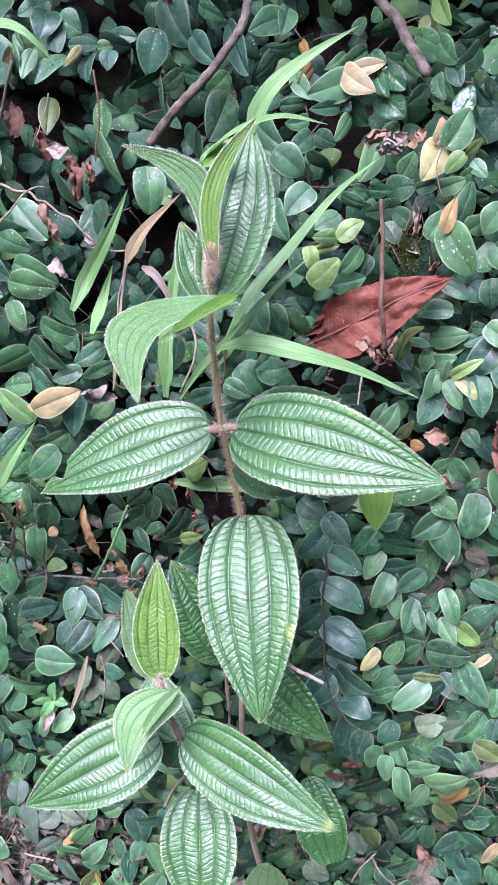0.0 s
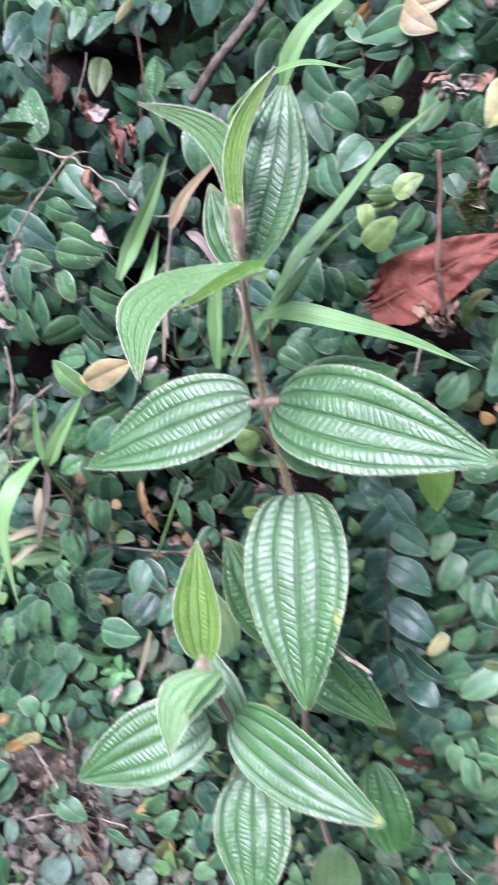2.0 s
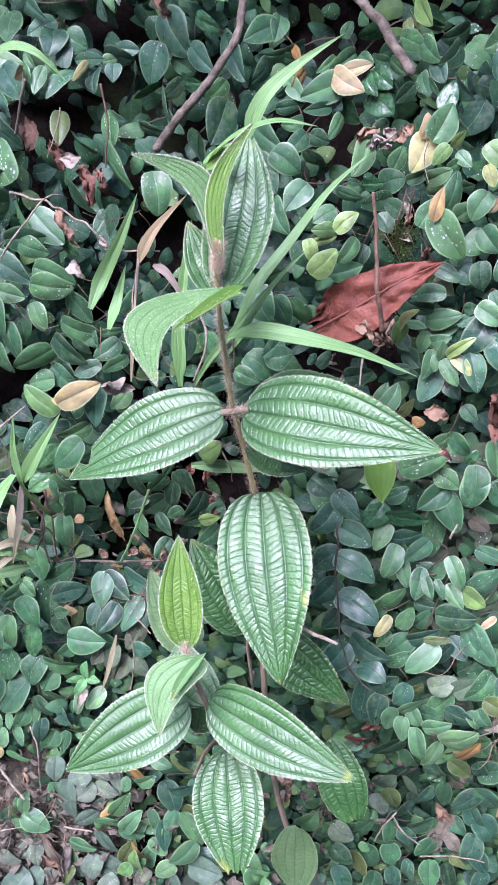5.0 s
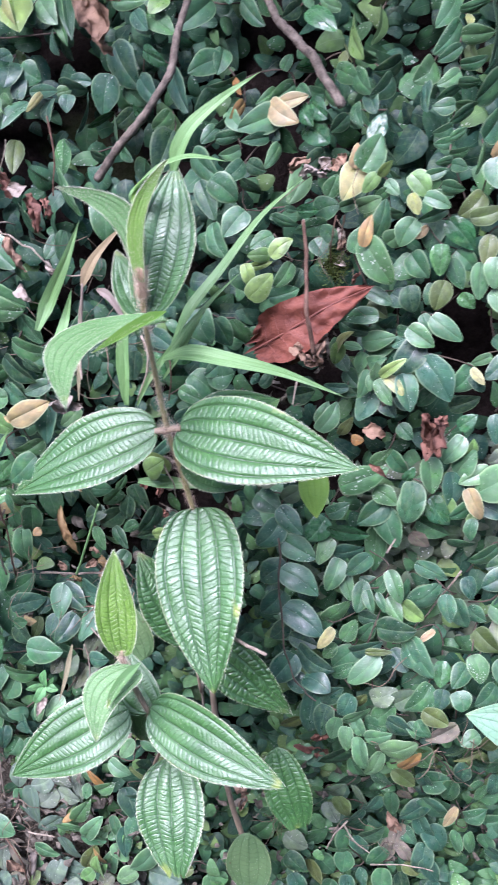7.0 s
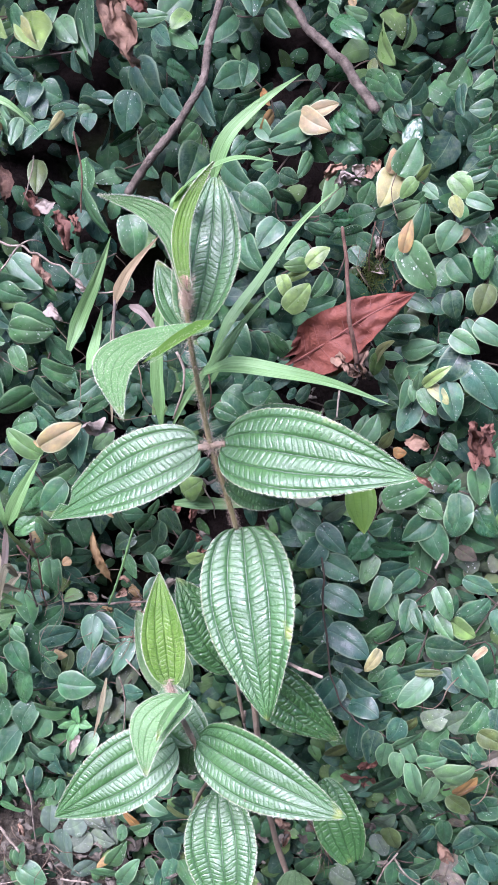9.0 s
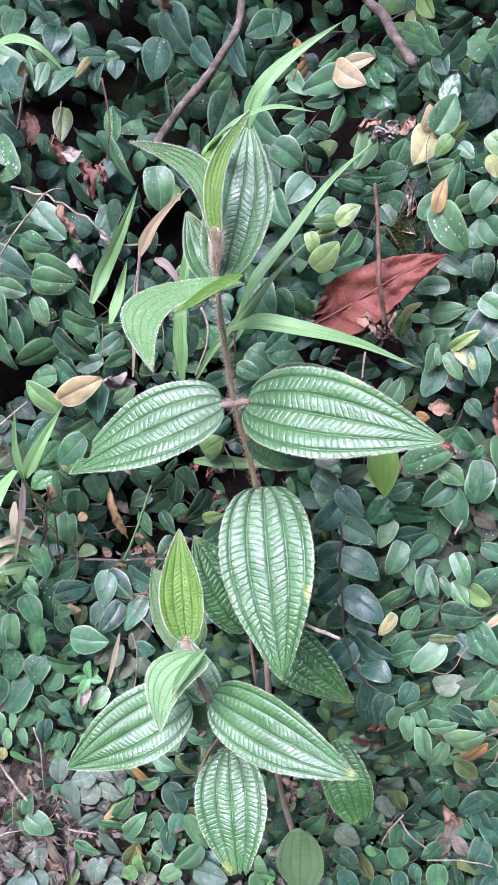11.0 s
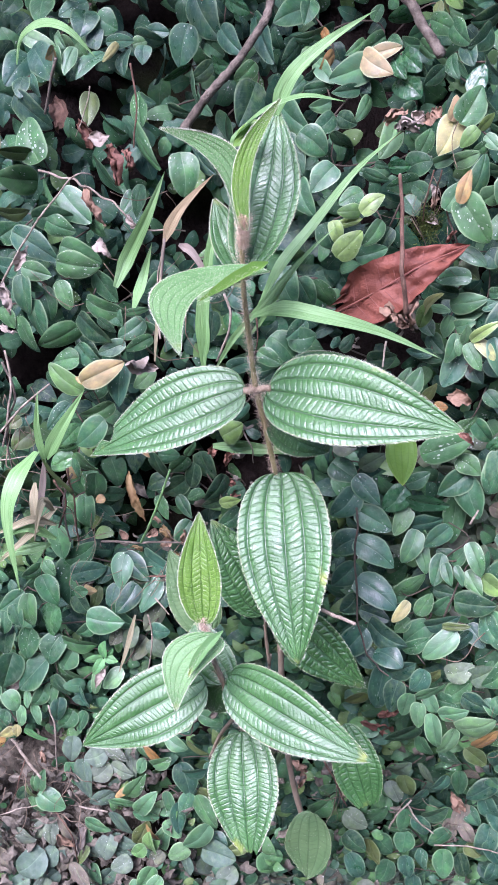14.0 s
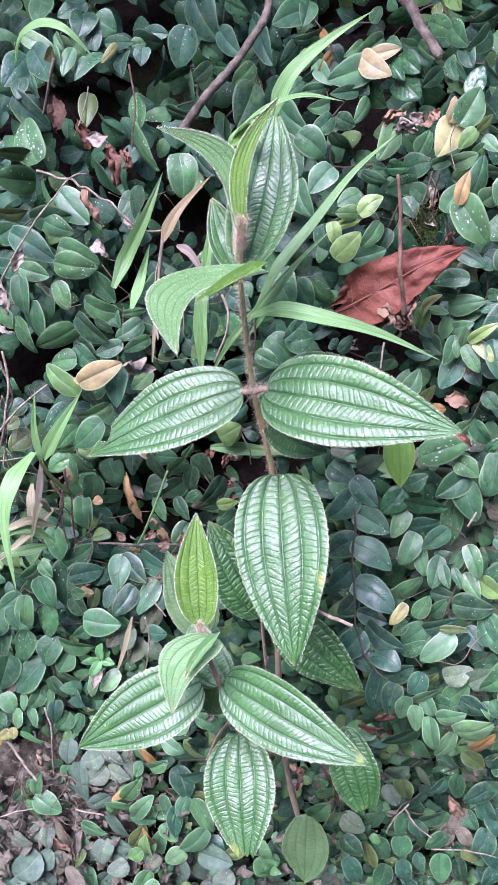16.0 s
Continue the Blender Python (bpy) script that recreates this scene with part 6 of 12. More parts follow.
fig_leaf((0.1366, 0.6133, 1.4838), (0.1453, 0.5969, 1.4716), 0.0138, 'b', -0.54, -0.77)
shoot_stem()
shoot = thing('creeping_fig_shoot', (0.145, 0.643, 1.512), 'creeping fig shoot with dark green leaves', 'climbing plant', 'shoots of creeping fig')
fig_leaf((0.1449, 0.6430, 1.5124), (0.1277, 0.6357, 1.5068), 0.0153, 'd', 0.35, -0.67)
shoot_stem()
shoot = thing('creeping_fig_shoot', (-0.165, 0.616, 1.487), 'creeping fig shoot with bluish dark green leaves', 'climbing plant', 'shoots of creeping fig')
fig_leaf((-0.1646, 0.6147, 1.4901), (-0.1635, 0.6030, 1.4782), 0.0117, 'b', 0.04, 0.13)
fig_leaf((-0.1618, 0.6226, 1.4909), (-0.1546, 0.6149, 1.4776), 0.0101, 'b', -0.10, -0.67)
fig_leaf((-0.1695, 0.6104, 1.4785), (-0.1469, 0.6083, 1.4569), 0.0192, 'b', 0.07, -0.53)
shoot_stem()
shoot = thing('creeping_fig_shoot', (-0.124, 0.643, 1.470), 'creeping fig shoot with olive and dark green leaves', 'climbing plant', 'shoots of creeping fig')
fig_leaf((-0.1284, 0.6425, 1.4775), (-0.1265, 0.6244, 1.4579), 0.0128, 'l', 0.37, 0.05)
fig_leaf((-0.1199, 0.6426, 1.4627), (-0.0995, 0.6193, 1.4505), 0.0128, 'd', 0.15, -0.93)
shoot_stem()
shoot = thing('creeping_fig_shoot', (-0.093, 0.652, 1.471), 'creeping fig shoot with dark green and bluish dark green leaves', 'climbing plant', 'shoots of creeping fig')
fig_leaf((-0.0983, 0.6573, 1.4759), (-0.0876, 0.6181, 1.4537), 0.0112, 'd', 0.13, -1.47)
fig_leaf((-0.0961, 0.6563, 1.4740), (-0.0840, 0.6480, 1.4682), 0.0086, 'b', -0.49, -0.33)
shoot_stem()
shoot = thing('creeping_fig_shoot', (-0.059, 0.668, 1.484), 'creeping fig shoot with dark green and glossy puckered leaves', 'climbing plant', 'shoots of creeping fig')
fig_leaf((-0.0444, 0.6645, 1.4925), (-0.0307, 0.6510, 1.4897), 0.0128, 's', 0.34, -0.31)
fig_leaf((-0.0472, 0.6714, 1.4926), (-0.0636, 0.6682, 1.4813), 0.0112, 'd', -0.63, -0.83)
fig_leaf((-0.0639, 0.6802, 1.4886), (-0.0547, 0.6512, 1.4649), 0.0149, 'd', -0.19, -0.70)
fig_leaf((-0.0648, 0.6764, 1.4913), (-0.0810, 0.6640, 1.4823), 0.0131, 'd', -0.73, -1.15)
fig_leaf((-0.0578, 0.6665, 1.4718), (-0.0444, 0.6426, 1.4594), 0.0103, 'd', -0.23, -0.24)
fig_leaf((-0.0736, 0.6461, 1.4660), (-0.0564, 0.6398, 1.4601), 0.0109, 'd', 0.05, -0.85)
shoot_stem()
shoot = thing('creeping_fig_shoot', (-0.018, 0.636, 1.476), 'creeping fig shoot with dark green and fresh green leaves', 'climbing plant', 'shoots of creeping fig')
fig_leaf((-0.0110, 0.6365, 1.4909), (-0.0255, 0.6393, 1.4798), 0.0113, 'g', -0.38, -0.92)
fig_leaf((-0.0103, 0.6333, 1.4778), (-0.0176, 0.6100, 1.4542), 0.0233, 'd', -0.04, -0.68)
fig_leaf((-0.0326, 0.6389, 1.4591), (-0.0256, 0.6085, 1.4406), 0.0180, 'd', 0.03, -0.75)
shoot_stem()
shoot = thing('creeping_fig_shoot', (0.028, 0.612, 1.476), 'creeping fig shoot with pale sea-green and dark green leaves', 'climbing plant', 'shoots of creeping fig')
fig_leaf((0.0325, 0.6207, 1.4886), (0.0436, 0.6075, 1.4764), 0.0101, 'q', 0.12, -0.11)
fig_leaf((0.0317, 0.6205, 1.4844), (0.0246, 0.6129, 1.4799), 0.0070, 'd', -0.22, -0.64)
fig_leaf((0.0248, 0.6167, 1.4798), (0.0155, 0.6084, 1.4711), 0.0093, 'g', 0.20, 0.00)
fig_leaf((0.0254, 0.6105, 1.4733), (0.0437, 0.6136, 1.4749), 0.0092, 'd', -0.25, -0.27)
fig_leaf((0.0423, 0.6001, 1.4662), (0.0299, 0.5939, 1.4638), 0.0090, 'q', 0.19, -0.27)
fig_leaf((0.0105, 0.6061, 1.4647), (0.0294, 0.5859, 1.4504), 0.0176, 'g', -0.06, -0.25)
shoot_stem()
shoot = thing('creeping_fig_shoot', (0.058, 0.616, 1.470), 'creeping fig shoot with dark green and pale sea-green leaves', 'climbing plant', 'shoots of creeping fig')
fig_leaf((0.0440, 0.5991, 1.4579), (0.0330, 0.5848, 1.4494), 0.0113, 'd', -0.18, -0.18)
fig_leaf((0.0686, 0.6242, 1.4867), (0.0423, 0.6029, 1.4792), 0.0180, 'q', -0.16, -0.02)
fig_leaf((0.0601, 0.6240, 1.4778), (0.0658, 0.6171, 1.4694), 0.0102, 'b', 0.09, -0.39)
fig_leaf((0.0589, 0.6146, 1.4722), (0.0432, 0.6031, 1.4710), 0.0085, 'd', 0.19, -0.05)
fig_leaf((0.0616, 0.6286, 1.4743), (0.0762, 0.6238, 1.4602), 0.0197, 'd', 0.05, -1.03)
fig_leaf((0.0657, 0.6190, 1.4660), (0.0586, 0.6007, 1.4538), 0.0093, 'g', 0.13, -0.35)
fig_leaf((0.0475, 0.6000, 1.4577), (0.0587, 0.5993, 1.4516), 0.0113, 'd', -0.41, 0.00)
shoot_stem()
shoot = thing('creeping_fig_shoot', (0.086, 0.621, 1.463), 'creeping fig shoot with glossy puckered and dark green leaves', 'climbing plant', 'shoots of creeping fig')
fig_leaf((0.0829, 0.6347, 1.4765), (0.0975, 0.6220, 1.4654), 0.0175, 's', 0.05, -0.11)
fig_leaf((0.0941, 0.6201, 1.4596), (0.0804, 0.6070, 1.4492), 0.0132, 'd', -0.05, -0.49)
fig_leaf((0.0821, 0.6094, 1.4523), (0.0741, 0.5924, 1.4321), 0.0153, 'q', -0.11, -0.75)
shoot_stem()
shoot = thing('creeping_fig_shoot', (0.122, 0.599, 1.463), 'creeping fig shoot with dark green and pale sea-green leaves, one peach', 'climbing plant', 'shoots of creeping fig')
fig_leaf((0.1110, 0.6228, 1.4818), (0.0998, 0.6214, 1.4719), 0.0109, 'd', 0.17, -0.46)
fig_leaf((0.1161, 0.5856, 1.4532), (0.1198, 0.5920, 1.4670), 0.0110, 'a', 0.32, -0.63)
fig_leaf((0.1220, 0.5842, 1.4518), (0.1346, 0.5915, 1.4716), 0.0176, 'g', 0.01, -0.37)
fig_leaf((0.1182, 0.5904, 1.4541), (0.1090, 0.5826, 1.4334), 0.0170, 'p', -0.03, -0.28)
fig_leaf((0.1385, 0.5843, 1.4492), (0.1455, 0.5800, 1.4451), 0.0066, 'g', 0.24, -1.10)
fig_leaf((0.1276, 0.5991, 1.4680), (0.1348, 0.6046, 1.4833), 0.0120, 's', -0.48, -0.31)
fig_leaf((0.1354, 0.6013, 1.4666), (0.1421, 0.5834, 1.4529), 0.0090, 'd', -0.03, -0.75)
fig_leaf((0.1111, 0.6280, 1.4818), (0.1180, 0.6191, 1.4734), 0.0071, 'd', -0.17, -0.65)
shoot_stem()
shoot = thing('creeping_fig_shoot', (-0.151, 0.588, 1.435), 'creeping fig shoot with dark green and olive leaves', 'climbing plant', 'shoots of creeping fig')
fig_leaf((-0.1502, 0.5883, 1.4393), (-0.1593, 0.5992, 1.4666), 0.0217, 'd', -0.05, -0.16)
fig_leaf((-0.1558, 0.5909, 1.4436), (-0.1724, 0.5759, 1.4470), 0.0113, 'l', 0.05, -0.50)
fig_leaf((-0.1496, 0.5786, 1.4275), (-0.1734, 0.5680, 1.4313), 0.0238, 'd', 0.26, -0.70)
fig_leaf((-0.1488, 0.5930, 1.4294), (-0.1375, 0.5768, 1.4086), 0.0137, 'd', -0.42, -0.63)
shoot_stem()
shoot = thing('creeping_fig_shoot', (-0.118, 0.611, 1.436), 'creeping fig shoot with fresh green leaves', 'climbing plant', 'shoots of creeping fig')
fig_leaf((-0.1184, 0.6105, 1.4356), (-0.0975, 0.5942, 1.4148), 0.0183, 'g', -0.01, -0.90)
shoot_stem()
shoot = thing('creeping_fig_shoot', (-0.088, 0.609, 1.438), 'creeping fig shoot with dark green and glossy puckered leaves', 'climbing plant', 'shoots of creeping fig')
fig_leaf((-0.0920, 0.6226, 1.4554), (-0.0723, 0.5999, 1.4289), 0.0179, 'd', -0.46, -0.56)
fig_leaf((-0.0836, 0.5955, 1.4197), (-0.0888, 0.5926, 1.3997), 0.0102, 'd', -0.30, -0.40)
shoot_stem()
shoot = thing('creeping_fig_shoot', (-0.054, 0.613, 1.437), 'creeping fig shoot with dark green and bluish dark green leaves', 'climbing plant', 'shoots of creeping fig')
fig_leaf((-0.0581, 0.6075, 1.4377), (-0.0567, 0.6022, 1.4107), 0.0189, 'd', 0.24, -0.10)
fig_leaf((-0.0493, 0.6185, 1.4359), (-0.0355, 0.6049, 1.4242), 0.0112, 'b', -0.24, -0.17)
shoot_stem()
shoot = thing('creeping_fig_shoot', (0.021, 0.590, 1.439), 'creeping fig shoot with dull speckled and dark green leaves', 'climbing plant', 'shoots of creeping fig')
fig_leaf((0.0250, 0.5872, 1.4495), (0.0402, 0.5867, 1.4356), 0.0171, 'g', 0.31, -0.37)
fig_leaf((0.0159, 0.5937, 1.4477), (0.0252, 0.5849, 1.4244), 0.0128, 'd', 0.07, -0.20)
fig_leaf((0.0228, 0.5890, 1.4206), (0.0321, 0.5817, 1.3986), 0.0149, 'g', -0.39, -0.10)
shoot_stem()
shoot = thing('creeping_fig_shoot', (0.057, 0.592, 1.431), 'creeping fig shoot with dark green and dull speckled leaves', 'climbing plant', 'shoots of creeping fig')
fig_leaf((0.0445, 0.5880, 1.4286), (0.0310, 0.5787, 1.4147), 0.0156, 'g', -0.06, 0.29)
fig_leaf((0.0446, 0.5908, 1.4485), (0.0565, 0.5947, 1.4376), 0.0126, 'd', -0.49, -1.01)
fig_leaf((0.0638, 0.5891, 1.4244), (0.0796, 0.5857, 1.4185), 0.0089, 'd', -0.44, -0.40)
fig_leaf((0.0703, 0.5987, 1.4282), (0.0784, 0.5983, 1.4263), 0.0053, 'd', 0.35, -0.23)
fig_leaf((0.0611, 0.5921, 1.4241), (0.0695, 0.5929, 1.4214), 0.0045, 'd', 0.19, 0.09)
shoot_stem()
shoot = thing('creeping_fig_shoot', (0.094, 0.598, 1.426), 'creeping fig shoot with dark green and glossy puckered leaves', 'climbing plant', 'shoots of creeping fig')
fig_leaf((0.0981, 0.6057, 1.4340), (0.1048, 0.6061, 1.4472), 0.0114, 'd', -0.09, -0.76)
fig_leaf((0.0903, 0.5999, 1.4240), (0.1055, 0.5946, 1.4291), 0.0151, 'd', 0.46, 0.25)
fig_leaf((0.0792, 0.5964, 1.4264), (0.0925, 0.5932, 1.4263), 0.0097, 's', 0.18, -0.39)
fig_leaf((0.0968, 0.5936, 1.4176), (0.0778, 0.5891, 1.4137), 0.0135, 'd', -0.22, -0.45)
fig_leaf((0.1070, 0.5966, 1.4271), (0.1209, 0.5880, 1.4325), 0.0075, 'q', -0.17, -0.20)
shoot_stem()
shoot = thing('creeping_fig_shoot', (0.132, 0.584, 1.438), 'creeping fig shoot with pale sea-green and light yellow-green leaves', 'climbing plant', 'shoots of creeping fig')
fig_leaf((0.1323, 0.5775, 1.4480), (0.1409, 0.5780, 1.4563), 0.0080, 'y', 0.45, -0.71)
fig_leaf((0.1310, 0.5827, 1.4477), (0.1216, 0.5844, 1.4370), 0.0088, 'y', -0.23, -0.19)
fig_leaf((0.1369, 0.5855, 1.4434), (0.1444, 0.5797, 1.4356), 0.0081, 'q', 0.15, -0.24)
fig_leaf((0.1188, 0.5918, 1.4272), (0.1333, 0.5842, 1.4333), 0.0112, 'q', 0.45, -0.05)
fig_leaf((0.1386, 0.5830, 1.4241), (0.1466, 0.5795, 1.4242), 0.0103, 'q', 0.26, -0.66)
fig_leaf((0.1370, 0.5841, 1.4387), (0.1294, 0.5855, 1.4340), 0.0073, 'd', 0.07, -0.39)
shoot_stem()
shoot = thing('creeping_fig_shoot', (-0.161, 0.566, 1.402), 'creeping fig shoot with dark green and olive leaves', 'climbing plant', 'shoots of creeping fig')
fig_leaf((-0.1491, 0.5657, 1.4059), (-0.1225, 0.5671, 1.4050), 0.0179, 'd', 0.02, -0.41)
fig_leaf((-0.1739, 0.5694, 1.4096), (-0.1537, 0.5703, 1.4089), 0.0119, 'l', -0.07, -0.76)
fig_leaf((-0.1758, 0.5675, 1.3934), (-0.1608, 0.5664, 1.4013), 0.0160, 'd', -0.67, -0.50)
fig_leaf((-0.1628, 0.5621, 1.3970), (-0.1329, 0.5562, 1.3784), 0.0180, 'b', 0.07, -0.01)
fig_leaf((-0.1428, 0.5669, 1.4044), (-0.1216, 0.5643, 1.3956), 0.0148, 'd', -0.28, 0.00)
shoot_stem()
shoot = thing('creeping_fig_shoot', (-0.128, 0.578, 1.402), 'creeping fig shoot with fresh green and pale sea-green leaves', 'climbing plant', 'shoots of creeping fig')
fig_leaf((-0.1348, 0.5840, 1.4191), (-0.1144, 0.5750, 1.3998), 0.0198, 'g', 0.40, -0.16)
fig_leaf((-0.1334, 0.5684, 1.3863), (-0.1080, 0.5687, 1.3739), 0.0164, 'g', 0.23, -0.15)
fig_leaf((-0.1151, 0.5826, 1.3997), (-0.1088, 0.5833, 1.3890), 0.0118, 'g', -0.32, -0.48)
shoot_stem()
shoot = thing('creeping_fig_shoot', (-0.098, 0.596, 1.401), 'creeping fig shoot with fresh green and grey dusty leaves', 'climbing plant', 'shoots of creeping fig')
fig_leaf((-0.0918, 0.6015, 1.4155), (-0.0983, 0.5923, 1.4022), 0.0095, 'g', -0.02, -0.18)
fig_leaf((-0.1033, 0.5896, 1.3859), (-0.1171, 0.5726, 1.3781), 0.0158, 'b', -0.07, -0.93)
shoot_stem()
shoot = thing('creeping_fig_shoot', (-0.070, 0.620, 1.395), 'creeping fig shoot with dark green leaves', 'climbing plant', 'shoots of creeping fig')
fig_leaf((-0.0698, 0.6200, 1.3952), (-0.0686, 0.6166, 1.3802), 0.0106, 'd', 0.44, -0.23)
shoot_stem()
shoot = thing('creeping_fig_shoot', (0.039, 0.580, 1.394), 'creeping fig shoot with dark green leaves', 'climbing plant', 'shoots of creeping fig')
fig_leaf((0.0393, 0.5804, 1.3941), (0.0451, 0.5796, 1.3770), 0.0155, 'd', -0.30, 0.07)
shoot_stem()
shoot = thing('creeping_fig_shoot', (0.059, 0.577, 1.401), 'creeping fig shoot with light yellow-green and dark green leaves', 'climbing plant', 'shoots of creeping fig')
fig_leaf((0.0633, 0.5725, 1.4024), (0.0773, 0.5755, 1.4121), 0.0109, 'y', -0.51, -0.08)
fig_leaf((0.0618, 0.5737, 1.4026), (0.0484, 0.5685, 1.4034), 0.0094, 'y', -0.29, -0.04)
fig_leaf((0.0620, 0.5883, 1.4125), (0.0484, 0.5806, 1.4064), 0.0111, 'd', -0.22, 0.22)
fig_leaf((0.0451, 0.5755, 1.3965), (0.0486, 0.5741, 1.3819), 0.0088, 'y', 0.04, -0.09)
fig_leaf((0.0486, 0.5756, 1.3947), (0.0636, 0.5738, 1.3981), 0.0059, 'y', -0.28, -0.23)
fig_leaf((0.0748, 0.5783, 1.3953), (0.0638, 0.5738, 1.3810), 0.0103, 'g', 0.29, -0.12)
shoot_stem()
shoot = thing('creeping_fig_shoot', (0.091, 0.588, 1.402), 'creeping fig shoot with dark green and grey dusty leaves', 'climbing plant', 'shoots of creeping fig')
fig_leaf((0.0894, 0.5892, 1.4081), (0.0972, 0.5832, 1.3978), 0.0119, 'd', 0.35, 0.36)
fig_leaf((0.1039, 0.5880, 1.4079), (0.0916, 0.5928, 1.4162), 0.0111, 'd', 0.34, -0.39)
fig_leaf((0.0797, 0.5879, 1.3894), (0.0734, 0.5864, 1.3748), 0.0104, 'd', 0.33, 0.75)
shoot_stem()
shoot = thing('creeping_fig_shoot', (0.125, 0.576, 1.402), 'creeping fig shoot with fresh green and orange young leaves', 'climbing plant', 'shoots of creeping fig')
fig_leaf((0.1221, 0.5673, 1.4076), (0.1280, 0.5689, 1.4260), 0.0086, 'o', 0.02, -0.39)
fig_leaf((0.1299, 0.5767, 1.4120), (0.1368, 0.5768, 1.4339), 0.0124, 'g', 0.31, -0.14)
fig_leaf((0.1143, 0.5826, 1.4015), (0.1239, 0.5836, 1.4179), 0.0125, 'g', 0.18, 0.49)
fig_leaf((0.1232, 0.5729, 1.4087), (0.1387, 0.5631, 1.3832), 0.0210, 'g', -0.45, -0.11)
fig_leaf((0.1369, 0.5799, 1.4063), (0.1469, 0.5773, 1.4147), 0.0147, 'q', 0.08, -0.49)
fig_leaf((0.1236, 0.5792, 1.3759), (0.1397, 0.5744, 1.3679), 0.0096, 'g', 0.09, 0.39)
shoot_stem()
shoot = thing('creeping_fig_shoot', (-0.162, 0.560, 1.363), 'creeping fig shoot with pale sea-green and fresh green leaves', 'climbing plant', 'shoots of creeping fig')
fig_leaf((-0.1584, 0.5575, 1.3748), (-0.1385, 0.5550, 1.3691), 0.0125, 'g', -0.38, 0.19)
fig_leaf((-0.1772, 0.5638, 1.3753), (-0.1617, 0.5619, 1.3762), 0.0144, 'b', 0.04, -0.18)
fig_leaf((-0.1601, 0.5573, 1.3689), (-0.1577, 0.5534, 1.3431), 0.0141, 'g', -0.16, -0.03)
fig_leaf((-0.1590, 0.5622, 1.3640), (-0.1471, 0.5588, 1.3589), 0.0103, 'g', -0.30, -0.30)
fig_leaf((-0.1530, 0.5552, 1.3526), (-0.1492, 0.5550, 1.3266), 0.0149, 'g', -0.18, -0.68)
fig_leaf((-0.1767, 0.5570, 1.3481), (-0.1711, 0.5571, 1.3331), 0.0128, 'g', -0.04, -0.46)
fig_leaf((-0.1513, 0.5680, 1.3587), (-0.1480, 0.5664, 1.3356), 0.0127, 'g', 0.36, 0.20)
shoot_stem()
shoot = thing('creeping_fig_shoot', (-0.124, 0.561, 1.365), 'creeping fig shoot with dark green and pale sea-green leaves', 'climbing plant', 'shoots of creeping fig')
fig_leaf((-0.1324, 0.5559, 1.3784), (-0.1069, 0.5625, 1.3722), 0.0184, 'g', -0.11, -0.11)
fig_leaf((-0.1348, 0.5589, 1.3644), (-0.1294, 0.5565, 1.3459), 0.0124, 'g', -0.14, 0.11)
fig_leaf((-0.1128, 0.5702, 1.3676), (-0.1003, 0.5682, 1.3481), 0.0186, 'd', -0.46, -0.18)
fig_leaf((-0.1168, 0.5599, 1.3515), (-0.0920, 0.5600, 1.3425), 0.0169, 'd', 0.39, -0.52)
shoot_stem()
shoot = thing('creeping_fig_shoot', (-0.090, 0.577, 1.348), 'creeping fig shoot with pale sea-green and dark green leaves', 'climbing plant', 'shoots of creeping fig')
fig_leaf((-0.1014, 0.5634, 1.3459), (-0.0951, 0.5581, 1.3337), 0.0115, 'd', 0.09, -0.48)
fig_leaf((-0.0951, 0.5690, 1.3405), (-0.0789, 0.5724, 1.3422), 0.0062, 'g', 0.28, -0.20)
fig_leaf((-0.0737, 0.5981, 1.3586), (-0.0837, 0.5824, 1.3514), 0.0135, 'g', 0.20, -0.26)
shoot_stem()
shoot = thing('creeping_fig_shoot', (-0.036, 0.584, 1.356), 'creeping fig shoot with dark green and fresh green leaves', 'climbing plant', 'shoots of creeping fig')
fig_leaf((-0.0360, 0.5760, 1.3386), (-0.0374, 0.5696, 1.3202), 0.0115, 'd', 0.43, -0.28)
fig_leaf((-0.0362, 0.5920, 1.3735), (-0.0256, 0.5780, 1.3624), 0.0108, 'g', -0.14, -0.26)
shoot_stem()
shoot = thing('creeping_fig_shoot', (-0.015, 0.577, 1.342), 'creeping fig shoot with glossy puckered and bluish dark green leaves', 'climbing plant', 'shoots of creeping fig')
fig_leaf((0.0051, 0.5771, 1.3365), (-0.0121, 0.5720, 1.3330), 0.0121, 's', 0.24, -0.35)
fig_leaf((-0.0249, 0.5707, 1.3384), (-0.0151, 0.5684, 1.3224), 0.0128, 's', -0.17, -0.09)
fig_leaf((-0.0252, 0.5839, 1.3504), (-0.0102, 0.5784, 1.3405), 0.0138, 'b', -0.12, 0.12)
shoot_stem()
shoot = thing('creeping_fig_shoot', (0.022, 0.578, 1.362), 'creeping fig shoot with dark green leaves', 'climbing plant', 'shoots of creeping fig')
fig_leaf((0.0123, 0.5724, 1.3678), (0.0199, 0.5674, 1.3454), 0.0192, 'd', -0.08, 0.03)
fig_leaf((0.0218, 0.5789, 1.3593), (0.0311, 0.5802, 1.3401), 0.0142, 'd', 0.13, 0.22)
fig_leaf((0.0327, 0.5826, 1.3575), (0.0437, 0.5884, 1.3379), 0.0143, 'd', -0.45, 0.06)
shoot_stem()
shoot = thing('creeping_fig_shoot', (0.053, 0.577, 1.374), 'creeping fig shoot with light yellow-green and fresh green leaves', 'climbing plant', 'shoots of creeping fig')
fig_leaf((0.0477, 0.5711, 1.3761), (0.0635, 0.5689, 1.3913), 0.0146, 'y', -0.20, -0.10)
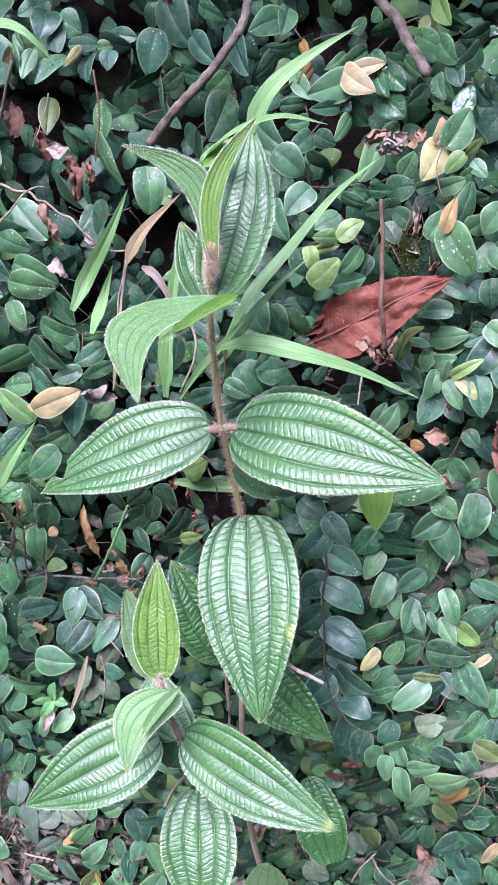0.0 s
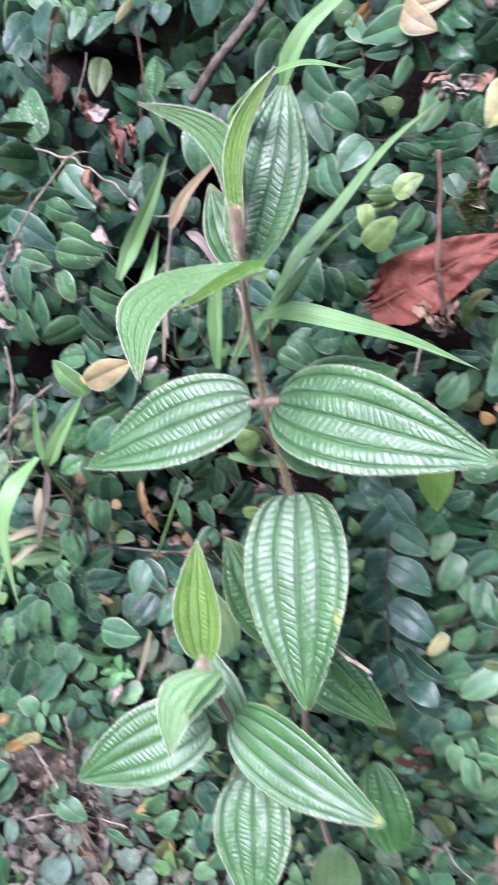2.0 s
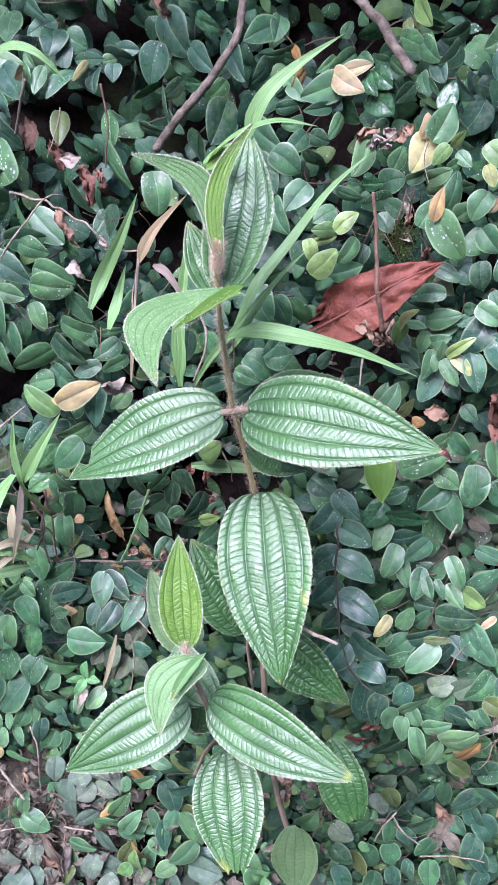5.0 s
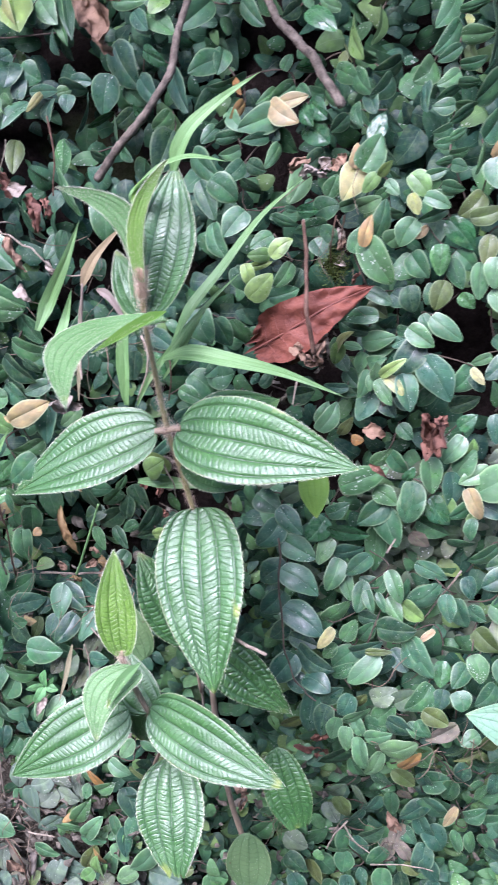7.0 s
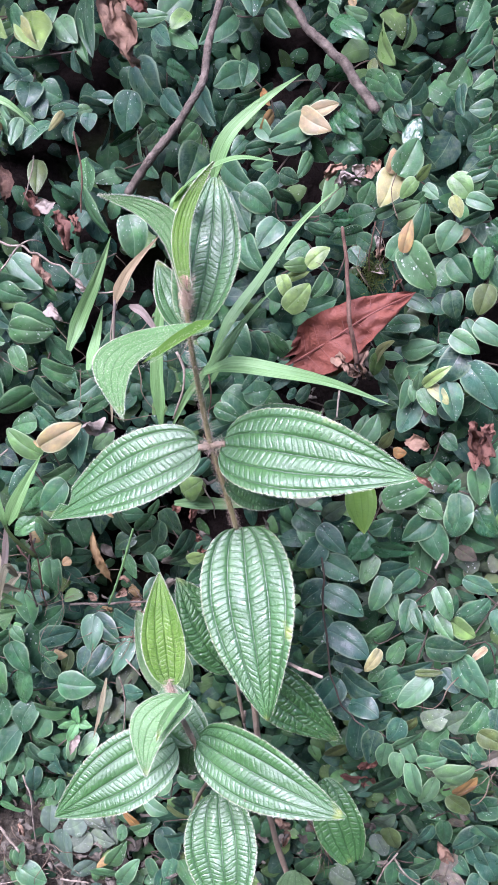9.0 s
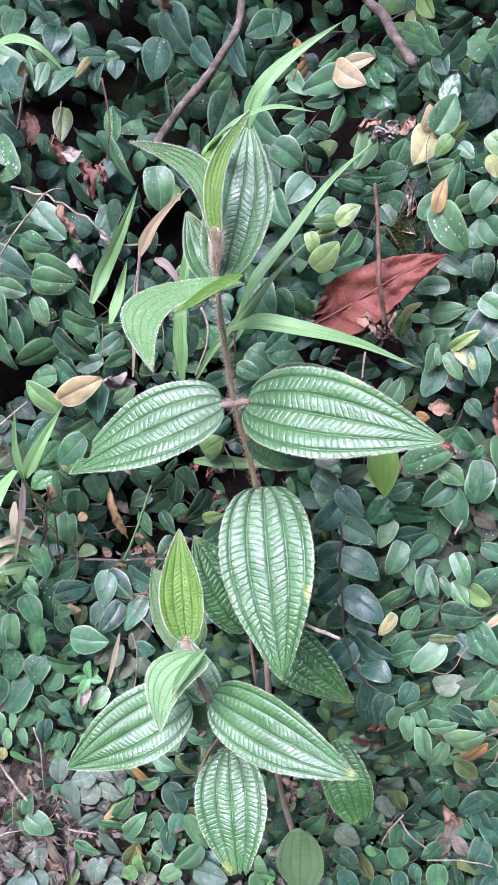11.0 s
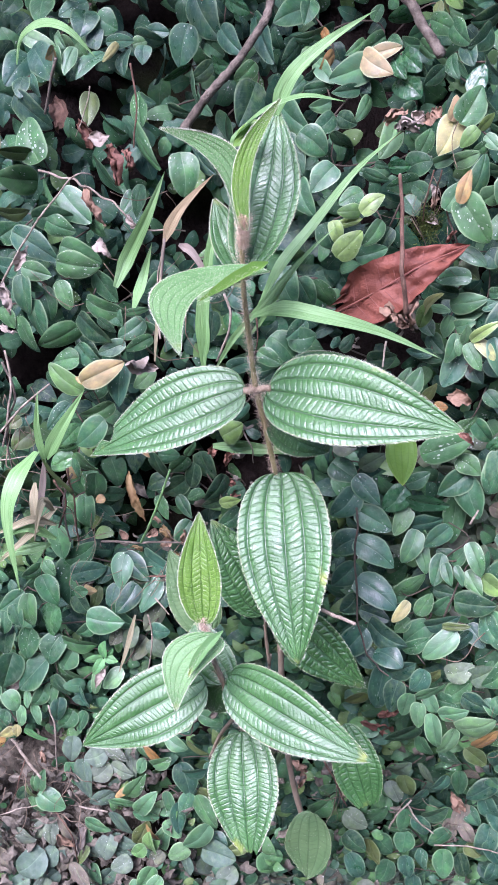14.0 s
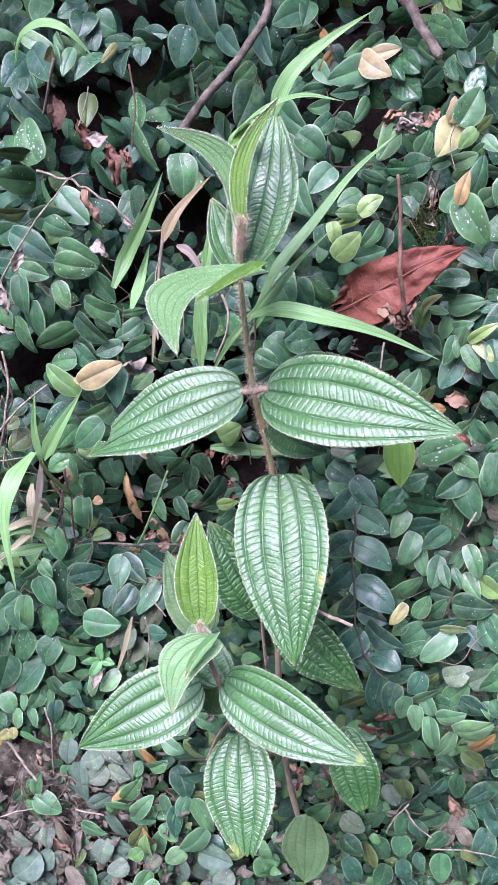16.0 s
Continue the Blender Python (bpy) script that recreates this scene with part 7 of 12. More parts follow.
fig_leaf((0.0593, 0.5828, 1.3729), (0.0790, 0.5805, 1.3783), 0.0134, 'g', -0.05, 0.08)
shoot_stem()
shoot = thing('creeping_fig_shoot', (0.104, 0.590, 1.338), 'creeping fig shoot with pale sea-green and yellowing leaves', 'climbing plant', 'shoots of creeping fig')
fig_leaf((0.1027, 0.5890, 1.3346), (0.1132, 0.5736, 1.3506), 0.0076, 'p', 0.34, 0.96)
fig_leaf((0.1044, 0.5873, 1.3388), (0.0993, 0.5920, 1.3223), 0.0099, 'y', 0.03, 0.55)
fig_leaf((0.1026, 0.5923, 1.3406), (0.0965, 0.5988, 1.3294), 0.0076, 'q', 0.28, 0.81)
fig_leaf((0.1074, 0.5911, 1.3371), (0.1191, 0.5820, 1.3367), 0.0061, 'q', -0.21, 0.63)
shoot_stem()
shoot = thing('creeping_fig_shoot', (0.131, 0.582, 1.354), 'creeping fig shoot with dark green and bluish dark green leaves', 'climbing plant', 'shoots of creeping fig')
fig_leaf((0.1298, 0.5747, 1.3609), (0.1086, 0.5785, 1.3578), 0.0111, 'd', 0.25, 0.44)
fig_leaf((0.1242, 0.5865, 1.3656), (0.1367, 0.5842, 1.3569), 0.0112, 'l', -0.01, 1.03)
fig_leaf((0.1231, 0.5849, 1.3478), (0.1052, 0.5864, 1.3531), 0.0098, 'd', -0.25, -0.13)
fig_leaf((0.1199, 0.5886, 1.3395), (0.1409, 0.5767, 1.3460), 0.0129, 'q', -0.10, 0.28)
fig_leaf((0.1390, 0.5808, 1.3395), (0.1499, 0.5776, 1.3456), 0.0075, 'b', -0.32, 0.41)
fig_leaf((0.1430, 0.5799, 1.3488), (0.1511, 0.5771, 1.3493), 0.0075, 'd', 0.26, -0.01)
fig_leaf((0.1397, 0.5789, 1.3739), (0.1495, 0.5775, 1.3671), 0.0133, 'b', -0.18, 0.46)
shoot_stem()
shoot = thing('creeping_fig_shoot', (-0.171, 0.570, 1.309), 'creeping fig shoot with fresh green and dark green leaves', 'climbing plant', 'shoots of creeping fig')
fig_leaf((-0.1659, 0.5565, 1.3411), (-0.1594, 0.5575, 1.3175), 0.0151, 'g', -0.53, -0.05)
fig_leaf((-0.1608, 0.5783, 1.2951), (-0.1531, 0.5761, 1.2831), 0.0124, 'd', -0.72, -0.25)
fig_leaf((-0.1869, 0.5744, 1.2919), (-0.1822, 0.5744, 1.2834), 0.0084, 'g', -0.49, 0.41)
shoot_stem()
shoot = thing('creeping_fig_shoot', (-0.125, 0.561, 1.328), 'creeping fig shoot with dark green and bluish dark green leaves', 'climbing plant', 'shoots of creeping fig')
fig_leaf((-0.1203, 0.5514, 1.3434), (-0.1001, 0.5474, 1.3253), 0.0176, 'd', -0.33, -0.34)
fig_leaf((-0.1108, 0.5597, 1.3392), (-0.1000, 0.5595, 1.3295), 0.0077, 'd', -0.16, -0.22)
fig_leaf((-0.1258, 0.5567, 1.3343), (-0.1559, 0.5588, 1.3195), 0.0186, 'd', -0.06, -0.70)
fig_leaf((-0.1299, 0.5617, 1.3114), (-0.1494, 0.5637, 1.3074), 0.0142, 'd', -0.12, 0.34)
fig_leaf((-0.1304, 0.5655, 1.3186), (-0.1167, 0.5650, 1.3030), 0.0151, 'b', -0.34, 0.01)
fig_leaf((-0.1308, 0.5702, 1.3225), (-0.1146, 0.5653, 1.3078), 0.0120, 'd', -0.01, -0.03)
shoot_stem()
shoot = thing('creeping_fig_shoot', (-0.088, 0.562, 1.320), 'creeping fig shoot with dark green and fresh green leaves', 'climbing plant', 'shoots of creeping fig')
fig_leaf((-0.0823, 0.5658, 1.3358), (-0.0979, 0.5569, 1.3271), 0.0123, 'd', 0.17, 0.23)
fig_leaf((-0.0933, 0.5548, 1.3234), (-0.1115, 0.5517, 1.3177), 0.0107, 'd', -0.14, 0.40)
fig_leaf((-0.0760, 0.5595, 1.3263), (-0.0928, 0.5530, 1.3185), 0.0099, 'd', -0.03, -0.35)
fig_leaf((-0.0984, 0.5601, 1.3071), (-0.1043, 0.5567, 1.2772), 0.0163, 'b', -0.25, -0.10)
fig_leaf((-0.0777, 0.5627, 1.3028), (-0.0925, 0.5609, 1.2899), 0.0116, 'q', -0.26, -0.17)
fig_leaf((-0.0829, 0.5694, 1.3325), (-0.0712, 0.5679, 1.3270), 0.0093, 'g', 0.22, -0.55)
fig_leaf((-0.1057, 0.5645, 1.3121), (-0.0961, 0.5640, 1.3063), 0.0078, 'g', -0.25, -0.60)
shoot_stem()
shoot = thing('creeping_fig_shoot', (-0.011, 0.577, 1.310), 'creeping fig shoot with dark green and bluish dark green leaves', 'climbing plant', 'shoots of creeping fig')
fig_leaf((0.0021, 0.5770, 1.3211), (0.0175, 0.5771, 1.3037), 0.0175, 'd', -0.04, 0.86)
fig_leaf((-0.0056, 0.5724, 1.3123), (0.0105, 0.5697, 1.3045), 0.0114, 'd', -0.38, 0.34)
fig_leaf((-0.0293, 0.5816, 1.2968), (-0.0108, 0.5798, 1.3035), 0.0117, 'b', -0.07, -0.21)
shoot_stem()
shoot = thing('creeping_fig_shoot', (0.020, 0.576, 1.326), 'creeping fig shoot with bluish dark green and dark green leaves', 'climbing plant', 'shoots of creeping fig')
fig_leaf((0.0255, 0.5778, 1.3320), (0.0135, 0.5698, 1.3220), 0.0121, 'b', 0.18, -0.24)
fig_leaf((0.0143, 0.5746, 1.3210), (0.0329, 0.5771, 1.3225), 0.0166, 'd', -0.21, 0.17)
shoot_stem()
shoot = thing('creeping_fig_shoot', (0.052, 0.595, 1.306), 'creeping fig shoot with dark green and bluish dark green leaves', 'climbing plant', 'shoots of creeping fig')
fig_leaf((0.0657, 0.5990, 1.2976), (0.0852, 0.5998, 1.3007), 0.0150, 'd', 0.35, -0.10)
fig_leaf((0.0415, 0.5911, 1.3141), (0.0466, 0.5935, 1.3106), 0.0085, 'b', 0.10, 0.24)
fig_leaf((0.0476, 0.5944, 1.3071), (0.0560, 0.6017, 1.3162), 0.0086, 'd', 0.10, -0.20)
shoot_stem()
shoot = thing('creeping_fig_shoot', (0.104, 0.600, 1.312), 'creeping fig shoot with dark green and bluish dark green leaves', 'climbing plant', 'shoots of creeping fig')
fig_leaf((0.1021, 0.6028, 1.3263), (0.1090, 0.5948, 1.3168), 0.0101, 'd', 0.20, -0.09)
fig_leaf((0.1081, 0.5911, 1.3062), (0.0905, 0.5989, 1.3054), 0.0070, 'b', -0.21, 0.11)
fig_leaf((0.1062, 0.6061, 1.3136), (0.1157, 0.5960, 1.3047), 0.0118, 'd', -0.23, 0.14)
fig_leaf((0.0989, 0.6001, 1.3022), (0.1145, 0.5898, 1.3008), 0.0086, 'd', 0.04, 0.01)
shoot_stem()
shoot = thing('creeping_fig_shoot', (0.129, 0.579, 1.319), 'fig shoot with pale sea-green and bluish dark green leaves, one yellowing', 'climbing plant', 'shoots of creeping fig')
fig_leaf((0.1232, 0.5930, 1.3308), (0.1397, 0.5845, 1.3359), 0.0115, 'q', 0.33, 0.48)
fig_leaf((0.1215, 0.5891, 1.3242), (0.1348, 0.5799, 1.3305), 0.0092, 'q', -0.20, 0.32)
fig_leaf((0.1202, 0.5905, 1.3307), (0.1152, 0.5915, 1.3159), 0.0092, 'q', -0.15, 0.78)
fig_leaf((0.1230, 0.5775, 1.3222), (0.1167, 0.5741, 1.3039), 0.0098, 'q', 0.45, 0.52)
fig_leaf((0.1253, 0.5711, 1.3211), (0.1246, 0.5696, 1.3103), 0.0060, 'q', 0.12, 0.40)
fig_leaf((0.1278, 0.5695, 1.3197), (0.1296, 0.5659, 1.3318), 0.0082, 'q', 0.49, 0.57)
fig_leaf((0.1324, 0.5668, 1.3224), (0.1485, 0.5602, 1.3355), 0.0067, 'y', 0.06, 0.35)
fig_leaf((0.1299, 0.5695, 1.3182), (0.1387, 0.5637, 1.3024), 0.0097, 'g', -0.19, 0.45)
fig_leaf((0.1356, 0.5669, 1.3212), (0.1467, 0.5605, 1.3110), 0.0081, 'p', 0.11, 0.49)
fig_leaf((0.1281, 0.5853, 1.3081), (0.1148, 0.5785, 1.2868), 0.0161, 'b', -0.43, 0.33)
fig_leaf((0.1325, 0.5836, 1.3028), (0.1410, 0.5766, 1.2892), 0.0115, 'b', 0.17, 0.02)
fig_leaf((0.1431, 0.5808, 1.3037), (0.1534, 0.5781, 1.2939), 0.0115, 'b', 0.03, 0.38)
fig_leaf((0.1384, 0.5884, 1.3225), (0.1515, 0.5836, 1.3368), 0.0130, 'b', -0.26, 0.32)
shoot_stem()
shoot = thing('creeping_fig_shoot', (-0.180, 0.576, 1.264), 'creeping fig shoot with olive and dark green leaves', 'climbing plant', 'shoots of creeping fig')
fig_leaf((-0.1805, 0.5785, 1.2724), (-0.1928, 0.5734, 1.2640), 0.0119, 'd', 0.11, 0.37)
fig_leaf((-0.1795, 0.5825, 1.2696), (-0.1848, 0.5732, 1.2531), 0.0128, 'b', 0.24, 0.24)
fig_leaf((-0.1832, 0.5691, 1.2627), (-0.1938, 0.5640, 1.2589), 0.0084, 'l', 0.02, 0.21)
fig_leaf((-0.1778, 0.5745, 1.2505), (-0.1929, 0.5666, 1.2400), 0.0153, 'l', 0.28, 0.31)
shoot_stem()
shoot = thing('creeping_fig_shoot', (-0.131, 0.565, 1.279), 'creeping fig shoot with light yellow-green and cream leaves, one orange', 'climbing plant', 'shoots of creeping fig')
fig_leaf((-0.1304, 0.5602, 1.2881), (-0.1506, 0.5577, 1.3081), 0.0144, 'y', 0.17, -0.08)
fig_leaf((-0.1245, 0.5517, 1.2977), (-0.0920, 0.5447, 1.3133), 0.0164, 'c', -0.50, -0.15)
fig_leaf((-0.1237, 0.5526, 1.2966), (-0.1305, 0.5527, 1.3005), 0.0047, 'o', -0.16, 0.30)
fig_leaf((-0.1308, 0.5781, 1.2804), (-0.1123, 0.5705, 1.2896), 0.0123, 'd', -0.32, -0.28)
fig_leaf((-0.1196, 0.5676, 1.2630), (-0.1434, 0.5684, 1.2426), 0.0179, 'g', 0.32, 0.55)
fig_leaf((-0.1479, 0.5771, 1.2711), (-0.1651, 0.5721, 1.2526), 0.0125, 'b', -0.13, -0.38)
fig_leaf((-0.1391, 0.5692, 1.2577), (-0.1542, 0.5674, 1.2428), 0.0124, 's', -0.13, -0.33)
shoot_stem()
shoot = thing('creeping_fig_shoot', (-0.113, 0.570, 1.275), 'creeping fig shoot with fresh green leaves', 'climbing plant', 'shoots of creeping fig')
fig_leaf((-0.1126, 0.5698, 1.2751), (-0.1407, 0.5735, 1.2634), 0.0129, 'g', 0.13, -0.50)
shoot_stem()
shoot = thing('creeping_fig_shoot', (-0.021, 0.579, 1.274), 'creeping fig shoot with bluish dark green and light yellow-green leaves', 'climbing plant', 'shoots of creeping fig')
fig_leaf((-0.0120, 0.5791, 1.2871), (0.0054, 0.5765, 1.2986), 0.0117, 'b', 0.30, -0.17)
fig_leaf((-0.0176, 0.5797, 1.2723), (-0.0373, 0.5833, 1.2552), 0.0087, 'b', 0.53, 0.16)
fig_leaf((-0.0333, 0.5784, 1.2619), (-0.0289, 0.5919, 1.2378), 0.0167, 'y', -0.02, -0.06)
shoot_stem()
shoot = thing('creeping_fig_shoot', (0.098, 0.583, 1.277), 'creeping fig shoot with pale sea-green and fresh green leaves, one orange', 'climbing plant', 'shoots of creeping fig')
fig_leaf((0.0890, 0.5784, 1.2798), (0.1020, 0.5822, 1.2988), 0.0131, 'q', 0.26, 0.06)
fig_leaf((0.0880, 0.5890, 1.2808), (0.0945, 0.5945, 1.2951), 0.0102, 'g', -0.14, -0.03)
fig_leaf((0.1025, 0.5845, 1.2745), (0.1122, 0.5830, 1.2872), 0.0093, 'l', 0.84, 0.30)
fig_leaf((0.1108, 0.5816, 1.2716), (0.1193, 0.5788, 1.2719), 0.0078, 'o', 0.38, 0.07)
shoot_stem()
shoot = thing('creeping_fig_shoot', (0.135, 0.579, 1.267), 'creeping fig shoot with fresh green and dark green leaves', 'climbing plant', 'shoots of creeping fig')
fig_leaf((0.1254, 0.5793, 1.2543), (0.1384, 0.5756, 1.2662), 0.0117, 'g', 0.40, -0.08)
fig_leaf((0.1368, 0.5785, 1.2630), (0.1476, 0.5759, 1.2480), 0.0132, 'g', -0.37, -0.19)
fig_leaf((0.1439, 0.5782, 1.2832), (0.1524, 0.5742, 1.2741), 0.0100, 'd', -0.18, 0.38)
shoot_stem()
shoot = thing('creeping_fig_shoot', (-0.201, 0.572, 1.228), 'creeping fig shoot with dark green and olive leaves', 'climbing plant', 'shoots of creeping fig')
fig_leaf((-0.2047, 0.5719, 1.2374), (-0.1940, 0.5709, 1.2230), 0.0165, 'd', -0.06, -0.37)
fig_leaf((-0.1968, 0.5725, 1.2189), (-0.2108, 0.5720, 1.2070), 0.0096, 'l', -0.33, -0.13)
shoot_stem()
shoot = thing('creeping_fig_shoot', (-0.144, 0.579, 1.212), 'creeping fig shoot with fresh green and glossy puckered leaves, one orange', 'climbing plant', 'shoots of creeping fig')
fig_leaf((-0.1475, 0.5723, 1.2323), (-0.1651, 0.5667, 1.2234), 0.0135, 's', 0.40, 0.47)
fig_leaf((-0.1428, 0.5651, 1.2378), (-0.1306, 0.5698, 1.2211), 0.0125, 'g', -0.53, 0.05)
fig_leaf((-0.1436, 0.5703, 1.2426), (-0.1585, 0.5681, 1.2392), 0.0084, 's', 0.08, -0.75)
fig_leaf((-0.1416, 0.5599, 1.2352), (-0.1424, 0.5630, 1.2185), 0.0074, 'g', -0.34, -0.26)
fig_leaf((-0.1433, 0.5641, 1.2216), (-0.1490, 0.5587, 1.2280), 0.0092, 'o', -0.12, 0.63)
fig_leaf((-0.1395, 0.5879, 1.2111), (-0.1462, 0.5937, 1.1856), 0.0156, 'd', 0.27, -0.21)
fig_leaf((-0.1352, 0.5894, 1.1915), (-0.1408, 0.5860, 1.1882), 0.0070, 'o', -0.28, 0.16)
fig_leaf((-0.1367, 0.5927, 1.1922), (-0.1226, 0.6046, 1.1859), 0.0123, 'd', -0.11, 0.14)
fig_leaf((-0.1441, 0.5907, 1.1862), (-0.1321, 0.5983, 1.1655), 0.0133, 'b', 0.19, -0.29)
fig_leaf((-0.1507, 0.5895, 1.1919), (-0.1494, 0.5884, 1.1631), 0.0150, 'g', 0.30, 0.12)
fig_leaf((-0.1635, 0.5905, 1.1852), (-0.1567, 0.5932, 1.1742), 0.0107, 'g', -0.61, 0.40)
shoot_stem()
# Most leaves of these three shoots take the dark skin as the hollow's shade.
shoot = thing('creeping_fig_shoot', (-0.093, 0.590, 1.220), 'creeping fig shoot with pale sea-green and glossy puckered leaves, one peach', 'climbing plant', 'shoots of creeping fig')
fig_leaf((-0.0891, 0.5790, 1.2335), (-0.0865, 0.5970, 1.2033), 0.0116, 'd', -0.19, 0.10)
fig_leaf((-0.0870, 0.5871, 1.2296), (-0.0725, 0.5912, 1.2263), 0.0125, 'd', -0.05, 0.14)
fig_leaf((-0.1009, 0.6179, 1.1791), (-0.0933, 0.6114, 1.1617), 0.0108, 'd', -0.15, 0.03)
fig_leaf((-0.0964, 0.5780, 1.2391), (-0.0891, 0.5847, 1.2283), 0.0091, 'a', 0.26, 0.34)
shoot_stem()
shoot = thing('creeping_fig_shoot', (-0.073, 0.611, 1.199), 'creeping fig shoot with fresh green and dark green leaves', 'climbing plant', 'shoots of creeping fig')
fig_leaf((-0.0713, 0.6048, 1.2190), (-0.0875, 0.6103, 1.2028), 0.0128, 'd', -0.47, -0.96)
fig_leaf((-0.0666, 0.6087, 1.2117), (-0.0743, 0.6140, 1.1883), 0.0129, 'd', -0.35, -0.18)
fig_leaf((-0.0759, 0.6157, 1.1958), (-0.0979, 0.6206, 1.1789), 0.0167, 'd', -0.32, -0.38)
fig_leaf((-0.0915, 0.6178, 1.1953), (-0.1098, 0.6187, 1.1849), 0.0133, 'd', -0.60, 0.27)
fig_leaf((-0.0625, 0.6127, 1.2195), (-0.0539, 0.6141, 1.1957), 0.0164, 'd', -0.10, -0.22)
fig_leaf((-0.0463, 0.5995, 1.1839), (-0.0298, 0.5953, 1.1894), 0.0095, 'y', 0.01, -0.04)
fig_leaf((-0.0622, 0.6087, 1.1889), (-0.0753, 0.6102, 1.1804), 0.0096, 'd', 0.07, 0.00)
fig_leaf((-0.0838, 0.6166, 1.1804), (-0.0729, 0.6081, 1.1653), 0.0107, 'd', -0.09, 0.03)
fig_leaf((-0.0966, 0.6270, 1.1667), (-0.0794, 0.6198, 1.1659), 0.0110, 'd', 0.06, -0.58)
fig_leaf((-0.0688, 0.5954, 1.2254), (-0.0598, 0.5905, 1.2377), 0.0067, 'd', 0.39, -0.32)
shoot_stem()
shoot = thing('creeping_fig_shoot', (-0.041, 0.612, 1.191), 'creeping fig shoot with fresh green and glossy puckered leaves', 'climbing plant', 'shoots of creeping fig')
fig_leaf((-0.0444, 0.6089, 1.2028), (-0.0586, 0.6014, 1.1839), 0.0164, 'd', 0.85, -0.36)
fig_leaf((-0.0465, 0.6107, 1.1821), (-0.0648, 0.6112, 1.1739), 0.0105, 'd', 0.12, -0.32)
fig_leaf((-0.0309, 0.6149, 1.1888), (-0.0443, 0.6104, 1.1814), 0.0113, 'd', -0.27, -0.03)
shoot_stem()
shoot = thing('creeping_fig_shoot', (0.053, 0.578, 1.226), 'creeping fig shoot with dark green and dull speckled leaves', 'climbing plant', 'shoots of creeping fig')
fig_leaf((0.0427, 0.5812, 1.2413), (0.0586, 0.5782, 1.2408), 0.0119, 'k', -0.03, 0.26)
fig_leaf((0.0620, 0.5736, 1.2288), (0.0798, 0.5716, 1.2399), 0.0134, 'k', 0.45, 0.10)
fig_leaf((0.0414, 0.5837, 1.2271), (0.0590, 0.5759, 1.2181), 0.0177, 'd', 0.55, 0.64)
fig_leaf((0.0587, 0.5748, 1.2208), (0.0748, 0.5664, 1.2040), 0.0151, 'b', -0.27, 0.63)
fig_leaf((0.0579, 0.5744, 1.2100), (0.0405, 0.5699, 1.1916), 0.0176, 'b', 0.25, 0.27)
shoot_stem()
shoot = thing('creeping_fig_shoot', (0.096, 0.571, 1.220), 'creeping fig shoot with dark green and glossy puckered leaves', 'climbing plant', 'shoots of creeping fig')
fig_leaf((0.1040, 0.5719, 1.2404), (0.1360, 0.5638, 1.2569), 0.0179, 'd', -0.07, 0.31)
fig_leaf((0.0911, 0.5712, 1.2148), (0.0778, 0.5672, 1.1985), 0.0159, 's', 0.00, 0.25)
fig_leaf((0.0940, 0.5672, 1.2083), (0.1222, 0.5643, 1.2042), 0.0166, 's', -0.20, -0.45)
fig_leaf((0.0930, 0.5731, 1.2174), (0.1088, 0.5711, 1.2270), 0.0111, 'd', -0.14, 0.27)
shoot_stem()
shoot = thing('creeping_fig_shoot', (0.130, 0.574, 1.223), 'creeping fig shoot with fresh green and pale sea-green leaves', 'climbing plant', 'shoots of creeping fig')
fig_leaf((0.1343, 0.5724, 1.2271), (0.1144, 0.5649, 1.2131), 0.0173, 'g', 0.05, 0.05)
fig_leaf((0.1272, 0.5716, 1.2378), (0.1417, 0.5660, 1.2286), 0.0141, 'g', 0.45, -0.15)
fig_leaf((0.1319, 0.5718, 1.2223), (0.1421, 0.5658, 1.1951), 0.0182, 'g', -0.07, 0.56)
fig_leaf((0.1280, 0.5822, 1.2042), (0.1250, 0.5745, 1.1701), 0.0154, 'd', 0.13, 0.05)
shoot_stem()
shoot = thing('creeping_fig_shoot', (0.154, 0.567, 1.240), 'creeping fig shoot with pale sea-green leaves', 'climbing plant', 'shoots of creeping fig')
fig_leaf((0.1537, 0.5673, 1.2395), (0.1465, 0.5628, 1.2161), 0.0179, 'g', -0.45, -0.28)
shoot_stem()
shoot = thing('creeping_fig_shoot', (-0.187, 0.576, 1.139), 'creeping fig shoot with pale sea-green and fresh green leaves', 'climbing plant', 'shoots of creeping fig')
fig_leaf((-0.1850, 0.5734, 1.1412), (-0.1760, 0.5705, 1.1307), 0.0109, 'g', 0.26, -0.10)
fig_leaf((-0.1890, 0.5778, 1.1359), (-0.2070, 0.5761, 1.1230), 0.0138, 'g', -0.05, -0.69)
shoot_stem()
shoot = thing('creeping_fig_shoot', (-0.162, 0.584, 1.144), 'creeping fig shoot with dark green and pale sea-green leaves', 'climbing plant', 'shoots of creeping fig')
fig_leaf((-0.1719, 0.5772, 1.1711), (-0.1687, 0.5735, 1.1440), 0.0161, 'g', 0.17, -0.15)
fig_leaf((-0.1699, 0.5819, 1.1386), (-0.1455, 0.5876, 1.1517), 0.0174, 'd', 0.06, -0.11)
fig_leaf((-0.1687, 0.5867, 1.1368), (-0.1702, 0.5764, 1.0977), 0.0239, 'd', 0.16, -0.47)
fig_leaf((-0.1392, 0.5898, 1.1288), (-0.1458, 0.5817, 1.1178), 0.0101, 'b', 0.11, -0.32)
shoot_stem()
shoot = thing('creeping_fig_shoot', (-0.120, 0.595, 1.138), 'creeping fig shoot with bluish dark green leaves', 'climbing plant', 'shoots of creeping fig')
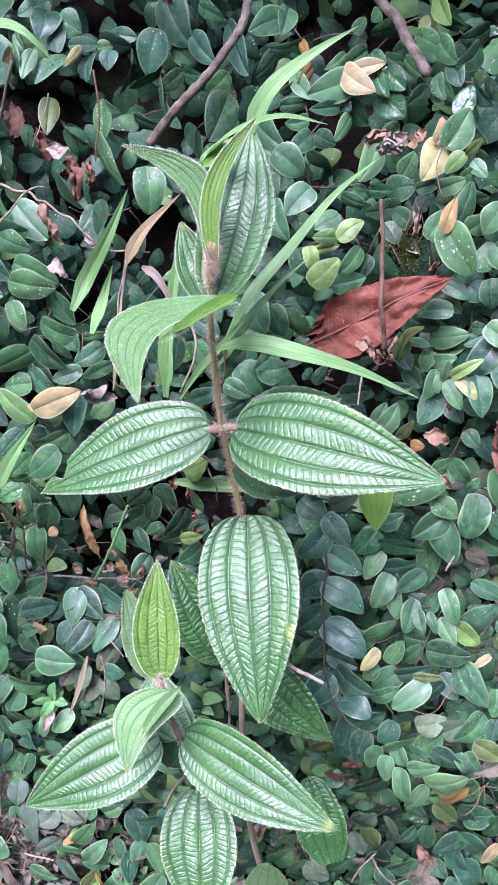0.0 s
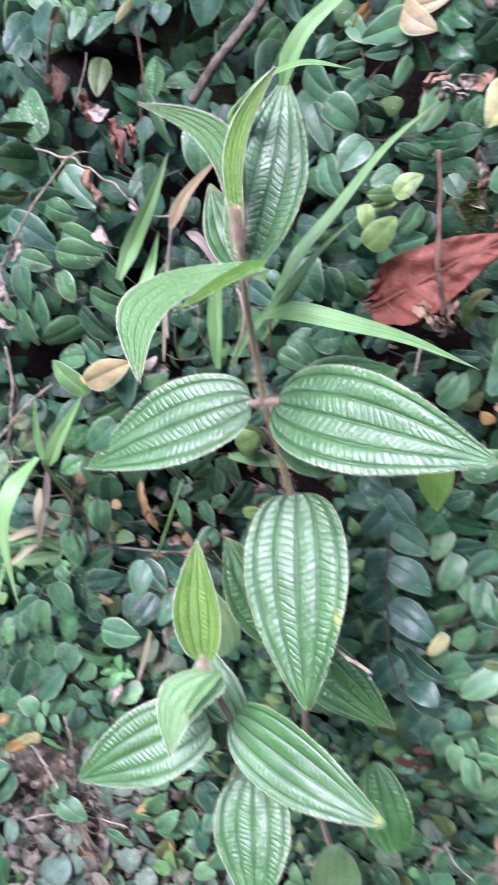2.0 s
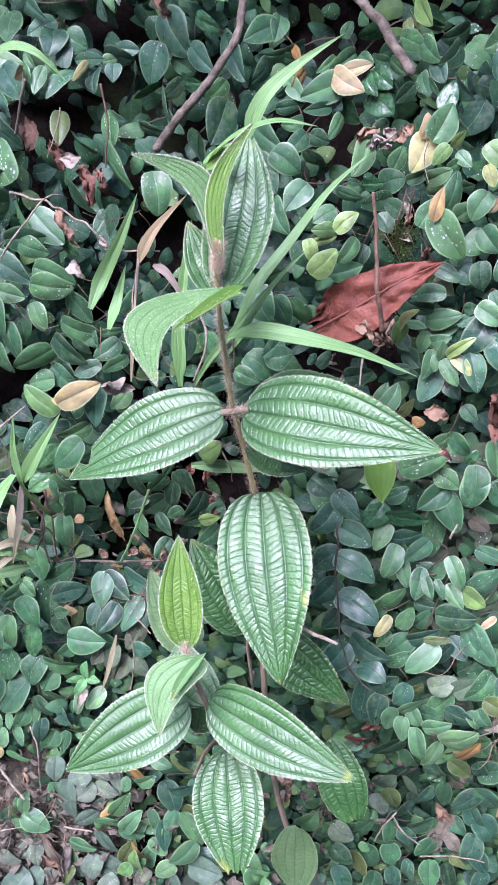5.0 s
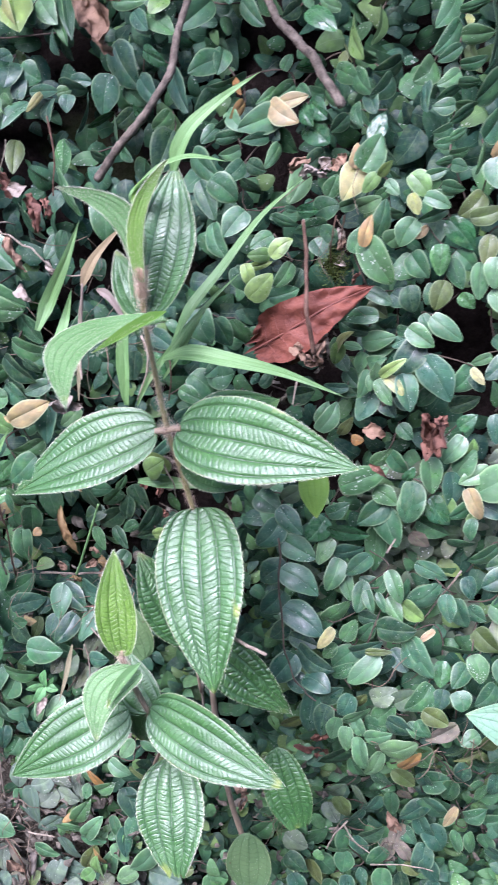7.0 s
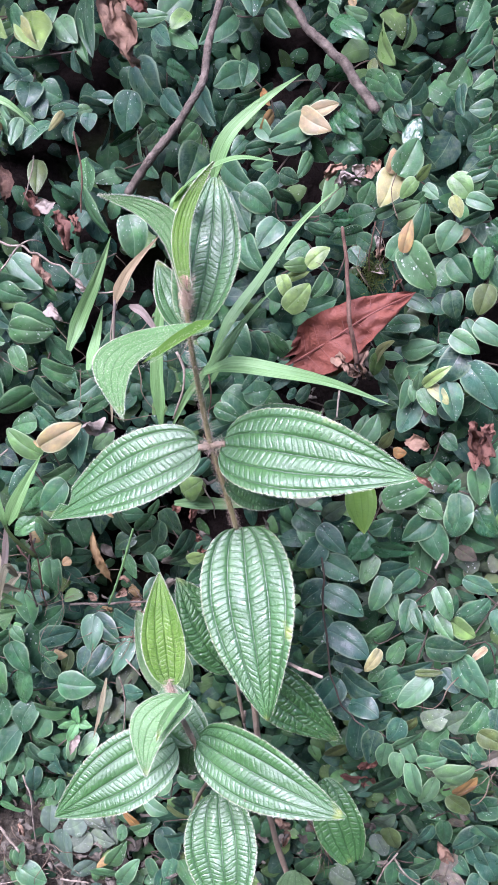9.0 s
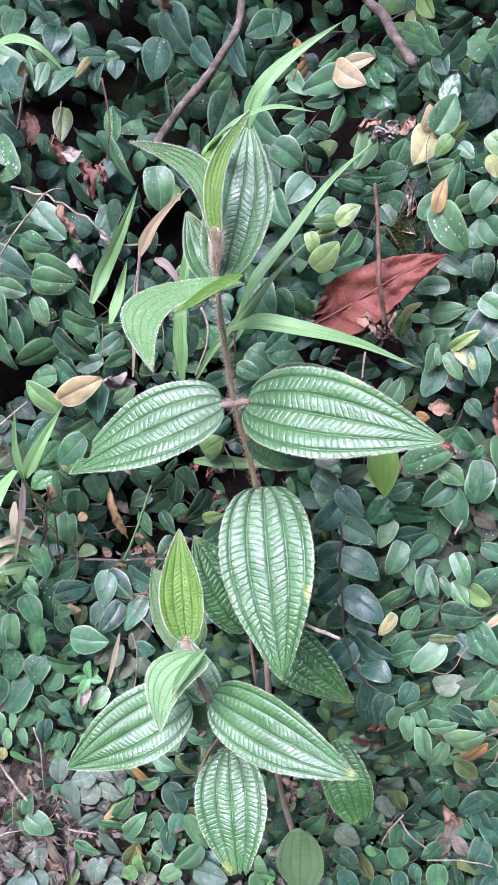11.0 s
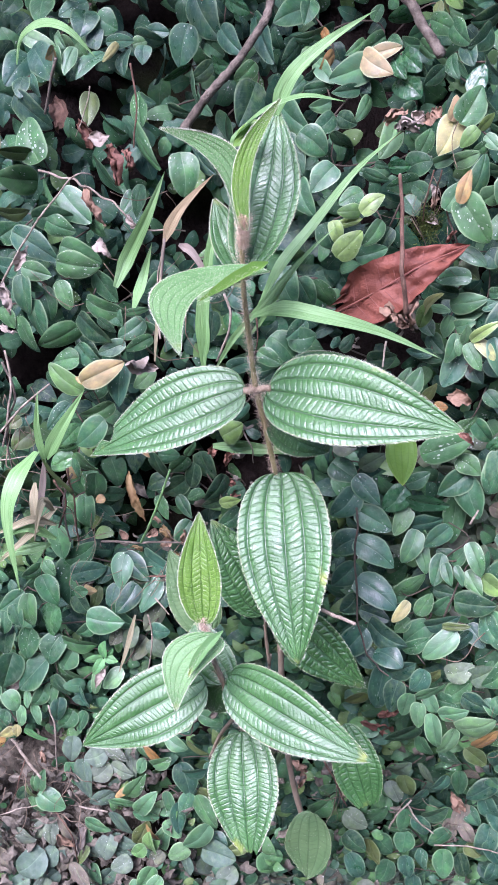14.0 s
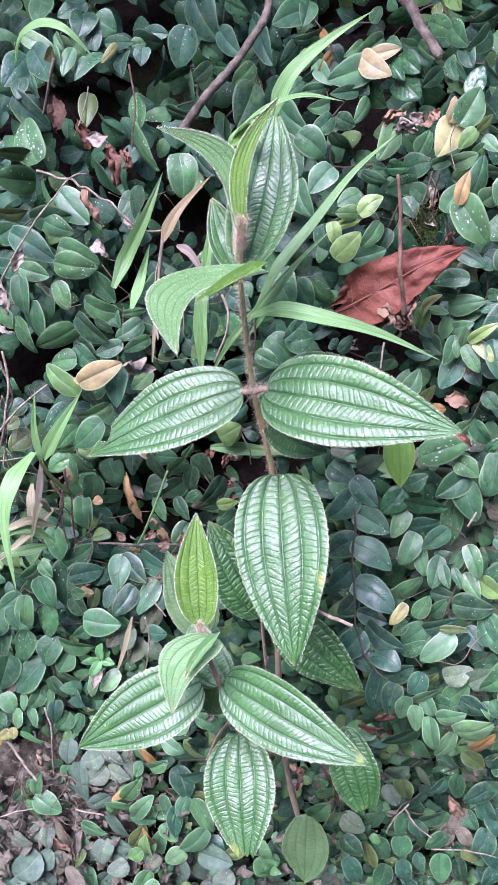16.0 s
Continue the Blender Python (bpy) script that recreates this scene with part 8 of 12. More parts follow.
fig_leaf((-0.1259, 0.5942, 1.1393), (-0.1274, 0.5781, 1.1170), 0.0173, 'b', -0.00, 0.40)
fig_leaf((-0.1249, 0.5940, 1.1389), (-0.1050, 0.5834, 1.1221), 0.0173, 'b', -0.07, 0.42)
fig_leaf((-0.1102, 0.5972, 1.1373), (-0.0862, 0.5844, 1.1302), 0.0190, 'b', 0.21, -0.15)
shoot_stem()
shoot = thing('creeping_fig_shoot', (-0.077, 0.618, 1.157), 'creeping fig shoot with fresh green leaves', 'climbing plant', 'shoots of creeping fig')
fig_leaf((-0.0774, 0.6185, 1.1571), (-0.0879, 0.6089, 1.1419), 0.0136, 'g', -0.09, -0.21)
shoot_stem()
shoot = thing('creeping_fig_shoot', (-0.034, 0.608, 1.174), 'creeping fig shoot with fresh green leaves', 'climbing plant', 'shoots of creeping fig')
fig_leaf((-0.0335, 0.6077, 1.1744), (-0.0490, 0.6012, 1.1630), 0.0140, 'd', 0.06, -0.09)
shoot_stem()
shoot = thing('creeping_fig_shoot', (0.059, 0.571, 1.175), 'creeping fig shoot with dark green leaves', 'climbing plant', 'shoots of creeping fig')
fig_leaf((0.0591, 0.5728, 1.1962), (0.0834, 0.5678, 1.1832), 0.0177, 'b', -0.45, 0.62)
fig_leaf((0.0610, 0.5718, 1.1755), (0.0407, 0.5706, 1.1614), 0.0188, 'b', -0.15, 0.25)
fig_leaf((0.0576, 0.5713, 1.1525), (0.0404, 0.5682, 1.1344), 0.0191, 'b', 0.30, 0.04)
fig_leaf((0.0588, 0.5677, 1.1740), (0.0854, 0.5608, 1.1573), 0.0187, 'b', 0.00, 0.81)
shoot_stem()
shoot = thing('creeping_fig_shoot', (0.102, 0.572, 1.182), 'creeping fig shoot with pale sea-green and bluish dark green leaves', 'climbing plant', 'shoots of creeping fig')
fig_leaf((0.0952, 0.5712, 1.1980), (0.0846, 0.5661, 1.1801), 0.0128, 'q', -0.37, 0.52)
fig_leaf((0.0973, 0.5714, 1.1864), (0.1185, 0.5692, 1.1920), 0.0162, 'b', -0.14, -0.35)
fig_leaf((0.1005, 0.5696, 1.1821), (0.0908, 0.5613, 1.1609), 0.0138, 'q', 0.13, 0.54)
fig_leaf((0.0985, 0.5753, 1.1844), (0.1093, 0.5725, 1.1751), 0.0090, 'q', -0.18, -0.41)
fig_leaf((0.1007, 0.5748, 1.1734), (0.1078, 0.5645, 1.1508), 0.0107, 'q', -0.15, 0.83)
fig_leaf((0.1180, 0.5671, 1.1654), (0.1130, 0.5570, 1.1459), 0.0131, 'g', -0.04, -0.18)
shoot_stem()
shoot = thing('creeping_fig_shoot', (0.127, 0.563, 1.169), 'creeping fig shoot with pale sea-green and bluish dark green leaves', 'climbing plant', 'shoots of creeping fig')
fig_leaf((0.1222, 0.5640, 1.1892), (0.1061, 0.5588, 1.1754), 0.0144, 'b', 0.07, -0.13)
fig_leaf((0.1203, 0.5598, 1.1629), (0.1247, 0.5515, 1.1496), 0.0081, 'g', -0.09, -0.11)
fig_leaf((0.1280, 0.5596, 1.1612), (0.1328, 0.5538, 1.1486), 0.0065, 'g', 0.00, -0.10)
fig_leaf((0.1264, 0.5710, 1.1608), (0.1142, 0.5715, 1.1667), 0.0099, 'g', 0.73, -0.07)
fig_leaf((0.1265, 0.5689, 1.1574), (0.1344, 0.5681, 1.1719), 0.0099, 'g', -0.62, 0.48)
fig_leaf((0.1363, 0.5571, 1.1808), (0.1441, 0.5475, 1.1608), 0.0112, 'g', 0.08, -0.17)
shoot_stem()
shoot = thing('creeping_fig_shoot', (-0.204, 0.573, 1.103), 'creeping fig shoot with pale sea-green and dark green leaves', 'climbing plant', 'shoots of creeping fig')
fig_leaf((-0.1859, 0.5684, 1.1309), (-0.1756, 0.5644, 1.1072), 0.0183, 'g', 0.07, 0.08)
fig_leaf((-0.1989, 0.5837, 1.1188), (-0.2112, 0.5819, 1.1060), 0.0104, 'g', 0.28, -0.48)
fig_leaf((-0.2071, 0.5732, 1.1117), (-0.2265, 0.5670, 1.0976), 0.0141, 'g', -0.17, 0.02)
fig_leaf((-0.2000, 0.5674, 1.1137), (-0.1996, 0.5650, 1.0852), 0.0149, 'g', 0.05, 0.13)
fig_leaf((-0.2128, 0.5659, 1.1044), (-0.2080, 0.5614, 1.0860), 0.0132, 'g', 0.00, 0.06)
fig_leaf((-0.2227, 0.5669, 1.0968), (-0.2267, 0.5649, 1.0763), 0.0133, 'g', -0.02, 0.20)
fig_leaf((-0.1824, 0.5722, 1.1012), (-0.1882, 0.5704, 1.0730), 0.0178, 's', -0.22, 0.40)
fig_leaf((-0.1991, 0.5782, 1.0930), (-0.2021, 0.5764, 1.0778), 0.0086, 'd', -0.34, -0.15)
fig_leaf((-0.2275, 0.5779, 1.0777), (-0.2337, 0.5709, 1.0517), 0.0186, 'd', -0.33, -0.01)
fig_leaf((-0.2056, 0.5729, 1.0772), (-0.2143, 0.5709, 1.0480), 0.0183, 'd', -0.06, 0.34)
shoot_stem()
shoot = thing('creeping_fig_shoot', (-0.161, 0.576, 1.105), 'creeping fig shoot with fresh green and dark green leaves, one orange', 'climbing plant', 'shoots of creeping fig')
fig_leaf((-0.1643, 0.5760, 1.1290), (-0.1384, 0.5826, 1.1316), 0.0173, 'b', -0.36, 0.02)
fig_leaf((-0.1588, 0.5645, 1.1210), (-0.1486, 0.5655, 1.1210), 0.0108, 'g', -0.16, -0.07)
fig_leaf((-0.1536, 0.5718, 1.1209), (-0.1437, 0.5714, 1.1176), 0.0082, 'o', -0.02, -0.02)
fig_leaf((-0.1650, 0.5791, 1.1079), (-0.1550, 0.5759, 1.0921), 0.0158, 'd', 0.08, -0.23)
fig_leaf((-0.1482, 0.5866, 1.1120), (-0.1546, 0.5807, 1.0942), 0.0093, 'l', 0.16, -0.34)
fig_leaf((-0.1860, 0.5778, 1.0752), (-0.1812, 0.5761, 1.0630), 0.0096, 'd', -0.13, -0.46)
fig_leaf((-0.1524, 0.5673, 1.0958), (-0.1218, 0.5619, 1.0963), 0.0212, 'g', 0.24, 0.36)
fig_leaf((-0.1590, 0.5842, 1.0765), (-0.1715, 0.5820, 1.0678), 0.0124, 'g', -0.13, -0.43)
shoot_stem()
shoot = thing('creeping_fig_shoot', (-0.116, 0.582, 1.099), 'creeping fig shoot with bluish dark green and dull speckled leaves', 'climbing plant', 'shoots of creeping fig')
fig_leaf((-0.0970, 0.5873, 1.1207), (-0.1121, 0.5744, 1.0985), 0.0171, 'b', -0.43, 0.52)
fig_leaf((-0.1159, 0.5841, 1.1170), (-0.1292, 0.5691, 1.1003), 0.0154, 'b', -0.06, 0.02)
fig_leaf((-0.1312, 0.5816, 1.1182), (-0.1375, 0.5740, 1.1029), 0.0109, 'b', -0.09, 0.21)
fig_leaf((-0.1335, 0.5809, 1.0928), (-0.1174, 0.5761, 1.0838), 0.0148, 'd', -0.03, -0.05)
fig_leaf((-0.1309, 0.5794, 1.0779), (-0.1407, 0.5753, 1.0638), 0.0112, 'k', 0.22, -0.17)
fig_leaf((-0.1184, 0.5790, 1.0828), (-0.1293, 0.5737, 1.0631), 0.0148, 'k', -0.55, -0.06)
fig_leaf((-0.1038, 0.5740, 1.0835), (-0.0881, 0.5708, 1.0842), 0.0137, 'b', -0.12, 0.16)
fig_leaf((-0.0983, 0.5869, 1.0964), (-0.1116, 0.5817, 1.0750), 0.0156, 'k', 0.22, -0.34)
shoot_stem()
shoot = thing('creeping_fig_shoot', (-0.090, 0.591, 1.121), 'creeping fig shoot with bluish dark green leaves', 'climbing plant', 'shoots of creeping fig')
fig_leaf((-0.0903, 0.5915, 1.1206), (-0.0934, 0.5761, 1.1017), 0.0127, 'b', -0.24, 0.09)
shoot_stem()
shoot = thing('creeping_fig_shoot', (-0.040, 0.577, 1.115), 'creeping fig shoot with bluish dark green leaves', 'climbing plant', 'shoots of creeping fig')
fig_leaf((-0.0403, 0.5765, 1.1155), (-0.0140, 0.5683, 1.1128), 0.0158, 'b', -0.09, 0.05)
shoot_stem()
shoot = thing('creeping_fig_shoot', (0.062, 0.567, 1.118), 'creeping fig shoot with bluish dark green and dark green leaves', 'climbing plant', 'shoots of creeping fig')
fig_leaf((0.0597, 0.5636, 1.1440), (0.0875, 0.5509, 1.1297), 0.0199, 'b', -0.01, 0.85)
fig_leaf((0.0615, 0.5718, 1.1138), (0.0824, 0.5637, 1.1108), 0.0129, 'b', -0.53, 0.58)
fig_leaf((0.0685, 0.5647, 1.1077), (0.0947, 0.5487, 1.0987), 0.0196, 'b', -0.10, -0.04)
fig_leaf((0.0644, 0.5634, 1.1019), (0.0454, 0.5582, 1.0791), 0.0197, 'b', 0.35, 0.76)
fig_leaf((0.0581, 0.5740, 1.1245), (0.0454, 0.5726, 1.1098), 0.0145, 'b', 0.16, 0.11)
shoot_stem()
shoot = thing('creeping_fig_shoot', (0.101, 0.563, 1.123), 'creeping fig shoot with fresh green and dark green leaves, one yellowing', 'climbing plant', 'shoots of creeping fig')
fig_leaf((0.0878, 0.5693, 1.1316), (0.1071, 0.5681, 1.1476), 0.0143, 'g', 0.31, -0.09)
fig_leaf((0.1025, 0.5573, 1.1226), (0.1120, 0.5579, 1.1393), 0.0117, 'g', -0.02, 0.18)
fig_leaf((0.1137, 0.5648, 1.1194), (0.1252, 0.5636, 1.1327), 0.0135, 'g', 0.06, -0.26)
fig_leaf((0.1141, 0.5694, 1.1355), (0.1306, 0.5635, 1.1355), 0.0109, 'd', 0.30, 0.21)
fig_leaf((0.0953, 0.5510, 1.1357), (0.0846, 0.5454, 1.1218), 0.0082, 'p', -0.11, 0.21)
fig_leaf((0.0966, 0.5633, 1.1130), (0.0858, 0.5627, 1.1019), 0.0093, 'g', -0.12, 0.67)
fig_leaf((0.1107, 0.5629, 1.1108), (0.0929, 0.5613, 1.0935), 0.0170, 'g', -0.44, -0.17)
fig_leaf((0.1098, 0.5527, 1.1153), (0.1314, 0.5457, 1.1285), 0.0142, 'b', -0.01, -0.13)
fig_leaf((0.0820, 0.5751, 1.1228), (0.0974, 0.5724, 1.1326), 0.0120, 'g', -0.15, 0.32)
shoot_stem()
shoot = thing('creeping_fig_shoot', (0.137, 0.553, 1.139), 'creeping fig shoot with pale sea-green and bluish dark green leaves', 'climbing plant', 'shoots of creeping fig')
fig_leaf((0.1444, 0.5621, 1.1556), (0.1496, 0.5620, 1.1725), 0.0098, 'g', 0.65, -0.17)
fig_leaf((0.1357, 0.5582, 1.1584), (0.1453, 0.5484, 1.1446), 0.0114, 'g', 0.22, -0.25)
fig_leaf((0.1459, 0.5556, 1.1555), (0.1597, 0.5478, 1.1471), 0.0146, 'y', 0.20, -0.28)
fig_leaf((0.1286, 0.5521, 1.1375), (0.1549, 0.5440, 1.1399), 0.0189, 'd', -0.14, 0.12)
fig_leaf((0.1200, 0.5427, 1.1228), (0.1380, 0.5378, 1.1264), 0.0057, 'l', -0.25, 0.18)
fig_leaf((0.1379, 0.5534, 1.1176), (0.1486, 0.5439, 1.1061), 0.0142, 'b', 0.26, 0.20)
fig_leaf((0.1488, 0.5503, 1.1266), (0.1600, 0.5376, 1.1129), 0.0190, 'b', 0.05, -0.45)
shoot_stem()
shoot = thing('creeping_fig_shoot', (-0.214, 0.572, 1.028), 'creeping fig shoot with pale sea-green and dark green leaves', 'climbing plant', 'shoots of creeping fig')
fig_leaf((-0.2255, 0.5717, 1.0517), (-0.2391, 0.5687, 1.0174), 0.0228, 'd', 0.41, 0.11)
fig_leaf((-0.1974, 0.5730, 1.0478), (-0.2250, 0.5687, 1.0192), 0.0225, 'd', -0.39, 0.61)
fig_leaf((-0.1897, 0.5667, 1.0370), (-0.1769, 0.5639, 1.0207), 0.0169, 'd', -0.09, -0.30)
fig_leaf((-0.1954, 0.5730, 1.0242), (-0.1983, 0.5699, 1.0036), 0.0117, 'q', 0.19, 0.22)
fig_leaf((-0.2023, 0.5719, 1.0196), (-0.2144, 0.5688, 1.0027), 0.0127, 'q', 0.14, -0.17)
fig_leaf((-0.2175, 0.5718, 1.0145), (-0.2197, 0.5679, 0.9998), 0.0081, 'q', -0.35, -0.06)
fig_leaf((-0.2385, 0.5721, 1.0118), (-0.2294, 0.5698, 0.9956), 0.0144, 'q', 0.43, 0.42)
fig_leaf((-0.2446, 0.5783, 1.0163), (-0.2472, 0.5760, 0.9956), 0.0092, 'q', -0.28, 0.03)
shoot_stem()
shoot = thing('creeping_fig_shoot', (-0.159, 0.566, 1.058), 'creeping fig shoot with bright tender and dark green leaves', 'climbing plant', 'shoots of creeping fig')
fig_leaf((-0.1812, 0.5722, 1.0728), (-0.1927, 0.5655, 1.0492), 0.0210, 'd', -0.13, 0.45)
fig_leaf((-0.1757, 0.5679, 1.0725), (-0.1472, 0.5656, 1.0697), 0.0208, 'd', -0.00, -0.41)
fig_leaf((-0.1414, 0.5608, 1.0644), (-0.1380, 0.5590, 1.0803), 0.0084, 'e', -0.36, 0.14)
fig_leaf((-0.1430, 0.5608, 1.0632), (-0.1576, 0.5593, 1.0594), 0.0084, 'e', -0.09, -0.32)
fig_leaf((-0.1402, 0.5610, 1.0638), (-0.1292, 0.5585, 1.0622), 0.0075, 'e', -0.15, 0.37)
fig_leaf((-0.1427, 0.5608, 1.0616), (-0.1510, 0.5571, 1.0490), 0.0075, 'e', -0.12, 0.00)
fig_leaf((-0.1390, 0.5613, 1.0631), (-0.1323, 0.5601, 1.0725), 0.0047, 'e', 0.14, -0.28)
fig_leaf((-0.1506, 0.5668, 1.0450), (-0.1562, 0.5648, 1.0220), 0.0086, 'q', -0.11, 0.02)
fig_leaf((-0.1715, 0.5727, 1.0601), (-0.1825, 0.5681, 1.0425), 0.0173, 'q', 0.21, 0.52)
fig_leaf((-0.1910, 0.5771, 1.0448), (-0.1686, 0.5753, 1.0269), 0.0216, 'd', -0.27, -0.50)
fig_leaf((-0.1695, 0.5656, 1.0287), (-0.1608, 0.5619, 1.0101), 0.0149, 'b', -0.38, -0.36)
shoot_stem()
shoot = thing('creeping_fig_shoot', (-0.116, 0.576, 1.062), 'creeping fig shoot with dull speckled and pale sea-green leaves', 'climbing plant', 'shoots of creeping fig')
fig_leaf((-0.1296, 0.5662, 1.0482), (-0.1461, 0.5605, 1.0335), 0.0132, 'q', -0.23, 0.55)
fig_leaf((-0.1067, 0.5789, 1.0692), (-0.0961, 0.5768, 1.0551), 0.0140, 'k', 0.06, 0.40)
fig_leaf((-0.1126, 0.5830, 1.0686), (-0.1266, 0.5805, 1.0462), 0.0150, 'k', 0.08, 0.69)
shoot_stem()
shoot = thing('creeping_fig_shoot', (0.070, 0.563, 1.070), 'creeping fig shoot with bluish dark green and olive leaves', 'climbing plant', 'shoots of creeping fig')
fig_leaf((0.0739, 0.5548, 1.0903), (0.0922, 0.5418, 1.0869), 0.0171, 'b', 0.04, 0.86)
fig_leaf((0.0615, 0.5679, 1.0815), (0.0724, 0.5616, 1.0691), 0.0149, 'b', 0.17, 0.50)
fig_leaf((0.0788, 0.5573, 1.0728), (0.0704, 0.5585, 1.0342), 0.0183, 'b', -0.42, 0.51)
fig_leaf((0.0644, 0.5737, 1.0355), (0.0476, 0.5745, 1.0252), 0.0128, 'l', 0.45, -0.10)
shoot_stem()
shoot = thing('creeping_fig_shoot', (0.098, 0.548, 1.074), 'creeping fig shoot with bluish dark green and pale sea-green leaves', 'climbing plant', 'shoots of creeping fig')
fig_leaf((0.0929, 0.5628, 1.0875), (0.1109, 0.5558, 1.1026), 0.0104, 'g', -0.24, 0.21)
fig_leaf((0.0830, 0.5546, 1.0716), (0.1017, 0.5454, 1.0870), 0.0156, 'b', 0.34, 0.38)
fig_leaf((0.1081, 0.5405, 1.0858), (0.0985, 0.5399, 1.0671), 0.0143, 'b', -0.24, -0.34)
fig_leaf((0.0894, 0.5474, 1.0691), (0.0836, 0.5441, 1.0436), 0.0155, 'b', -0.30, -0.30)
fig_leaf((0.0977, 0.5365, 1.0678), (0.0931, 0.5382, 1.0457), 0.0120, 'q', 0.23, 0.51)
fig_leaf((0.1097, 0.5416, 1.0647), (0.1167, 0.5345, 1.0536), 0.0121, 'q', -0.23, -0.06)
fig_leaf((0.1076, 0.5501, 1.0705), (0.1192, 0.5441, 1.0835), 0.0112, 'l', 0.19, -0.10)
shoot_stem()
shoot = thing('creeping_fig_shoot', (0.133, 0.541, 1.101), 'creeping fig shoot with dull speckled and pale sea-green leaves', 'climbing plant', 'shoots of creeping fig')
fig_leaf((0.1282, 0.5435, 1.1181), (0.1058, 0.5376, 1.0989), 0.0148, 'q', -0.19, 0.67)
fig_leaf((0.1384, 0.5467, 1.1166), (0.1244, 0.5416, 1.1026), 0.0124, 'b', 0.56, 0.05)
fig_leaf((0.1237, 0.5388, 1.0854), (0.1418, 0.5356, 1.0965), 0.0143, 'k', -0.39, 0.41)
fig_leaf((0.1403, 0.5346, 1.0852), (0.1567, 0.5325, 1.0976), 0.0151, 'k', -0.35, 0.02)
shoot_stem()
shoot = thing('creeping_fig_shoot', (-0.226, 0.571, 0.990), 'creeping fig shoot with pale sea-green and yellowing leaves', 'climbing plant', 'shoots of creeping fig')
fig_leaf((-0.2243, 0.5716, 0.9981), (-0.2309, 0.5696, 0.9783), 0.0107, 'q', -0.32, 0.28)
fig_leaf((-0.2137, 0.5722, 1.0010), (-0.2108, 0.5673, 0.9833), 0.0133, 'q', -0.46, 0.09)
fig_leaf((-0.2058, 0.5772, 0.9995), (-0.2084, 0.5752, 0.9902), 0.0051, 'q', 0.14, 0.38)
fig_leaf((-0.2452, 0.5778, 0.9870), (-0.2511, 0.5752, 0.9702), 0.0116, 'd', -0.19, -0.29)
fig_leaf((-0.2237, 0.5664, 0.9785), (-0.2041, 0.5643, 0.9711), 0.0128, 'e', 0.13, -0.46)
fig_leaf((-0.2348, 0.5669, 0.9795), (-0.2470, 0.5640, 0.9705), 0.0094, 'p', 0.13, -0.18)
fig_leaf((-0.2308, 0.5671, 0.9827), (-0.2325, 0.5662, 0.9700), 0.0073, 'p', 0.32, -0.25)
shoot_stem()
shoot = thing('creeping_fig_shoot', (-0.173, 0.574, 0.982), 'creeping fig shoot with grey dusty and bluish dark green leaves', 'climbing plant', 'shoots of creeping fig')
fig_leaf((-0.1912, 0.5731, 1.0089), (-0.1934, 0.5687, 0.9885), 0.0136, 'b', 0.67, 0.23)
fig_leaf((-0.1860, 0.5765, 0.9661), (-0.1891, 0.5710, 0.9430), 0.0150, 'f', 0.07, -0.42)
fig_leaf((-0.1568, 0.5732, 0.9566), (-0.1760, 0.5689, 0.9496), 0.0178, 'f', 0.19, 0.41)
fig_leaf((-0.1520, 0.5668, 0.9670), (-0.1351, 0.5648, 0.9546), 0.0174, 'f', 0.02, -0.28)
fig_leaf((-0.1724, 0.5781, 0.9930), (-0.1792, 0.5749, 0.9733), 0.0096, 'g', 0.01, 0.18)
fig_leaf((-0.1830, 0.5776, 0.9932), (-0.1959, 0.5737, 0.9772), 0.0149, 'd', 0.05, -0.11)
shoot_stem()
shoot = thing('creeping_fig_shoot', (-0.132, 0.575, 0.964), 'creeping fig shoot with grey dusty and fresh green leaves', 'climbing plant', 'shoots of creeping fig')
fig_leaf((-0.1356, 0.5784, 0.9578), (-0.1335, 0.5718, 0.9301), 0.0113, 'f', 0.05, -0.42)
fig_leaf((-0.1275, 0.5723, 0.9694), (-0.1183, 0.5708, 0.9536), 0.0131, 'g', -0.46, -0.58)
shoot_stem()
shoot = thing('creeping_fig_shoot', (-0.084, 0.575, 0.989), 'creeping fig shoot with pale sea-green and olive leaves', 'climbing plant', 'shoots of creeping fig')
fig_leaf((-0.0790, 0.5773, 0.9989), (-0.0916, 0.5736, 0.9825), 0.0115, 'q', -0.43, 0.00)
fig_leaf((-0.1007, 0.5732, 0.9789), (-0.0827, 0.5690, 0.9689), 0.0124, 'q', -0.05, 0.48)
fig_leaf((-0.0800, 0.5658, 0.9810), (-0.0612, 0.5606, 0.9726), 0.0118, 'l', -0.00, -0.46)
fig_leaf((-0.0730, 0.5839, 0.9952), (-0.0542, 0.5827, 0.9849), 0.0134, 'd', 0.00, 0.38)
shoot_stem()
shoot = thing('creeping_fig_shoot', (0.110, 0.544, 1.041), 'creeping fig shoot with pale sea-green and dark green leaves', 'climbing plant', 'shoots of creeping fig')
fig_leaf((0.1046, 0.5343, 1.0616), (0.1042, 0.5322, 1.0411), 0.0111, 'q', -0.15, 0.38)
fig_leaf((0.1026, 0.5410, 1.0616), (0.1226, 0.5325, 1.0800), 0.0121, 'q', 0.51, 0.03)
fig_leaf((0.1138, 0.5286, 1.0571), (0.1172, 0.5243, 1.0313), 0.0128, 'q', -0.50, 0.33)
fig_leaf((0.1196, 0.5271, 1.0594), (0.1378, 0.5172, 1.0712), 0.0119, 'q', -0.07, 0.18)
fig_leaf((0.1179, 0.5441, 1.0585), (0.1335, 0.5356, 1.0592), 0.0148, 'd', -0.15, 0.12)
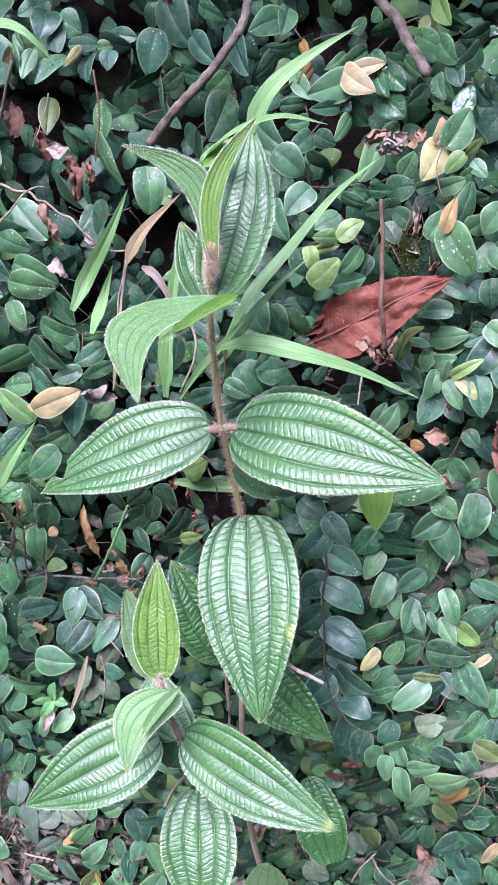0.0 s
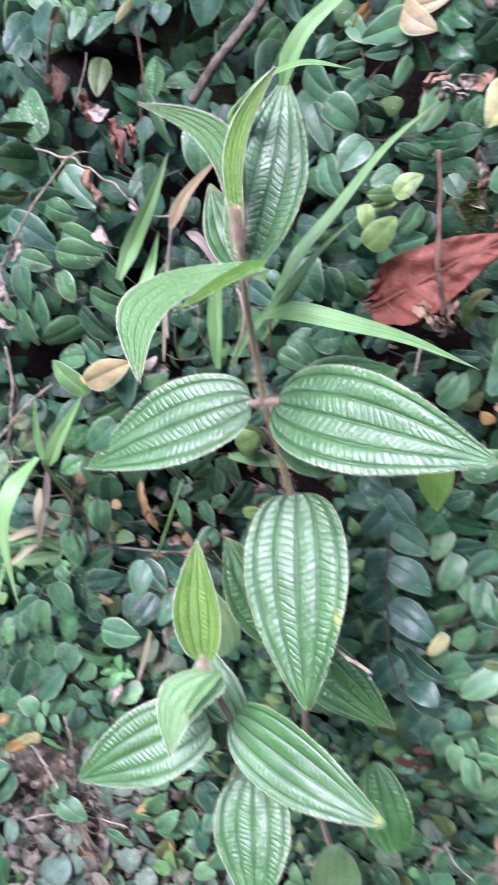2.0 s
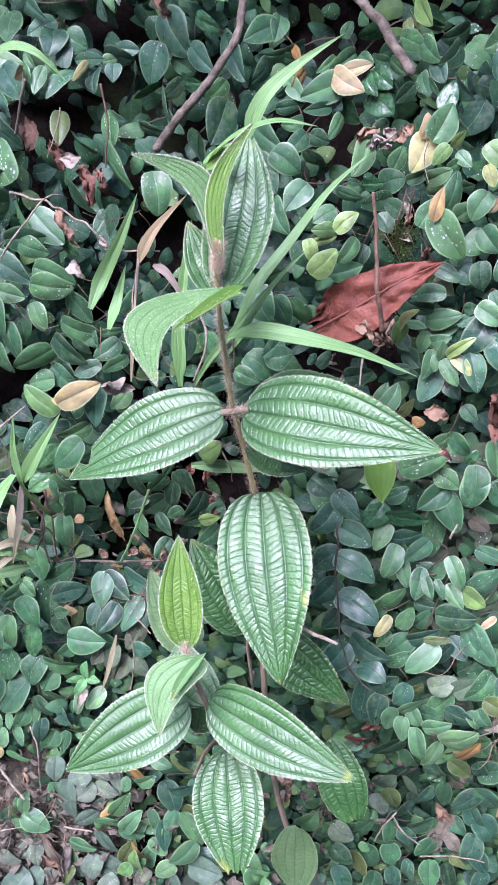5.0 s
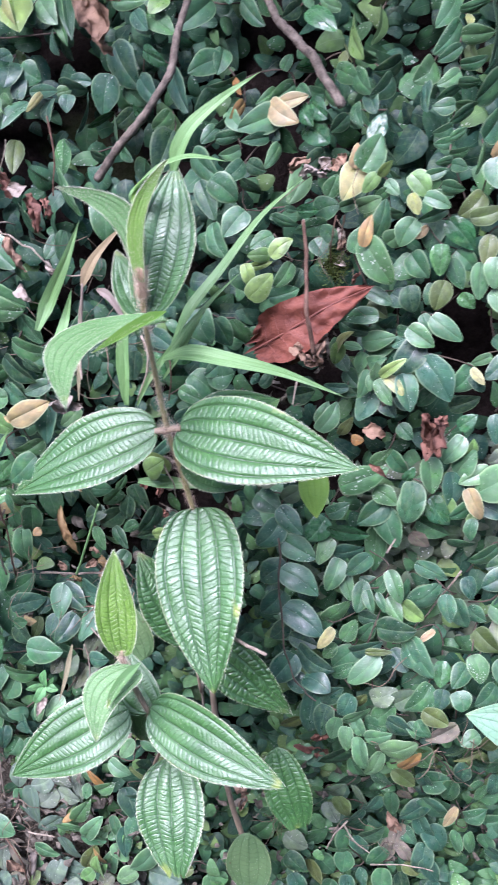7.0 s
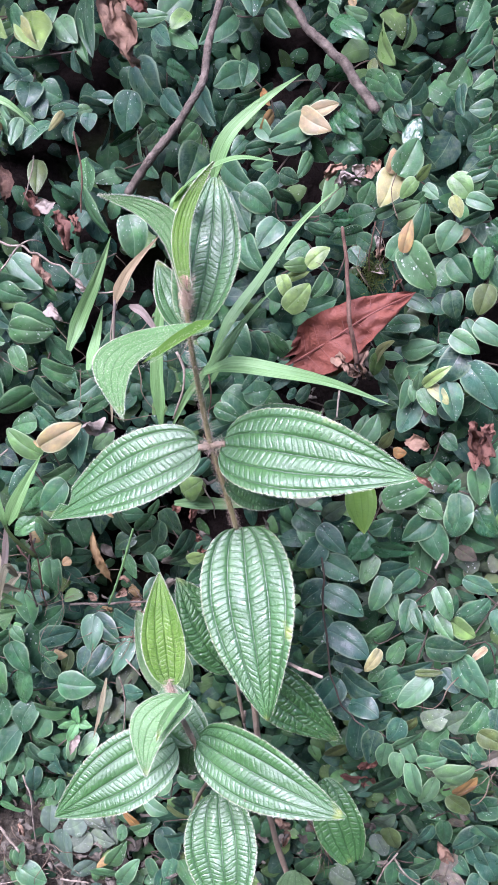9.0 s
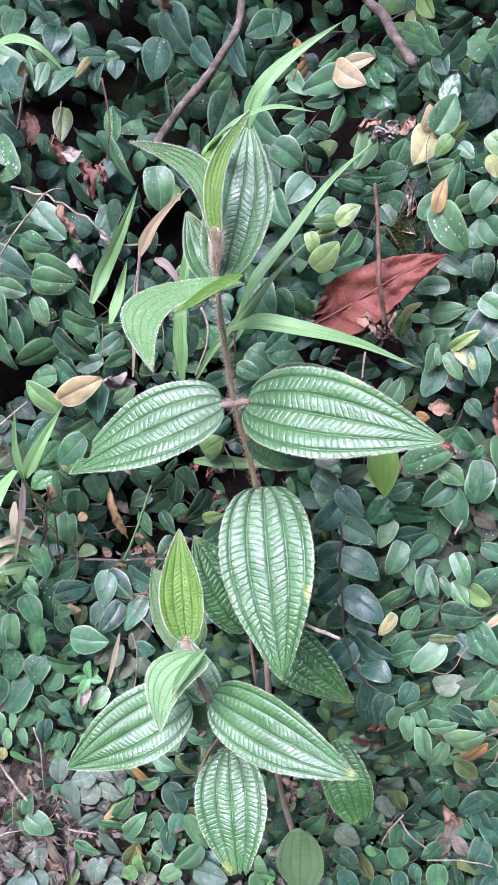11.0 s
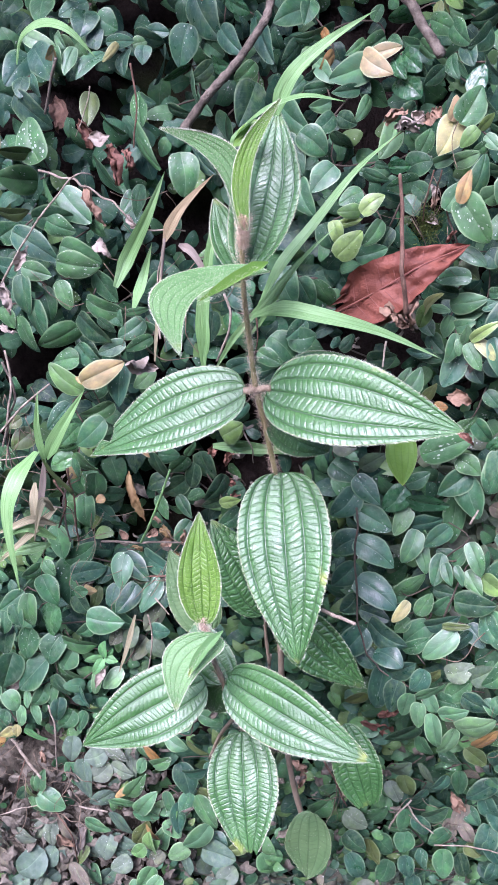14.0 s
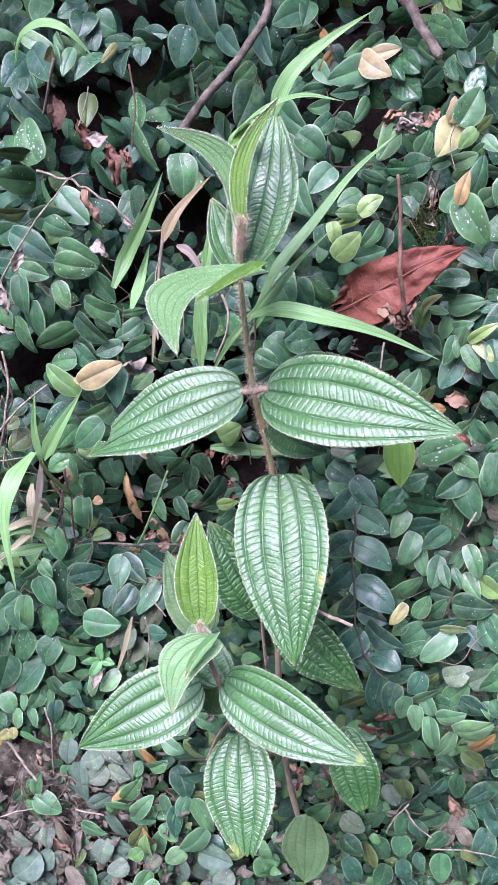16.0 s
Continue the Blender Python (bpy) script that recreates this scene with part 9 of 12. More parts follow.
fig_leaf((0.1037, 0.5479, 1.0291), (0.0798, 0.5581, 1.0038), 0.0171, 'd', 0.11, -0.42)
fig_leaf((0.1057, 0.5578, 1.0112), (0.1158, 0.5604, 0.9912), 0.0118, 'g', -0.17, -0.49)
fig_leaf((0.1072, 0.5712, 0.9839), (0.0941, 0.5713, 0.9739), 0.0191, 'd', 0.14, -0.63)
shoot_stem()
shoot = thing('creeping_fig_shoot', (0.137, 0.534, 1.044), 'fig shoot with bluish dark green and pale sea-green leaves, one orange', 'climbing plant', 'shoots of creeping fig')
fig_leaf((0.1299, 0.5222, 1.0505), (0.1179, 0.5300, 1.0212), 0.0111, 'q', 0.13, 0.29)
fig_leaf((0.1326, 0.5226, 1.0520), (0.1556, 0.5119, 1.0686), 0.0188, 'q', 0.29, 0.20)
fig_leaf((0.1349, 0.5331, 1.0713), (0.1533, 0.5260, 1.0664), 0.0170, 'b', 0.25, -0.17)
fig_leaf((0.1502, 0.5301, 1.0725), (0.1575, 0.5274, 1.0598), 0.0085, 'g', 0.08, 0.57)
fig_leaf((0.1256, 0.5403, 1.0647), (0.1404, 0.5355, 1.0830), 0.0146, 'd', -0.07, 0.45)
fig_leaf((0.1449, 0.5289, 1.0322), (0.1585, 0.5199, 1.0529), 0.0105, 'o', 0.17, -0.14)
fig_leaf((0.1389, 0.5326, 1.0259), (0.1545, 0.5364, 1.0082), 0.0120, 'l', 0.65, -0.29)
fig_leaf((0.1252, 0.5561, 1.0025), (0.1376, 0.5596, 0.9845), 0.0162, 'b', -0.15, -0.83)
fig_leaf((0.1586, 0.5382, 1.0194), (0.1660, 0.5454, 0.9990), 0.0107, 'b', -0.19, -0.04)
shoot_stem()
shoot = thing('creeping_fig_shoot', (-0.225, 0.572, 0.896), 'creeping fig shoot with pale sea-green and fresh green leaves', 'climbing plant', 'shoots of creeping fig')
fig_leaf((-0.2208, 0.5667, 0.9127), (-0.2120, 0.5647, 0.9377), 0.0109, 'q', 0.03, -0.03)
fig_leaf((-0.2207, 0.5665, 0.9097), (-0.1982, 0.5634, 0.8960), 0.0197, 'q', 0.12, 0.55)
fig_leaf((-0.2273, 0.5730, 0.9052), (-0.2280, 0.5711, 0.9230), 0.0088, 'g', 0.00, -0.46)
fig_leaf((-0.2237, 0.5668, 0.9045), (-0.2324, 0.5643, 0.9200), 0.0099, 'l', -0.56, 0.01)
fig_leaf((-0.2346, 0.5724, 0.9082), (-0.2451, 0.5688, 0.8967), 0.0110, 'd', -0.10, -0.32)
fig_leaf((-0.2335, 0.5722, 0.8974), (-0.2245, 0.5704, 0.8812), 0.0134, 'g', -0.21, -0.22)
fig_leaf((-0.2243, 0.5773, 0.8647), (-0.2402, 0.5758, 0.8430), 0.0160, 'f', 0.08, 0.11)
fig_leaf((-0.2185, 0.5778, 0.8684), (-0.2220, 0.5718, 0.8393), 0.0136, 'f', 0.11, -0.08)
shoot_stem()
shoot = thing('creeping_fig_shoot', (-0.184, 0.574, 0.915), 'creeping fig shoot with grey dusty and fresh green leaves, one dry', 'climbing plant', 'shoots of creeping fig')
fig_leaf((-0.1782, 0.5731, 0.9438), (-0.1785, 0.5711, 0.9005), 0.0179, 'f', -0.26, 0.45)
fig_leaf((-0.1548, 0.5716, 0.9434), (-0.1733, 0.5670, 0.9293), 0.0177, 'f', -0.37, -0.20)
fig_leaf((-0.1933, 0.5783, 0.9349), (-0.1895, 0.5770, 0.9091), 0.0139, 'g', -0.01, 0.00)
fig_leaf((-0.1840, 0.5718, 0.8763), (-0.1603, 0.5660, 0.8726), 0.0155, 'q', 0.47, -0.09)
fig_leaf((-0.2093, 0.5732, 0.8749), (-0.1935, 0.5659, 0.8563), 0.0191, 'x', -0.48, -0.08)
shoot_stem()
shoot = thing('creeping_fig_shoot', (-0.135, 0.571, 0.920), 'creeping fig shoot with grey dusty and fresh green leaves, one orange', 'climbing plant', 'shoots of creeping fig')
fig_leaf((-0.1530, 0.5731, 0.9416), (-0.1334, 0.5696, 0.9346), 0.0167, 'f', -0.36, 0.19)
fig_leaf((-0.1427, 0.5776, 0.9235), (-0.1601, 0.5742, 0.9145), 0.0137, 'f', 0.13, -0.04)
fig_leaf((-0.1226, 0.5717, 0.9529), (-0.1283, 0.5692, 0.9386), 0.0092, 'q', 0.03, 0.80)
fig_leaf((-0.1087, 0.5672, 0.9575), (-0.1195, 0.5648, 0.9753), 0.0074, 'o', -0.04, 0.25)
fig_leaf((-0.1128, 0.5667, 0.9522), (-0.0959, 0.5629, 0.9640), 0.0131, 'g', 0.53, 0.33)
fig_leaf((-0.1395, 0.5676, 0.9151), (-0.1196, 0.5621, 0.9443), 0.0148, 'g', 0.40, 0.25)
fig_leaf((-0.1385, 0.5671, 0.9226), (-0.1511, 0.5653, 0.9134), 0.0063, 'o', -0.03, 0.33)
fig_leaf((-0.1345, 0.5680, 0.9052), (-0.1594, 0.5663, 0.9069), 0.0138, 'g', 0.19, -0.37)
fig_leaf((-0.1317, 0.5678, 0.8973), (-0.1124, 0.5630, 0.9246), 0.0139, 'q', -0.15, 0.09)
fig_leaf((-0.1555, 0.5719, 0.9123), (-0.1758, 0.5667, 0.9007), 0.0171, 'f', 0.73, 0.07)
fig_leaf((-0.1576, 0.5715, 0.8891), (-0.1430, 0.5699, 0.8656), 0.0196, 'f', -0.20, -0.49)
fig_leaf((-0.1377, 0.5718, 0.8913), (-0.1145, 0.5693, 0.8903), 0.0129, 'g', -0.16, -0.09)
fig_leaf((-0.1172, 0.5780, 0.8975), (-0.1240, 0.5735, 0.8783), 0.0096, 'q', -0.39, -0.28)
shoot_stem()
shoot = thing('creeping_fig_shoot', (-0.090, 0.575, 0.921), 'creeping fig shoot with bluish dark green and pale sea-green leaves', 'climbing plant', 'shoots of creeping fig')
fig_leaf((-0.0870, 0.5718, 0.9415), (-0.0675, 0.5683, 0.9500), 0.0153, 'b', 0.29, -0.23)
fig_leaf((-0.0927, 0.5777, 0.9452), (-0.0855, 0.5711, 0.9157), 0.0194, 'b', 0.31, -0.13)
fig_leaf((-0.0856, 0.5722, 0.9184), (-0.0944, 0.5698, 0.8949), 0.0125, 'b', -0.08, -0.38)
fig_leaf((-0.0974, 0.5729, 0.9055), (-0.0965, 0.5659, 0.8773), 0.0137, 'b', 0.53, 0.15)
fig_leaf((-0.1090, 0.5786, 0.9113), (-0.1037, 0.5758, 0.8877), 0.0095, 'q', 0.15, 0.08)
fig_leaf((-0.0785, 0.5731, 0.9159), (-0.0642, 0.5696, 0.8829), 0.0166, 'g', 0.02, 0.04)
fig_leaf((-0.0793, 0.5788, 0.9165), (-0.0577, 0.5765, 0.9056), 0.0167, 'l', -0.20, -0.15)
fig_leaf((-0.1095, 0.5731, 0.8844), (-0.0978, 0.5699, 0.8683), 0.0151, 'q', 0.05, 0.13)
fig_leaf((-0.0679, 0.5783, 0.9487), (-0.0577, 0.5756, 0.9252), 0.0142, 'b', 0.14, -0.50)
shoot_stem()
shoot = thing('creeping_fig_shoot', (0.024, 0.575, 0.920), 'creeping fig shoot with dark green and pale sea-green leaves', 'climbing plant', 'shoots of creeping fig')
fig_leaf((0.0209, 0.5782, 0.9059), (0.0361, 0.5747, 0.9245), 0.0174, 'd', -0.27, -0.34)
fig_leaf((0.0286, 0.5720, 0.9358), (0.0405, 0.5698, 0.9459), 0.0120, 'q', -0.46, -0.76)
shoot_stem()
shoot = thing('creeping_fig_shoot', (0.055, 0.577, 0.905), 'creeping fig shoot with dull speckled and dark green leaves', 'climbing plant', 'shoots of creeping fig')
fig_leaf((0.0472, 0.5716, 0.9150), (0.0655, 0.5661, 0.9065), 0.0178, 'k', -0.15, 0.40)
fig_leaf((0.0640, 0.5827, 0.8981), (0.0812, 0.5767, 0.9184), 0.0142, 'd', -0.11, -0.13)
shoot_stem()
shoot = thing('creeping_fig_shoot', (0.099, 0.567, 0.949), 'creeping fig shoot with dull speckled and grey dusty leaves', 'climbing plant', 'shoots of creeping fig')
fig_leaf((0.0847, 0.5669, 0.9684), (0.1002, 0.5607, 0.9812), 0.0152, 'k', -0.19, -0.53)
fig_leaf((0.0943, 0.5613, 0.9692), (0.1005, 0.5604, 0.9492), 0.0150, 'l', -0.14, -0.41)
fig_leaf((0.1080, 0.5534, 0.9890), (0.1157, 0.5554, 0.9678), 0.0112, 'k', -0.62, -0.86)
fig_leaf((0.0837, 0.5681, 0.9559), (0.0912, 0.5657, 0.9364), 0.0140, 'f', 0.04, -0.19)
fig_leaf((0.1124, 0.5732, 0.9452), (0.1005, 0.5703, 0.9347), 0.0119, 'b', -0.06, -0.66)
fig_leaf((0.1121, 0.5706, 0.9189), (0.1301, 0.5668, 0.9337), 0.0138, 'd', -0.38, -0.39)
fig_leaf((0.1050, 0.5704, 0.9193), (0.1123, 0.5698, 0.8996), 0.0142, 'b', -0.01, 0.01)
fig_leaf((0.0970, 0.5719, 0.9238), (0.0937, 0.5671, 0.9037), 0.0143, 'g', 0.54, -0.13)
shoot_stem()
shoot = thing('creeping_fig_shoot', (0.141, 0.567, 0.950), 'creeping fig shoot with dry pinkish-brown and bluish dark green leaves', 'climbing plant', 'shoots of creeping fig')
fig_leaf((0.1363, 0.5467, 0.9912), (0.1369, 0.5529, 0.9613), 0.0118, 'g', -0.06, -0.05)
fig_leaf((0.1273, 0.5606, 0.9732), (0.1146, 0.5617, 0.9565), 0.0100, 'b', -0.14, -0.53)
fig_leaf((0.1439, 0.5736, 0.9332), (0.1350, 0.5743, 0.9023), 0.0136, 'x', -0.09, -0.10)
fig_leaf((0.1409, 0.5702, 0.9162), (0.1499, 0.5697, 0.8961), 0.0114, 'x', 0.13, -0.36)
fig_leaf((0.1335, 0.5817, 0.9078), (0.1299, 0.5770, 0.8877), 0.0118, 'x', -0.33, -0.43)
fig_leaf((0.1569, 0.5646, 0.9525), (0.1688, 0.5676, 0.9244), 0.0148, 'b', -0.13, -0.27)
fig_leaf((0.1447, 0.5742, 0.9313), (0.1547, 0.5708, 0.9131), 0.0145, 'b', 0.02, -0.46)
fig_leaf((0.1416, 0.5630, 0.9782), (0.1525, 0.5619, 0.9720), 0.0114, 'x', -0.04, -0.40)
shoot_stem()
shoot = thing('creeping_fig_shoot', (0.166, 0.559, 0.973), 'creeping fig shoot with bluish dark green leaves', 'climbing plant', 'shoots of creeping fig')
fig_leaf((0.1631, 0.5590, 0.9712), (0.1427, 0.5570, 0.9548), 0.0153, 'b', -0.11, 0.07)
shoot_stem()
shoot = thing('creeping_fig_shoot', (-0.256, 0.577, 0.823), 'creeping fig shoot with grey dusty and dry pinkish-brown leaves', 'climbing plant', 'shoots of creeping fig')
fig_leaf((-0.2559, 0.5720, 0.8531), (-0.2344, 0.5671, 0.8501), 0.0221, 'f', 0.20, -0.18)
fig_leaf((-0.2326, 0.5731, 0.8309), (-0.2593, 0.5656, 0.8084), 0.0246, 'f', -0.38, 0.13)
fig_leaf((-0.2792, 0.5838, 0.8194), (-0.2742, 0.5756, 0.7929), 0.0157, 'x', -0.11, -0.14)
fig_leaf((-0.2559, 0.5782, 0.7890), (-0.2770, 0.5756, 0.7763), 0.0159, 'f', -0.59, 0.47)
shoot_stem()
shoot = thing('creeping_fig_shoot', (-0.200, 0.575, 0.834), 'creeping fig shoot with grey dusty and pale sea-green leaves, one dry', 'climbing plant', 'shoots of creeping fig')
fig_leaf((-0.1887, 0.5781, 0.8618), (-0.1864, 0.5750, 0.8374), 0.0102, 'q', -0.25, 0.89)
fig_leaf((-0.1860, 0.5775, 0.8472), (-0.1776, 0.5746, 0.8280), 0.0148, 'f', 0.07, -0.20)
fig_leaf((-0.1870, 0.5774, 0.8180), (-0.1811, 0.5729, 0.7955), 0.0128, 'q', -0.17, 0.08)
fig_leaf((-0.2218, 0.5772, 0.8329), (-0.2349, 0.5729, 0.8117), 0.0163, 'f', -0.42, -0.09)
fig_leaf((-0.2099, 0.5776, 0.8320), (-0.2221, 0.5756, 0.8034), 0.0163, 'x', 0.03, 0.18)
fig_leaf((-0.2011, 0.5670, 0.8273), (-0.1844, 0.5576, 0.8004), 0.0162, 'x', -0.16, 0.12)
fig_leaf((-0.1839, 0.5674, 0.8485), (-0.1964, 0.5642, 0.8303), 0.0079, 'l', -0.33, 0.64)
fig_leaf((-0.2254, 0.5788, 0.8008), (-0.2466, 0.5732, 0.7836), 0.0180, 'f', 0.11, 0.14)
shoot_stem()
shoot = thing('creeping_fig_shoot', (-0.138, 0.571, 0.849), 'creeping fig shoot with grey dusty and light yellow-green leaves, one orange', 'climbing plant', 'shoots of creeping fig')
fig_leaf((-0.1645, 0.5790, 0.8505), (-0.1418, 0.5739, 0.8488), 0.0147, 'f', -0.17, 0.13)
fig_leaf((-0.1385, 0.5726, 0.8566), (-0.1245, 0.5685, 0.8853), 0.0155, 'l', -0.15, -0.82)
fig_leaf((-0.1174, 0.5668, 0.8690), (-0.1258, 0.5634, 0.8877), 0.0076, 'o', -0.34, 0.06)
fig_leaf((-0.1210, 0.5608, 0.8616), (-0.1214, 0.5563, 0.8859), 0.0153, 'y', -0.52, 0.53)
fig_leaf((-0.1285, 0.5623, 0.8630), (-0.1412, 0.5602, 0.8548), 0.0131, 'y', 0.08, 0.21)
fig_leaf((-0.1220, 0.5613, 0.8630), (-0.1135, 0.5600, 0.8740), 0.0076, 'y', -0.58, 0.31)
fig_leaf((-0.1166, 0.5730, 0.8464), (-0.1291, 0.5700, 0.8329), 0.0134, 'k', 0.11, 0.17)
fig_leaf((-0.1191, 0.5772, 0.8484), (-0.1069, 0.5718, 0.8809), 0.0145, 'q', -0.07, 0.22)
fig_leaf((-0.1261, 0.5670, 0.8333), (-0.1387, 0.5619, 0.8095), 0.0157, 'g', 0.24, 0.06)
fig_leaf((-0.1484, 0.5730, 0.8345), (-0.1657, 0.5670, 0.8248), 0.0159, 'f', 0.18, 0.40)
fig_leaf((-0.1629, 0.5778, 0.8384), (-0.1473, 0.5753, 0.8363), 0.0114, 'f', -0.53, 0.31)
fig_leaf((-0.1637, 0.5731, 0.8595), (-0.1702, 0.5663, 0.8352), 0.0179, 'f', -0.12, -0.40)
fig_leaf((-0.1690, 0.5788, 0.8119), (-0.1858, 0.5761, 0.7932), 0.0163, 'f', 0.14, -0.09)
shoot_stem()
shoot = thing('creeping_fig_shoot', (-0.081, 0.572, 0.863), 'creeping fig shoot with pale sea-green and grey dusty leaves', 'climbing plant', 'shoots of creeping fig')
fig_leaf((-0.0703, 0.5675, 0.8888), (-0.0947, 0.5658, 0.8626), 0.0190, 'q', 0.06, -0.12)
fig_leaf((-0.0930, 0.5717, 0.8565), (-0.1095, 0.5675, 0.8453), 0.0164, 'q', 0.42, 0.39)
fig_leaf((-0.0945, 0.5721, 0.8465), (-0.0932, 0.5697, 0.8241), 0.0144, 'f', -0.49, 0.00)
fig_leaf((-0.0778, 0.5722, 0.8567), (-0.0484, 0.5639, 0.8553), 0.0207, 'f', 0.25, 0.49)
fig_leaf((-0.0716, 0.5775, 0.8673), (-0.0564, 0.5719, 0.8568), 0.0174, 'b', 0.56, 0.19)
shoot_stem()
shoot = thing('creeping_fig_shoot', (-0.039, 0.577, 0.845), 'creeping fig shoot with dark green and grey dusty leaves', 'climbing plant', 'shoots of creeping fig')
fig_leaf((-0.0524, 0.5772, 0.8313), (-0.0708, 0.5737, 0.8160), 0.0167, 'f', -0.26, 0.49)
fig_leaf((-0.0397, 0.5734, 0.8634), (-0.0568, 0.5698, 0.8596), 0.0119, 'l', -0.08, 0.26)
fig_leaf((-0.0247, 0.5725, 0.8589), (-0.0166, 0.5709, 0.8385), 0.0163, 'd', 0.29, 0.41)
fig_leaf((-0.0370, 0.5829, 0.8228), (-0.0541, 0.5792, 0.8113), 0.0160, 'd', 0.15, -0.06)
shoot_stem()
shoot = thing('creeping_fig_shoot', (-0.010, 0.584, 0.843), 'creeping fig shoot with dark green leaves', 'climbing plant', 'shoots of creeping fig')
fig_leaf((-0.0088, 0.5838, 0.8436), (0.0094, 0.5820, 0.8539), 0.0152, 'd', -0.16, -0.06)
shoot_stem()
shoot = thing('creeping_fig_shoot', (0.058, 0.575, 0.884), 'creeping fig shoot with dark green and olive leaves', 'climbing plant', 'shoots of creeping fig')
fig_leaf((0.0482, 0.5662, 0.8981), (0.0640, 0.5611, 0.8852), 0.0171, 'd', 0.10, 0.08)
fig_leaf((0.0657, 0.5769, 0.8819), (0.0742, 0.5725, 0.8580), 0.0142, 'l', -0.30, -0.33)
fig_leaf((0.0507, 0.5715, 0.8697), (0.0587, 0.5686, 0.8451), 0.0152, 'b', 0.30, -0.50)
fig_leaf((0.0725, 0.5840, 0.8789), (0.0861, 0.5823, 0.8630), 0.0156, 'd', 0.29, 0.47)
shoot_stem()
shoot = thing('creeping_fig_shoot', (0.097, 0.575, 0.884), 'creeping fig shoot with dark green and fresh green leaves', 'climbing plant', 'shoots of creeping fig')
fig_leaf((0.0987, 0.5715, 0.9029), (0.0785, 0.5677, 0.9074), 0.0108, 'd', 0.09, -0.54)
fig_leaf((0.0964, 0.5725, 0.9000), (0.0940, 0.5683, 0.8796), 0.0167, 'g', -0.07, -0.09)
fig_leaf((0.1115, 0.5728, 0.8806), (0.1119, 0.5710, 0.8592), 0.0126, 'b', -0.79, -0.69)
fig_leaf((0.0970, 0.5720, 0.8729), (0.0989, 0.5693, 0.8504), 0.0134, 'b', -0.10, -0.39)
fig_leaf((0.0822, 0.5836, 0.8530), (0.0729, 0.5784, 0.8311), 0.0173, 'd', 0.03, -0.24)
shoot_stem()
shoot = thing('creeping_fig_shoot', (0.149, 0.571, 0.897), 'creeping fig shoot with bluish dark green and fresh green leaves', 'climbing plant', 'shoots of creeping fig')
fig_leaf((0.1301, 0.5663, 0.9117), (0.1156, 0.5625, 0.8971), 0.0155, 'g', 0.02, -0.20)
fig_leaf((0.1275, 0.5658, 0.8904), (0.1280, 0.5608, 0.8628), 0.0165, 'g', 0.06, -0.45)
fig_leaf((0.1631, 0.5700, 0.9164), (0.1555, 0.5681, 0.8861), 0.0170, 'b', -0.52, -0.62)
fig_leaf((0.1622, 0.5659, 0.9048), (0.1731, 0.5644, 0.8811), 0.0146, 'b', 0.17, -0.28)
fig_leaf((0.1691, 0.5662, 0.8817), (0.1629, 0.5648, 0.8609), 0.0142, 'b', 0.19, -0.17)
fig_leaf((0.1470, 0.5769, 0.8884), (0.1572, 0.5733, 0.8781), 0.0146, 'l', 0.42, -0.38)
fig_leaf((0.1406, 0.5825, 0.8689), (0.1488, 0.5806, 0.8464), 0.0128, 'd', 0.59, -0.32)
shoot_stem()
shoot = thing('creeping_fig_shoot', (0.099, 0.583, 0.826), 'creeping fig shoot with dark green leaves', 'climbing plant', 'shoots of creeping fig')
fig_leaf((0.1006, 0.5827, 0.8286), (0.1129, 0.5784, 0.8486), 0.0133, 'd', -0.12, -0.22)
shoot_stem()
shoot = thing('creeping_fig_shoot', (-0.0760, 0.6704, 1.5596), 'creeping fig leaves on the top of the bank ', 'climbing plant', 'shoots of creeping fig')
fig_leaf((-0.1413, 0.6800, 1.5717), (-0.1230, 0.6572, 1.5537), 0.0147, 'p', 0.33, -0.43)
fig_leaf((-0.1461, 0.6862, 1.5819), (-0.1309, 0.6654, 1.5622), 0.0131, 'g', 0.57, -0.77)
fig_leaf((-0.1456, 0.6541, 1.5487), (-0.1294, 0.6387, 1.5356), 0.0105, 'b', -0.13, -0.43)
fig_leaf((-0.0979, 0.6646, 1.5478), (-0.0939, 0.6574, 1.5326), 0.0120, 'b', -0.52, -0.80)
shoot_stem()
shoot = thing('creeping_fig_shoot', (-0.1409, 0.6739, 1.5648), 'creeping fig leaves along the edge of the bank ', 'climbing plant', 'shoots of creeping fig')
fig_leaf((-0.1839, 0.6806, 1.5735), (-0.1841, 0.6440, 1.5407), 0.0156, 'g', 0.17, -0.84)
fig_leaf((-0.1682, 0.6697, 1.5628), (-0.1506, 0.6519, 1.5503), 0.0132, 'g', 0.47, -1.00)
fig_leaf((-0.1443, 0.6802, 1.5693), (-0.1556, 0.6728, 1.5659), 0.0085, 'y', 0.08, -0.08)
shoot_stem()
shoot = thing('creeping_fig_shoot', (-0.1663, 0.5647, 0.8258), 'dusty fig leaves at the lower edge of the bank ', 'climbing plant', 'shoots of creeping fig')
fig_leaf((-0.1173, 0.5612, 0.8286), (-0.1284, 0.5555, 0.8062), 0.0137, 'g', -0.39, 0.25)
shoot_stem()
shoot = thing('creeping_fig_shoot', (-0.1480, 0.6839, 1.5750), 'round yellow-green fig leaves at the top of the bank ', 'climbing plant', 'shoots of creeping fig')
fig_leaf((-0.1819, 0.6900, 1.5803), (-0.1596, 0.6694, 1.5661), 0.0180, 'y', 0.29, 0.04)
fig_leaf((-0.1602, 0.6833, 1.5741), (-0.1459, 0.6657, 1.5614), 0.0119, 'y', 0.32, -0.39)
fig_leaf((-0.1458, 0.6865, 1.5791), (-0.1382, 0.6698, 1.5634), 0.0154, 'g', 0.22, -1.10)
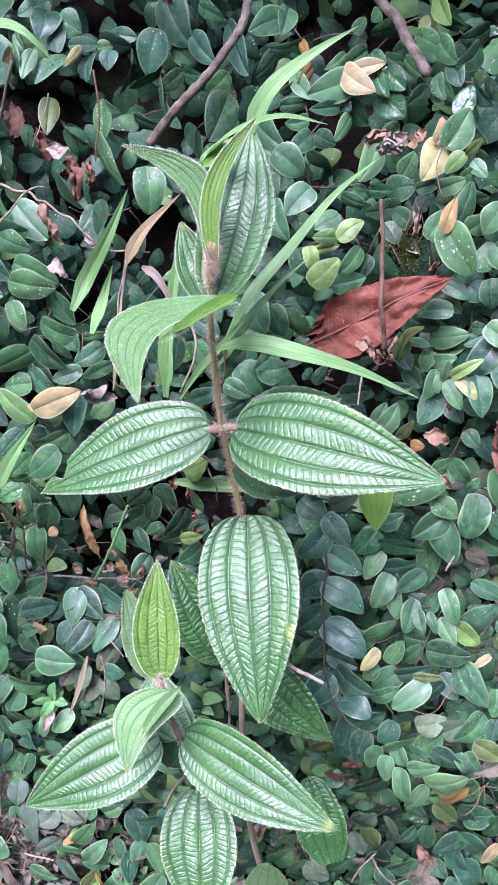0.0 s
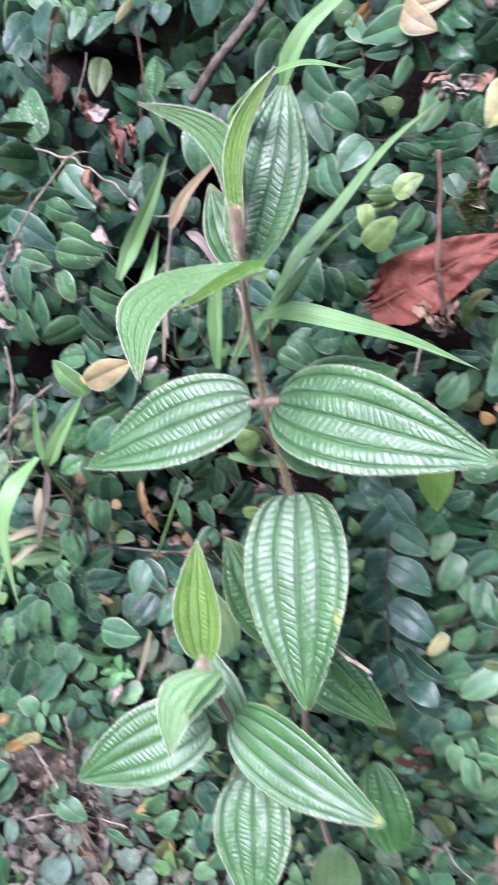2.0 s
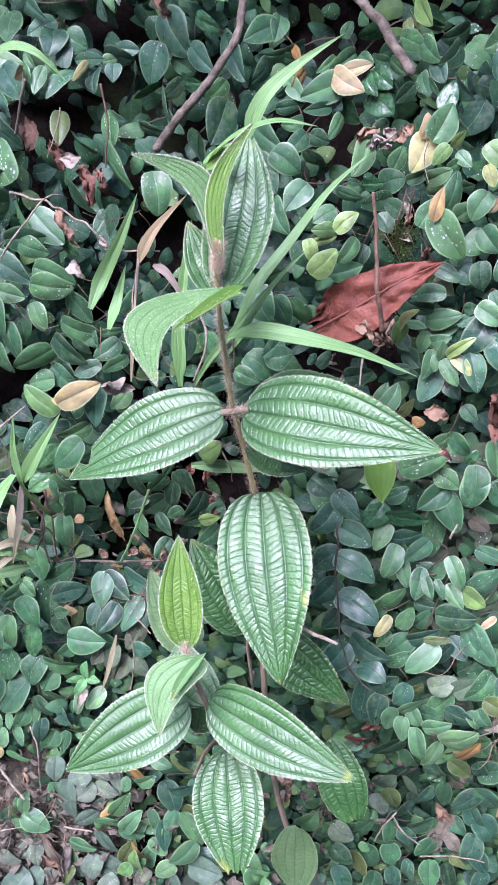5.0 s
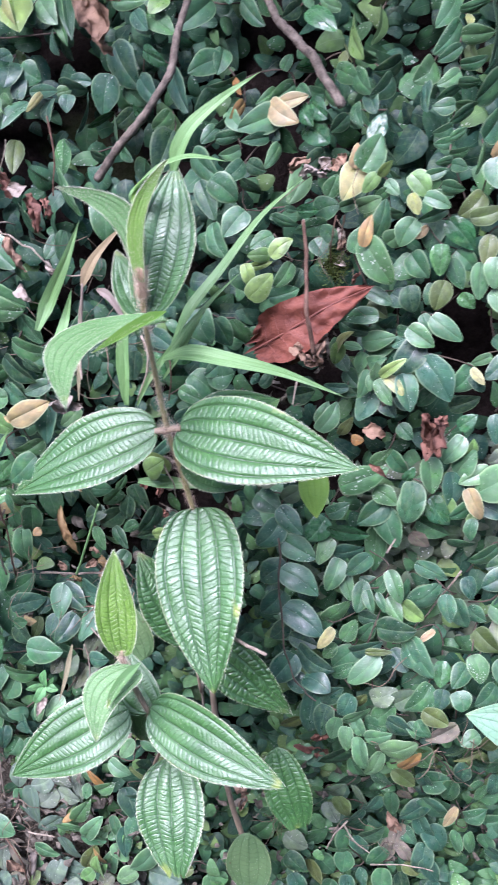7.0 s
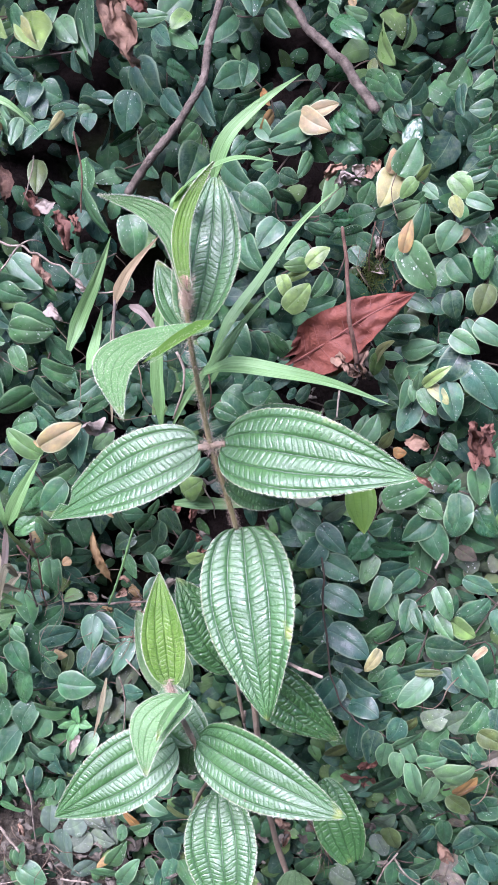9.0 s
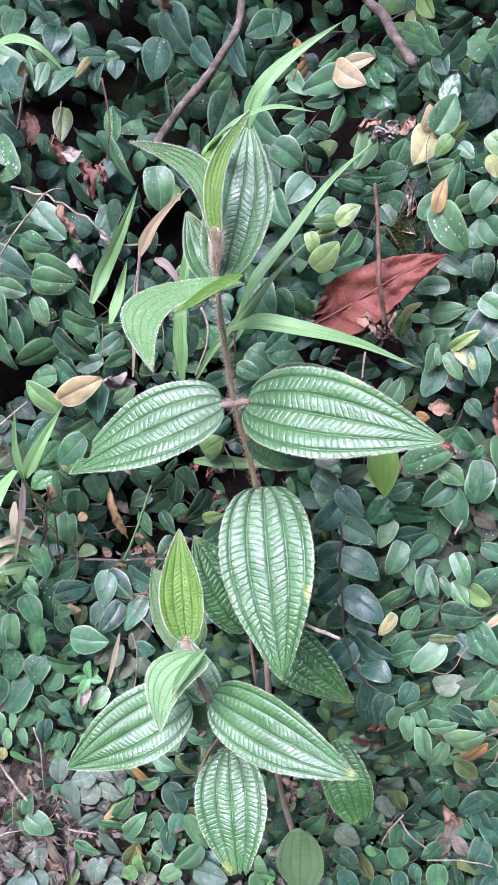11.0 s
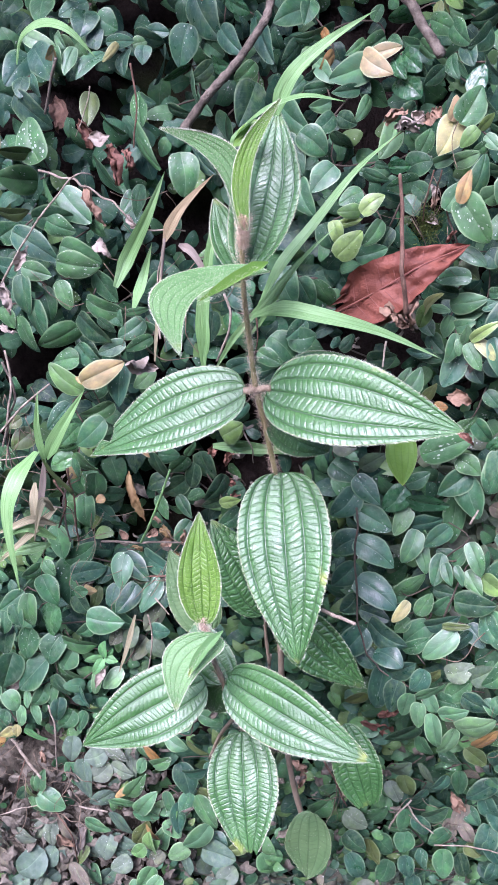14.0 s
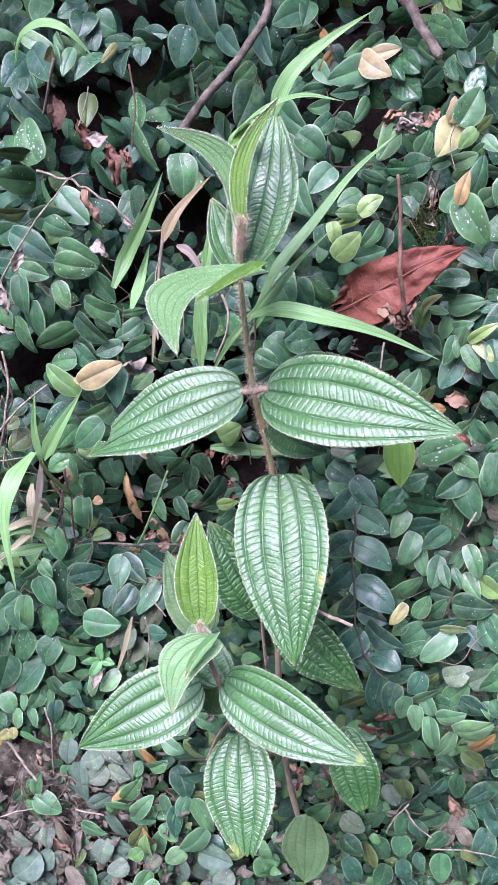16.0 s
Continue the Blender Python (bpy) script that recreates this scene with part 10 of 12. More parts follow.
fig_leaf((-0.1324, 0.6879, 1.5772), (-0.1183, 0.6536, 1.5515), 0.0249, 'y', 0.36, -0.03)
fig_leaf((-0.1546, 0.6765, 1.5660), (-0.1752, 0.6738, 1.5701), 0.0182, 'y', 0.11, -0.44)
shoot_stem()
shoot = thing('creeping_fig_shoot', (-0.034, 0.716, 1.602), 'fig shoot with bluish dark green leaves', 'climbing plant', 'shoots of creeping fig')
fig_leaf((-0.0337, 0.7159, 1.6018), (-0.0149, 0.6988, 1.5857), 0.0162, 'b', 0.30, -0.30)
shoot_stem()
shoot = thing('creeping_fig_shoot', (0.064, 0.704, 1.591), 'fig shoot with bluish dark green and fresh green leaves', 'climbing plant', 'shoots of creeping fig')
fig_leaf((0.0487, 0.7035, 1.5930), (0.0611, 0.6784, 1.5711), 0.0202, 'b', 0.16, -0.22)
fig_leaf((0.0793, 0.7044, 1.5888), (0.0696, 0.6787, 1.5673), 0.0164, 'g', 0.08, -0.01)
shoot_stem()
shoot = thing('creeping_fig_shoot', (0.088, 0.704, 1.589), 'fig shoot with pale sea-green leaves', 'climbing plant', 'shoots of creeping fig')
fig_leaf((0.0876, 0.7043, 1.5890), (0.0874, 0.6859, 1.5734), 0.0146, 'q', -0.09, 0.13)
shoot_stem()
shoot = thing('creeping_fig_shoot', (0.180, 0.693, 1.577), 'fig shoot with pale sea-green leaves', 'climbing plant', 'shoots of creeping fig')
fig_leaf((0.1678, 0.6947, 1.5785), (0.1520, 0.6868, 1.5723), 0.0134, 'g', -0.25, -0.67)
fig_leaf((0.1929, 0.6919, 1.5756), (0.1771, 0.6837, 1.5683), 0.0151, 'g', 0.19, -0.87)
shoot_stem()
shoot = thing('creeping_fig_shoot', (-0.115, 0.703, 1.583), 'fig shoot with pale sea-green and dark green leaves', 'climbing plant', 'shoots of creeping fig')
fig_leaf((-0.1237, 0.7170, 1.6015), (-0.1267, 0.7011, 1.5867), 0.0079, 'q', 0.07, -0.22)
fig_leaf((-0.1262, 0.7122, 1.5974), (-0.1116, 0.6970, 1.5850), 0.0099, 'q', 0.58, 0.16)
fig_leaf((-0.1208, 0.6871, 1.5696), (-0.1150, 0.6959, 1.5813), 0.0095, 'q', -0.16, 0.07)
fig_leaf((-0.1127, 0.6877, 1.5708), (-0.0982, 0.6743, 1.5541), 0.0161, 'q', -0.10, 0.31)
fig_leaf((-0.1279, 0.6895, 1.5665), (-0.1158, 0.6777, 1.5558), 0.0115, 'q', 0.01, 0.57)
fig_leaf((-0.1126, 0.7262, 1.6072), (-0.0973, 0.7117, 1.5964), 0.0130, 'b', -0.44, -0.07)
fig_leaf((-0.0977, 0.7109, 1.5845), (-0.0873, 0.6702, 1.5444), 0.0136, 'd', -0.02, 0.78)
fig_leaf((-0.1014, 0.6920, 1.5680), (-0.0927, 0.6737, 1.5391), 0.0114, 'd', -0.18, -0.08)
shoot_stem()
shoot = thing('creeping_fig_shoot', (-0.051, 0.695, 1.575), 'fig shoot with bluish dark green and pale sea-green leaves', 'climbing plant', 'shoots of creeping fig')
fig_leaf((-0.0531, 0.7169, 1.6020), (-0.0699, 0.7035, 1.5940), 0.0164, 'b', -0.19, 0.56)
fig_leaf((-0.0568, 0.6840, 1.5652), (-0.0315, 0.6786, 1.5643), 0.0111, 'q', -0.40, 0.01)
fig_leaf((-0.0422, 0.6826, 1.5579), (-0.0302, 0.6680, 1.5448), 0.0119, 'b', 0.08, -0.09)
shoot_stem()
shoot = thing('creeping_fig_shoot', (-0.032, 0.695, 1.571), 'fig shoot with bluish dark green and pale sea-green leaves', 'climbing plant', 'shoots of creeping fig')
fig_leaf((-0.0366, 0.7200, 1.5987), (-0.0588, 0.6980, 1.5824), 0.0211, 'b', 0.11, -0.36)
fig_leaf((-0.0368, 0.6897, 1.5655), (-0.0145, 0.6959, 1.5828), 0.0203, 'q', -0.08, -0.17)
fig_leaf((-0.0199, 0.6839, 1.5662), (-0.0284, 0.6727, 1.5558), 0.0127, 'y', -0.11, 0.15)
fig_leaf((-0.0341, 0.6861, 1.5554), (-0.0117, 0.6699, 1.5412), 0.0146, 'd', 0.15, 0.32)
shoot_stem()
shoot = thing('creeping_fig_shoot', (0.021, 0.696, 1.579), 'fig shoot with bluish dark green and glossy puckered leaves', 'climbing plant', 'shoots of creeping fig')
fig_leaf((0.0008, 0.7091, 1.5937), (-0.0164, 0.6990, 1.5843), 0.0159, 's', 0.17, -0.01)
fig_leaf((0.0145, 0.6785, 1.5598), (-0.0063, 0.6562, 1.5422), 0.0160, 'g', 0.29, -0.13)
fig_leaf((0.0221, 0.7096, 1.5934), (0.0089, 0.6957, 1.5811), 0.0168, 'q', -0.17, -0.18)
fig_leaf((0.0263, 0.6948, 1.5841), (0.0303, 0.6658, 1.5572), 0.0182, 'b', 0.16, -0.81)
fig_leaf((0.0109, 0.7006, 1.5787), (0.0222, 0.6834, 1.5631), 0.0138, 'b', -0.27, -0.33)
fig_leaf((0.0367, 0.7040, 1.5884), (0.0460, 0.6809, 1.5669), 0.0156, 'b', 0.15, -0.29)
fig_leaf((0.0377, 0.6761, 1.5574), (0.0527, 0.6629, 1.5406), 0.0132, 'g', -0.06, -0.39)
shoot_stem()
shoot = thing('creeping_fig_shoot', (0.069, 0.689, 1.564), 'fig shoot with dark green and fresh green leaves', 'climbing plant', 'shoots of creeping fig')
fig_leaf((0.0771, 0.6990, 1.5774), (0.0865, 0.6771, 1.5589), 0.0136, 'g', 0.31, -0.68)
fig_leaf((0.0799, 0.6815, 1.5584), (0.0865, 0.6715, 1.5498), 0.0079, 'q', -0.23, -0.27)
fig_leaf((0.0452, 0.6979, 1.5693), (0.0628, 0.6803, 1.5477), 0.0182, 'd', 0.10, -0.85)
fig_leaf((0.0758, 0.6773, 1.5519), (0.0645, 0.6722, 1.5446), 0.0114, 'd', 0.10, -0.58)
shoot_stem()
shoot = thing('creeping_fig_shoot', (0.095, 0.669, 1.551), 'fig shoot with pale sea-green and glossy puckered leaves, one orange young', 'climbing plant', 'shoots of creeping fig')
fig_leaf((0.1048, 0.6660, 1.5478), (0.0899, 0.6703, 1.5556), 0.0086, 'q', 0.18, -0.55)
fig_leaf((0.0848, 0.6681, 1.5487), (0.1027, 0.6503, 1.5344), 0.0147, 's', 0.39, 0.12)
fig_leaf((0.0968, 0.6719, 1.5551), (0.0937, 0.6766, 1.5629), 0.0061, 'o', -0.20, -0.26)
shoot_stem()
shoot = thing('creeping_fig_shoot', (0.140, 0.676, 1.560), 'fig shoot with light yellow-green and olive leaves', 'climbing plant', 'shoots of creeping fig')
fig_leaf((0.1325, 0.6567, 1.5443), (0.1281, 0.6337, 1.5237), 0.0110, 'y', 0.18, -0.72)
fig_leaf((0.1381, 0.6712, 1.5545), (0.1246, 0.6637, 1.5482), 0.0112, 'l', 0.18, -0.88)
fig_leaf((0.1442, 0.6937, 1.5773), (0.1247, 0.6749, 1.5633), 0.0178, 's', 0.11, 0.09)
fig_leaf((0.1460, 0.6810, 1.5634), (0.1331, 0.6734, 1.5570), 0.0149, 'g', -0.52, -0.29)
shoot_stem()
shoot = thing('creeping_fig_shoot', (0.181, 0.673, 1.555), 'fig shoot with pale sea-green and yellowing leaves, one dry pinkish-brown', 'climbing plant', 'shoots of creeping fig')
fig_leaf((0.1780, 0.6792, 1.5618), (0.1593, 0.6692, 1.5530), 0.0131, 'g', 0.43, -0.69)
fig_leaf((0.1801, 0.6742, 1.5577), (0.1987, 0.6678, 1.5542), 0.0130, 'g', 0.17, -0.41)
fig_leaf((0.1805, 0.6660, 1.5482), (0.1674, 0.6437, 1.5308), 0.0137, 'g', 0.17, 0.01)
fig_leaf((0.1835, 0.6581, 1.5404), (0.2029, 0.6582, 1.5448), 0.0076, 'g', 0.11, -0.65)
fig_leaf((0.1880, 0.6501, 1.5368), (0.1884, 0.6428, 1.5299), 0.0058, 'p', 0.02, -1.10)
fig_leaf((0.1937, 0.6899, 1.5629), (0.2099, 0.6796, 1.5551), 0.0133, 'x', -0.26, -1.01)
fig_leaf((0.1637, 0.6968, 1.5745), (0.1498, 0.6788, 1.5611), 0.0179, 'd', 0.22, -0.59)
shoot_stem()
shoot = thing('creeping_fig_shoot', (0.215, 0.668, 1.551), 'fig shoot with dark green and light yellow-green leaves', 'climbing plant', 'shoots of creeping fig')
fig_leaf((0.2045, 0.6669, 1.5441), (0.2033, 0.6218, 1.5056), 0.0197, 'd', 0.16, -0.78)
fig_leaf((0.2317, 0.6419, 1.5288), (0.2314, 0.6171, 1.5088), 0.0165, 'y', -0.21, -0.75)
fig_leaf((0.2242, 0.6793, 1.5624), (0.2336, 0.6617, 1.5461), 0.0192, 'd', 0.91, -0.49)
fig_leaf((0.2093, 0.6815, 1.5641), (0.2279, 0.6796, 1.5690), 0.0149, 'g', 0.09, -0.59)
fig_leaf((0.2199, 0.6728, 1.5553), (0.2105, 0.6461, 1.5320), 0.0087, 'b', 0.07, -0.17)
fig_leaf((0.1990, 0.6671, 1.5500), (0.2101, 0.6666, 1.5523), 0.0094, 'b', 0.32, -0.06)
shoot_stem()
shoot = thing('creeping_fig_shoot', (0.236, 0.663, 1.544), 'fig shoot with pale sea-green leaves', 'climbing plant', 'shoots of creeping fig')
fig_leaf((0.2356, 0.6629, 1.5443), (0.2134, 0.6467, 1.5318), 0.0188, 'g', -0.30, -0.40)
shoot_stem()
shoot = thing('creeping_fig_shoot', (0.115, 0.651, 1.538), 'fig shoot with light yellow-green leaves', 'climbing plant', 'shoots of creeping fig')
fig_leaf((0.1153, 0.6505, 1.5382), (0.1196, 0.6249, 1.5149), 0.0176, 'y', -0.36, -0.70)
shoot_stem()
shoot = thing('creeping_fig_shoot', (0.179, 0.628, 1.510), 'fig shoot with pale sea-green and olive leaves', 'climbing plant', 'shoots of creeping fig')
fig_leaf((0.1837, 0.6375, 1.5249), (0.2035, 0.6339, 1.5247), 0.0131, 'g', 0.30, -0.50)
fig_leaf((0.1820, 0.6506, 1.5325), (0.1665, 0.6312, 1.5149), 0.0125, 'g', 0.13, -0.34)
fig_leaf((0.1823, 0.6324, 1.5180), (0.1681, 0.6234, 1.5102), 0.0089, 'g', -0.50, -0.45)
fig_leaf((0.1825, 0.6224, 1.5075), (0.1990, 0.6206, 1.5108), 0.0088, 'g', 0.12, -0.49)
fig_leaf((0.1883, 0.6493, 1.5185), (0.1948, 0.6325, 1.5019), 0.0108, 'l', -0.28, -0.52)
fig_leaf((0.1812, 0.6174, 1.5032), (0.1676, 0.6100, 1.4965), 0.0095, 'g', -0.38, -0.19)
fig_leaf((0.1810, 0.6124, 1.4974), (0.1941, 0.6112, 1.4969), 0.0086, 'g', 0.07, -0.72)
fig_leaf((0.1797, 0.6090, 1.4941), (0.1674, 0.6020, 1.4885), 0.0086, 'g', -0.17, -0.78)
fig_leaf((0.1656, 0.6295, 1.5098), (0.1536, 0.6180, 1.4997), 0.0161, 'g', 0.29, -0.17)
fig_leaf((0.1615, 0.6191, 1.4979), (0.1604, 0.6017, 1.4822), 0.0111, 'b', -0.38, -0.56)
shoot_stem()
shoot = thing('creeping_fig_shoot', (0.225, 0.639, 1.516), 'fig shoot with fresh green and pale sea-green leaves', 'climbing plant', 'shoots of creeping fig')
fig_leaf((0.2259, 0.6370, 1.5175), (0.2223, 0.6170, 1.5012), 0.0139, 'g', -0.29, -0.85)
fig_leaf((0.2283, 0.6439, 1.5244), (0.2201, 0.6405, 1.5223), 0.0075, 'g', -0.29, -0.74)
fig_leaf((0.2196, 0.6348, 1.5049), (0.2186, 0.6151, 1.4896), 0.0147, 'd', 0.44, -0.70)
shoot_stem()
shoot = thing('creeping_fig_shoot', (0.232, 0.621, 1.502), 'fig shoot with glossy puckered leaves', 'climbing plant', 'shoots of creeping fig')
fig_leaf((0.2315, 0.6213, 1.5021), (0.2217, 0.6095, 1.4911), 0.0136, 's', -0.24, -1.04)
shoot_stem()
shoot = thing('creeping_fig_shoot', (0.180, 0.593, 1.475), 'fig shoot with pale sea-green and fresh green leaves', 'climbing plant', 'shoots of creeping fig')
fig_leaf((0.1779, 0.6010, 1.4849), (0.1644, 0.6002, 1.4847), 0.0100, 'g', -0.70, 0.11)
fig_leaf((0.1789, 0.5992, 1.4848), (0.1919, 0.5981, 1.4848), 0.0085, 'g', -0.16, -1.10)
fig_leaf((0.1887, 0.5976, 1.4831), (0.1749, 0.5882, 1.4748), 0.0100, 'g', -0.13, -0.81)
fig_leaf((0.1760, 0.5898, 1.4729), (0.1646, 0.5861, 1.4696), 0.0083, 'g', 0.14, -0.29)
fig_leaf((0.1757, 0.5834, 1.4672), (0.1853, 0.5865, 1.4720), 0.0060, 'g', -0.13, -0.44)
fig_leaf((0.1771, 0.5872, 1.4651), (0.1651, 0.5845, 1.4635), 0.0075, 'g', 0.03, -0.27)
fig_leaf((0.1916, 0.6072, 1.4869), (0.2127, 0.6201, 1.5044), 0.0187, 'g', 0.43, -0.67)
fig_leaf((0.1750, 0.5750, 1.4586), (0.1867, 0.5740, 1.4612), 0.0074, 'g', -0.07, -0.72)
shoot_stem()
shoot = thing('creeping_fig_shoot', (0.206, 0.595, 1.473), 'fig shoot with fresh green and bluish dark green leaves', 'climbing plant', 'shoots of creeping fig')
fig_leaf((0.1956, 0.5878, 1.4653), (0.2087, 0.6000, 1.4823), 0.0166, 'g', 0.35, -0.35)
fig_leaf((0.2060, 0.5969, 1.4810), (0.2188, 0.5929, 1.4810), 0.0100, 'b', 0.08, -0.60)
fig_leaf((0.1951, 0.5789, 1.4619), (0.1898, 0.5643, 1.4467), 0.0097, 'g', 0.46, -0.86)
fig_leaf((0.2187, 0.6162, 1.4896), (0.2319, 0.6069, 1.4818), 0.0127, 'g', -0.03, -0.58)
fig_leaf((0.2134, 0.5942, 1.4669), (0.2293, 0.5987, 1.4756), 0.0146, 'g', -0.03, -0.13)
shoot_stem()
shoot = thing('creeping_fig_shoot', (0.228, 0.586, 1.458), 'fig shoot with bluish dark green leaves', 'climbing plant', 'shoots of creeping fig')
fig_leaf((0.2281, 0.5861, 1.4584), (0.2110, 0.5740, 1.4516), 0.0129, 'b', -0.47, -0.55)
shoot_stem()
shoot = thing('creeping_fig_shoot', (0.153, 0.569, 1.436), 'fig shoot with light yellow-green and yellowing leaves', 'climbing plant', 'shoots of creeping fig')
fig_leaf((0.1524, 0.5699, 1.4485), (0.1621, 0.5652, 1.4356), 0.0125, 'y', 0.00, -0.09)
fig_leaf((0.1521, 0.5631, 1.4376), (0.1559, 0.5603, 1.4256), 0.0080, 'p', -0.32, 0.18)
fig_leaf((0.1538, 0.5733, 1.4207), (0.1442, 0.5703, 1.4052), 0.0141, 'q', -0.07, -0.02)
shoot_stem()
shoot = thing('creeping_fig_shoot', (0.171, 0.570, 1.436), 'fig shoot with pale sea-green and dull speckled leaves', 'climbing plant', 'shoots of creeping fig')
fig_leaf((0.1607, 0.5676, 1.4468), (0.1739, 0.5660, 1.4507), 0.0066, 'g', -0.19, -0.04)
fig_leaf((0.1758, 0.5707, 1.4529), (0.1848, 0.5664, 1.4502), 0.0081, 'g', -0.44, -0.06)
fig_leaf((0.1759, 0.5716, 1.4555), (0.1658, 0.5688, 1.4538), 0.0059, 'g', -0.13, -0.51)
fig_leaf((0.1702, 0.5629, 1.4422), (0.1830, 0.5602, 1.4388), 0.0102, 'g', -0.42, -0.52)
fig_leaf((0.1604, 0.5633, 1.4360), (0.1750, 0.5605, 1.4291), 0.0087, 'q', 0.20, 0.04)
fig_leaf((0.1656, 0.5683, 1.4374), (0.1769, 0.5647, 1.4346), 0.0059, 'q', -0.32, -0.35)
fig_leaf((0.1633, 0.5688, 1.4403), (0.1696, 0.5674, 1.4441), 0.0059, 'g', -0.11, -0.47)
fig_leaf((0.1727, 0.5733, 1.4258), (0.1556, 0.5689, 1.4205), 0.0082, 'g', -0.06, -0.34)
fig_leaf((0.1880, 0.5723, 1.4207), (0.2079, 0.5706, 1.4258), 0.0111, 'l', -0.63, -0.11)
fig_leaf((0.1680, 0.5832, 1.4186), (0.1620, 0.5785, 1.3997), 0.0151, 'd', -0.45, -0.26)
fig_leaf((0.1750, 0.5730, 1.4197), (0.1896, 0.5703, 1.4013), 0.0149, 's', -0.57, 0.47)
shoot_stem()
shoot = thing('creeping_fig_shoot', (0.206, 0.571, 1.444), 'fig shoot with glossy puckered and orange young leaves', 'climbing plant', 'shoots of creeping fig')
fig_leaf((0.1995, 0.5672, 1.4554), (0.2106, 0.5765, 1.4672), 0.0124, 'o', 0.12, -0.56)
fig_leaf((0.2018, 0.5665, 1.4553), (0.2022, 0.5591, 1.4389), 0.0161, 'g', -0.10, -0.41)
fig_leaf((0.1946, 0.5773, 1.4336), (0.1803, 0.5735, 1.4217), 0.0127, 'l', -0.12, -0.12)
fig_leaf((0.2119, 0.5673, 1.4471), (0.2244, 0.5654, 1.4322), 0.0147, 's', 0.09, -0.48)
fig_leaf((0.2138, 0.5669, 1.4409), (0.2101, 0.5636, 1.4273), 0.0096, 's', 0.87, -0.23)
fig_leaf((0.2171, 0.5781, 1.4319), (0.2270, 0.5729, 1.4152), 0.0173, 'd', -0.24, -0.12)
shoot_stem()
shoot = thing('creeping_fig_shoot', (0.148, 0.579, 1.397), 'fig shoot with dark green and fresh green leaves', 'climbing plant', 'shoots of creeping fig')
fig_leaf((0.1435, 0.5796, 1.3951), (0.1549, 0.5776, 1.3855), 0.0167, 'd', 0.27, 0.20)
fig_leaf((0.1518, 0.5777, 1.3987), (0.1622, 0.5726, 1.3843), 0.0151, 'g', -0.29, -0.07)
shoot_stem()
shoot = thing('creeping_fig_shoot', (0.171, 0.573, 1.397), 'fig shoot with dark green and peach-coloured young leaves', 'climbing plant', 'shoots of creeping fig')
fig_leaf((0.1614, 0.5739, 1.4162), (0.1523, 0.5711, 1.4096), 0.0060, 'a', -0.23, -0.51)
fig_leaf((0.1699, 0.5663, 1.4058), (0.1694, 0.5639, 1.3875), 0.0125, 's', 0.30, -0.22)
fig_leaf((0.1762, 0.5728, 1.3956), (0.1835, 0.5697, 1.3774), 0.0112, 'd', -0.17, 0.40)
fig_leaf((0.1799, 0.5774, 1.3996), (0.1911, 0.5763, 1.3874), 0.0120, 'g', -0.05, -0.06)
fig_leaf((0.1722, 0.5676, 1.3829), (0.1663, 0.5663, 1.3650), 0.0134, 'l', 0.04, 0.13)
fig_leaf((0.1657, 0.5772, 1.3794), (0.1609, 0.5739, 1.3672), 0.0098, 'd', -0.13, 0.01)
shoot_stem()
shoot = thing('creeping_fig_shoot', (0.207, 0.570, 1.396), 'fig shoot with fresh green and pale sea-green leaves, one peach-coloured young', 'climbing plant', 'shoots of creeping fig')
fig_leaf((0.1993, 0.5724, 1.4093), (0.1964, 0.5677, 1.3924), 0.0112, 'l', -0.05, -0.19)
fig_leaf((0.2087, 0.5725, 1.4129), (0.2237, 0.5706, 1.4045), 0.0097, 'g', 0.44, 0.51)
fig_leaf((0.2053, 0.5726, 1.4142), (0.2113, 0.5702, 1.4089), 0.0060, 'g', 0.17, 0.26)
fig_leaf((0.2107, 0.5722, 1.4050), (0.2049, 0.5697, 1.3944), 0.0090, 'g', 0.15, -0.13)
fig_leaf((0.2033, 0.5663, 1.3966), (0.2019, 0.5630, 1.3786), 0.0133, 'q', -0.00, 0.08)
fig_leaf((0.2098, 0.5612, 1.3840), (0.2156, 0.5565, 1.3998), 0.0074, 'a', -0.31, -0.22)
fig_leaf((0.2162, 0.5680, 1.3822), (0.2182, 0.5630, 1.4044), 0.0090, 'g', -0.26, -0.03)
fig_leaf((0.2197, 0.5675, 1.3846), (0.2281, 0.5653, 1.3759), 0.0090, 'p', 0.14, 0.32)
fig_leaf((0.2072, 0.5732, 1.3772), (0.2232, 0.5716, 1.3748), 0.0098, 'b', -0.24, -0.38)
fig_leaf((0.1938, 0.5722, 1.3924), (0.1934, 0.5702, 1.3701), 0.0112, 'q', 0.01, 0.18)
shoot_stem()
shoot = thing('creeping_fig_shoot', (0.150, 0.570, 1.366), 'fig shoot with dark green and fresh green leaves', 'climbing plant', 'shoots of creeping fig')
fig_leaf((0.1504, 0.5723, 1.3794), (0.1534, 0.5715, 1.3625), 0.0135, 'd', 0.13, 0.48)
fig_leaf((0.1502, 0.5674, 1.3534), (0.1663, 0.5627, 1.3424), 0.0128, 'g', 0.57, -0.14)
shoot_stem()
shoot = thing('creeping_fig_shoot', (0.166, 0.571, 1.359), 'fig shoot with glossy puckered and pale sea-green leaves', 'climbing plant', 'shoots of creeping fig')
fig_leaf((0.1821, 0.5721, 1.3732), (0.1908, 0.5699, 1.3647), 0.0098, 's', -0.70, 0.31)
fig_leaf((0.1650, 0.5670, 1.3603), (0.1838, 0.5642, 1.3458), 0.0128, 'q', 0.62, -0.14)
fig_leaf((0.1589, 0.5718, 1.3610), (0.1658, 0.5678, 1.3495), 0.0091, 'g', 0.34, 0.20)
fig_leaf((0.1564, 0.5738, 1.3424), (0.1407, 0.5702, 1.3225), 0.0176, 'b', -0.15, 0.21)
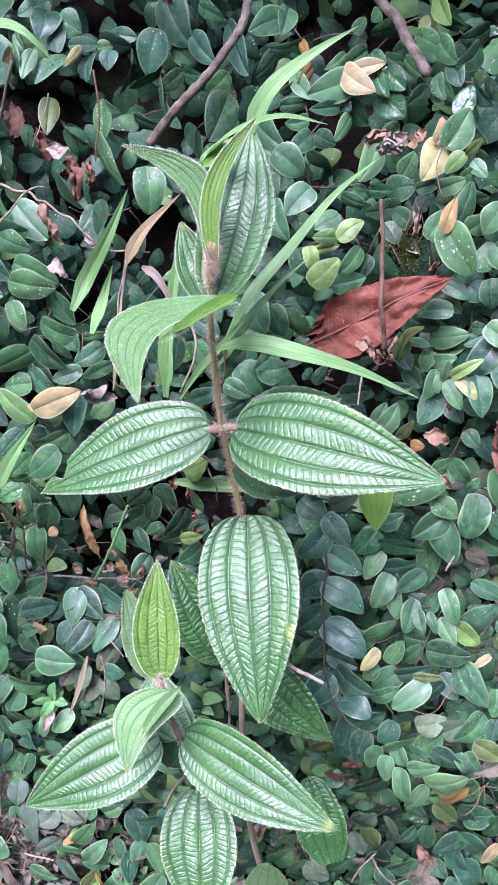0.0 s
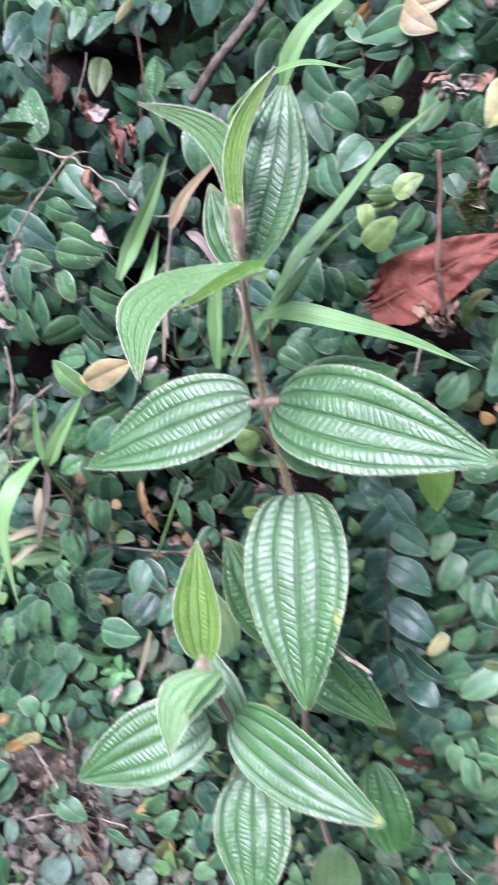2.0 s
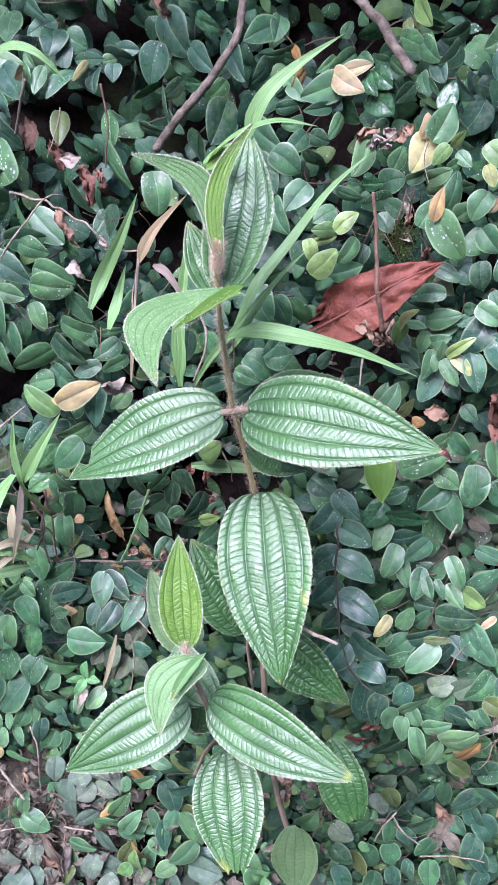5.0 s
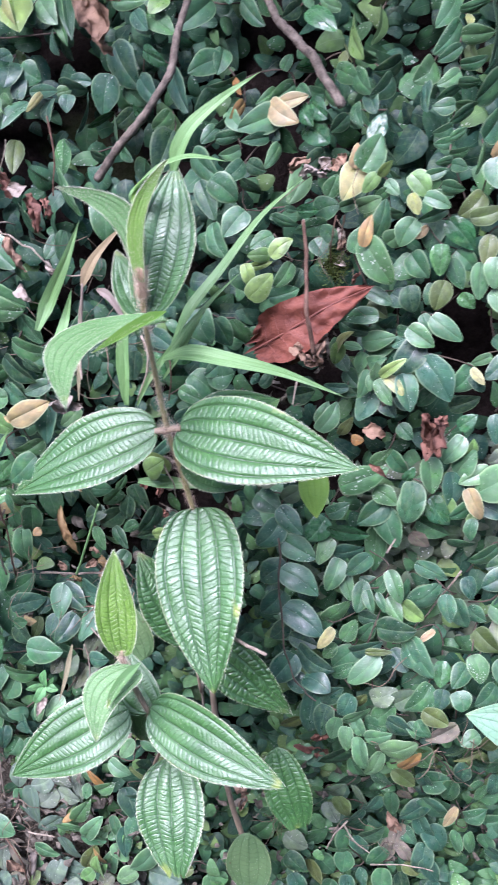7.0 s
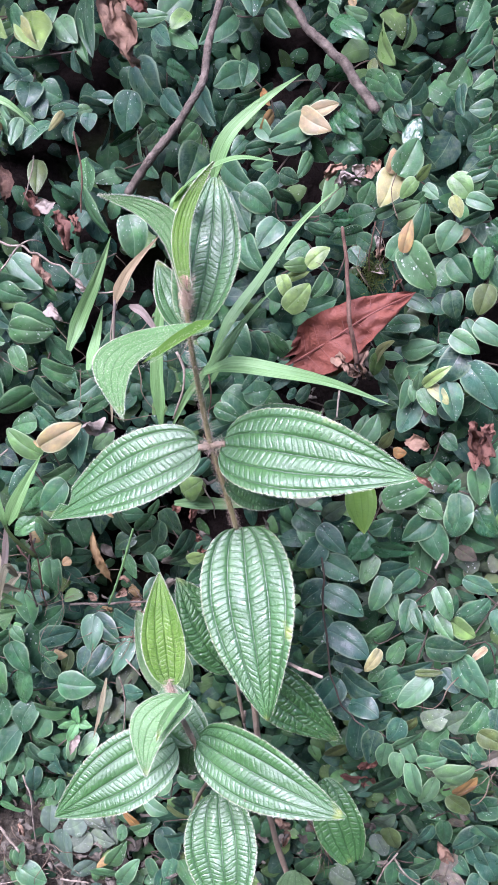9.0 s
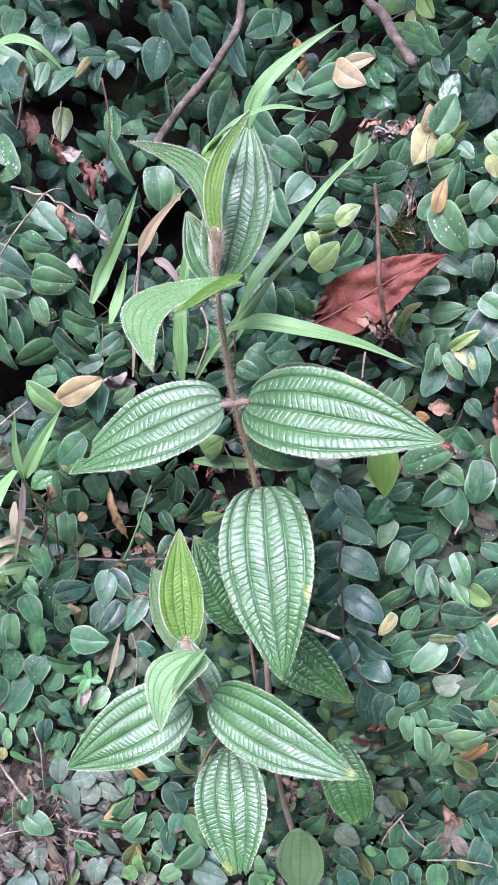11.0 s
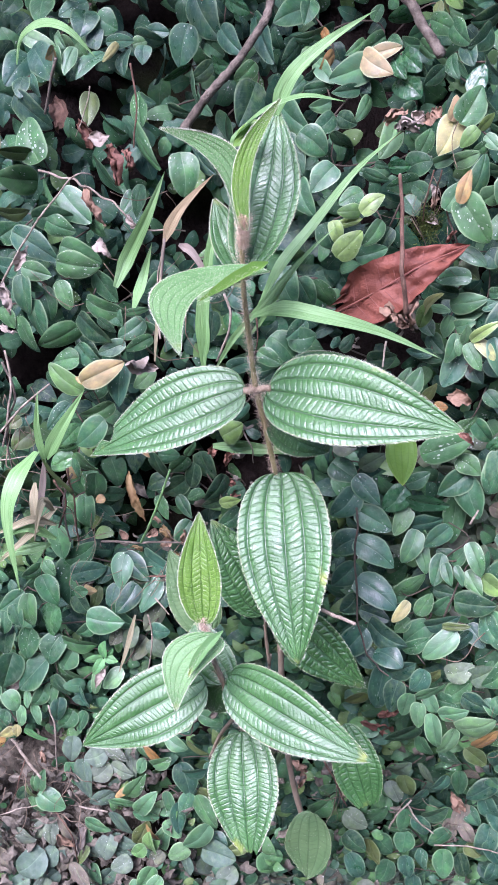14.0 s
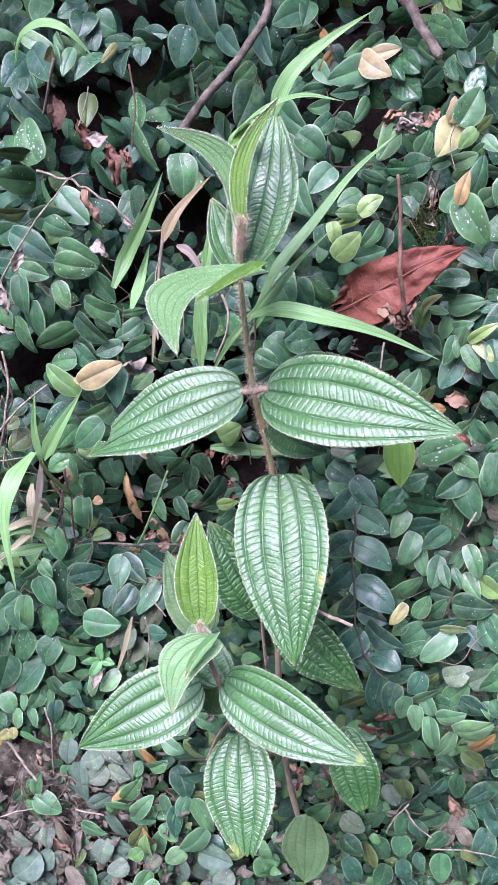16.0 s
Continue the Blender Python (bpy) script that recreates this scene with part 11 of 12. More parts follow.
shoot_stem()
shoot = thing('creeping_fig_shoot', (0.208, 0.571, 1.353), 'fig shoot with pale sea-green and bluish dark green leaves', 'climbing plant', 'shoots of creeping fig')
fig_leaf((0.2011, 0.5675, 1.3758), (0.2141, 0.5634, 1.3617), 0.0127, 'q', 0.05, 0.64)
fig_leaf((0.2040, 0.5720, 1.3446), (0.2188, 0.5690, 1.3333), 0.0107, 'b', 0.10, -0.40)
fig_leaf((0.2191, 0.5721, 1.3400), (0.2290, 0.5708, 1.3303), 0.0107, 'q', 0.36, 0.63)
shoot_stem()
shoot = thing('creeping_fig_shoot', (0.228, 0.578, 1.370), 'fig shoot with fresh green leaves', 'climbing plant', 'shoots of creeping fig')
fig_leaf((0.2278, 0.5781, 1.3701), (0.2144, 0.5751, 1.3659), 0.0099, 'g', 0.04, 0.06)
shoot_stem()
shoot = thing('creeping_fig_shoot', (0.146, 0.569, 1.322), 'fig shoot with bluish dark green leaves', 'climbing plant', 'shoots of creeping fig')
fig_leaf((0.1463, 0.5687, 1.3220), (0.1516, 0.5609, 1.2988), 0.0146, 'b', 0.33, 0.31)
shoot_stem()
shoot = thing('creeping_fig_shoot', (0.177, 0.573, 1.316), 'fig shoot with bluish dark green and fresh green leaves, one yellowing', 'climbing plant', 'shoots of creeping fig')
fig_leaf((0.1598, 0.5684, 1.3333), (0.1767, 0.5633, 1.3047), 0.0206, 'b', -0.30, 0.39)
fig_leaf((0.1658, 0.5840, 1.3056), (0.1555, 0.5820, 1.2955), 0.0119, 'g', 0.18, -0.04)
fig_leaf((0.1898, 0.5612, 1.3280), (0.1978, 0.5582, 1.3182), 0.0060, 'p', 0.10, 0.47)
fig_leaf((0.1896, 0.5665, 1.3209), (0.1978, 0.5653, 1.3108), 0.0076, 'b', -0.18, 0.13)
fig_leaf((0.1778, 0.5840, 1.2940), (0.1967, 0.5793, 1.3020), 0.0119, 'd', 0.17, 0.07)
shoot_stem()
shoot = thing('creeping_fig_shoot', (0.209, 0.571, 1.320), 'fig shoot with fresh green and bluish dark green leaves', 'climbing plant', 'shoots of creeping fig')
fig_leaf((0.1910, 0.5716, 1.3259), (0.1777, 0.5671, 1.3109), 0.0154, 'g', 0.56, 0.32)
fig_leaf((0.2144, 0.5670, 1.3340), (0.1982, 0.5630, 1.3205), 0.0130, 'b', -0.39, 0.28)
fig_leaf((0.2022, 0.5732, 1.3327), (0.1892, 0.5724, 1.3269), 0.0077, 'q', -0.07, -0.23)
fig_leaf((0.2191, 0.5722, 1.3218), (0.2121, 0.5705, 1.3116), 0.0093, 'l', -0.04, 0.05)
fig_leaf((0.2191, 0.5721, 1.3128), (0.2292, 0.5712, 1.3048), 0.0085, 'g', -0.11, 0.06)
fig_leaf((0.2066, 0.5721, 1.2920), (0.2069, 0.5673, 1.2735), 0.0102, 'b', -0.12, 0.24)
shoot_stem()
shoot = thing('creeping_fig_shoot', (0.227, 0.566, 1.330), 'fig shoot with bluish dark green leaves', 'climbing plant', 'shoots of creeping fig')
fig_leaf((0.2268, 0.5663, 1.3299), (0.2169, 0.5639, 1.3195), 0.0138, 'b', -0.25, 0.01)
shoot_stem()
shoot = thing('creeping_fig_shoot', (0.148, 0.579, 1.241), 'fig shoot with glossy puckered leaves', 'climbing plant', 'shoots of creeping fig')
fig_leaf((0.1481, 0.5788, 1.2415), (0.1540, 0.5763, 1.2524), 0.0073, 's', 0.60, 1.12)
shoot_stem()
shoot = thing('creeping_fig_shoot', (0.180, 0.572, 1.264), 'fig shoot with pale sea-green and glossy puckered leaves', 'climbing plant', 'shoots of creeping fig')
fig_leaf((0.1833, 0.5730, 1.2834), (0.1942, 0.5699, 1.2933), 0.0102, 's', 0.27, 0.78)
fig_leaf((0.1858, 0.5717, 1.2764), (0.1720, 0.5685, 1.2597), 0.0126, 'q', -0.10, 0.74)
fig_leaf((0.1823, 0.5731, 1.2506), (0.1938, 0.5687, 1.2683), 0.0161, 'q', -0.25, 0.18)
fig_leaf((0.1882, 0.5720, 1.2629), (0.1932, 0.5697, 1.2762), 0.0088, 'y', 0.76, 0.74)
fig_leaf((0.1632, 0.5675, 1.2628), (0.1663, 0.5616, 1.2390), 0.0150, 'g', 0.38, 0.49)
fig_leaf((0.1784, 0.5723, 1.2502), (0.1778, 0.5697, 1.2254), 0.0152, 'b', 0.36, -0.14)
shoot_stem()
shoot = thing('creeping_fig_shoot', (0.210, 0.571, 1.268), 'fig shoot with pale sea-green and grey dusty leaves', 'climbing plant', 'shoots of creeping fig')
fig_leaf((0.2140, 0.5726, 1.2826), (0.2289, 0.5676, 1.2922), 0.0134, 'q', -0.46, -0.14)
fig_leaf((0.2117, 0.5723, 1.2696), (0.2292, 0.5684, 1.2716), 0.0135, 'q', 0.09, 0.87)
fig_leaf((0.2106, 0.5678, 1.2682), (0.2022, 0.5666, 1.2598), 0.0119, 'f', 0.44, 0.04)
fig_leaf((0.2033, 0.5724, 1.2530), (0.1831, 0.5673, 1.2446), 0.0120, 'q', 0.15, 0.50)
shoot_stem()
shoot = thing('creeping_fig_shoot', (0.163, 0.575, 1.219), 'fig shoot with pale sea-green and light yellow-green leaves, one dry pinkish-brown', 'climbing plant', 'shoots of creeping fig')
fig_leaf((0.1530, 0.5665, 1.2448), (0.1490, 0.5615, 1.2184), 0.0168, 'g', -0.24, 0.17)
fig_leaf((0.1741, 0.5714, 1.2334), (0.1776, 0.5700, 1.2174), 0.0121, 'y', -0.06, -0.05)
fig_leaf((0.1651, 0.5714, 1.2314), (0.1775, 0.5683, 1.2120), 0.0146, 's', 0.13, -0.05)
fig_leaf((0.1565, 0.5823, 1.2083), (0.1774, 0.5755, 1.2002), 0.0150, 'd', -0.46, 0.04)
fig_leaf((0.1514, 0.5766, 1.2008), (0.1640, 0.5732, 1.1924), 0.0125, 'x', -0.13, -0.21)
fig_leaf((0.1775, 0.5811, 1.1927), (0.1962, 0.5800, 1.1908), 0.0110, 'g', -0.18, -0.64)
shoot_stem()
shoot = thing('creeping_fig_shoot', (0.198, 0.568, 1.231), 'fig shoot with pale sea-green and cream leaves', 'climbing plant', 'shoots of creeping fig')
fig_leaf((0.1972, 0.5671, 1.2393), (0.2238, 0.5582, 1.2616), 0.0225, 'q', -0.18, 0.49)
fig_leaf((0.1893, 0.5616, 1.2429), (0.1975, 0.5561, 1.2231), 0.0111, 'c', 0.00, -0.37)
fig_leaf((0.1954, 0.5725, 1.2282), (0.1764, 0.5687, 1.2163), 0.0122, 'g', 0.46, -0.04)
fig_leaf((0.1973, 0.5719, 1.2263), (0.2143, 0.5679, 1.2192), 0.0122, 'b', 0.29, 0.57)
fig_leaf((0.2193, 0.5729, 1.2362), (0.2296, 0.5696, 1.2225), 0.0138, 'q', 0.33, 0.81)
fig_leaf((0.1927, 0.5601, 1.2212), (0.1913, 0.5579, 1.2058), 0.0088, 'g', -0.21, -0.29)
fig_leaf((0.1951, 0.5673, 1.2229), (0.1883, 0.5659, 1.2149), 0.0057, 'y', 0.02, 0.62)
shoot_stem()
shoot = thing('creeping_fig_shoot', (0.166, 0.565, 1.162), 'fig shoot with grey dusty and dull speckled leaves', 'climbing plant', 'shoots of creeping fig')
fig_leaf((0.1556, 0.5682, 1.1814), (0.1769, 0.5648, 1.1704), 0.0125, 'b', -0.24, 0.13)
fig_leaf((0.1517, 0.5659, 1.1500), (0.1724, 0.5642, 1.1675), 0.0179, 'b', -0.01, -0.19)
fig_leaf((0.1760, 0.5532, 1.1653), (0.1781, 0.5453, 1.1477), 0.0133, 'b', -0.17, -0.84)
fig_leaf((0.1824, 0.5716, 1.1504), (0.1897, 0.5629, 1.1322), 0.0172, 'b', -0.42, -0.29)
shoot_stem()
shoot = thing('creeping_fig_shoot', (0.211, 0.571, 1.169), 'fig shoot with bluish dark green and dark green leaves', 'climbing plant', 'shoots of creeping fig')
fig_leaf((0.2191, 0.5699, 1.1734), (0.2006, 0.5647, 1.1650), 0.0161, 'b', -0.25, 0.22)
fig_leaf((0.2221, 0.5689, 1.1648), (0.2097, 0.5612, 1.1532), 0.0128, 'b', 0.41, -0.09)
fig_leaf((0.2227, 0.5751, 1.1819), (0.2034, 0.5696, 1.1782), 0.0144, 'd', -0.39, 0.25)
fig_leaf((0.2213, 0.5690, 1.1716), (0.2297, 0.5661, 1.1559), 0.0127, 'b', 0.09, 0.20)
fig_leaf((0.2079, 0.5633, 1.1519), (0.2290, 0.5585, 1.1411), 0.0170, 'd', 0.15, 0.17)
fig_leaf((0.2102, 0.5755, 1.1918), (0.1908, 0.5710, 1.1820), 0.0151, 'g', 0.17, -0.40)
fig_leaf((0.1907, 0.5712, 1.1695), (0.1942, 0.5652, 1.1553), 0.0119, 'b', 0.52, -0.42)
fig_leaf((0.1924, 0.5714, 1.1444), (0.2040, 0.5662, 1.1359), 0.0147, 'b', -0.46, 0.02)
shoot_stem()
shoot = thing('creeping_fig_shoot', (0.166, 0.549, 1.127), 'fig shoot with peach-coloured young and fresh green leaves', 'climbing plant', 'shoots of creeping fig')
fig_leaf((0.1674, 0.5491, 1.1386), (0.1568, 0.5446, 1.1315), 0.0051, 'a', -0.66, 0.69)
fig_leaf((0.1739, 0.5502, 1.1246), (0.1975, 0.5471, 1.1224), 0.0154, 'g', -0.23, -0.92)
fig_leaf((0.1490, 0.5514, 1.1283), (0.1655, 0.5328, 1.1091), 0.0213, 'b', 0.05, -0.45)
fig_leaf((0.1735, 0.5452, 1.1152), (0.1721, 0.5357, 1.0999), 0.0128, 's', 0.20, -0.00)
shoot_stem()
shoot = thing('creeping_fig_shoot', (0.202, 0.557, 1.121), 'fig shoot with fresh green and dull speckled leaves', 'climbing plant', 'shoots of creeping fig')
fig_leaf((0.2100, 0.5657, 1.1363), (0.2289, 0.5637, 1.1225), 0.0173, 'k', 0.02, 0.46)
fig_leaf((0.1979, 0.5659, 1.1288), (0.2133, 0.5584, 1.1149), 0.0174, 'l', -0.20, -0.05)
fig_leaf((0.1949, 0.5503, 1.1177), (0.2010, 0.5430, 1.0990), 0.0146, 'g', 0.37, -0.14)
fig_leaf((0.1906, 0.5467, 1.1116), (0.1808, 0.5353, 1.1004), 0.0146, 'g', 0.04, 0.11)
fig_leaf((0.2149, 0.5541, 1.1126), (0.2142, 0.5461, 1.0970), 0.0113, 'g', 0.11, 0.31)
shoot_stem()
shoot = thing('creeping_fig_shoot', (0.171, 0.534, 1.087), 'fig shoot with fresh green and dark green leaves, one dry pinkish-brown', 'climbing plant', 'shoots of creeping fig')
fig_leaf((0.1650, 0.5372, 1.1000), (0.1476, 0.5286, 1.0842), 0.0172, 'd', 0.17, 0.10)
fig_leaf((0.1741, 0.5378, 1.0965), (0.1708, 0.5306, 1.0834), 0.0129, 'b', 0.30, 0.52)
fig_leaf((0.1840, 0.5380, 1.0951), (0.1882, 0.5314, 1.0833), 0.0138, 'g', 0.23, -0.17)
fig_leaf((0.1605, 0.5260, 1.0866), (0.1775, 0.5220, 1.0782), 0.0146, 'l', -0.16, 0.23)
fig_leaf((0.1562, 0.5295, 1.0749), (0.1650, 0.5249, 1.0641), 0.0113, 'g', -0.35, 0.23)
fig_leaf((0.1835, 0.5364, 1.0668), (0.1621, 0.5305, 1.0559), 0.0133, 'x', 0.04, 0.05)
shoot_stem()
shoot = thing('creeping_fig_shoot', (0.205, 0.543, 1.077), 'fig shoot with dark green and pale sea-green leaves', 'climbing plant', 'shoots of creeping fig')
fig_leaf((0.2104, 0.5477, 1.0948), (0.1965, 0.5374, 1.0837), 0.0149, 'd', 0.34, 0.24)
fig_leaf((0.1995, 0.5382, 1.0584), (0.1871, 0.5316, 1.0534), 0.0116, 'q', -0.43, 0.37)
shoot_stem()
shoot = thing('creeping_fig_shoot', (0.164, 0.543, 1.012), 'fig shoot with fresh green and dark green leaves', 'climbing plant', 'shoots of creeping fig')
fig_leaf((0.1553, 0.5360, 1.0444), (0.1664, 0.5385, 1.0251), 0.0180, 'g', 0.63, -0.53)
fig_leaf((0.1601, 0.5451, 1.0042), (0.1803, 0.5431, 1.0094), 0.0179, 'd', 0.04, 0.28)
fig_leaf((0.1828, 0.5380, 1.0142), (0.1770, 0.5495, 0.9827), 0.0126, 'g', -0.30, -0.06)
fig_leaf((0.1602, 0.5568, 0.9772), (0.1791, 0.5638, 0.9511), 0.0179, 'b', -0.06, -0.31)
shoot_stem()
shoot = thing('creeping_fig_shoot', (0.204, 0.546, 1.025), 'fig shoot with pale sea-green and olive leaves', 'climbing plant', 'shoots of creeping fig')
fig_leaf((0.2036, 0.5395, 1.0464), (0.2158, 0.5414, 1.0574), 0.0145, 'l', 0.16, -0.17)
fig_leaf((0.1912, 0.5340, 1.0505), (0.1767, 0.5264, 1.0472), 0.0089, 'q', 0.11, -0.53)
fig_leaf((0.2012, 0.5339, 1.0479), (0.1818, 0.5239, 1.0446), 0.0063, 'l', -0.15, -0.22)
fig_leaf((0.1909, 0.5457, 1.0242), (0.1857, 0.5485, 1.0041), 0.0129, 'b', -0.46, -0.82)
fig_leaf((0.2029, 0.5451, 1.0093), (0.1937, 0.5455, 0.9983), 0.0085, 'g', 0.00, -0.57)
fig_leaf((0.2078, 0.5551, 0.9963), (0.2000, 0.5543, 0.9813), 0.0086, 'g', 0.01, -0.47)
fig_leaf((0.2149, 0.5552, 1.0066), (0.2109, 0.5563, 0.9861), 0.0100, 'b', -0.34, -0.55)
fig_leaf((0.2216, 0.5593, 1.0183), (0.2063, 0.5504, 1.0148), 0.0142, 'd', 0.21, -0.18)
shoot_stem()
shoot = thing('creeping_fig_shoot', (0.163, 0.568, 0.941), 'fig shoot with bluish dark green leaves', 'climbing plant', 'shoots of creeping fig')
fig_leaf((0.1642, 0.5677, 0.9378), (0.1763, 0.5664, 0.9139), 0.0187, 'b', 0.66, -0.53)
shoot_stem()
shoot = thing('creeping_fig_shoot', (0.200, 0.566, 0.947), 'fig shoot with pale sea-green and cream leaves', 'climbing plant', 'shoots of creeping fig')
fig_leaf((0.1856, 0.5462, 0.9811), (0.1761, 0.5496, 0.9568), 0.0077, 'c', -0.42, -0.41)
fig_leaf((0.1925, 0.5654, 0.9533), (0.2097, 0.5625, 0.9649), 0.0139, 'g', 0.01, 0.19)
fig_leaf((0.2104, 0.5692, 0.9456), (0.2294, 0.5667, 0.9541), 0.0174, 'g', 0.17, 0.16)
fig_leaf((0.1871, 0.5627, 0.9405), (0.1875, 0.5615, 0.9193), 0.0122, 'g', -0.75, -0.29)
fig_leaf((0.1957, 0.5633, 0.9388), (0.2005, 0.5640, 0.9174), 0.0106, 'g', 0.90, -0.36)
fig_leaf((0.2080, 0.5704, 0.9321), (0.2169, 0.5693, 0.9131), 0.0127, 'g', -0.38, 0.22)
fig_leaf((0.2121, 0.5712, 0.9170), (0.2315, 0.5688, 0.9092), 0.0173, 'b', -0.12, -0.37)
fig_leaf((0.2115, 0.5773, 0.9604), (0.2320, 0.5772, 0.9561), 0.0197, 'd', -0.47, -0.47)
shoot_stem()
shoot = thing('creeping_fig_shoot', (-0.180, 0.567, 1.425), 'fig shoot with grey dusty leaves', 'climbing plant', 'shoots of creeping fig')
fig_leaf((-0.1799, 0.5672, 1.4251), (-0.1816, 0.5617, 1.4105), 0.0083, 'b', 0.12, 0.08)
shoot_stem()
shoot = thing('creeping_fig_shoot', (-0.199, 0.569, 1.393), 'fig shoot with dark green leaves', 'climbing plant', 'shoots of creeping fig')
fig_leaf((-0.1993, 0.5690, 1.3935), (-0.1936, 0.5633, 1.3782), 0.0093, 'd', -0.11, 0.48)
shoot_stem()
shoot = thing('creeping_fig_shoot', (-0.195, 0.561, 1.323), 'fig shoot with fresh green and pale sea-green leaves', 'climbing plant', 'shoots of creeping fig')
fig_leaf((-0.2029, 0.5578, 1.3311), (-0.2004, 0.5564, 1.3171), 0.0086, 'q', -0.12, 0.36)
fig_leaf((-0.1912, 0.5573, 1.3297), (-0.1956, 0.5603, 1.3085), 0.0120, 'g', 0.14, 0.30)
fig_leaf((-0.1907, 0.5688, 1.3077), (-0.2018, 0.5677, 1.2940), 0.0094, 'g', -0.11, -0.17)
shoot_stem()
shoot = thing('creeping_fig_shoot', (-0.195, 0.572, 1.266), 'fig shoot with dark green leaves', 'climbing plant', 'shoots of creeping fig')
fig_leaf((-0.1951, 0.5724, 1.2663), (-0.2124, 0.5686, 1.2590), 0.0105, 'd', -0.20, -0.29)
shoot_stem()
shoot = thing('creeping_fig_shoot', (-0.216, 0.569, 1.250), 'fig shoot with pale sea-green and dull speckled leaves', 'climbing plant', 'shoots of creeping fig')
fig_leaf((-0.2092, 0.5715, 1.2561), (-0.2213, 0.5709, 1.2378), 0.0106, 'k', 0.18, 0.77)
fig_leaf((-0.2067, 0.5654, 1.2375), (-0.2362, 0.5596, 1.2123), 0.0205, 'q', 0.37, 0.20)
fig_leaf((-0.2320, 0.5710, 1.2575), (-0.2323, 0.5710, 1.2413), 0.0077, 'q', 0.22, -0.18)
shoot_stem()
shoot = thing('creeping_fig_shoot', (-0.244, 0.570, 1.203), 'fig shoot with pale sea-green leaves', 'climbing plant', 'shoots of creeping fig')
fig_leaf((-0.2442, 0.5701, 1.2025), (-0.2312, 0.5694, 1.1867), 0.0129, 'q', -0.15, -0.17)
shoot_stem()
shoot = thing('creeping_fig_shoot', (-0.250, 0.577, 1.152), 'fig shoot with dark green leaves', 'climbing plant', 'shoots of creeping fig')
fig_leaf((-0.2505, 0.5767, 1.1523), (-0.2587, 0.5715, 1.1334), 0.0169, 'd', 0.47, -0.06)
shoot_stem()
shoot = thing('creeping_fig_shoot', (-0.246, 0.573, 1.077), 'fig shoot with pale sea-green and dark green leaves', 'climbing plant', 'shoots of creeping fig')
fig_leaf((-0.2544, 0.5729, 1.0813), (-0.2766, 0.5694, 1.0602), 0.0133, 'g', -0.20, 0.14)
fig_leaf((-0.2467, 0.5722, 1.0817), (-0.2493, 0.5706, 1.0651), 0.0088, 'g', -0.02, -0.36)
fig_leaf((-0.2296, 0.5674, 1.0936), (-0.2372, 0.5630, 1.0723), 0.0120, 'g', -0.37, 0.12)
fig_leaf((-0.2541, 0.5790, 1.0532), (-0.2621, 0.5764, 1.0205), 0.0137, 'd', -0.31, -0.09)
shoot_stem()
shoot = thing('creeping_fig_shoot', (-0.284, 0.566, 1.028), 'fig shoot with light yellow-green leaves', 'climbing plant', 'shoots of creeping fig')
fig_leaf((-0.2819, 0.5663, 1.0262), (-0.2648, 0.5646, 1.0143), 0.0145, 'y', -0.30, -0.00)
shoot_stem()
shoot = thing('creeping_fig_shoot', (-0.256, 0.576, 1.013), 'fig shoot with fresh green and dark green leaves, one peach-coloured young', 'climbing plant', 'shoots of creeping fig')
fig_leaf((-0.2651, 0.5785, 1.0473), (-0.2879, 0.5761, 1.0295), 0.0166, 'd', 0.20, -0.06)
fig_leaf((-0.2478, 0.5726, 1.0200), (-0.2531, 0.5671, 1.0004), 0.0150, 'g', 0.30, 0.06)
fig_leaf((-0.2596, 0.5727, 0.9914), (-0.2743, 0.5708, 0.9764), 0.0097, 'a', 0.22, -0.13)
fig_leaf((-0.2544, 0.5774, 0.9891), (-0.2610, 0.5739, 0.9678), 0.0153, 'g', 0.13, -0.30)
shoot_stem()
shoot = thing('creeping_fig_shoot', (-0.292, 0.576, 0.921), 'fig shoot with dark green leaves', 'climbing plant', 'shoots of creeping fig')
fig_leaf((-0.3151, 0.5781, 0.9172), (-0.2674, 0.5683, 0.9360), 0.0315, 'd', -0.29, 0.36)
fig_leaf((-0.2697, 0.5730, 0.9250), (-0.2983, 0.5666, 0.8874), 0.0233, 'd', -0.16, 0.01)
shoot_stem()
shoot = thing('creeping_fig_shoot', (-0.249, 0.572, 0.966), 'fig shoot with orange young leaves', 'climbing plant', 'shoots of creeping fig')
fig_leaf((-0.2487, 0.5722, 0.9661), (-0.2657, 0.5678, 0.9546), 0.0131, 'o', 0.22, -0.12)
shoot_stem()
shoot = thing('creeping_fig_shoot', (-0.303, 0.577, 0.866), 'fig shoot with dark green and dry pinkish-brown leaves', 'climbing plant', 'shoots of creeping fig')
fig_leaf((-0.3262, 0.5835, 0.8840), (-0.3024, 0.5782, 0.8749), 0.0239, 'd', -0.27, -0.40)
fig_leaf((-0.3075, 0.5716, 0.8725), (-0.3233, 0.5656, 0.8437), 0.0194, 'x', -0.46, 0.16)
fig_leaf((-0.2981, 0.5783, 0.8691), (-0.3091, 0.5722, 0.8488), 0.0119, 'k', -0.20, 0.22)
fig_leaf((-0.2774, 0.5717, 0.8683), (-0.2842, 0.5648, 0.8428), 0.0149, 'f', -0.26, 0.17)
fig_leaf((-0.3083, 0.5787, 0.8360), (-0.3100, 0.5719, 0.7690), 0.0167, 'g', 0.33, 0.02)
shoot_stem()
shoot = thing('creeping_fig_shoot', (-0.339, 0.575, 0.807), 'fig shoot with pale sea-green leaves', 'climbing plant', 'shoots of creeping fig')
fig_leaf((-0.3374, 0.5785, 0.8222), (-0.3335, 0.5759, 0.8013), 0.0137, 'q', 0.03, 0.31)
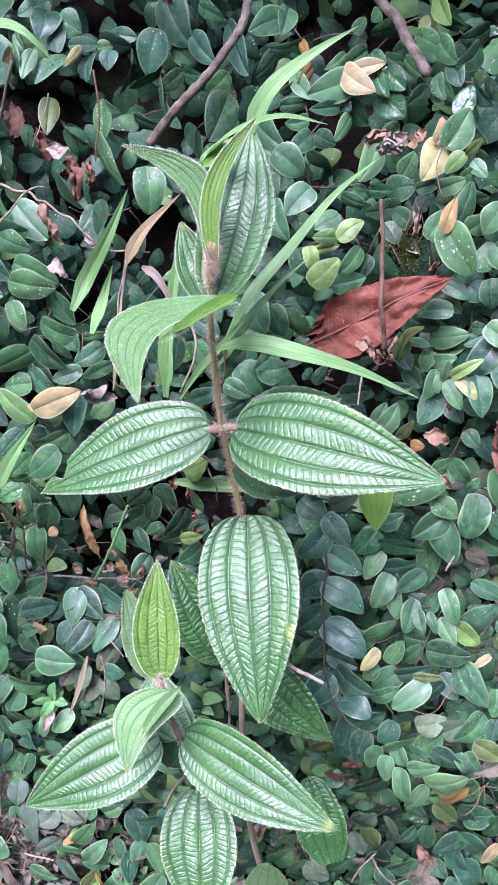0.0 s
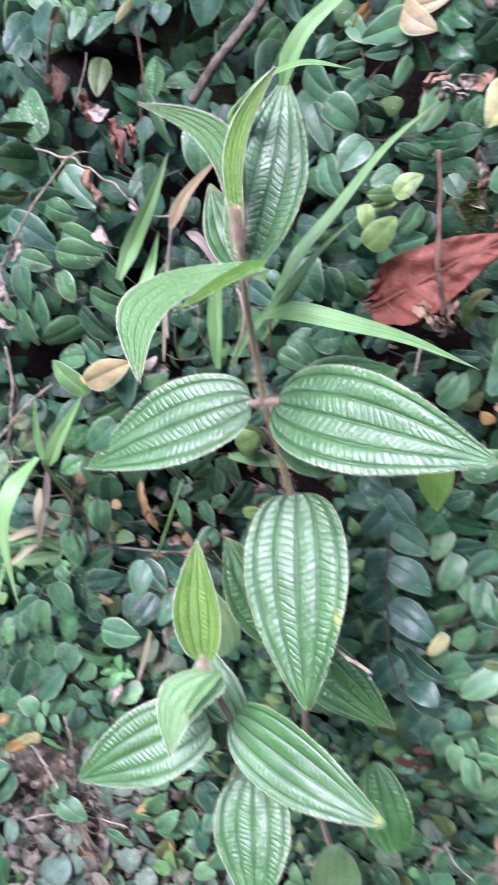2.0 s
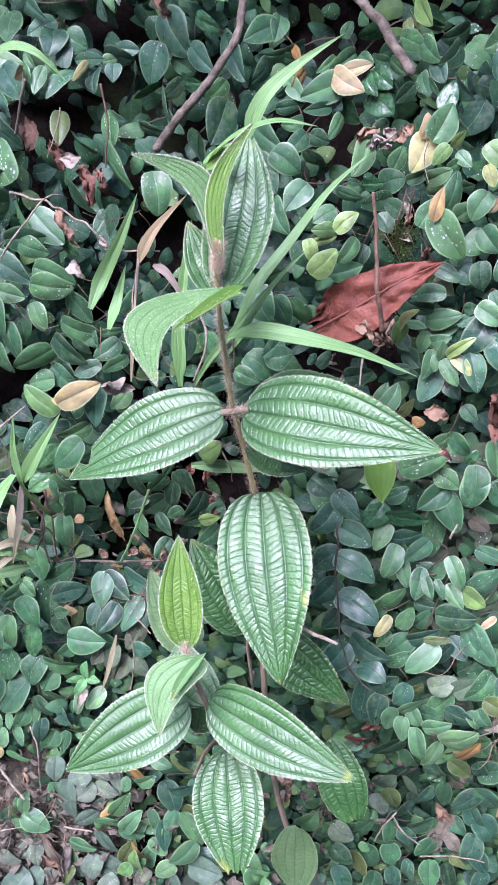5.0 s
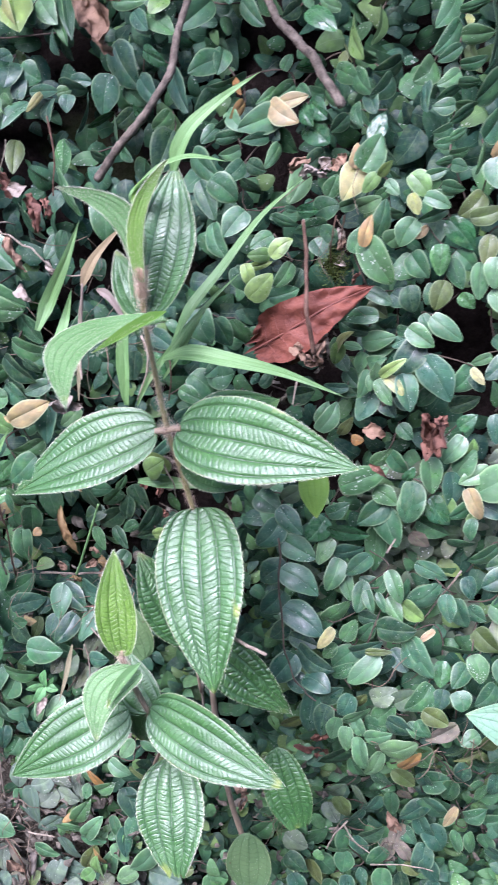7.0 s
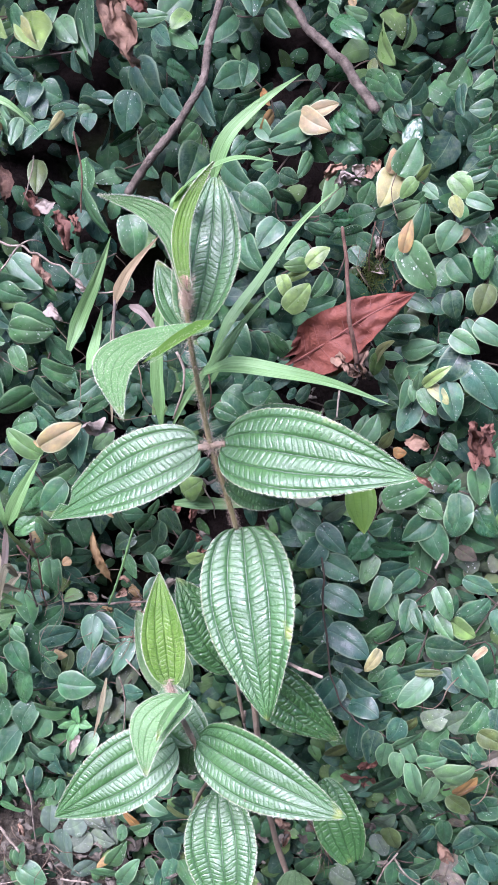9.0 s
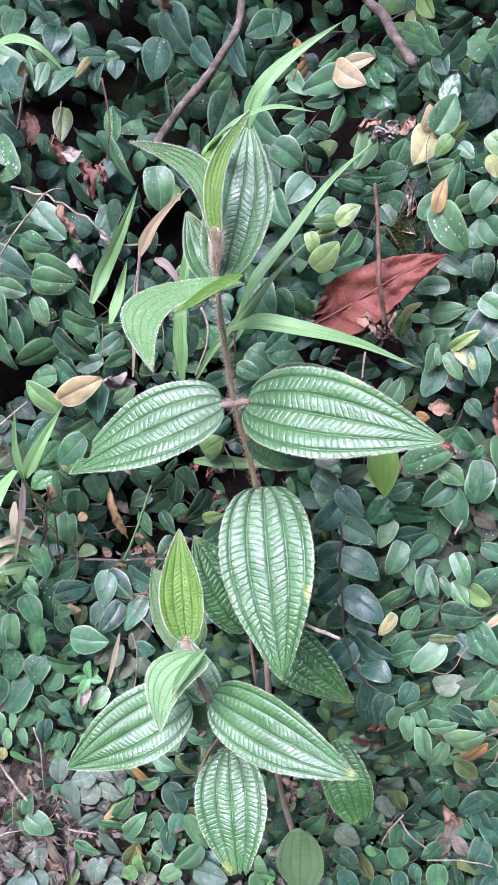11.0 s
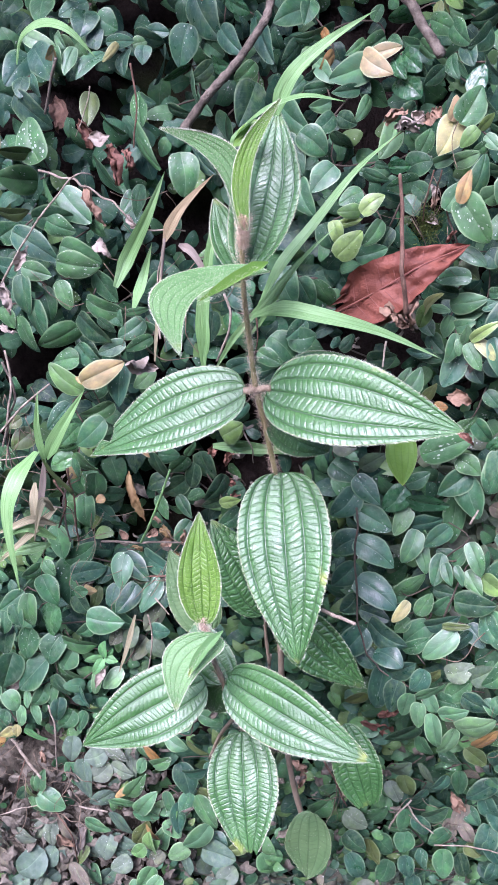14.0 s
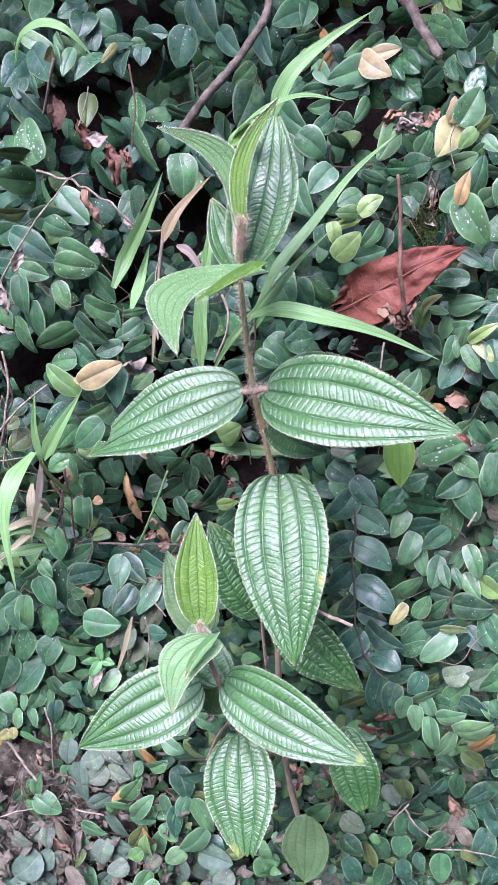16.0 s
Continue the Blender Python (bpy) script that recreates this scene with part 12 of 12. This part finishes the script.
fig_leaf((-0.3404, 0.5723, 0.7928), (-0.3256, 0.5679, 0.7649), 0.0210, 'q', 0.44, 0.44)
shoot_stem()
shoot = thing('creeping_fig_shoot', (-0.235, 0.572, 0.798), 'fig shoot with grey dusty leaves', 'climbing plant', 'shoots of creeping fig')
fig_leaf((-0.2349, 0.5722, 0.7978), (-0.2495, 0.5694, 0.7628), 0.0179, 'f', 0.20, 0.02)
shoot_stem()
shoot = thing('creeping_fig_shoot', (-0.223, 0.572, 0.782), 'fig shoot with dry pinkish-brown leaves', 'climbing plant', 'shoots of creeping fig')
fig_leaf((-0.2234, 0.5718, 0.7820), (-0.2348, 0.5660, 0.7521), 0.0206, 'x', 0.20, -0.04)
shoot_stem()
shoot = thing('creeping_fig_shoot', (-0.138, 0.572, 0.805), 'fig shoot with pale sea-green and light yellow-green leaves', 'climbing plant', 'shoots of creeping fig')
fig_leaf((-0.1440, 0.5720, 0.8086), (-0.1486, 0.5679, 0.7833), 0.0124, 'q', -0.20, -0.58)
fig_leaf((-0.1316, 0.5722, 0.8011), (-0.1293, 0.5676, 0.7731), 0.0161, 'y', -0.27, 0.49)
shoot_stem()
shoot = thing('creeping_fig_shoot', (-0.062, 0.572, 0.790), 'fig shoot with grey dusty leaves', 'climbing plant', 'shoots of creeping fig')
fig_leaf((-0.0623, 0.5715, 0.7905), (-0.0944, 0.5651, 0.7783), 0.0222, 'f', -0.08, 0.34)
shoot_stem()
shoot = thing('creeping_fig_shoot', (-0.041, 0.572, 0.822), 'fig shoot with grey dusty and pale sea-green leaves', 'climbing plant', 'shoots of creeping fig')
fig_leaf((-0.0581, 0.5720, 0.8202), (-0.0801, 0.5698, 0.7898), 0.0217, 'f', 0.04, 0.08)
fig_leaf((-0.0226, 0.5722, 0.8205), (-0.0180, 0.5694, 0.7999), 0.0115, 'q', -0.02, -0.15)
shoot_stem()
shoot = thing('creeping_fig_shoot', (0.022, 0.572, 0.827), 'fig shoot with dull speckled and pale sea-green leaves', 'climbing plant', 'shoots of creeping fig')
fig_leaf((0.0068, 0.5712, 0.8218), (-0.0072, 0.5640, 0.8003), 0.0153, 'k', 0.05, -0.24)
fig_leaf((0.0367, 0.5726, 0.8257), (0.0498, 0.5714, 0.8034), 0.0170, 'q', 0.23, 0.26)
shoot_stem()
shoot = thing('creeping_fig_shoot', (0.082, 0.573, 0.838), 'fig shoot with bluish dark green leaves', 'climbing plant', 'shoots of creeping fig')
fig_leaf((0.0719, 0.5724, 0.8296), (0.0662, 0.5713, 0.8052), 0.0161, 'b', 0.89, -0.08)
fig_leaf((0.0905, 0.5723, 0.8399), (0.0864, 0.5668, 0.8181), 0.0150, 'b', 0.49, -0.53)
shoot_stem()
shoot = thing('creeping_fig_shoot', (0.125, 0.574, 0.839), 'fig shoot with grey dusty and dry pinkish-brown leaves', 'climbing plant', 'shoots of creeping fig')
fig_leaf((0.1041, 0.5720, 0.8516), (0.1052, 0.5697, 0.8204), 0.0148, 'b', -0.40, -0.12)
fig_leaf((0.1237, 0.5780, 0.8328), (0.1113, 0.5726, 0.8135), 0.0142, 'b', 0.15, -0.22)
fig_leaf((0.1260, 0.5720, 0.8401), (0.1351, 0.5693, 0.8165), 0.0122, 'x', -0.28, 0.18)
fig_leaf((0.1378, 0.5718, 0.8488), (0.1520, 0.5666, 0.8301), 0.0158, 'k', 0.33, -0.31)
fig_leaf((0.1342, 0.5718, 0.8082), (0.1153, 0.5650, 0.7994), 0.0174, 'b', -0.50, -0.53)
shoot_stem()
shoot = thing('creeping_fig_shoot', (0.175, 0.573, 0.842), 'fig shoot with pale sea-green and orange young leaves', 'climbing plant', 'shoots of creeping fig')
fig_leaf((0.1513, 0.5726, 0.8130), (0.1498, 0.5697, 0.7912), 0.0125, 'g', -0.07, 0.26)
fig_leaf((0.1826, 0.5713, 0.8553), (0.2004, 0.5661, 0.8218), 0.0195, 'g', 0.80, -0.10)
fig_leaf((0.1889, 0.5678, 0.8706), (0.2027, 0.5666, 0.8606), 0.0115, 'o', 0.07, -0.05)
fig_leaf((0.1779, 0.5773, 0.8197), (0.1808, 0.5747, 0.7961), 0.0134, 'g', -0.24, 0.05)
shoot_stem()
shoot = thing('creeping_fig_shoot', (-0.028, 0.560, 1.263), 'single yellow-green fig leaf behind the shrub stem', 'climbing plant', 'shoots of creeping fig')
fig_leaf((-0.0284, 0.5450, 1.2625), (-0.0127, 0.5350, 1.2749), 0.0150, 'y', 0.05, 0.45)
shoot_stem()


def thin_corner(x, z, rng):
    """The foliage thins out where bare earth shows low on the bank."""
    d = math.hypot((x + 0.225) / 0.10, (z - 0.85) / 0.09)
    if d < 1 and rng.random() < 0.75:
        return True
    near = min(math.hypot(x - hx, z - hz) / r for hx, hz, r, deep in HOLLOWS)
    return near < 0.95 and rng.random() < (0.45 if z > 1.4 else 0.85)


fig_mass("creeping_fig_foliage", "dense small dark green leaves of creeping fig on the bank", -0.42, 0.48, 0.74, 1.78, 950, 5, 0.024, (-0.055, 0.004), thin_corner)
fig_mass("creeping_fig_foliage", "small dark fig leaves in a second layer on the bank", -0.42, 0.48, 0.74, 1.78, 520, 15, 0.021, (-0.03, 0.008), thin_corner)
fig_mass("creeping_fig_foliage", "small fresh green fig leaves low on the bank", -0.3, 0.3, 0.76, 1.2, 330, 25, 0.02, (-0.035, 0.009), thin_corner, mat_fig_low)

fig_mass("creeping_fig_foliage", "tiny fig leaves crowded low on the bank", -0.26, 0.26, 0.77, 1.02, 170, 28, 0.0165, (0.01, 0.034), thin_corner, mat_fig_low)


def outside_scree(x, z, rng):
    """Ashy leaves lie in the bare corner, on on the worn strip beside it."""
    corner = math.hypot((x + 0.2) / 0.11, (z - 0.82) / 0.075)
    strip = math.hypot((x - 0.03) / 0.16, (z - 0.79) / 0.04)
    return min(corner, strip) > rng.uniform(0.75, 1.1)


fig_mass("fallen_fig_leaves", "ashy dust-covered fig leaves over the bare earth", -0.32, 0.25, 0.74, 0.93, 560, 26, 0.02, (-0.006, 0.018), outside_scree, mat_fig_ashy)
fig_mass("creeping_fig_foliage", "dull dusty fig leaves in a worn place on the bank", 0.13, 0.24, 1.12, 1.23, 26, 27, 0.024, (-0.012, 0.01), None, mat_fig_dull)
fig_mass("creeping_fig_foliage", "creeping fig leaves further along the bank", -2.4, 2.4, 0.1, 3.1, 2200, 6, 0.03, (0.0, 0.03),
         lambda x, z, rng: -0.4 < x < 0.46 and 0.76 < z < 1.76)


def leaf_litter():
    """Dry leaf scraps and crumbs of stone lying on the bare low part of the bank."""
    rng = random.Random(9)
    forms = [fig_leaf_data(random.Random(140 + k), 4, 6) for k in range(8)]
    verts, faces, uvs = [], [], []
    for _ in range(1000):
        x, z = rng.gauss(-0.2, 0.07), rng.gauss(0.84, 0.06)
        if rng.random() < 0.06:
            hx, hz, r, deep = HOLLOWS[rng.choice((2, 2, 5, 3))]
            x, z = rng.gauss(hx, 0.6 * r), rng.gauss(hz, 0.6 * r)
        elif rng.random() < 0.25:
            x, z = rng.uniform(-0.3, 0.35), rng.uniform(0.76, 1.0)
        p = Vector((x, wall_y(x, z) + rng.uniform(0.0, 0.02), z))
        a = rng.uniform(0, 2 * math.pi)
        m = leaf_frame(p, p + Vector((math.cos(a), rng.uniform(-0.5, 0.2), math.sin(a))), (rng.gauss(0, 0.4), -1, 0.5 + rng.gauss(0, 0.4)))
        ln = rng.uniform(0.003, 0.016)
        v, f, u = forms[rng.randrange(8)]
        o = len(verts)
        k1, k2 = rng.uniform(0, 9), rng.uniform(0.35, 1.0)
        torn = [Vector((q[0] * k2, q[1], q[2] * 2.2)) + 0.28 * noise.noise_vector((q[0] * 3 + k1, q[1] * 3, k1)) for q in v]
        verts += [m @ (q * ln) for q in torn]
        faces += [tuple(o + i for i in g) for g in f]
        uvs += u
    tagged(new("leaf_litter", mesh_of("leaf_litter", verts, faces, mat_litter, uvs)), "grey-brown dry leaf scraps on the bare earth", "leaf litter", kind="stuff")


leaf_litter()


def root_tangle(x0, z0, sx, sz, count, seed, label):
    """Fine dry roots and dead stems that hang in a thin place of the creeper."""
    rng = random.Random(seed)
    verts, faces, uvs = [], [], []
    for _ in range(count):
        x, z = rng.gauss(x0, sx), rng.gauss(z0, sz)
        a = rng.gauss(math.pi / 2, 0.7)
        pts = []
        off = rng.uniform(0.0, 0.016)
        for k in range(rng.randint(4, 6)):
            pts.append(Vector((x, wall_y(x, z) - off, z)))
            a += rng.gauss(0, 0.35)
            off += rng.gauss(0, 0.004)
            x += 0.009 * math.cos(a)
            z -= 0.009 * math.sin(a)
        r = rng.uniform(0.0002, 0.0005)
        v, f, u = tube_data(pts, r, r * 0.6, 5, 4, 0.1, seed)
        o = len(verts)
        verts += v
        faces += [tuple(o + i for i in g) for g in f]
        uvs += u
    tagged(new("root_tangle", mesh_of("root_tangle", verts, faces, mat_root, uvs)), label, "roots", kind="stuff")


root_tangle(-0.1857, 1.2635, 0.0114, 0.0285, 22, 60, 'dry brown roots hanging over a thin place')
root_tangle(-0.1577, 1.1854, 0.0138, 0.0215, 14, 61, 'thin brown roots below the grass')
root_tangle(-0.0914, 1.1445, 0.0200, 0.0133, 16, 62, 'reddish roots in a dark hollow')
root_tangle(0.1097, 1.4084, 0.0076, 0.0207, 9, 63, 'fine roots hanging on bare earth')
root_tangle(-0.2215, 0.9208, 0.0298, 0.0298, 26, 64, 'fine roots over bare earth')
root_tangle(0.1753, 1.0698, 0.0122, 0.0203, 12, 65, 'thin reddish roots in a gap')
root_tangle(-0.0801, 1.3694, 0.0221, 0.0221, 14, 66, 'dead stems among the grass')
root_tangle(0.0601, 0.9426, 0.0275, 0.0183, 10, 67, 'dead stems low on the bank')


def moss(x0, z0, sx, sz, count, seed):
    """A cushion of tiny upright moss blades on bare earth."""
    rng = random.Random(seed)
    verts, faces = [], []
    for _ in range(count):
        x, z = rng.gauss(x0, sx), rng.gauss(z0, sz)
        p = Vector((x, wall_y(x, z) + 0.006 + 0.004 * noise.noise((x * 90, z * 90, 1)), z))
        tip = p + Vector((rng.gauss(0, 0.4), -1, 0.5 + rng.gauss(0, 0.4))).normalized() * rng.uniform(0.0015, 0.004)
        a = Vector((rng.gauss(0, 1), rng.gauss(0, 0.3), rng.gauss(0, 1))).normalized() * 0.0004
        o = len(verts)
        verts += [p - a, p + a, tip]
        faces.append((o, o + 1, o + 2))
    tagged(new("moss", mesh_of("moss", verts, faces, mat_moss, smooth=False)), "small cushion of yellow-green moss on bare earth", "moss", kind="stuff")


moss(0.1032, 1.3925, 0.005, 0.006, 1100, 80)
